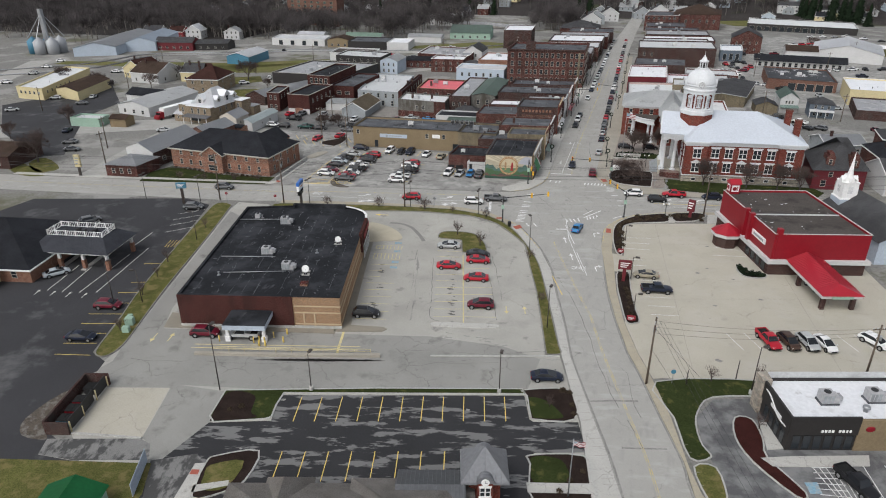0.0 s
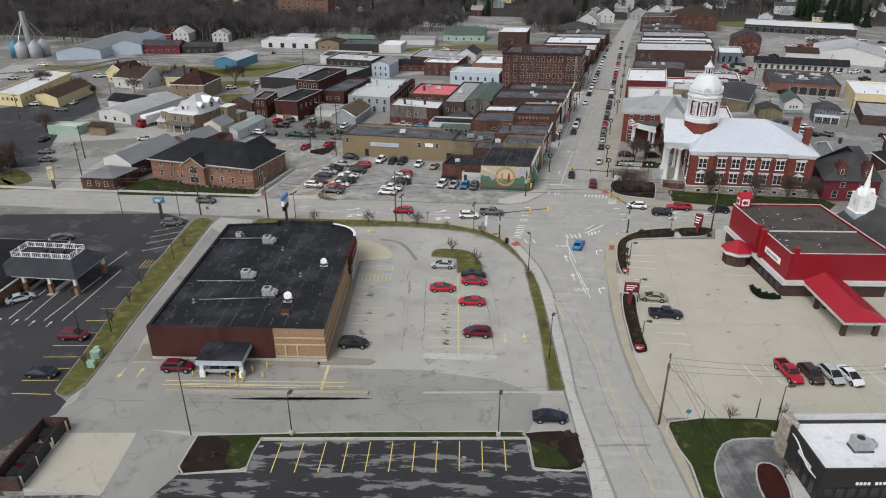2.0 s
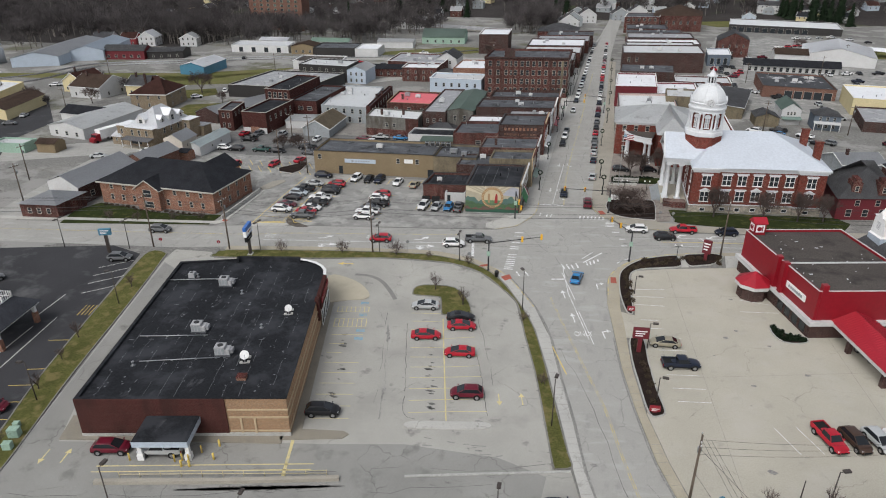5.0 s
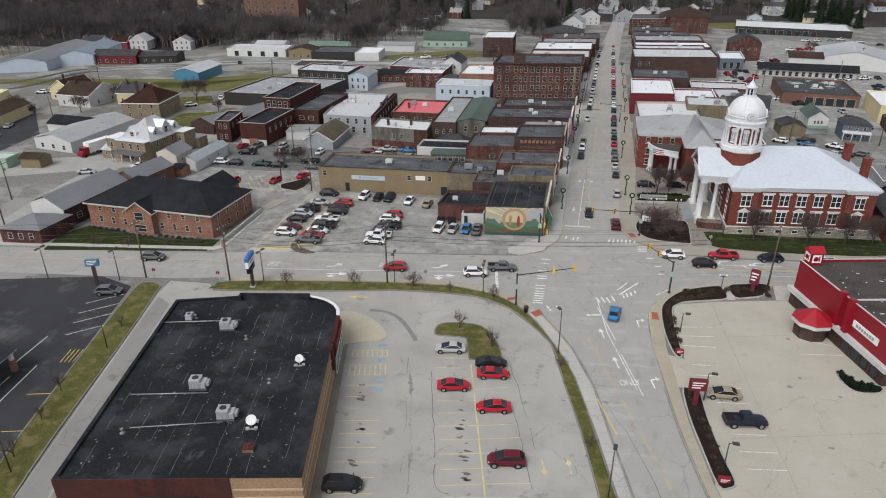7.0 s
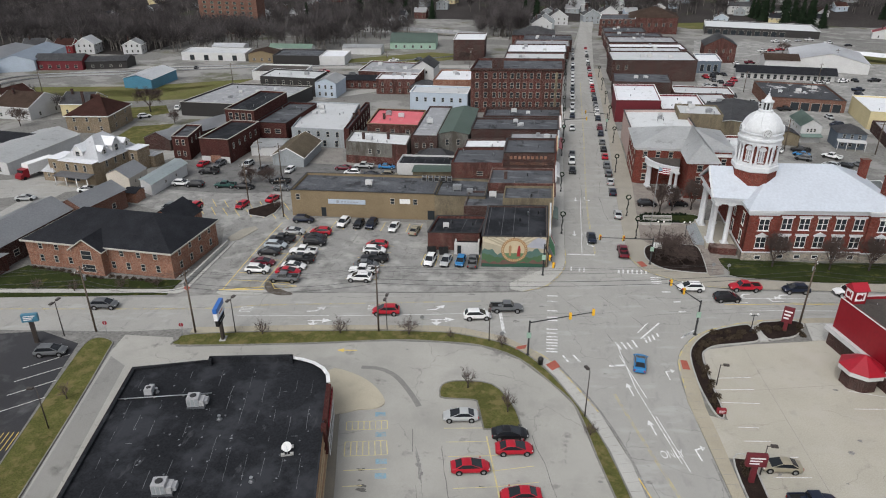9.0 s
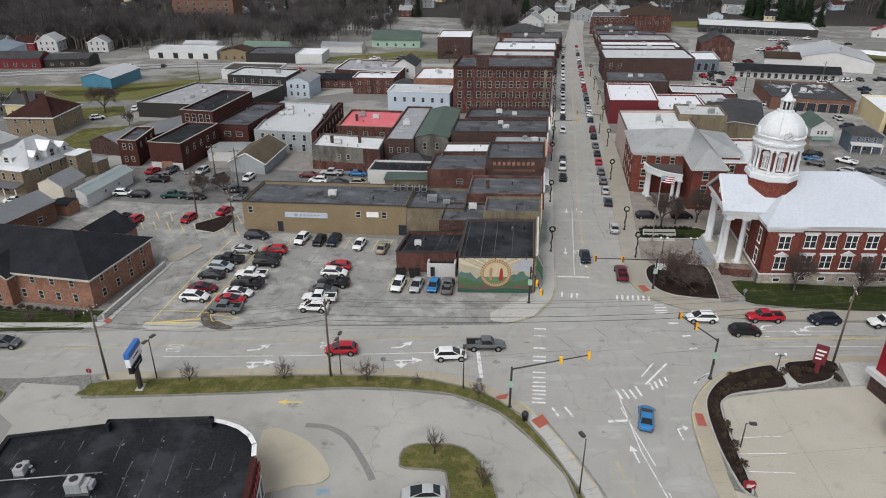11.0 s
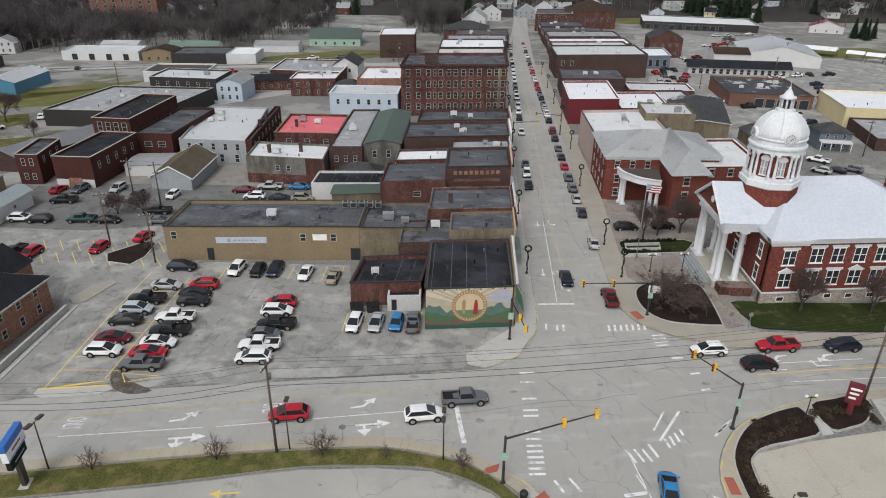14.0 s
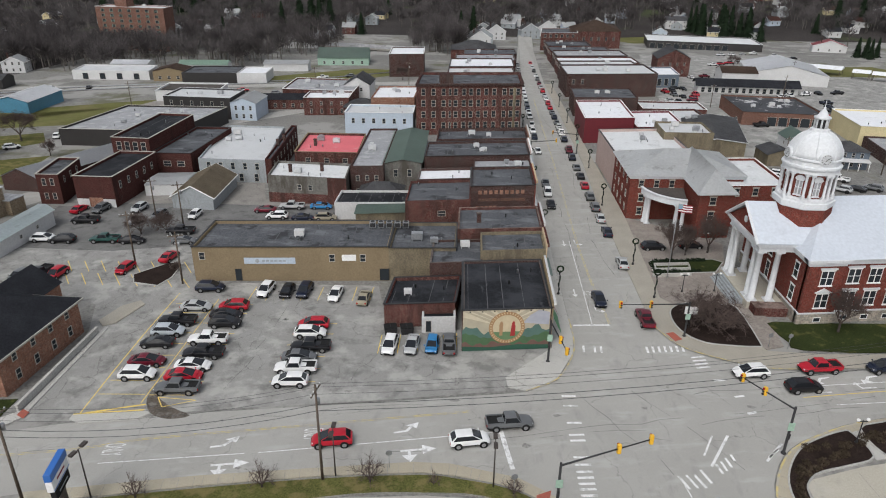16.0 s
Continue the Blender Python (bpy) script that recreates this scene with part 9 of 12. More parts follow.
    loft(bm, [[(*p, 5.62) for p in grow(-0.2)], [(*p, 6.03) for p in grow(-0.2)], [(*p, 6.06) for p in grow(1.3)], [(*p, 5.94) for p in grow(1.3)]], 0, False)
    part("parapet_lining", bm, M["r_black"], E, "black membrane lining of the parapet")
    bm = bmesh.new()
    for p, q in (((-1.1, 14.9), (8.5, 17.3)), ((2.8, 9.2), (13.2, 12.5)), ((-7.5, 31.5), (4, 34.6))):
        tube(bm, (*p, 5.85), (*q, 5.85), 0.07, 0.07, 6)
        for f in (0.1, 0.4, 0.7, 0.95):
            x, y = p[0] + (q[0] - p[0]) * f, p[1] + (q[1] - p[1]) * f
            box(bm, x - 0.12, x + 0.12, y - 0.08, y + 0.08, 5.7, 5.86)
    part("roof_pipe", bm, M["steel"], E, "grey pipe run on blocks")
    return E


pharmacy()


def rooftop_unit(x, y, z, rz, s, label="grey rooftop air-conditioning unit on a curb"):
    U = thing("air_conditioner", label, "air conditioner", x, y, z, rz, "rooftop units")
    bm = bmesh.new()
    box(bm, -1.2 * s, 1.2 * s, -0.8 * s, 0.8 * s, 0, 0.25)
    part("curb", bm, M["r_dark"], U)
    bm = bmesh.new()
    box(bm, -1.1 * s, 0.5 * s, -0.75 * s, 0.75 * s, 0.25, 1.65 * s)
    box(bm, 0.5 * s, 1.15 * s, -0.7 * s, 0.7 * s, 0.25, 1.2 * s)
    bmesh.ops.bevel(bm, geom=bm.edges[:], offset=0.03, segments=1, affect="EDGES")
    part("casing", bm, M["unit_grey"], U)
    bm = bmesh.new()
    lathe(bm, -0.3 * s, 0, [(0.45 * s, 1.65 * s), (0.45 * s, 1.72 * s), (0.3 * s, 1.74 * s)], 14)
    part("fan", bm, M["trim_dark"], U)
    for k in range(3):
        bm = bmesh.new()
        box(bm, -1.0 * s + k * 0.5 * s, -0.62 * s + k * 0.5 * s, -0.79 * s, -0.74 * s, 0.35, 1.45 * s)
        part("grille", bm, M["siding_g"], U)
    bm = bmesh.new()
    box(bm, 1.15 * s, 1.6 * s, -0.5 * s, 0.5 * s, 0.5 * s, 1.1 * s)
    part("hood", bm, M["r_grey"], U)
    return U


def dish(x, y, z, s=1.0):
    U = thing("satellite_dish", "white satellite dish on a weighted roof frame", "satellite dish", x, y, z, 20, "roof dishes")
    bm = bmesh.new()
    for k in (-0.6, 0.6):
        box(bm, -0.7 * s, 0.7 * s, k - 0.08, k + 0.08, 0, 0.12)
        for j in (-0.5, 0.5):
            box(bm, j - 0.2, j + 0.2, k - 0.2, k + 0.2, 0.12, 0.3)
    part("ballast", bm, M["kerb"], U)
    bm = bmesh.new()
    tube(bm, (0, 0.5, 0.1), (0, 0, 1.1 * s), 0.05, 0.05)
    tube(bm, (0, -0.5, 0.1), (0, 0, 1.1 * s), 0.05, 0.05)
    part("mount", bm, M["steel"], U)
    bm = bmesh.new()
    lathe(bm, 0, 0, [(0.05, -0.12), (0.4 * s, -0.06), (0.75 * s, 0.1), (0.72 * s, 0.12), (0.4 * s, 0.0), (0.05, -0.05)], 20)
    D = part("reflector", bm, M["white"], U)
    D.matrix_basis = pose(0, -0.2, 1.3 * s, 55, 0, 10)
    bm = bmesh.new()
    tube(bm, (0, 0, 0), (0, -0.5, 0.6), 0.02, 0.02, 4)
    part("feed_arm", bm, M["steel"], D)


rooftop_unit(-71.1, 114.4, 5.7, 103, 0.65)
rooftop_unit(-64.0, 113.1, 5.7, 13, 0.92)
rooftop_unit(-60.6, 99.2, 5.7, 13, 0.92)
rooftop_unit(-54.0, 94.4, 5.7, 13, 0.92)
dish(-49.8, 106.9, 5.7, 0.75)
dish(-50.2, 93.6, 5.7, 0.85)
U = thing("roof_hatch", "small rusty roof hatch box", "hatch", -48.7, 89.8, 5.7, 13)
bm = bmesh.new()
box(bm, -0.6, 0.6, -0.5, 0.5, 0, 0.4)
part("curb", bm, M["brick_office"], U)
bm = bmesh.new()
box(bm, -0.66, 0.66, -0.56, 0.56, 0.4, 0.5)
part("lid", bm, M["brick_red"], U)
for x, y in ((-64.8, 89.3), (-60.0, 111.0), (-52.0, 102.0), (-70.4, 114.8)):
    U = thing("roof_vent", "short grey roof vent pipe", "vent", x, y, 5.7)
    bm = bmesh.new()
    lathe(bm, 0, 0, [(0.35, 0), (0.12, 0.1), (0.12, 0.5), (0.2, 0.5), (0.2, 0.62)], 10)
    part("pipe", bm, M["steel"], U)


# ---- red bank ----
def red_bank():
    o = Vector((30.8, 126.6))
    E = thing("bank", "bright red bank with brick ground floor and drive-through canopy", "bank", o.x, o.y, 0)
    u, v = Vector((math.cos(radians(13)), math.sin(radians(13)))), Vector((-math.sin(radians(16.5)), math.cos(radians(16.5))))
    W, D = 17.9, 24.0
    P = lambda s, t: tuple(u * s + v * t)
    Q = lambda out: [P(-out, -out), P(W + out, -out), P(W + out, D + out), P(-out, D + out)]
    bm = bmesh.new()
    prism(bm, Q(0.2), -0.5, 2.5)
    part("ground_floor", bm, M["brick_dark"], E, "brown brick ground floor")
    bm = bmesh.new()
    prism(bm, Q(0.75), 2.5, 3.25)
    part("fascia", bm, M["siding_w"], E, "off-white fascia band")
    bm = bmesh.new()
    inn = shell(bm, Q(0.0), 8.5, 0.35, z0=3.2)
    part("wall", bm, M["redpaint"], E, "bright red upper wall")
    bm = bmesh.new()
    prism(bm, inn, 7.9, 8.15)
    part("roof", bm, M["r_brown"], E, "brown gravel roof")
    bm = bmesh.new()
    for p, q in ((P(0, 0), P(W, 0)), (P(W, 0), P(W, D)), (P(0, 0), P(0, D)), (P(0, D), P(W, D))):
        p, q = Vector(p), Vector(q)
        e = q - p
        obox(bm, (p.x + q.x) / 2, (p.y + q.y) / 2, math.degrees(math.atan2(e.y, e.x)), e.length + 0.1, 0.24, 8.49, 8.55)
    p, q = Vector(P(0.4, 10.5)), Vector(P(W - 0.4, 10.5))
    e = q - p
    obox(bm, (p.x + q.x) / 2, (p.y + q.y) / 2, 13, e.length, 0.3, 8.15, 8.32)
    part("coping", bm, M["siding_w"], E, "pale metal coping")
    rs = random.Random(8)
    bm = bmesh.new()
    for i in range(26):
        p, r_ = P(rs.uniform(1, W - 1), rs.uniform(1, D - 1)), rs.uniform(0.08, 0.3)
        obox(bm, p[0], p[1], rs.uniform(0, 90), r_ * 2, r_, 8.14, 8.165)
    tagged(part("roof_patch", bm, M["r_lgrey"], E, "pale patches on the gravel roof"), kind="stuff")
    for s, t, hgt in ((-0.2, 11.6, 9.1), (-0.2, 9.4, 9.0), (0.9, 0.3, 9.5)):
        bm = bmesh.new()
        p = P(s, t)
        obox(bm, p[0], p[1], 13, 0.9, 0.9, 3.3, hgt)
        part("pier", bm, M["redpaint"], E)
    # corner entrance with a small hipped roof
    bm = bmesh.new()
    p = P(-2.8, 13.8)
    lathe(bm, p[0] + 0.3, p[1], [(2.5, -0.4), (2.5, 2.4)], 8, smooth=False, a0=0.67)
    part("entrance_wall", bm, M["brick_dark"], E)
    bm = bmesh.new()
    lathe(bm, p[0] + 0.3, p[1], [(3.1, 2.4), (3.1, 3.1)], 8, smooth=False, a0=0.67)
    part("entrance_fascia", bm, M["siding_w"], E)
    bm = bmesh.new()
    bmesh.ops.create_cone(bm, cap_ends=True, segments=8, radius1=3.2, radius2=0.15, depth=1.8)
    for w in bm.verts:
        w.co = pose(p[0] + 0.3, p[1], 4.0, 0, 0, 16) @ Matrix.Rotation(radians(22.5), 4, "Z") @ w.co
    part("entrance_roof", bm, M["r_red"], E, "red metal entrance roof")
    # sign tower
    p = P(1.7, D - 0.6)
    bm = bmesh.new()
    obox(bm, p[0], p[1], 13, 2.1, 2.1, 7.9, 10.4)
    part("tower", bm, M["redpaint"], E, "red corner sign tower")
    bm = bmesh.new()
    m = pose(p[0], p[1], 10.4, 0, 0, 13) @ Matrix.Diagonal((0.85, 0.85, 0.8, 1))
    vs = [bm.verts.new(m @ Vector(q)) for q in ((-1.5, -1.5, 0), (1.5, -1.5, 0), (1.5, 1.5, 0), (-1.5, 1.5, 0), (-1.5, 0, 1.2), (1.5, 0, 1.2))]
    for q in ((0, 1, 5, 4), (2, 3, 4, 5), (3, 0, 4), (1, 2, 5), (3, 2, 1, 0)):
        bm.faces.new([vs[i] for i in q])
    part("tower_roof", bm, M["r_red"], E)
    for an in (0, -90):
        bm = bmesh.new()
        box(bm, -0.9, 0.9, -1.26, -1.18, 0.8, 2.5)
        S = part("sign_panel", bm, M["white"], E, "white square sign panel")
        S.matrix_basis = pose(p[0], p[1], 8.0, 0, 0, 13 + an) @ Matrix.Diagonal((0.86, 0.86, 0.86, 1))
        bm = bmesh.new()
        lathe(bm, 0, 0, [(0.5, 0), (0.5, 0.05), (0.3, 0.06), (0.3, 0.0)], 14)
        bmesh.ops.rotate(bm, verts=bm.verts[:], matrix=Matrix.Rotation(radians(90), 3, "X"))
        for q in bm.verts:
            q.co += Vector((-0.2, -1.27, 1.6))
        box(bm, 0.35, 0.55, -1.32, -1.26, 1.1, 2.2)
        part("sign_mark", bm, M["redpaint"], S)
    bm = bmesh.new()
    q0 = Vector(P(-0.06, 5.4))
    obox(bm, q0.x - 0.1, q0.y, 106.5, 5.6, 0.16, 5.0, 6.1)
    S = part("wall_sign", bm, M["white"], E, "long white wall sign with grey bars")
    bm = bmesh.new()
    for i in range(7):
        q = Vector(P(-0.16, 3.6 + i * 0.6))
        obox(bm, q.x - 0.1, q.y, 106.5, 0.4, 0.12, 5.35, 5.8)
    part("sign_bar", bm, M["siding_g"], S)
    # drive-through canopy with a red ribbed roof
    c0, c1 = Vector(P(6.6, 0.2)), Vector((9.75, -12.2))
    d = (c1 - c0).normalized()
    s = Vector((-d.y, d.x))
    L = (c1 - c0).length
    for t in (4.6, L - 1.0):
        for k in (-2.6, 2.6):
            bm = bmesh.new()
            p = c0 + d * t + s * k
            obox(bm, p.x, p.y, math.degrees(math.atan2(d.y, d.x)), 0.7, 0.7, -0.3, 2.6)
            part("canopy_pier", bm, M["brick_dark"], E)
    bm = bmesh.new()
    p = c0 + d * (L / 2)
    obox(bm, p.x, p.y, math.degrees(math.atan2(d.y, d.x)), L, 7.0, 2.55, 3.2)
    part("canopy", bm, M["siding_w"], E, "off-white canopy edge")
    bm = bmesh.new()
    q = [c0 + s * 3.6, c1 + d * 0.3 + s * 3.6, c1 + d * 0.3 - s * 3.6, c0 - s * 3.6]
    vs = [bm.verts.new((p.x, p.y, 3.2)) for p in q]
    A, B = bm.verts.new((c0.x, c0.y, 4.9)), bm.verts.new(((c1 - d * 1.6).x, (c1 - d * 1.6).y, 4.5))
    for f in ((vs[0], vs[1], B, A), (vs[1], vs[2], B), (vs[2], vs[3], A, B), (vs[3], vs[0], A)):
        bm.faces.new(f)
    bmesh.ops.recalc_face_normals(bm, faces=bm.faces[:])
    part("canopy_roof", bm, M["r_red"], E, "red ribbed metal canopy roof")
    bm = bmesh.new()
    for i in range(int(L / 0.5) - 4):
        t = 0.3 + i * 0.5
        for k in (-1, 1):
            p, q = c0 + d * t + s * (3.65 * k), c0 + d * t
            tube(bm, (p.x, p.y, 3.24), (q.x, q.y, 4.93 - 0.4 * t / L), 0.03, 0.035, 4)
    part("roof_rib", bm, M["r_red"], E)
    bm = bmesh.new()
    p = c1 + d * 0.05
    obox(bm, p.x, p.y, math.degrees(math.atan2(s.y, s.x)), 3.6, 0.3, 2.6, 3.15)
    part("canopy_sign", bm, M["siding_gn"], E, "small green and white canopy sign")
    windows(E, *P(-0.22, 9.6), 0.4, -73.5, 4, 9.0, 1.6, 1.6, "trim_dark", "plain")
    return E


red_bank()


# ---- restaurant with dark walls ----
def restaurant():
    o = Vector((24.9, 74.6))
    E = thing("restaurant", "dark fast-food restaurant with a white roof and stone corner", "restaurant", o.x, o.y, 0)
    u, v = Vector((math.cos(radians(15)), math.sin(radians(15)))), Vector((-math.sin(radians(15)), math.cos(radians(15))))
    P = lambda s, t: tuple(u * s + v * t)
    W, D = 22.0, 9.0
    bm = bmesh.new()
    inn = shell(bm, [P(0, 0), P(W, 0), P(W, D), P(0, D)], 4.8, 0.5)
    part("wall", bm, M["black_wall"], E, "charcoal wall panels")
    bm = bmesh.new()
    prism(bm, inn, 4.1, 4.3)
    part("roof", bm, M["r_white"], E, "white roof membrane")
    bm = bmesh.new()
    prism(bm, [P(8.6, -0.12), P(W, -0.12), P(W, 0.2), P(8.6, 0.2)], -0.2, 4.82)
    part("tan_wall", bm, M["stucco"], E, "tan rendered wall")
    bm = bmesh.new()
    prism(bm, [P(-0.1, -0.2), P(8.6, -0.2), P(8.6, 0.1), P(-0.1, 0.1)], 2.6, 5.3)
    prism(bm, [P(-0.2, -0.1), P(0.1, -0.1), P(0.1, D - 1.6), P(-0.2, D - 1.6)], 2.6, 5.28)
    part("sign_band", bm, M["black_wall"], E)
    bm = bmesh.new()
    prism(bm, [P(-0.5, D - 1.6), P(0.8, D - 1.6), P(0.8, D + 0.4), P(-0.5, D + 0.4)], -0.3, 5.4)
    part("stone_pier", bm, M["stone"], E, "stacked stone corner pier")
    bm = bmesh.new()
    prism(bm, [P(0.8, D - 0.2), P(W, D - 0.2), P(W, D + 0.05), P(0.8, D + 0.05)], 3.9, 5.6)
    part("rear_screen", bm, M["r_lgrey"], E, "grey metal parapet screen")
    windows(E, *P(0.5, -0.0), 0.2, 15, 6, 8.0, 1.1, 2.2, "trim_dark", "plain")
    windows(E, *P(-0.0, 6.6), 0.2, -75, 4, 6.0, 1.1, 2.2, "trim_dark", "plain")
    bm = bmesh.new()
    x = 4.0
    for w in (0.34, 0.34, 0.34, 0.36, 0, 0.34, 0.34, 0.3, 0.3):
        if w:
            p = P(x, -0.24)
            obox(bm, p[0], p[1], 15, w * 0.8, 0.1, 3.05, 3.4)
        x += 0.44
    part("sign", bm, M["white"], E, "row of plain white sign shapes")
    bm = bmesh.new()
    rings = []
    for i in range(25):
        q = 6.6 - i * 0.25
        z = 4.45 + 0.32 * math.sin(i * 0.27 + 0.4) - i * 0.055
        k = 0.05 + 0.1 * math.sin(math.pi * (i + 0.5) / 25)
        rings.append([(*P(-0.24, q), z - k), (*P(-0.32, q), z - k), (*P(-0.32, q), z + k), (*P(-0.24, q), z + k)])
    loft(bm, rings)
    part("wave_sign", bm, M["white"], E, "white curved line sign on the dark wall")
    for i in range(6):
        bm = bmesh.new()
        p = P(-0.26, 4.6 - i * 0.5)
        obox(bm, p[0], p[1], -75, 0.36, 0.1, 3.35, 3.75)
        part("sign_shape", bm, M["white"], E)
    bm = bmesh.new()
    p = P(10.0, -0.2)
    lathe(bm, 0, 0, [(0.55, -0.06), (0.6, 0), (0.5, 0.06)], 12)
    for w in bm.verts:
        w.co = pose(p[0], p[1], 3.5, 90, 0, 15) @ Matrix.Diagonal((1, 0.75, 1, 1)) @ w.co
    part("round_sign", bm, M["redpaint"], E, "maroon rounded emblem")
    return E


restaurant()
rooftop_unit(30.2, 80.4, 4.3, 15, 1.0, "grey rooftop unit on a white roof")
rooftop_unit(36.2, 82.4, 4.3, 15, 1.0, "grey rooftop unit on a white roof")
for x, y in ((34.5, 79.6), (39.5, 82.8)):
    U = thing("roof_vent", "round white roof exhaust vent", "vent", x, y, 4.3)
    bm = bmesh.new()
    lathe(bm, 0, 0, [(0.3, 0), (0.3, 0.5), (0.45, 0.5), (0.45, 0.8), (0.2, 0.9)], 12)
    part("cowl", bm, M["steel"], U)

# ---- bank with grey hipped roofs and a drive-through, beside the dark lot ----
building("grey_roof_bank", "low brick and siding bank under a charcoal hipped roof", (-131.0, 82.0), 27.5, 22.0, 3.2, "brick_office", "r_shingle", 10.0, 10, "hip_u", rise=5.2, eave=0.8, wins=[("f", 4, 0.9, 1.1, 1.5, 8, 1)], cat="bank", fascia="white")
building("grey_roof_bank_wing", "cream-sided front wing under a charcoal hipped roof", (-122.0, 78.0), 13.0, 12.0, 3.2, "cream", "r_shingle", 10.0, 10, "hip_v", rise=4.0, eave=0.8, wins=[("f", 3, 0.9, 1.1, 1.5, 1, 1)], cat="bank", fascia="white")
CN = thing("drive_through", "shingled drive-through canopy with a white roof railing", "canopy", -106.4, 92.6, 0, 8)
bm = bmesh.new()
box(bm, -2, 13.6, 0, 10.2, 3.3, 3.7)
part("soffit", bm, M["white"], CN)
bm = bmesh.new()
loft(bm, [[(-2.4, -0.4, 3.7), (14.0, -0.4, 3.7), (14.0, 10.6, 3.7), (-2.4, 10.6, 3.7)], [(-1.0, 3.6, 5.5), (11.0, 3.6, 5.5), (11.0, 8.4, 5.5), (-1.0, 8.4, 5.5)]])
part("roof", bm, M["r_shingle"], CN)
for x in (3.0, 8.0, 13.0):
    for y in (0.7, 9.4):
        bm = bmesh.new()
        box(bm, x - 0.35, x + 0.35, y - 0.35, y + 0.35, -0.2, 2.0)
        part("pier", bm, M["brick_office"], CN)
        bm = bmesh.new()
        box(bm, x - 0.25, x + 0.25, y - 0.25, y + 0.25, 2.0, 3.3)
        part("post", bm, M["white"], CN)
bm = bmesh.new()
for p, q in (((-0.8, 3.8), (10.8, 3.8)), ((10.8, 3.8), (10.8, 8.2)), ((10.8, 8.2), (-0.8, 8.2)), ((-0.8, 8.2), (-0.8, 3.8))):
    for z in (5.6, 6.5):
        tube(bm, (*p, z), (*q, z), 0.06, 0.06, 4)
    n = int(math.dist(p, q) / 0.4)
    for i in range(n + 1):
        x, y = p[0] + (q[0] - p[0]) * i / n, p[1] + (q[1] - p[1]) * i / n
        r = 0.1 if i % 5 == 0 else 0.03
        box(bm, x - r, x + r, y - r, y + r, 5.5, 6.6)
part("railing", bm, M["white"], CN, "white roof railing with slim posts")
bm = bmesh.new()
for x, y in ((2, 5), (4.5, 6), (6, 5.4), (8, 6)):
    box(bm, x - 0.4, x + 0.4, y - 0.4, y + 0.4, 5.5, 6.3)
part("roof_unit", bm, M["trim_dark"], CN)
for x in (3.0, 8.0):
    bm = bmesh.new()
    box(bm, x - 0.5, x + 0.5, -0.2, 10.2, 0, 0.15)
    part("island", bm, M["kerb"], CN)

# ---- brick office with a charcoal hipped roof ----
OF = building("brick_office", "orange brick office under a charcoal hipped roof", (-121.6, 155.2), 31.2, 16.0, 5.6, "brick_office", "r_shingle", -2.6, -4, "hip_u", rise=4.0, eave=0.6, fascia="win_frame",
    wins=[("f", 9, 1.0, 0.9, 1.5, 1.5, 1.5), ("f", 8, 3.7, 0.9, 1.2, 1.5, 1.5), ("r", 4, 1.0, 0.9, 1.5, 1, 1), ("r", 4, 3.7, 0.9, 1.2, 1, 1)])
building("office_gable", "gabled brick entrance bay of the office", (-110.2, 153.0), 6.2, 7.0, 5.3, "brick_office", "r_shingle", -2.6, -4, "gable_v", rise=2.1, eave=0.5, fascia="win_frame", wins=[("f", 1, 3.2, 2.2, 1.9, 1.2, 1.2), ("f", 1, 0.6, 2.8, 1.6, 1.2, 1.2)])
building("office_wing", "small rear wing of the brick office under a charcoal roof", (-104.0, 168.0), 8.0, 8.0, 5.0, "brick_office", "r_shingle", -2.6, -4, "gable_v", rise=2.6, eave=0.4)
GW = building("grey_roof_wing", "long brick wing with a white gable end and grey metal roof", (-136.3, 154.8), 11.4, 20.6, 4.5, "brick_dark", "r_metal", -14.0, -3, "gable_v", rise=2.1, wins=[("f", 2, 2.6, 1.2, 1.4, 1, 1), ("r", 4, 1.2, 1.4, 1.4, 2, 2)])
building("grey_roof_link", "narrow brick end of the wing under grey metal", (-129.4, 174.6), 7.6, 13.0, 4.4, "brick_far", "r_metal", -10, -8, "gable_v", rise=1.8, wins=[("r", 2, 1.2, 1.2, 1.3, 2, 2)])
bm = bmesh.new()
ga, gb = Vector((0, -0.06)), Vector((11.38 * math.cos(radians(-14)), 11.38 * math.sin(radians(-14)) - 0.06))
gm = (ga + gb) / 2
gv = [(*ga, 2.0), (*gb, 2.0), (*gb, 4.5), (*gm, 6.55), (*ga, 4.5)]
lo_, hi_ = [bm.verts.new(p) for p in gv], [bm.verts.new((p[0], p[1] + 0.055, p[2])) for p in gv]
bm.faces.new(lo_)
for k in range(5):
    bm.faces.new((lo_[k - 1], lo_[k], hi_[k], hi_[k - 1]))
part("gable_siding", bm, M["siding_w"], GW, "white siding of the gable end")
building("grey_roof_cottage", "small dark red brick cottage with a grey metal roof", (-133.6, 142.7), 9.0, 8.6, 3.4, "brick_red", "r_metal", 7.0, -4, "hip_u", rise=1.8, eave=0.5, wins=[("f", 3, 1.0, 1.0, 1.4, 1, 1)])

# low concrete wall between the office and the lane
W_ = thing("low_wall", "low pale concrete wall beside the brick office", "wall", -87.2, 151.0, gz(151), 0)
bm = bmesh.new()
box(bm, -0.14, 0.14, 0, 18.6, -0.3, 0.95)
part("wall_body", bm, M["kerb"], W_)
bm = bmesh.new()
box(bm, -0.2, 0.2, -0.05, 18.65, 0.95, 1.06)
part("coping", bm, M["walk"], W_)


# ---- parked and waiting vehicles ----
def rounded(ob):
    """Soft body panels with crisp creases."""
    ob.data.shade_smooth()
    ob.data.set_sharp_from_angle(angle=0.75)
    return ob


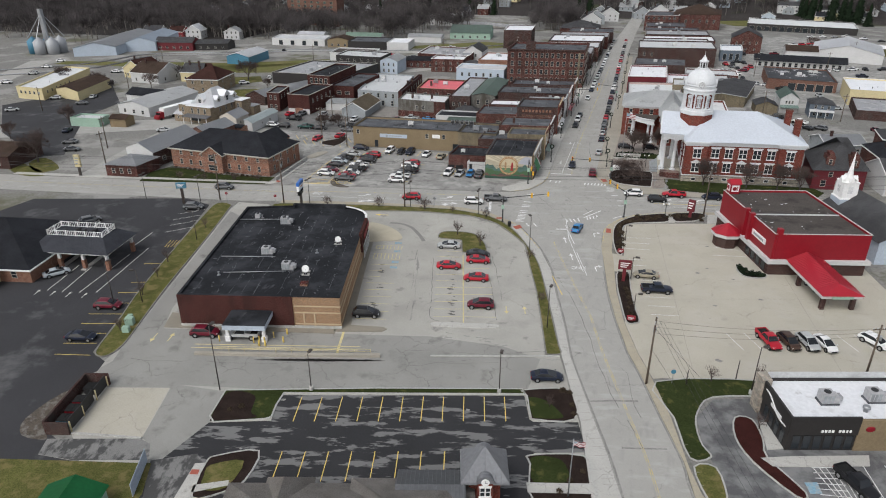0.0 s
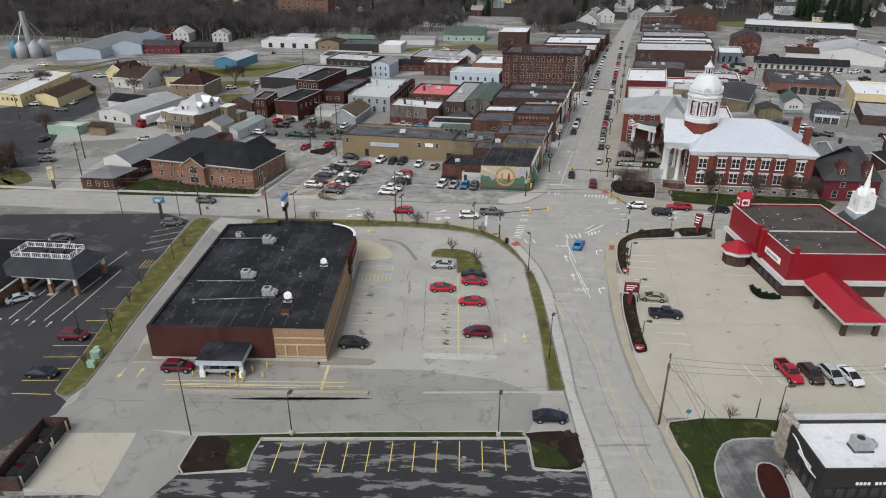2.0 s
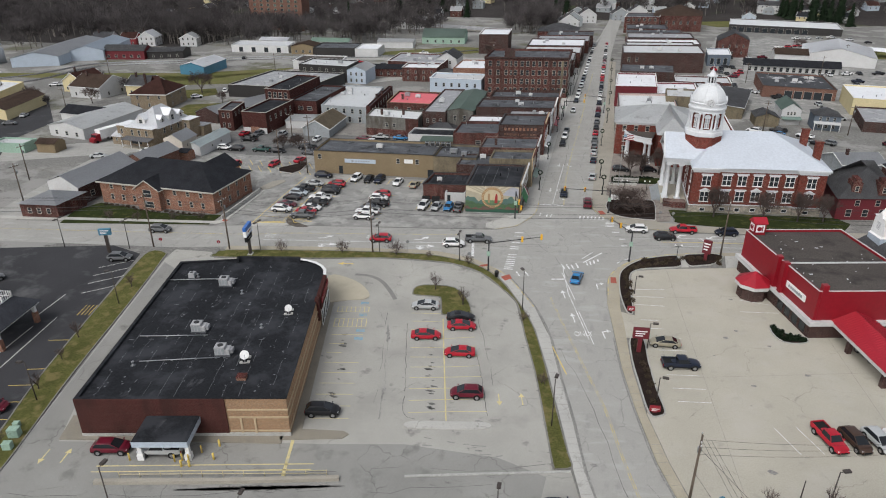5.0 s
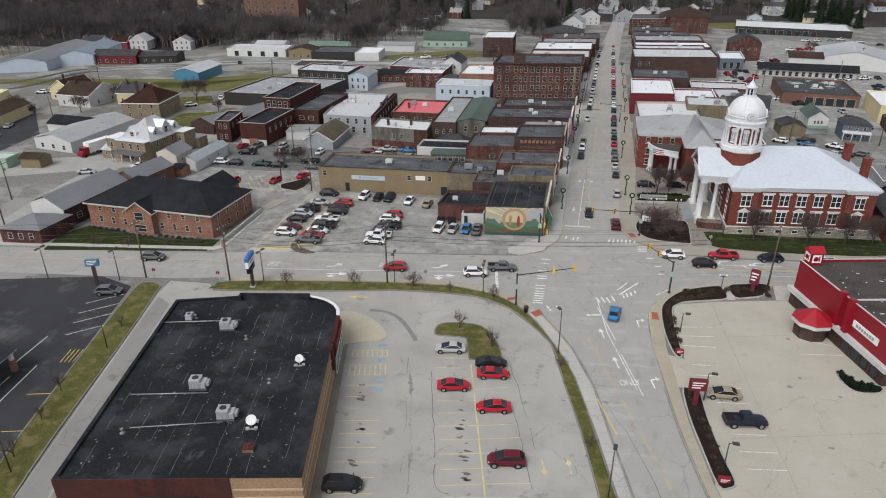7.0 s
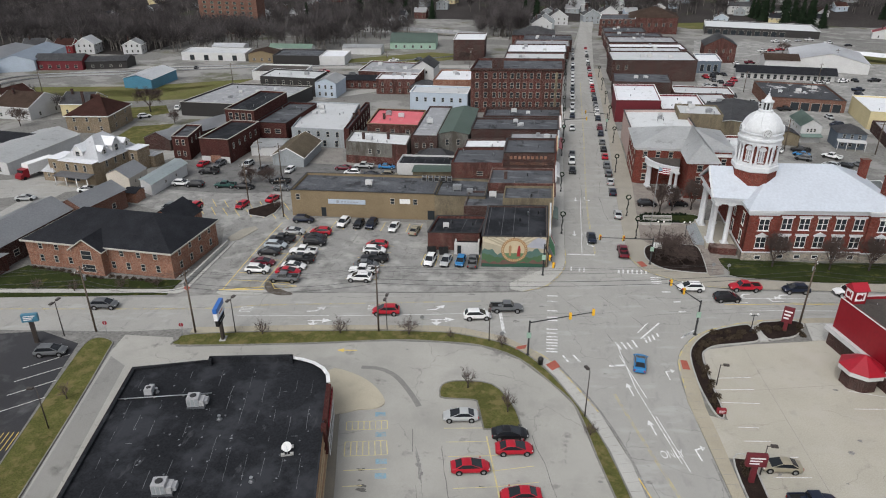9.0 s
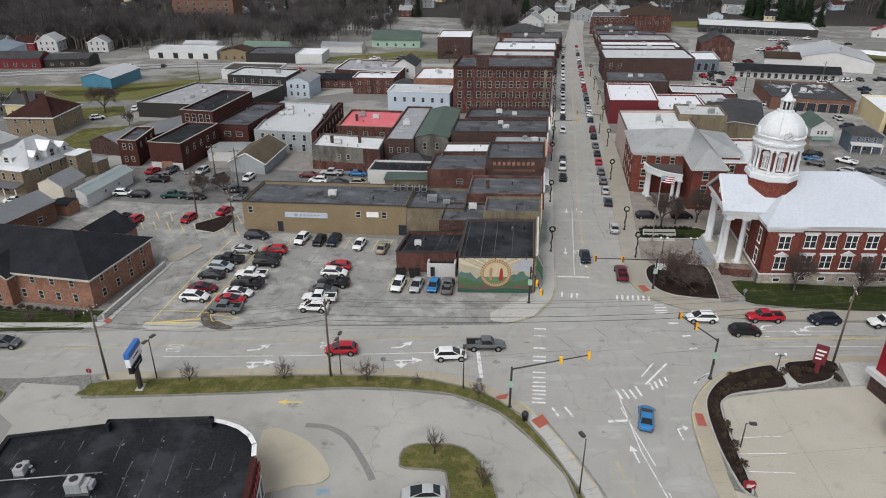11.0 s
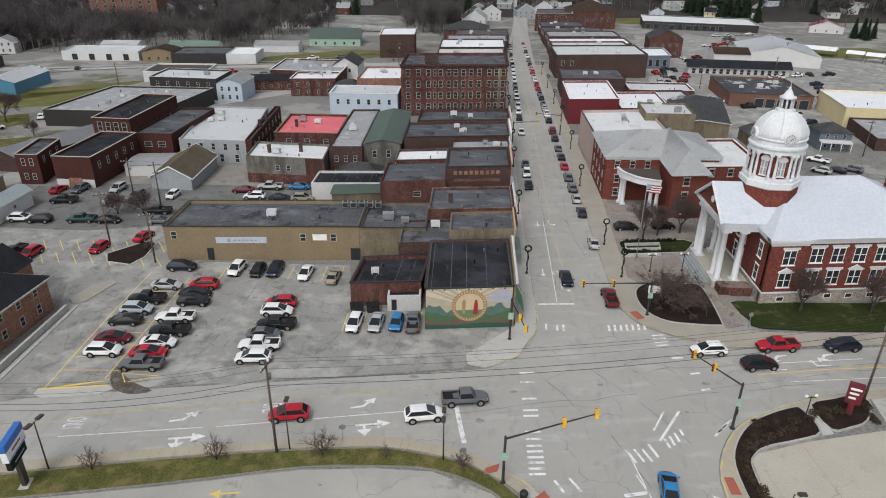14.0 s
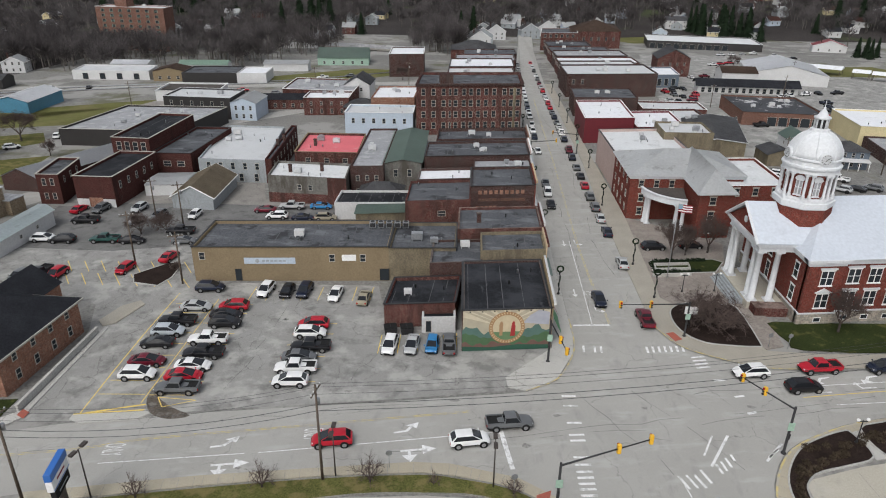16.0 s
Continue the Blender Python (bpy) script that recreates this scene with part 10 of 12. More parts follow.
def car_template(kind, far=False):
    """One vehicle, nose towards +x, with its parts."""
    spec = {
        # length, half width, sill, belt, roof, hood z, tail z, cabin bottom front/back, cabin top front/back, wheel radius
        "sedan": (4.8, 0.92, 0.26, 0.94, 1.46, 0.88, 1.0, 1.55, -2.05, 0.1, -1.0, 0.35),
        "suv": (4.7, 0.95, 0.32, 1.08, 1.7, 1.03, 1.1, 1.5, -2.28, 0.3, -1.6, 0.4),
        "pickup": (5.7, 0.98, 0.42, 1.12, 1.85, 1.1, 1.08, 1.35, -0.75, 0.75, -0.6, 0.41),
        "hatch": (4.2, 0.88, 0.27, 0.98, 1.52, 0.92, 1.02, 1.4, -2.05, 0.35, -1.5, 0.34),
    }[kind]
    L, w, zs, zb, zr, zh, zt, b0, b1, t0, t1, wr = spec
    word = {"sedan": "car", "suv": "car", "pickup": "pickup truck", "hatch": "car"}[kind]
    E = thing({"sedan": "sedan", "suv": "suv", "pickup": "pickup_truck", "hatch": "hatchback"}[kind], "parked vehicle", word, group="parked vehicles")
    bm = bmesh.new()
    h = L / 2

    def ring(x, k, z0, z1):
        y = w * k
        zm = z0 + (z1 - z0) * 0.55
        half = [(0.86, z0), (0.97, z0 + 0.1), (0.985, z0 + 0.2), (1.0, zm), (0.975, z1 - 0.14), (0.93, z1 - 0.05), (0.8, z1 - 0.005), (0.4, z1 + 0.02)]
        return [(x, -y * p, z) for p, z in half] + [(x, y * p, z) for p, z in half[::-1]]

    st = [(-h, 0.8, zs + 0.16, zt - 0.2), (-h + 0.08, 0.9, zs + 0.05, zt - 0.07), (-h + 0.3, 0.97, zs, zt - 0.01), (-h + 0.7, 1, zs, zt), (b1, 1, zs, (zt + zb) / 2), (-0.2, 1, zs, zb), (b0 - 0.1, 1, zs, zb - 0.01), (b0 + 0.3, 0.99, zs, zh + 0.01), (h - 0.75, 0.98, zs, zh - 0.05), (h - 0.4, 0.95, zs, zh - 0.12), (h - 0.17, 0.88, zs + 0.02, zh - 0.22), (h - 0.04, 0.76, zs + 0.06, zh - 0.34), (h, 0.62, zs + 0.14, zh - 0.44)]
    loft(bm, [ring(x, k, z0, z1) for x, k, z0, z1 in st], 0, True, True)
    # dark sills, bumpers and wheel arches
    for f in bm.faces:
        if f.calc_center_median().z < zs + 0.13 + (0.05 if kind in ("suv", "pickup") else 0):
            f.material_index = 1
    for x in (h * 0.64, -h * 0.6):
        for sd in (-1, 1):
            tube(bm, (x, sd * (w - 0.3), wr + 0.02), (x, sd * (w + 0.006), wr + 0.02), wr * 1.22, wr * 1.22, 14, 1)
    if kind == "pickup":
        # open load bed: rim walls and a dark floor below them
        for y in (-w * 0.93, w * 0.83):
            box(bm, -h + 0.08, b1, y, y + w * 0.1, zt - 0.1, zt + 0.18)
        box(bm, -h + 0.06, -h + 0.18, -w * 0.83, w * 0.83, zt - 0.1, zt + 0.18)
    rounded(part("body", bm, [M["paint"], M["tyre"]], E))
    if kind == "pickup":
        bm = bmesh.new()
        box(bm, -h + 0.2, b1 - 0.02, -w * 0.82, w * 0.82, zt - 0.05, zt + 0.03)
        part("load_bed", bm, M["tyre"], E)
    # cabin
    wb, wt = w * 0.92, w * 0.72
    z0 = zb - 0.06
    lo = [(b1, -wb, z0), (b0, -wb, z0), (b0, wb, z0), (b1, wb, z0)]
    hi = [(t1, -wt, zr - 0.07), (t0, -wt, zr - 0.07), (t0, wt, zr - 0.07), (t1, wt, zr - 0.07)]
    roof = lambda k, ax, z: [(t1 + ax, -wt * k, z), (t0 - ax, -wt * k, z), (t0 - ax, wt * k, z), (t1 + ax, wt * k, z)]
    bm = bmesh.new()
    loft(bm, [lo, hi, roof(0.95, 0.09, zr - 0.02), roof(0.82, 0.26, zr + 0.015), roof(0.5, 0.5, zr + 0.035)] if kind != "pickup" else [lo, hi, roof(0.95, 0.06, zr - 0.02), roof(0.8, 0.2, zr)], 0, True, True)
    rounded(part("cabin", bm, M["paint"], E))

    def panel(name, a, b, c, d, i0, i1, j0, j1, material):
        a, b, c, d = map(Vector, (a, b, c, d))
        at = lambda s, t: a.lerp(b, s).lerp(d.lerp(c, s), t)
        n = (b - a).cross(d - a).normalized()
        q = [at(i0, j0), at(i1, j0), at(i1, j1), at(i0, j1)]
        bm = bmesh.new()
        vs = [bm.verts.new(p + n * 0.012) for p in q]
        vl = [bm.verts.new(p - n * 0.02) for p in q]
        bm.faces.new(vs)
        for i in range(4):
            bm.faces.new((vl[i], vl[(i + 1) % 4], vs[(i + 1) % 4], vs[i]))
        return part(name, bm, M[material], E)

    panel("windscreen", lo[1], lo[2], hi[2], hi[1], 0.04, 0.96, 0.1, 0.98, "glass_car")
    panel("rear_window", lo[3], lo[0], hi[0], hi[3], 0.06, 0.94, 0.22 if kind != "pickup" else 0.3, 0.95, "glass_car")
    for a, b, c, d in ((lo[0], lo[1], hi[1], hi[0]), (lo[2], lo[3], hi[3], hi[2])):
        panel("side_window", a, b, c, d, 0.045, 0.955, 0.17, 0.96, "glass_car")
    if far:
        for x in (h * 0.64, -h * 0.6):
            for sd in (-1, 1):
                bm = bmesh.new()
                tube(bm, (x, sd * (w - 0.2), wr), (x, sd * (w + 0.02), wr), wr, wr, 10)
                part("wheel", bm, M["tyre"], E)
        return E
    # wheels
    wx = (h * 0.64, -h * 0.6)
    tyre = rim = None
    for x in wx:
        for s in (-1, 1):
            m = pose(x, s * (w - 0.1), wr, 90, 0, 0)
            if tyre is None:
                bm = bmesh.new()
                lathe(bm, 0, 0, [(wr * 0.62, -0.11), (wr * 0.92, -0.12), (wr, -0.07), (wr, 0.07), (wr * 0.92, 0.12), (wr * 0.62, 0.11)], 14)
                tyre = part("wheel", bm, M["tyre"], E)
                tyre.matrix_basis = m
                bm = bmesh.new()
                lathe(bm, 0, 0, [(wr * 0.64, -0.125), (wr * 0.2, -0.1), (wr * 0.2, 0.1), (wr * 0.64, 0.125)], 10)
                rim = part("rim", bm, M["rim"], tyre)
            else:
                ob = share("wheel", tyre, E, m)
                share("rim", rim, ob, Matrix())
    for s in (-1, 1):
        bm = bmesh.new()
        box(bm, h - 0.34, h - 0.12, s * w * 0.68 - 0.13, s * w * 0.68 + 0.13, zh - 0.38, zh - 0.22)
        part("headlight", bm, M["lamp_clear"], E)
        bm = bmesh.new()
        box(bm, -h + 0.0, -h + 0.14, s * w * 0.72 - 0.12, s * w * 0.72 + 0.12, zt - 0.4, zt - 0.14)
        part("tail_light", bm, M["lamp_red"], E)
        bm = bmesh.new()
        box(bm, b0 - 0.35, b0 - 0.2, s * (w + 0.1) - 0.09, s * (w + 0.1) + 0.09, zb + 0.02, zb + 0.16)
        part("mirror", bm, M["paint"], E)
    bm = bmesh.new()
    box(bm, h - 0.06, h + 0.02, -w * 0.45, w * 0.45, zs + 0.12, zh - 0.36)
    part("grille", bm, M["tyre"], E)
    return E


PAINT = {"white": (0.75, 0.75, 0.74), "black": (0.012, 0.012, 0.014), "red": (0.4, 0.012, 0.026), "silver": (0.42, 0.43, 0.43), "grey": (0.12, 0.125, 0.13), "blue": (0.03, 0.19, 0.42),
    "navy": (0.012, 0.017, 0.034), "maroon": (0.12, 0.008, 0.02), "gold": (0.3, 0.27, 0.2), "brown": (0.06, 0.035, 0.025), "green": (0.02, 0.07, 0.06), "sage": (0.27, 0.3, 0.25), "paleblue": (0.42, 0.46, 0.49)}
SAY = {"white": "white", "black": "black", "red": "red", "silver": "silver", "grey": "dark grey", "blue": "bright blue", "navy": "dark blue", "maroon": "maroon", "gold": "beige", "brown": "brown", "green": "dark green", "sage": "pale green", "paleblue": "pale blue"}
NOUN = {"sedan": "saloon car", "suv": "sport utility car", "pickup": "pickup truck", "hatch": "hatchback car"}
_cars = {}


def car(x, y, heading, kind, colour, where="parked in a marked stall"):
    lab = f"{SAY[colour]} {NOUN[kind]} {where}"
    m = pose(x, y, gz(y) + 0.03, 0, 0, heading)
    far = y > 236 or x < -135
    if (kind, far) not in _cars:
        _cars[kind, far] = E = car_template(kind, far)
        E.matrix_basis = m
    else:
        E = copy_thing(_cars[kind, far], m)
    tagged(E, lab)
    for o in E.children:
        o.color = (*PAINT[colour], 1)
    return E


N = "parked in the lot behind the shops"
for x, y, k, c, hd in ((-75.4, 177.4, "sedan", "silver", 3), (-76.5, 172.9, "pickup", "black", 182), (-76.6, 169.8, "suv", "paleblue", 3), (-76.9, 166.7, "sedan", "black", 183), (-76.2, 162.1, "sedan", "maroon", 3), (-76.0, 158.9, "suv", "white", 4),
        (-69.6, 177.8, "suv", "red", 184), (-69.9, 175.2, "sedan", "black", 3), (-69.2, 172.7, "suv", "black", 4), (-70.0, 167.9, "pickup", "white", 184), (-69.3, 164.4, "pickup", "black", 184), (-69.6, 161.4, "sedan", "white", 3), (-69.9, 159.0, "sedan", "red", 4), (-69.6, 156.2, "pickup", "grey", 184),
        (-55.9, 173.1, "suv", "red", 184), (-55.8, 170.6, "suv", "white", 4), (-54.9, 167.0, "pickup", "black", 184), (-55.9, 164.4, "sedan", "grey", 4), (-55.7, 161.6, "pickup", "white", 184), (-55.7, 158.6, "suv", "white", 184),
        (-75.6, 183.9, "suv", "navy", 4), (-66.2, 183.6, "suv", "white", 265), (-62.6, 183.4, "hatch", "black", 268), (-59.8, 183.8, "suv", "navy", 267), (-54.5, 183.0, "sedan", "white", 267), (-49.7, 182.0, "sedan", "gold", 88),
        (-43.8, 168.0, "suv", "white", 266), (-40.7, 168.4, "sedan", "silver", 266), (-37.8, 168.6, "hatch", "blue", 268), (-35.4, 168.8, "pickup", "grey", 92),
        (-109.6, 186.1, "hatch", "grey", 262), (-106.6, 186.9, "pickup", "black", 264), (-103.6, 187.0, "suv", "red", 264), (-93.1, 190.1, "hatch", "red", 262), (-87.6, 195.6, "sedan", "red", 82), (-115.1, 202.2, "suv", "white", 5), (-111.3, 202.0, "suv", "black", 185),
        (-103.3, 202.7, "pickup", "green", 185), (-98.0, 202.7, "sedan", "black", 5), (-90.6, 208.0, "pickup", "black", 185), (-88.0, 203.2, "sedan", "grey", 4), (-73.9, 217.9, "suv", "white", 183), (-68.2, 217.4, "sedan", "navy", 4), (-63.4, 217.6, "suv", "gold", 3),
        (-72.3, 224.2, "pickup", "silver", 183), (-65.9, 224.8, "sedan", "blue", 3), (-77.6, 221.7, "sedan", "maroon", 183), (-112.6, 212.5, "pickup", "black", 185), (-105.0, 220.5, "suv", "silver", 265), (-113.0, 219.5, "suv", "grey", 264), (-117.5, 219.0, "sedan", "red", 84), (-98.8, 216.4, "suv", "grey", 265), (-91.5, 217.5, "hatch", "white", 267)):
    car(x, y, hd, k, c, N)
Pp = "parked at the pharmacy"
for x, y, k, c, hd in ((-38.5, 91.8, "suv", "black", 12), (-31.8, 122.4, "sedan", "silver", 190), (-25.0, 119.9, "sedan", "black", 10), (-24.3, 117.2, "sedan", "red", 10), (-29.4, 113.2, "sedan", "red", 12), (-23.1, 109.6, "sedan", "red", 190), (-20.1, 99.8, "suv", "maroon", 190), (-61.8, 79.2, "suv", "maroon", 12), (-55.5, 80.2, "pickup", "silver", 192), (-6.2, 81.7, "sedan", "navy", 12)):
    car(x, y, hd, k, c, Pp)
Pb = "parked on the dark lot"
for x, y, k, c, hd in ((-83.4, 82.6, "suv", "maroon", 12), (-80.6, 72.9, "sedan", "navy", 12), (-96.5, 127.6, "suv", "grey", 14), (-101.9, 90.6, "sedan", "paleblue", 52), (-114.4, 114.1, "suv", "grey", 55)):
    car(x, y, hd, k, c, Pb)
Pc = "parked on pale concrete"
for x, y, k, c, hd in ((8.1, 119.2, "sedan", "gold", 184), (10.0, 113.6, "pickup", "navy", 10), (27.0, 100.6, "pickup", "red", 290), (30.1, 100.9, "suv", "brown", 290), (33.0, 101.5, "suv", "silver", 290), (35.6, 101.9, "sedan", "white", 290), (43.3, 104.5, "suv", "white", 310), (31.9, 70.0, "pickup", "black", 300), (38.4, 122.6, "suv", "grey", 290)):
    car(x, y, hd, k, c, Pc)
Pq = "waiting at the crossing"
for x, y, k, c, hd in ((-32.3, 148.5, "suv", "white", 11), (5.3, 164.3, "suv", "white", 187), (15.2, 166.0, "pickup", "red", 187), (24.2, 166.6, "suv", "navy", 188), (33.5, 167.0, "pickup", "white", 187), (11.1, 161.4, "suv", "black", 8), (-6.5, 138.6, "sedan", "blue", 82)):
    car(x, y, hd, k, c, Pq)
rc = random.Random(11)
Ps = "parked along the main street"
for i, y in enumerate((198.6, 214, 222, 229, 236.5, 245, 253, 261, 271, 279, 292, 300, 308, 316, 325, 333, 342, 351, 360, 368, 378, 388, 398, 410, 422, 436, 450, 466)):
    car(-4.9 + max(0, y - 240) * 0.014, y, 90 - 2 + rc.uniform(-2, 2), rc.choice(("sedan", "suv", "suv", "pickup", "sedan")), rc.choice(("white", "grey", "black", "navy", "silver", "maroon", "red", "silver")), Ps)
for i, y in enumerate((230, 238.5, 246, 277, 294.5, 303, 311, 325, 333, 341, 349, 358, 367, 376, 386, 396, 408, 425, 441, 460)):
    car(-14.6 + max(0, y - 235) * 0.024, y, 268 + rc.uniform(-2, 2), rc.choice(("sedan", "suv", "suv", "hatch", "sedan")), rc.choice(("white", "white", "grey", "black", "silver", "navy", "white")), Ps)
Py = "parked in a yard behind shops"
for x, y in ((56.8, 393.4), (60.5, 391.5), (52.3, 375.9), (54.9, 371.9), (58.8, 370.3), (47.3, 362.1), (49.9, 360.4), (52.1, 352.8), (74.4, 388.8), (58.0, 330.5), (61.3, 327.4), (66.7, 318.8), (52.1, 329.6), (77.4, 296.9), (94.1, 316.9), (106.5, 353.9), (79.1, 308.3), (112.0, 385.4), (100.5, 337.6), (79.5, 283.8), (84, 250), (99, 262), (50.2, 346.4), (53.6, 341.8), (56.4, 364.0), (50.4, 383.0), (54.2, 384.6), (62.0, 377.4), (46.8, 352.6), (96.2, 327.4), (103.4, 344.8), (109.6, 363.0)):
    car(x, y, rc.choice((10, 95, 190, 275)) + rc.uniform(-8, 8), rc.choice(("sedan", "suv", "pickup", "sedan")), rc.choice(("white", "grey", "black", "silver", "maroon", "red", "navy")), Py)
for x, y in ((110, 452), (114, 455), (120, 458), (125, 462), (131, 466), (100, 474), (106, 478), (112, 482), (119, 486), (126, 490), (140, 470), (150, 478), (120, 520), (128, 523), (136, 527), (144, 531), (152, 520), (160, 510)):
    car(x, y, 20 + rc.uniform(-6, 6), rc.choice(("sedan", "suv", "pickup")), rc.choice(("white", "grey", "black", "silver", "red", "white")), Py)
Pw = "parked by houses west of town"
for x, y in ((-221.3, 218.6), (-204.3, 213.7), (-208.7, 225.1), (-240.6, 277.0), (-237.6, 279.6), (-234, 282), (-229, 276), (-178.5, 177.8), (-167.1, 166.4), (-160.6, 159.9), (-169.0, 194.7), (-220.9, 196.9), (-252, 186), (-258, 196), (-246, 205), (-268, 240), (-275, 262), (-284, 280), (-292, 298), (-210, 362), (-196, 366), (-150, 372), (-142, 376), (-128, 352), (-121, 356), (-114, 361), (-130, 366), (-112, 376), (-100, 380), (-84, 384), (-160, 282), (-165, 268), (-56, 416), (-104, 404), (-92, 410)):
    car(x, y, rc.choice((20, 30, 200, 110)) + rc.uniform(-10, 10), rc.choice(("sedan", "suv", "pickup", "sedan")), rc.choice(("white", "grey", "black", "silver", "white", "red", "navy")), Pw)
car(-147.2, 186.2, 18, "sedan", "silver", "parked by the lane")
car(-136.2, 194.2, 20, "sedan", "white", "parked before the buff house")
car(-97, 142.0, 9, "suv", "grey", "driving on the street")
for x, y in ((2.6, 206.6), (10.0, 207.8)):
    car(x, y, 6, "suv", "black", "parked before the courthouse annex")
for x, y, k, c, hd in ((54.6, 261.6, "pickup", "black", 170), (53.4, 257.0, "sedan", "blue", 150), (52.6, 252.6, "suv", "grey", 150), (61.4, 255.6, "pickup", "white", 140), (58.0, 246.6, "suv", "silver", 140), (62.0, 247.6, "sedan", "black", 140), (66.4, 248.2, "suv", "grey", 140), (46.6, 259.6, "suv", "white", 150)):
    car(x, y, hd, k, c, "parked behind the courthouse")
# crossing traffic and further parked cars
car(-27.6, 151.8, 9, "pickup", "grey", "waiting at the crossing")
car(-48.0, 147.6, 189, "suv", "red", "driving on the cross street")
car(-11.6, 184.0, 272, "sedan", "navy", "driving down the main street")
car(-5.6, 178.0, 92, "pickup", "maroon", "driving up the main street")
for i in range(26):
    car(66 + 7.5 * (i % 9) + rc.uniform(-1.5, 1.5), 300 + 62 * (i // 9) + 3.2 * (i % 9) + rc.uniform(-2, 2), rc.choice((10, 100, 190, 280)) + rc.uniform(-6, 6), rc.choice(("sedan", "suv", "pickup")), rc.choice(("white", "grey", "black", "silver", "white", "maroon")), "parked on an open lot") if i not in (0, 1, 2, 9, 10, 11, 12, 3, 4) else None


# ---- poles, lamps, signals, signs ----
def utility_pole(x, y, h, rz=0, arm=True, lean=0):
    E = thing("utility_pole", "weathered wooden utility pole with crossarm", "utility pole", x, y, gz(y), rz, "utility poles")
    bm = bmesh.new()
    tube(bm, (0, 0, -0.5), (lean, 0, h), 0.17, 0.11, 8)
    part("pole", bm, M["wood"], E)
    if arm:
        bm = bmesh.new()
        box(bm, lean - 1.2, lean + 1.2, -0.06, 0.06, h - 0.8, h - 0.66)
        part("crossarm", bm, M["wood"], E)
        for s in (-1.1, -0.5, 0.5, 1.1):
            bm = bmesh.new()
            lathe(bm, lean + s, 0, [(0.06, h - 0.66), (0.08, h - 0.5), (0.04, h - 0.42)], 8)
            part("insulator", bm, M["lamp_clear"], E)
        bm = bmesh.new()
        lathe(bm, lean + 0.35, 0, [(0.22, h - 2.6), (0.24, h - 1.9), (0.15, h - 1.8)], 10)
        part("transformer", bm, M["steel"], E)
    return E


poles = [(8.0, 84.3, 11.4), (39.2, 93.9, 9.4), (-47.9, 141.9, 12.2), (-77.5, 136.9, 11.6), (-93.8, 134.7, 12.0), (21.5, 155.3, 12.4), (-81.2, 186.0, 9.5), (-93.0, 193.5, 10.0), (64, 160.5, 12), (-140.5, 150.5, 10), (-152.0, 165.0, 10), (-98.5, 214.5, 9.5), (-92.0, 212.5, 9.5), (50.0, 262, 10.0), (76, 262, 10), (-200, 236, 9), (-230, 300, 10), (-160, 330, 9.5), (-100, 372, 10), (96, 372, 10), (120, 420, 10), (60, 352, 9), (-62, 392, 10), (30, 388, 9), (-210, 200, 9)]
for x, y, h in poles:
    utility_pole(x, y, h, 80 if y < 170 and x < 30 else 20)


def wire(name, pts, sag, label, r=0.018):
    """A sagging cable over spans a-b, joined where one span ends on the next."""
    bm = bmesh.new()
    prev, rings = None, []
    for a, b in pts:
        a, b = Vector(a), Vector(b)
        if prev is not None and (prev - a).length > 0.01:
            loft(bm, rings)
            rings = []
        s = Vector((-(b - a).y, (b - a).x, 0)).normalized() * r
        for i in range(1 if rings else 0, 9):
            t = i / 8
            p = a.lerp(b, t)
            p.z -= sag * 4 * t * (1 - t)
            rings.append([p + s, p + Vector((0, 0, r)), p - s, p - Vector((0, 0, r))])
        prev = b
    loft(bm, rings)
    return tagged(part(name, bm, M["black_metal"], None), label, "cable")


for k, (dy, dz) in enumerate(((0.9, -0.5), (-0.9, -0.5), (0.3, -0.5), (0, -2.4), (0, -3.2))):
    chain = [(-160, 124.6 + dy, 11 + dz), (-93.8, 134.7 + dy, 12.0 + dz), (-77.5, 136.9 + dy, 11.6 + dz), (-47.9, 141.9 + dy, 12.2 + dz), (21.5, 155.3 + dy, 12.4 + dz), (64, 160.5 + dy, 12 + dz), (120, 168 + dy, 12 + dz)]
    wire("cable", list(zip(chain, chain[1:])), 1.2, "black overhead cable slung between poles", 0.02 if k < 3 else 0.035)
for k in range(3):
    wire("cable", [((8.0 + 0.5 * k, 84.3, 10.8), (20 + k, 40, 10.8)), ((8.0, 84.3, 10.8 - k), (39.2, 93.9, 8.8 - 0.6 * k))], 0.9, "black overhead cable beside the street")
wire("guy_wire", [((8.1, 84.3, 9.5), (17.5, 84.6, 0)), ((8.1, 84.3, 6.0), (12.4, 84.0, 0))], 0.0, "taut guy wires bracing a pole", 0.03)


def lot_lamp(x, y, h, rz=0, base=True, heads=1, label="slim dark lot lamp on a concrete base"):
    E = thing("lot_lamp", label, "lamp", x, y, gz(y), rz, "lot lamps")
    if base:
        bm = bmesh.new()
        lathe(bm, 0, 0, [(0.3, -0.3), (0.3, 0.7), (0.26, 0.74)], 12)
        part("footing", bm, M["walk"], E)
    bm = bmesh.new()
    tube(bm, (0, 0, 0), (0, 0, h), 0.09, 0.06, 8)
    part("post", bm, M["bronze"], E)
    for k in range(heads):
        s = 1 if k == 0 else -1
        bm = bmesh.new()
        tube(bm, (0, 0, h - 0.1), (s * 0.6, 0, h), 0.04, 0.04, 6)
        part("arm", bm, M["bronze"], E)
        bm = bmesh.new()
        box(bm, s * 0.75 - 0.4, s * 0.75 + 0.4, -0.22, 0.22, h - 0.08, h + 0.12)
        part("lamp_head", bm, M["bronze"], E)
    return E


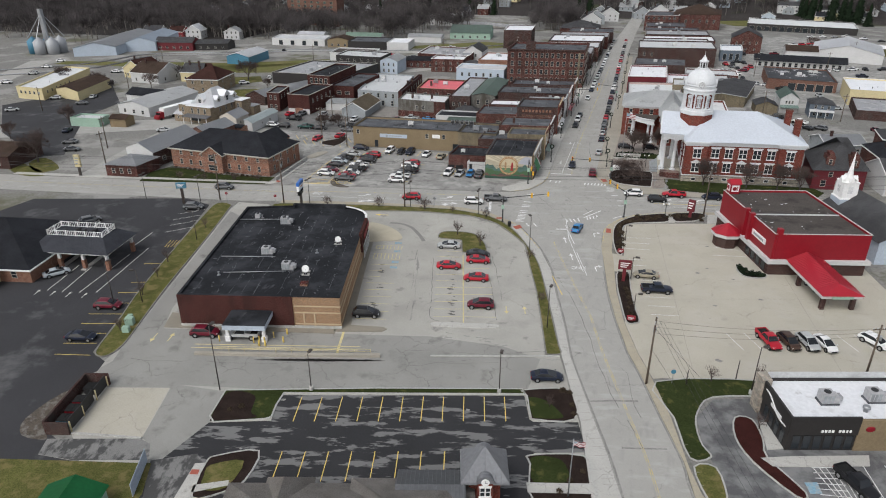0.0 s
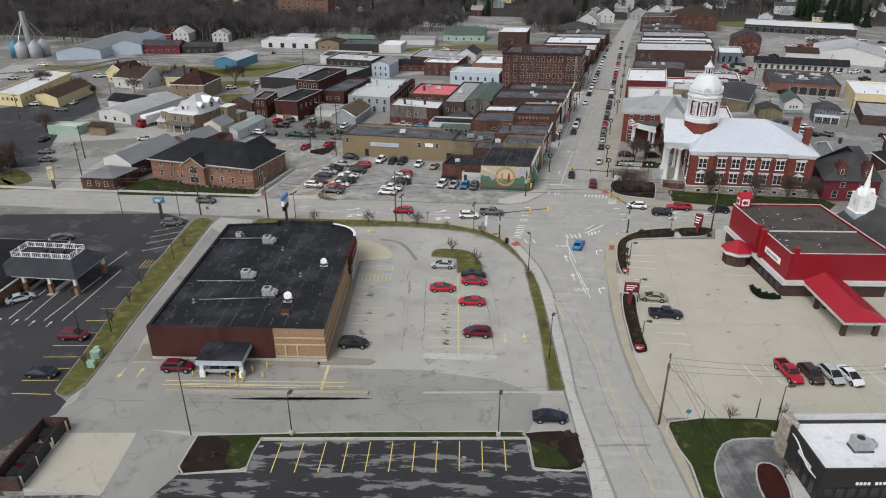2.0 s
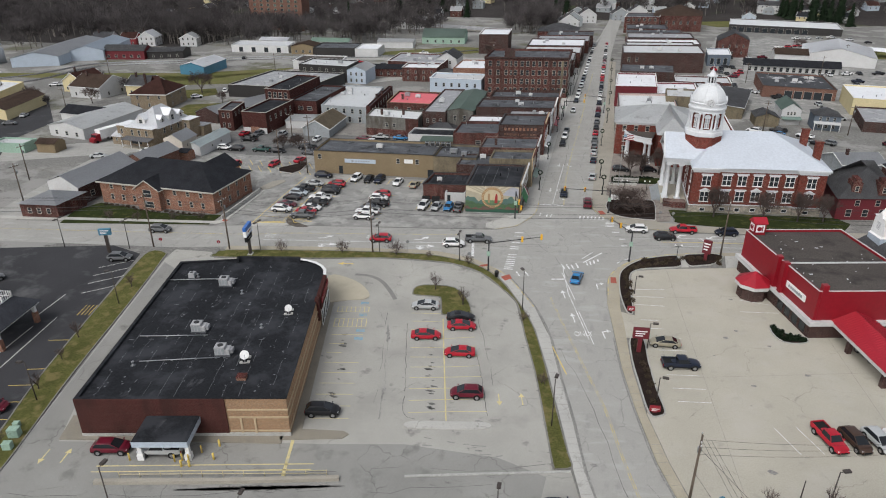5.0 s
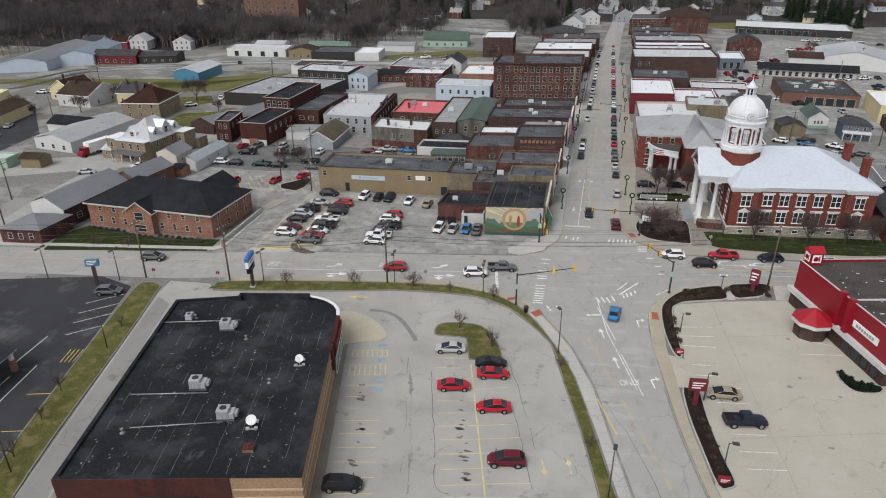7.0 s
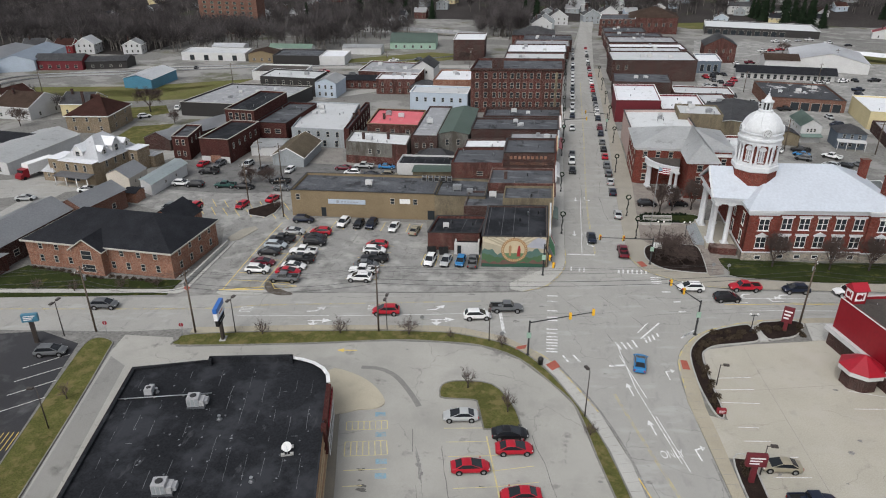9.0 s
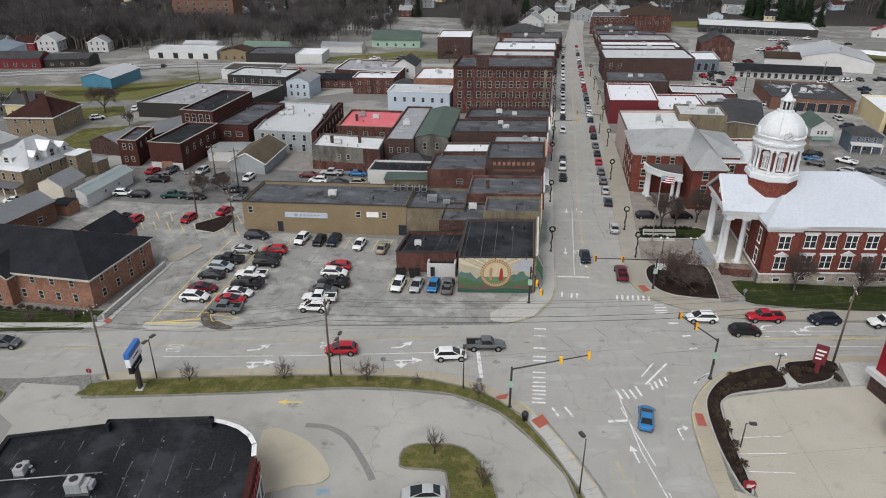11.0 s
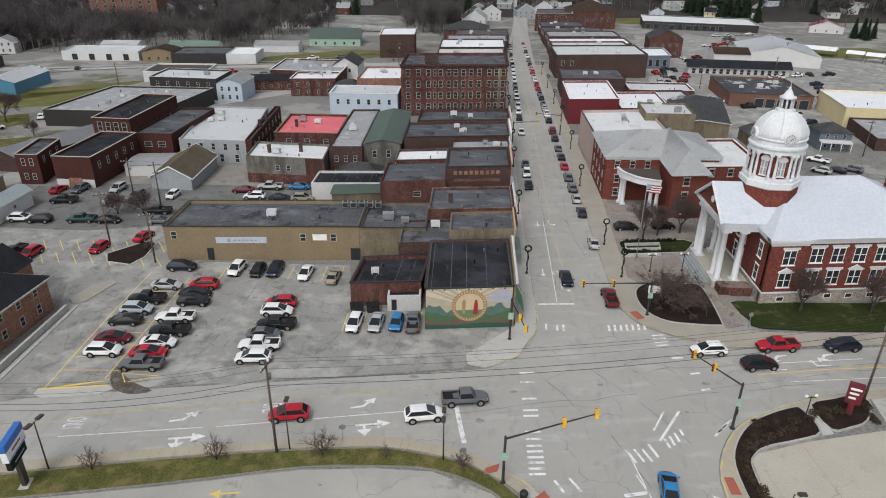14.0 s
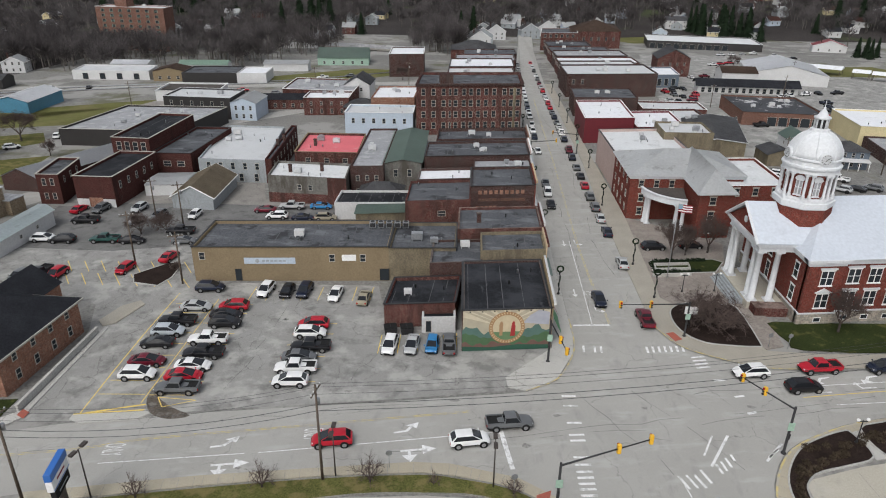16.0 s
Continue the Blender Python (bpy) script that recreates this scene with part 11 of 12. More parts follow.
for x, y, h, rz, b, n in ((-38.7, 70.3, 6.3, 90, 1, 1), (-12.4, 76.8, 6.5, 90, 1, 1), (22.4, 85.7, 8.0, 20, 1, 1), (-51.5, 66.9, 10.8, 90, 0, 1), (-82.4, 82.9, 9.1, 60, 1, 1), (-78.9, 85.7, 6.5, 190, 0, 1), (-7.9, 96.0, 7.6, 80, 0, 1), (-15.2, 125.4, 7.6, 120, 0, 1), (-71.0, 137.9, 6.4, 80, 0, 2), (-29.7, 141.8, 6.2, 90, 0, 2), (-46.6, 142.4, 6.3, 90, 0, 2), (-98.0, 132.6, 6.5, 90, 0, 2), (-112, 130.5, 6.5, 90, 0, 2), (-85.3, 112.0, 6.6, 190, 0, 1), (20.8, 88.9, 3.4, 0, 0, 0), (13.6, 85.6, 2.6, 0, 0, 0), (6.0, 104.5, 4.0, 0, 0, 1), (4.0, 135.5, 3.6, 0, 0, 1), (5.4, 117.8, 4.6, 0, 0, 1)):
    lot_lamp(x, y, h, rz, b, n)


def globe_lamp(x, y):
    E = thing("globe_lamp", "black post lamp with twin white globes", "lamp", x, y, gz(y), 8, "post lamps")
    bm = bmesh.new()
    lathe(bm, 0, 0, [(0.2, 0), (0.2, 0.3), (0.08, 0.5), (0.06, 3.2), (0.1, 3.3)], 8)
    box(bm, -0.6, 0.6, -0.04, 0.04, 3.1, 3.2)
    part("post", bm, M["black_metal"], E)
    for s in (-0.6, 0.6):
        bm = bmesh.new()
        bmesh.ops.create_icosphere(bm, subdivisions=2, radius=0.2, matrix=Matrix.Translation((s, 0, 3.4)))
        part("globe", bm, M["white"], E)


for x, y in ((12.6, 151.2), (8.5, 189), (3.0, 188.4)):
    globe_lamp(x, y)


def signal_head(parent, x, y, z, rz):
    bm = bmesh.new()
    box(bm, -0.2, 0.2, -0.15, 0.2, -0.55, 0.55)
    bmesh.ops.bevel(bm, geom=bm.edges[:], offset=0.03, segments=1, affect="EDGES")
    H_ = part("signal_head", bm, M["yellow_sig"], parent, "yellow traffic signal head")
    H_.matrix_basis = pose(x, y, z, 0, 0, rz)
    for k, m in enumerate(("trim_dark", "trim_dark", "lamp_red")):
        bm = bmesh.new()
        tube(bm, (0, -0.16, -0.36 + 0.36 * k), (0, -0.3, -0.36 + 0.36 * k), 0.13, 0.15, 8)
        part("lens", bm, M[m], H_)


def mast(x, y, h, tip, heads, rz, label="black mast arm with yellow traffic signals"):
    E = thing("traffic_signal", label, "traffic light", x, y, gz(y), 0, "traffic signals")
    bm = bmesh.new()
    lathe(bm, 0, 0, [(0.3, 0), (0.3, 0.15), (0.16, 0.3), (0.13, h), (0.05, h + 0.1)], 10)
    part("post", bm, M["black_metal"], E)
    t = Vector((tip[0] - x, tip[1] - y, tip[2]))
    bm = bmesh.new()
    tube(bm, (0, 0, h - 0.3), t, 0.11, 0.06, 8)
    part("arm", bm, M["black_metal"], E)
    for f in heads:
        p = Vector((0, 0, h - 0.3)).lerp(t, f)
        signal_head(E, p.x, p.y, p.z, rz)
    bm = bmesh.new()
    box(bm, -0.35, 0.35, -0.2, -0.14, h * 0.52, h * 0.68)
    part("street_sign", bm, M["siding_gn"], E)
    bm = bmesh.new()
    box(bm, -0.12, 0.12, -0.28, -0.14, 2.2, 2.9)
    part("walk_signal", bm, M["black_metal"], E)
    return E


mast(-23.4, 138.9, 6.2, (-13.6, 142.8, 6.4), (0.62, 0.98), 190)
mast(-0.7, 174.0, 5.8, (-11.2, 172.4, 5.9), (0.55, 0.98), 10)
mast(3.4, 149.0, 6.4, (-0.6, 154.2, 6.6), (0.55, 0.98), 280)
mast(-21.6, 166.0, 6.6, (-19.8, 161.8, 4.4), (0.6, 0.98), 100)
mast(-2.4, 277.0, 6.0, (-9.8, 277.0, 6.2), (0.98,), 0)
mast(-16.6, 267.0, 6.0, (-9.6, 267.5, 6.2), (0.98,), 180)


def wreath_post(x, y):
    E = thing("wreath_lamp", "black street post with a dark round wreath", "lamp post", x, y, gz(y), 0, "wreath posts")
    bm = bmesh.new()
    lathe(bm, 0, 0, [(0.22, 0), (0.22, 0.4), (0.09, 0.6), (0.07, 4.2), (0.12, 4.3), (0.04, 4.5)], 8)
    part("post", bm, M["black_metal"], E)
    bm = bmesh.new()
    rnd = random.Random(int(y * 10))
    rings = []
    for i in range(21):
        q, r = 2 * math.pi * i / 20, (0.12 if i in (0, 20) else rnd.uniform(0.1, 0.19))
        rings.append([((0.5 + r * math.cos(a)) * math.cos(q), r * math.sin(a), 4.75 + (0.5 + r * math.cos(a)) * math.sin(q)) for a in (0, 1.05, 2.1, 3.14, 4.19, 5.24)])
    loft(bm, rings)
    part("wreath", bm, M["needle"], E)
    bm = bmesh.new()
    rings = []
    for i in range(11):
        q = i * 0.9
        rings.append([(0.12 * math.cos(q) + 0.1 * math.cos(a), 0.12 * math.sin(q) + 0.1 * math.sin(a), 0.8 + 0.33 * i) for a in (0, 1.57, 3.14, 4.71)])
    loft(bm, rings)
    part("garland", bm, M["needle"], E)


for x, y in ((-17.9, 186.2), (-17.9, 213.2), (-17.4, 244.9), (-16.9, 262), (-16.6, 286), (-16.2, 306), (-15.8, 330), (-15.2, 356), (-14.6, 384), (-2.9, 199.0), (-2.9, 231.5), (-1.2, 262), (-0.4, 292), (0.0, 318), (0.4, 346), (0.8, 376), (-2.2, 186.0)):
    wreath_post(x, y)


def flag_pole(x, y, h, size=1.0):
    E = thing("flagpole", "silver flagpole with a striped flag", "flagpole", x, y, gz(y), 10)
    bm = bmesh.new()
    tube(bm, (0, 0, 0), (0, 0, h), 0.09, 0.05, 8)
    part("pole", bm, M["steel"], E)
    for i in range(7):
        bm = bmesh.new()
        z1 = h - 0.25 - i * 0.17 * size
        pts = [(0.06 + 0.3 * k * size, 0.12 * math.sin(k * 1.3), -0.1 * k * size * 0.5) for k in range(8)]
        for p, q in zip(pts, pts[1:]):
            f = [bm.verts.new(v) for v in ((p[0], p[1], z1 + p[2]), (q[0], q[1], z1 + q[2]), (q[0], q[1], z1 + q[2] - 0.17 * size), (p[0], p[1], z1 + p[2] - 0.17 * size))]
            bm.faces.new(f)
        part("stripe", bm, M["redpaint"] if i % 2 == 0 else M["white"], E)
    bm = bmesh.new()
    for s in (-0.02, 0.03):
        f = [bm.verts.new(v) for v in ((0.06, s, h - 0.25), (0.9 * size, s + 0.1, h - 0.4), (0.9 * size, s + 0.1, h - 1.0 * size), (0.06, s, h - 0.9 * size))]
        bm.faces.new(f)
    part("canton", bm, M["p_blue"], E)


flag_pole(1.8, 193.4, 14.2, 1.2)
flag_pole(-1.0, 59.6, 8.6, 0.62)


def pylon_sign(x, y, h, rz, panel, w=2.2, ph=2.0, label="pole sign with a blue and white panel", m2="white"):
    E = thing("pylon_sign", label, "sign", x, y, gz(y), rz)
    bm = bmesh.new()
    box(bm, -0.3, 0.3, -0.2, 0.2, -0.3, h - ph)
    part("post", bm, M["bronze"] if panel not in ("redpaint", "purple") else M["purple"], E)
    bm = bmesh.new()
    box(bm, -w / 2, w / 2, -0.28, 0.28, h - ph, h)
    bmesh.ops.bevel(bm, geom=bm.edges[:], offset=0.05, segments=1, affect="EDGES")
    part("panel", bm, M[panel], E)
    for s in (-1, 1):
        bm = bmesh.new()
        for k in range(3):
            box(bm, -w * 0.36, w * (0.36 - 0.12 * k), s * 0.3 - 0.012, s * 0.3 + 0.012, h - ph * (0.3 + 0.22 * k), h - ph * (0.2 + 0.22 * k))
        part("sign_bar", bm, M[m2], E)


SG = thing("pylon_sign", "pole sign with blue, white and black panels on the grass strip", "sign", -72.15, 135.8, gz(135.8), 100.7)
for nm, mt, (a, b, c, z0, z1) in (("post", "bronze", (-0.4, 0.4, 0.22, -0.3, 3.4)), ("footing", "kerb", (-0.8, 0.8, 0.5, -0.3, 0.16)), ("panel", "signblue", (-1.9, 1.9, 0.34, 5.75, 6.6)), ("panel", "white", (-1.88, 1.88, 0.32, 4.5, 5.74)), ("panel", "tyre", (-1.6, 1.6, 0.28, 3.3, 4.49))):
    bm = bmesh.new()
    box(bm, a, b, -c, c, z0, z1)
    bmesh.ops.bevel(bm, geom=bm.edges[:], offset=0.04, segments=1, affect="EDGES")
    part(nm, bm, M[mt], SG)
for s in (-1, 1):
    for mt, z0, z1, w_ in (("redpaint", 5.2, 5.4, 0.9), ("signblue", 4.62, 4.72, 1.85), ("siding_g", 3.8, 3.95, 1.0)):
        bm = bmesh.new()
        box(bm, -w_, w_, s * 0.34 - 0.012, s * 0.34 + 0.012, z0, z1)
        part("sign_bar", bm, M[mt], SG)
pylon_sign(-101.0, 130.2, 5.4, 20, "siding_blue", 2.4, 1.4, "pole sign with a blue panel on a white post")
pylon_sign(18.2, 152.4, 4.5, -25, "purple", 1.6, 2.8, "maroon bank sign in a planted bed")
pylon_sign(4.0, 116.4, 4.4, 5, "purple", 2.4, 1.8, "maroon bank sign beside the pavement")
pylon_sign(5.6, 101.9, 1.0, 5, "redpaint", 1.4, 0.7, "small red entrance sign")
pylon_sign(3.2, 128.8, 1.0, 5, "redpaint", 1.2, 0.7, "small red entrance sign")
pylon_sign(-140.8, 141.0, 6.0, 10, "cream", 1.6, 3.4, "tall cream pole sign by the cottage", "siding_g")


def road_sign(x, y, h, rz, m, label):
    E = thing("road_sign", label, "road sign", x, y, gz(y), rz, "road signs")
    bm = bmesh.new()
    tube(bm, (0, 0, -0.2), (0, 0, h), 0.035, 0.035, 6)
    part("post", bm, M["steel"], E)
    bm = bmesh.new()
    tube(bm, (0, -0.05, h - 0.35), (0, -0.02, h - 0.35), 0.38, 0.38, 8)
    part("plate", bm, M[m], E)


for x, y, m, la in ((-79.0, 135.6, "redpaint", "red octagonal stop sign on a steel post"), (-91.5, 134.2, "redpaint", "red octagonal stop sign on a steel post"), (11.6, 85.4, "siding_blue", "blue information sign on a post"), (-27.6, 141.2, "steel", "back of a road sign on a post"), (-41, 144.0, "steel", "back of a road sign on a post"), (10.6, 171.6, "steel", "plain road sign on a post"), (13.4, 171.6, "steel", "plain road sign on a post")):
    road_sign(x, y, 2.5, 190 if "stop" in la else 10, m, la)

# route shields by the courthouse corner
RS = thing("route_signs", "cluster of white route shields on a black post", "road sign", 0.6, 176.4, 0, 0)
bm = bmesh.new()
tube(bm, (0, 0, 0), (0, 0, 4.0), 0.07, 0.06, 8)
part("post", bm, M["black_metal"], RS)
for i in range(3):
    for j in range(2):
        bm = bmesh.new()
        box(bm, -1.0 + i * 0.68, -0.4 + i * 0.68, -0.12, -0.08, 2.6 + j * 0.66, 3.2 + j * 0.66)
        part("shield", bm, M["white"], RS)

# bin enclosure beside the dark lot
BE = thing("bin_enclosure", "low maroon brick bin enclosure with open gates", "enclosure", -65.6, 54.3, 0, 13)
bm = bmesh.new()
box(bm, -3.4, -3.1, -0.8, 10.0, -0.3, 1.9)
box(bm, -3.1, 0.1, -1.1, -0.8, -0.3, 1.9)
box(bm, -3.1, 0.1, 9.7, 10.0, -0.3, 1.9)
part("wall", bm, M["brick_dark"], BE)
for y in (-0.4, 2.8, 6.2, 9.4):
    bm = bmesh.new()
    lathe(bm, 0.0, y, [(0.1, -0.2), (0.1, 1.7)], 8)
    part("bollard", bm, M["cream"], BE)
for y, ry in ((-0.3, 88), (2.9, 92), (6.3, 90)):
    bm = bmesh.new()
    box(bm, 0, 3.0, -0.04, 0.04, 0.2, 2.0)
    G = part("gate", bm, M["trim_dark"], BE, "dark slatted gate")
    G.matrix_basis = pose(-0.15, y, 0, 0, 0, ry)


def dumpster(x, y, rz, m, label):
    E = thing("dumpster", label, "dumpster", x, y, gz(y), rz, "dumpsters")
    bm = bmesh.new()
    loft(bm, [[(-0.85, -0.6, 0.12), (0.85, -0.6, 0.12), (0.85, 0.6, 0.12), (-0.85, 0.6, 0.12)], [(-0.95, -0.75, 1.2), (0.95, -0.75, 1.2), (0.95, 0.75, 1.2), (-0.95, 0.75, 1.2)]])
    part("tub", bm, M[m], E)
    for s in (-0.48, 0.48):
        bm = bmesh.new()
        box(bm, s - 0.46, s + 0.46, -0.78, 0.8, 1.2, 1.27)
        part("lid", bm, M["tyre"], E)


for x, y, m, la in ((-67.1, 54.9, "siding_blue", "blue bin in the enclosure"), (-67.6, 56.9, "redpaint", "red dumpster in the enclosure"), (-68.0, 58.8, "redpaint", "red dumpster in the enclosure"), (-68.7, 61.6, "trim_dark", "dark dumpster in the enclosure"), (-44.2, 172.2, "trim_dark", "dark dumpster behind a shop"), (-41.8, 172.4, "trim_dark", "dark dumpster behind a shop")):
    dumpster(x, y, 13, m, la)
for x, y, s in ((-76.0, 78.8, 1.0), (-75.0, 76.6, 0.8), (-77.2, 80.4, 0.6)):
    E = thing("utility_cabinet", "pale green utility cabinet on the grass", "cabinet", x, y, 0.1, 15, "utility cabinets")
    bm = bmesh.new()
    box(bm, -0.7 * s, 0.7 * s, -0.5 * s, 0.5 * s, 0, 1.3 * s)
    bmesh.ops.bevel(bm, geom=bm.edges[:], offset=0.04, segments=1, affect="EDGES")
    part("cabinet_body", bm, M["siding_gn"], E)
E = thing("litter_bin", "dark square litter bin beside the crossing", "litter bin", -21.4, 136.6, 0.14, 20)
bm = bmesh.new()
lathe(bm, 0, 0, [(0.35, 0), (0.42, 0.9), (0.46, 0.95), (0.3, 1.2)], 12)
part("bin_body", bm, M["black_metal"], E)

# small white block shed beside the painted wall
building("white_block_shed", "small white block shed with a flat roof", (-39.6, 172.6), 5.0, 3.6, 2.6, "siding_w", "r_black", 6, 2, wins=[("f", 1, 0.1, 0.9, 2.0, 0.2, 3.2, 1, 3, "plain")])


# ---- painted wall ----
def mural():
    E = thing("mural", "painted wall with green hills, rays and a round seal", "mural", -33.6 + 0.018, 168.0 - 0.14, 0, 7.3)
    W = 12.4

    def sheet(name, pts, m, y, colour, label=""):
        bm = bmesh.new()
        lo, hi = [bm.verts.new((x, y, z)) for x, z in pts], [bm.verts.new((x, y + 0.03, z)) for x, z in pts]
        bm.faces.new(lo)
        for i in range(len(pts)):
            bm.faces.new((lo[i - 1], lo[i], hi[i], hi[i - 1]))
        ob = part(name, bm, M["plain"], E, label)
        ob.color = (*colour, 1)
        return ob

    sheet("painted_sky", [(0.1, 0.9), (W, 0.9), (W, 6.5), (0.1, 6.5)], 0, 0.05, (0.4, 0.36, 0.27))
    for i in range(9):
        q = radians(20 + i * 17.5)
        c = (6.3, 3.6)
        p = [(c[0] + r * math.cos(q + e), c[1] + r * math.sin(q + e)) for r, e in ((1.5, 0), (7, -0.07), (7, 0.07))]
        p = [(min(max(x, 0.12), W - 0.02), min(z, 6.48)) for x, z in p]
        sheet("ray", p, 0, 0.03, (0.55, 0.49, 0.36))
    sheet("painted_cloud", [(8.6, 4.4), (12.3, 4.0), (12.3, 6.0), (10.8, 6.4), (9.6, 5.6)], 0, 0.02, (0.36, 0.37, 0.42))
    hill = [(0.1, 0.6)] + [(W * k / 24, 3.4 + 0.55 * math.sin(k * 0.7) + 0.3 * math.sin(k * 1.9)) for k in range(25)] + [(W, 0.6)]
    sheet("far_hill", hill, 0, 0.01, (0.085, 0.15, 0.13))
    hill = [(0.1, 0.55)] + [(W * k / 24, 2.5 + 0.4 * math.sin(k * 0.55 + 1) + 0.15 * math.sin(k * 2.3)) for k in range(25)] + [(W, 0.55)]
    sheet("near_hill", hill, 0, -0.01, (0.07, 0.13, 0.065))
    rocks = [(0.1, 0.5)] + [(W * k / 24, 1.25 + 0.28 * math.sin(k * 1.7) + 0.2 * math.sin(k * 0.6 + 2)) for k in range(25)] + [(W, 0.5)]
    sheet("rock_slope", rocks, 0, -0.03, (0.15, 0.085, 0.07))
    sheet("water", [(0.1, 0.1), (W, 0.1), (W, 0.75), (8, 0.95), (4, 0.6), (0.1, 0.85)], 0, -0.05, (0.03, 0.09, 0.06))
    disc = lambda r, n=32: [(6.3 + r * math.cos(2 * math.pi * k / n), 3.75 + r * math.sin(2 * math.pi * k / n)) for k in range(n)]
    sheet("seal_ring", disc(2.55), 0, -0.06, (0.33, 0.2, 0.1), "tan ring of the seal")
    sheet("seal_field", disc(2.0), 0, -0.08, (0.5, 0.42, 0.28))
    sheet("seal_ground", [(x, min(z, 3.1)) for x, z in disc(1.98)], 0, -0.09, (0.12, 0.2, 0.1))
    sheet("seal_shape", [(5.3, 2.5), (5.7, 2.5), (5.75, 4.4), (5.6, 4.8), (5.35, 4.7), (5.2, 4.2)], 0, -0.11, (0.35, 0.22, 0.12))
    sheet("seal_shape", [(6.8, 2.4), (7.5, 2.4), (7.5, 4.0), (7.35, 4.7), (7.1, 4.75), (6.95, 4.1)], 0, -0.11, (0.3, 0.03, 0.03))
    for k in range(36):
        q = 2 * math.pi * k / 36
        sheet("seal_bar", [(6.3 + r * math.cos(q + e), 3.75 + r * math.sin(q + e)) for r, e in ((2.15, -0.03), (2.42, -0.03), (2.42, 0.03), (2.15, 0.03))], 0, -0.08, (0.55, 0.42, 0.26))
    for k in range(7):
        bm = bmesh.new()
        tube(bm, (1 + k * 1.7, 0.0, 6.55), (1 + k * 1.7, -0.5, 6.7), 0.03, 0.03, 4)
        lathe(bm, 1 + k * 1.7, -0.5, [(0.05, 6.72), (0.14, 6.6)], 8)
        part("wall_lamp", bm, M["black_metal"], E)


mural()
AWN = thing("street_awning", "green, white and red fabric awning on the shop side", "awning", -21.0, 169.8, 0, 0)
for y0, y1, m in ((0.0, 4.6, "emerald"), (4.62, 5.3, "white"), (5.32, 6.2, "redpaint")):
    bm = bmesh.new()
    loft(bm, [[(0.32, y, 4.9), (1.5, y, 2.5), (1.46, y, 2.45), (0.32, y, 4.75)] for y in (y0, y1)])
    part("awning_panel", bm, M[m], AWN)

# details of the beige store front
BS = thing("store_sign", "long pale wall sign with a dark emblem", "sign", -79.4 + 6.6, 187.2 + 0.40, 0, 4)
bm = bmesh.new()
box(bm, 2.0, 10.6, -0.12, -0.02, 3.3, 4.4)
part("board", bm, M["siding_b"], BS)
bm = bmesh.new()
lathe(bm, 0, 0, [(0.36, 0), (0.36, 0.04)], 14)
bmesh.ops.rotate(bm, verts=bm.verts[:], matrix=Matrix.Rotation(radians(90), 3, "X"))
for v in bm.verts:
    v.co += Vector((4.2, -0.13, 3.85))
for k in range(6):
    box(bm, 5.0 + 0.7 * k, 5.5 + 0.7 * k, -0.16, -0.12, 3.72, 3.98)
part("sign_bar", bm, M["siding_g"], BS)
for s, z, w, h, m in ((1.6, 4.0, 1.0, 1.4, 0), (23.4, 3.6, 1.0, 1.4, 0), (28.6, 3.6, 1.0, 1.4, 0), (7.4, 0.1, 1.1, 2.2, 1), (32.2, 0.1, 1.6, 2.2, 1)):
    E = thing("shop_window" if not m else "shop_door", "white-framed window in the beige wall" if not m else "dark door in the beige wall", "window" if not m else "door", -79.4 + s * math.cos(radians(4)), 187.2 + s * math.sin(radians(4)) - 0.01, 0, 4)
    windows(E, 0, 0, z, 0, 1, 0.01, w, h, "win_frame" if not m else "trim_dark", "sash" if not m else "plain")
bm = bmesh.new()
box(bm, 0, 2.4, -0.08, 0, 3.8, 4.9)
E = thing("blank_sign", "bright blank white sign panel", "sign", -79.4 + 25.0, 187.2 + 1.74, 0, 4)
part("panel", bm, M["white"], E)
for k in range(5):
    E = thing("condenser", "dark square condenser unit on the roof edge", "air conditioner", -50.5 + k * 1.5, 199.0 + k * 0.1, 5.9, 4, "roof condensers")
    bm = bmesh.new()
    box(bm, -0.55, 0.55, -0.5, 0.5, 0.1, 1.2)
    part("casing", bm, M["steel"], E)
    bm = bmesh.new()
    box(bm, -0.45, 0.45, -0.53, -0.49, 0.25, 1.05)
    part("grille", bm, M["trim_dark"], E)
    bm = bmesh.new()
    lathe(bm, 0, 0, [(0.4, 1.2), (0.4, 1.26)], 12)
    part("fan", bm, M["trim_dark"], E)

# faded sign on the old brick store
FS = thing("faded_wall_sign", "faded painted lettering on dark brick", "sign", -32.9, 215.4 - 0.03, gz(221), 8)
cu = bpy.data.curves.new("wall_lettering", "FONT")
cu.body, cu.size, cu.extrude, cu.align_x, cu.space_line = "FURNITURE & UNDERTAKING", 1.0, 0.006, "CENTER", 1.0
ob = new("wall_lettering", cu)
ob.data.materials.append(M["brick_office"])
ob.parent = FS
ob.matrix_basis = pose(6.5, -0.02, 5.9, 90, 0, 0)
ob.scale = (0.72, 0.9, 1)
bm = bmesh.new()
for k in range(9):
    box(bm, 1.6 + k * 1.1, 2.3 + k * 1.1, -0.03, 0.0, 7.4, 8.2)
for k in range(5):
    box(bm, 1.2 + k * 0.9, 1.8 + k * 0.9, -0.03, 0.0, 4.4, 4.9)
part("sign_bar", bm, M["brick_office"], FS)
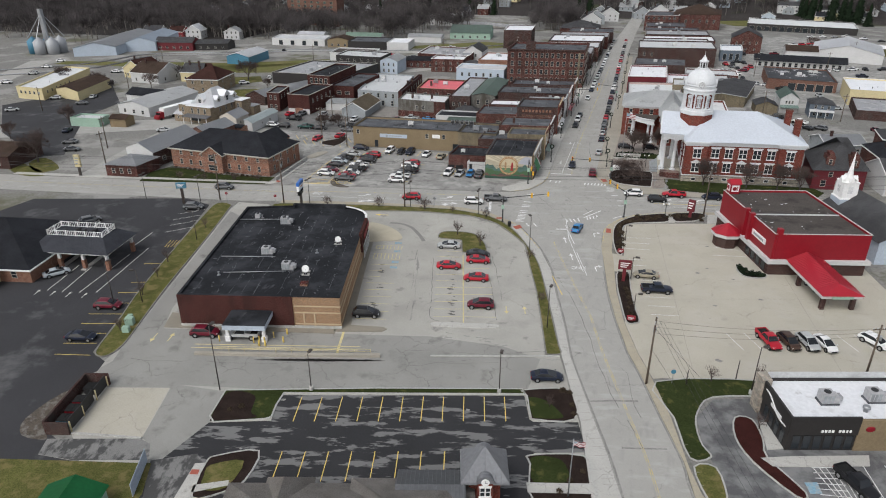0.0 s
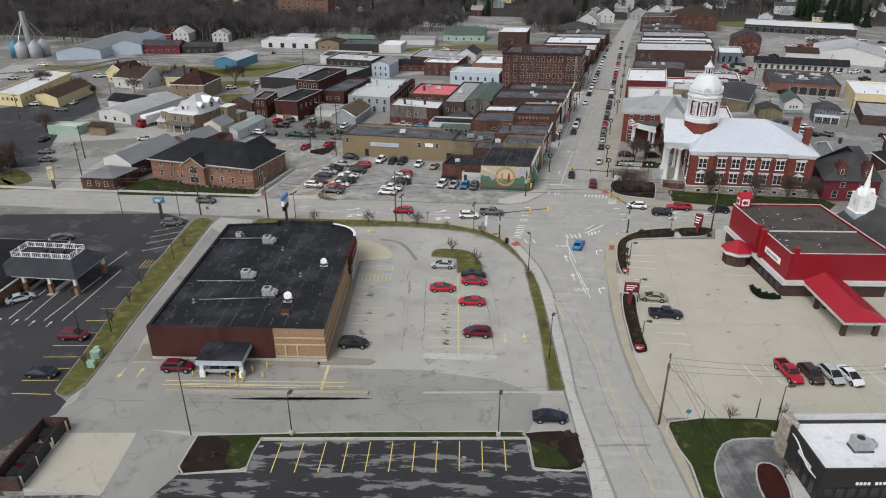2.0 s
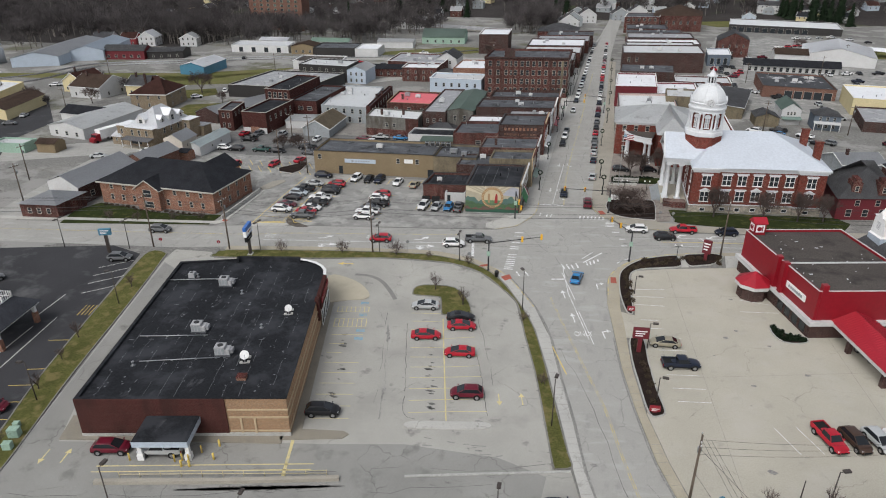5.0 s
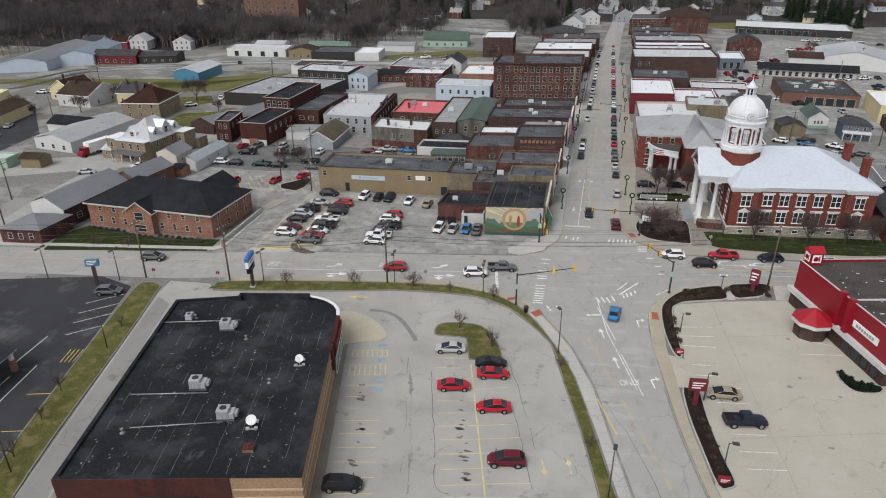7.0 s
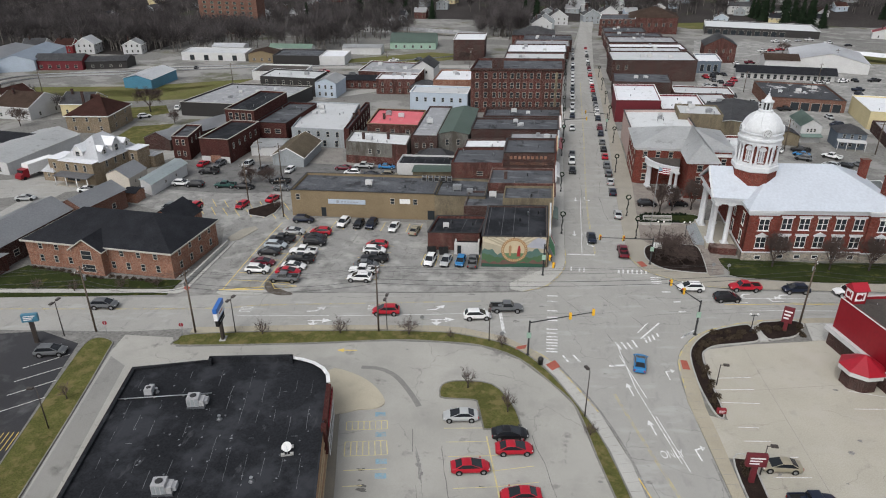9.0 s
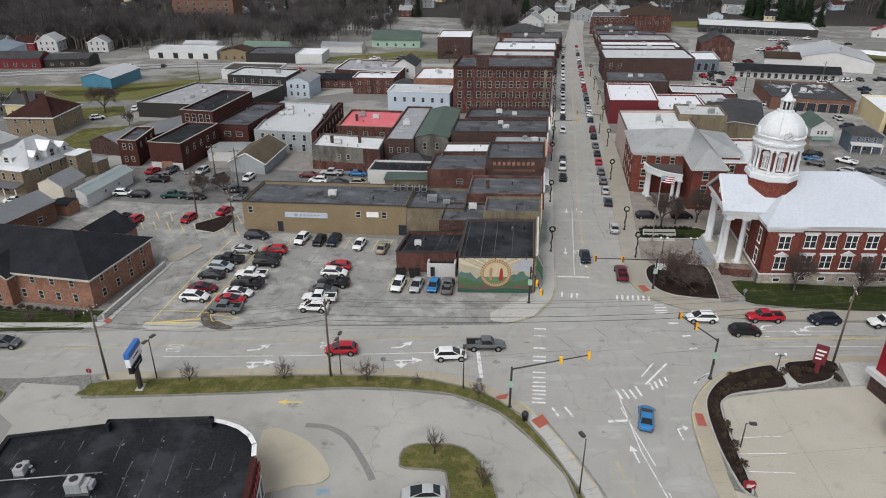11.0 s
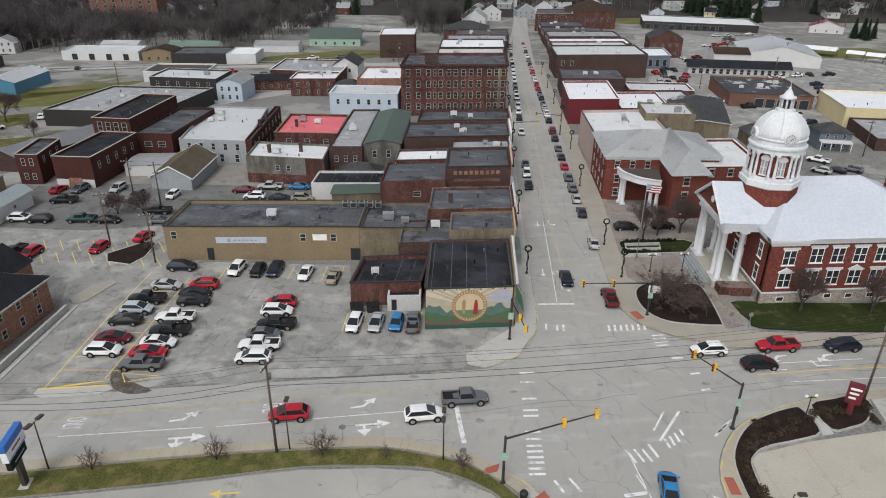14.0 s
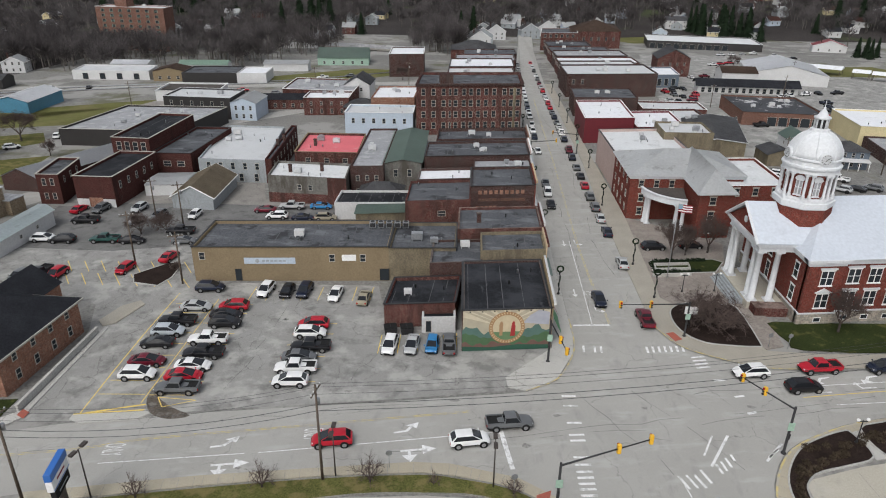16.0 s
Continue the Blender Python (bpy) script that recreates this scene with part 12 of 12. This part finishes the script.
# hand rails, ramps and posts along the drive-through lane of the pharmacy
HR = thing("guard_rail", "long low yellow rail beside the drive-through lane", "rail", -58.0, 75.4, 0, 13)
bm = bmesh.new()
for z in (0.5, 0.95):
    tube(bm, (0, 0, z), (25, 0, z), 0.04, 0.04, 6)
for k in range(11):
    tube(bm, (k * 2.5, 0, 0), (k * 2.5, 0, 1.0), 0.04, 0.04, 6)
part("rail", bm, M["cream"], HR)
for x, y in ((-53.0, 79.2), (-52.2, 79.6), (-51.3, 79.6), (-58.6, 78.2), (-50.6, 81.4)):
    E = thing("bollard", "yellow steel bollard by the drive-through", "bollard", x, y, 0, 0, "bollards")
    bm = bmesh.new()
    lathe(bm, 0, 0, [(0.1, 0), (0.1, 1.1), (0.05, 1.18)], 8)
    part("post", bm, M["p_yellow"], E)
FE = thing("fence_panel", "pale corrugated fence panel at the lot edge", "fence", -52.4, 51.9, 0, -68)
bm = bmesh.new()
box(bm, 0, 6.0, -0.03, 0.03, 0, 1.9)
for k in range(20):
    box(bm, 0.1 + 0.3 * k, 0.2 + 0.3 * k, -0.06, 0.06, 0, 1.9)
part("sheet", bm, M["siding_b"], FE)


# ---- trees ----
TW = [0.017]


def branch(V, F, p, d, L, r, depth, rnd, spread, up):
    """One limb as a slim three-sided spike, its side limbs and, at the ends, fine twigs."""
    q = p + d * L
    s = d.orthogonal().normalized()
    t = d.cross(s)
    r1 = max(r * 0.6, 0.7 * TW[0])
    k = len(V)
    V += [p + s * r, p - s * r * 0.5 + t * r, p - s * r * 0.5 - t * r, q + s * r1, q - s * r1 * 0.5 + t * r1, q - s * r1 * 0.5 - t * r1]
    F += [(k, k + 1, k + 4, k + 3), (k + 1, k + 2, k + 5, k + 4), (k + 2, k, k + 3, k + 5)]
    g = lambda: Vector((rnd.gauss(0, 1), rnd.gauss(0, 1), rnd.gauss(0, 1))).normalized()
    if depth == 0:
        for i in range(5):
            b = p.lerp(q, rnd.uniform(0.2, 1.0))
            e = b + (d * 0.7 + g() * 0.9 + Vector((0, 0, up))).normalized() * L * rnd.uniform(0.7, 1.5)
            w = g() * TW[0]
            k = len(V)
            V += [b + w, b - w, e]
            F.append((k, k + 1, k + 2))
        return
    for i in range(4 if depth > 1 else 5):
        nd = (d + g() * spread * 1.25 + Vector((0, 0, up))).normalized()
        branch(V, F, p.lerp(q, rnd.uniform(0.35, 1.0)) if i else q, nd, L * rnd.uniform(0.55, 0.8), max(r * 0.58, 0.9 * TW[0]), depth - 1, rnd, spread, up)


def bare_tree(name, x, y, h, seed, label, spread=0.6, depth=5, stems=1, up=0.15, group="bare trees"):
    rnd = random.Random(seed)
    TW[0] = max(0.006, 0.0013 * h)
    E = thing(name, label, "tree", x, y, gz(y), rnd.uniform(0, 360), group)
    bm = bmesh.new()
    t = h * 0.2 if stems == 1 else h * 0.1
    lathe(bm, 0, 0, [(h * 0.034, -0.3), (h * 0.026, 0.15), (h * 0.02, t)], 8)
    part("trunk", bm, M["bark"], E)
    V, F = [], []
    for s in range(5 if stems == 1 else 7):
        a = 6.28 * s / 5 + rnd.uniform(-0.4, 0.4)
        d = Vector((math.cos(a) * spread, math.sin(a) * spread, 1 if s else 3)).normalized()
        branch(V, F, Vector((0, 0, t * 0.92)), d, h * 0.28, h * 0.013, depth - 2, rnd, spread, up)
    me = bpy.data.meshes.new("crown")
    me.from_pydata(V, [], F)
    me.materials.append(M["twig_near"])
    new("crown", me).parent = E
    return E


BT = bare_tree("bare_tree", 3.9, 177.0, 8.6, 3, "wide bare multi-branched tree on the courthouse corner", 0.95, 6, 2, 0.08)
BT.matrix_basis = BT.matrix_basis @ Matrix.Diagonal((1.3, 1.3, 1.0, 1))
T1 = bare_tree("bare_tree", 22.9, 176.6, 8.0, 4, "bare tree before the courthouse", 0.55, 6)
for x, y, s, r in ((33.5, 176.8, 0.95, 40), (41.0, 177.6, 1.0, 140), (12.6, 205.5, 1.05, 80), (5.0, 202.6, 1.0, 10), (8.0, 204.0, 0.85, 200), (46.5, 178.5, 0.9, 300)):
    q = copy_thing(T1, pose(x, y, gz(y), 0, 0, r) @ Matrix.Diagonal((s, s, s, 1)))
T2 = bare_tree("young_tree", -31.6, 129.2, 4.2, 8, "small bare young tree in a grass island", 0.5, 4)
for x, y, s, r in ((-25.6, 124.8, 1.0, 60), (-80.6, 88.0, 0.85, 10), (-84.6, 101.0, 0.9, 90), (-76.2, 76.6, 0.8, 200), (-87.0, 118.0, 0.8, 30), (-82.6, 95, 0.7, 250), (24.0, 88.6, 0.9, 20), (17.2, 87.4, 0.8, 120), (22.4, 78.0, 0.8, 70), (-5.0, 75.2, 0.6, 10)):
    copy_thing(T2, pose(x, y, gz(y), 0, 0, r) @ Matrix.Diagonal((s, s, s, 1)))
S1 = bare_tree("shrub", -66.5, 138.2, 4.0, 21, "bare twiggy shrub on the grass strip", 0.8, 4, 2, 0.1, "bare shrubs")
for x, y, s, r in ((-54.0, 140.4, 1.1, 50), (-42.8, 141.8, 1.2, 120), (-27.6, 140.8, 0.8, 200), (-36.0, 141.8, 0.6, 30), (-14.6, 121.8, 0.7, 90), (-10.0, 105.0, 0.7, 10), (-106, 146.4, 0.9, 40), (-98, 148.6, 0.9, 90), (-92, 150.4, 0.8, 140), (-113, 146.0, 0.9, 190)):
    copy_thing(S1, pose(x, y, gz(y), 0, 0, r) @ Matrix.Diagonal((s, s, s, 1)))
T3 = bare_tree("bare_tree", -161.7, 148.0, 11.0, 31, "large bare tree beside the houses", 0.7, 6)
for x, y, s, r in ((-168, 277, 1.0, 100), (-186, 187, 0.7, 20), (-200, 250, 0.7, 60), (-246, 250, 0.8, 150), (-150, 262, 0.5, 10), (-224, 246, 0.7, 70), (-190, 166, 0.6, 210), (-120, 330, 0.7, 33), (-66, 404, 0.7, 99), (74, 214, 0.6, 120), (96, 214, 0.7, 10), (58, 204, 0.5, 80), (110, 470, 0.7, 44), (70, 444, 0.5, 300)):
    copy_thing(T3, pose(x, y, gz(y), 0, 0, r) @ Matrix.Diagonal((s, s, s, 1)))
T4 = bare_tree("bare_tree", -98.4, 207.2, 6.0, 41, "bare tree at the edge of the rear lot", 0.7, 6, 2)
for x, y, s, r in ((-93.6, 208.0, 1.0, 100), (-112.0, 224.0, 0.6, 40), (-84.4, 190.6, 0.4, 10)):
    copy_thing(T4, pose(x, y, gz(y), 0, 0, r) @ Matrix.Diagonal((s, s, s, 1)))


def bush(name, spots, label, r=0.5, m="bush", group="low shrubs"):
    """Low shrubs of many small leaf clumps."""
    rnd = random.Random(len(spots))
    src = None
    for x, y in spots:
        s = rnd.uniform(0.75, 1.25)
        mm = pose(x, y, gz(y) + 0.1, 0, 0, rnd.uniform(0, 360)) @ Matrix.Diagonal((s, s, s, 1))
        if src is None:
            bm = bmesh.new()
            for i in range(170):
                d = Vector((rnd.gauss(0, 1), rnd.gauss(0, 1), abs(rnd.gauss(0, 1)))).normalized() * r * rnd.uniform(0.55, 1.08)
                a, b = Vector((rnd.gauss(0, 1), rnd.gauss(0, 1), rnd.gauss(0, 1))).normalized() * (0.06 + 0.16 * r), Vector((rnd.gauss(0, 1), rnd.gauss(0, 1), rnd.gauss(0, 1))).normalized() * (0.06 + 0.16 * r)
                bm.faces.new([bm.verts.new(p) for p in (d + a, d + b, d - a)])
            tube(bm, (0, 0, -0.1), (0, 0, r * 0.8), 0.06, 0.03, 5)
            E = thing(name, label, "shrub", group=group)
            part("foliage", bm, M[m], E)
            E.matrix_basis = mm
            src = E
        else:
            copy_thing(src, mm)


rb = random.Random(9)
bush("low_shrub", [(3.0 + rb.uniform(-0.5, 0.6), 129 + 1.15 * k) for k in range(11)] + [(4.6 + 0.9 * k + rb.uniform(-0.3, 0.3), 145.4 + 0.68 * k + rb.uniform(-0.6, 0.6)) for k in range(8)] + [(2.5 + 0.07 * k + 0.065 * k * k + rb.uniform(-0.2, 0.2), 141.6 + 1.0 * k + rb.uniform(-0.2, 0.2)) for k in range(7)] + [(6.5 + 1.3 * k + rb.uniform(-0.4, 0.4), 149.4 + 0.45 * k + rb.uniform(-0.7, 0.5)) for k in range(7)] + [(16 + rb.uniform(-1.5, 5), 152.4 + rb.uniform(-1.6, 1.2)) for k in range(10)] + [(4.0 + 0.11 * (119 - y) + rb.uniform(-0.5, 0.5), y) for y in (119, 117.5, 113, 111.5, 110, 108, 106, 104)], "low brown winter shrub in the mulch bed", 0.62)
bush("clipped_shrub", [(26.0 + 0.1 * k, 128.4 - 0.6 * k) for k in range(6)] + [(26.9 + 0.6 * k, 125.0 + 0.06 * k) for k in range(6)] + [(27.0, 127.2), (28.0, 126.0), (29.2, 126.0)] + [(0.2 + 0.9 * k, 195.6 + 0.12 * k) for k in range(10)] + [(0.6, 196.4 + 0.8 * k) for k in range(5)] + [(1.6 + 1.0 * k, 200.4 + 0.13 * k) for k in range(10)], "dark green clipped shrub", 0.55, "needle", "clipped shrubs")
bush("dark_shrub", [(-2.6, 79.2), (-2.0, 76.4), (-3.6, 79.4), (-1.6, 74.6), (-47.6, 63.2), (-46.4, 64.2), (-1.0, 62.0), (0.4, 64.0), (-2.0, 60.0)], "small dry shrub in bark mulch", 0.4)
bush("office_shrub", [(-119.6 + 1.55 * k, 153.6 - 0.1 * k - (1.0 if 5 < k < 11 else 0)) for k in range(18)], "dark foundation shrub along the brick office", 0.6, "bush", "foundation shrubs")


def evergreens(spots):
    """Tall conifers of drooping needle sprays."""
    rnd = random.Random(77)
    src = None
    for x, y, s in spots:
        mm = pose(x, y, gz(y) + hill(x, y) - 0.2, 0, 0, rnd.uniform(0, 360)) @ Matrix.Diagonal((s * rnd.uniform(0.9, 1.3), s * rnd.uniform(0.9, 1.3), s, 1))
        if src is None:
            E = thing("conifer", "tall dark evergreen conifer", "tree", group="conifers")
            bm = bmesh.new()
            tube(bm, (0, 0, 0), (0, 0, 17), 0.3, 0.04, 6)
            part("trunk", bm, M["bark"], E)
            V, F = [], []
            for i in range(1500):
                z = 1.0 + 15.8 * (rnd.random() ** 1.3)
                R = 4.6 * (1 - z / 17.6) ** 0.75 * (0.75 + 0.3 * math.sin(z * 3.1 + i % 5))
                a = rnd.uniform(0, 6.28)
                c, s_ = math.cos(a), math.sin(a)
                f = rnd.uniform(0.2, 0.95)
                w = 0.25 + 0.35 * rnd.random()
                p0, p1 = Vector((R * f * 0.6 * c, R * f * 0.6 * s_, z + 0.4)), Vector((R * f * c * 1.1, R * f * s_ * 1.1, z - 0.3 * R * f + rnd.uniform(-0.4, 0.3)))
                side = Vector((-s_, c, rnd.uniform(-0.4, 0.4))) * w
                k = len(V)
                V += [p0, p0.lerp(p1, 0.6) + side, p1, p0.lerp(p1, 0.6) - side]
                F.append((k, k + 1, k + 2, k + 3))
            me = bpy.data.meshes.new("needles")
            me.from_pydata(V, [], F)
            me.materials.append(M["needle"])
            new("needles", me).parent = E
            E.matrix_basis = mm
            src = E
        else:
            copy_thing(src, mm)


er = random.Random(3)
evergreens([(-43, 594, 1.2), (-34, 590, 1.15), (-172, 640, 1.3), (-164, 646, 1.4), (-156, 640, 1.35), (-150, 650, 1.2), (-184, 630, 1.1), (-206, 560, 0.8), (-120, 620, 0.8)] + [(150 + er.uniform(-14, 34), 615 + er.uniform(-10, 40), er.uniform(0.8, 1.15)) for _ in range(16)] + [(er.uniform(230, 330), er.uniform(560, 700), er.uniform(0.7, 1.2)) for _ in range(10)] + [(er.uniform(60, 400), er.uniform(720, 860), er.uniform(0.7, 1.2)) for _ in range(22)] + [(er.uniform(-420, -60), er.uniform(700, 860), er.uniform(0.7, 1.2)) for _ in range(26)] + [(210 + er.uniform(-8, 8), 520 + er.uniform(-8, 8), 0.6) for _ in range(5)])


def woods(name, spots, label, seed, hmin=11, hmax=19, blades=230):
    """Far leafless woods: trunks, limbs and clouds of thin twigs in one mesh."""
    rnd = np.random.default_rng(seed)
    V, F, mi = [], [], []
    nv = 0
    for x, y in spots:
        z = gz(y) + hill(x, y)
        h = rnd.uniform(hmin, hmax)
        R = h * rnd.uniform(0.3, 0.46)
        r = 0.022 * h
        # trunk as a slim three-sided spike
        t = np.array([[r, 0, 0], [-r / 2, r, 0], [-r / 2, -r, 0], [rnd.normal() * 0.3, rnd.normal() * 0.3, h * 0.8]])
        V.append(t + (x, y, z - 0.3))
        F.append(np.array([[0, 1, 3], [1, 2, 3], [2, 0, 3]]) + nv)
        nv += 4
        for k in range(7):
            an, zz = rnd.uniform(0, 6.28), h * rnd.uniform(0.22, 0.5)
            tip = np.array([R * 0.8 * np.cos(an), R * 0.8 * np.sin(an), zz + h * rnd.uniform(0.2, 0.42)])
            rr = r * 0.5
            V.append(np.array([[rr, 0, zz], [-rr / 2, rr, zz], [-rr / 2, -rr, zz], tip]) + (x, y, z))
            F.append(np.array([[0, 1, 3], [1, 2, 3], [2, 0, 3]]) + nv)
            nv += 4
        n = blades
        d = rnd.normal(size=(n, 3))
        d /= np.linalg.norm(d, axis=1)[:, None]
        d[:, 2] = d[:, 2] * 0.9
        s = rnd.uniform(0.1, 0.5, n)[:, None]
        e = rnd.uniform(0.75, 1.1, n)[:, None]
        cen = np.array([0, 0, h * 0.62])
        a = cen + d * s * (R, R, h * 0.36) - (0, 0, h * 0.06)
        b = cen + d * e * (R, R, h * 0.40) + (0, 0, h * 0.04)
        w = np.cross(b - a, rnd.normal(size=(n, 3)))
        w *= (rnd.uniform(0.05, 0.13, n) / np.maximum(np.linalg.norm(w, axis=1), 1e-6))[:, None]
        q = np.stack([a + w, a - w, b], 1).reshape(-1, 3) + (x, y, z)
        V.append(q)
        F.append(np.arange(3 * n).reshape(-1, 3) + nv)
        nv += 3 * n
        mi += [1] * 24 + [2 if rnd.random() < 0.4 else 0] * n
    V, F = np.concatenate(V), np.concatenate(F)
    me = bpy.data.meshes.new(name)
    me.from_pydata(V.tolist(), [], F.tolist())
    for q in ("twig", "bark_pale", "twig_pale"):
        me.materials.append(M[q])
    me.polygons.foreach_set("material_index", mi)
    return tagged(new(name, me), label, "woods", kind="stuff")


wr = random.Random(12)
spots = []
for _ in range(1500):
    x, y = wr.uniform(-640, -40), wr.uniform(425, 900)
    if y < 425 + max(0, (x + 230) * 0.72) or (-270 < x < -205 and 480 < y < 530) or (-135 < x < -75 and y < 650) or (-175 < x < -60 and y < 560 and y < 500 + (x + 175) * 0.3):
        continue
    spots.append((x, y))
for _ in range(330):
    spots.append((wr.uniform(-640, -330), wr.uniform(360, 520)))
for _ in range(260):
    spots.append((wr.uniform(-345, -215), wr.uniform(412, 490)))
for _ in range(120):
    spots.append((wr.uniform(-72, -40), wr.uniform(500, 640)))
for _ in range(170):
    x, y = wr.uniform(-218, -112), wr.uniform(434, 520)
    if not (-140 < x < -84 and y < 474) and not (-156 < x < -130 and y > 515):
        spots.append((x, y))
woods("woods_west", spots, "leafless grey-brown woods on the slopes west of town", 1)
spots = [(wr.uniform(-40, 560), wr.uniform(640, 800)) for _ in range(820)] + [(wr.uniform(-60, 620), wr.uniform(800, 1000)) for _ in range(320)] + [(wr.uniform(220, 620), wr.uniform(420, 660)) for _ in range(110)]
woods("woods_east", spots, "leafless grey-brown woods on the slopes east of town", 2)
spots = [(wr.uniform(-262, -190), wr.uniform(236, 300)) for _ in range(9)] + [(wr.uniform(70, 130), wr.uniform(180, 260)) for _ in range(8)]
woods("scattered_trees", spots, "scattered bare trees between the houses", 3, 5, 9, 200)
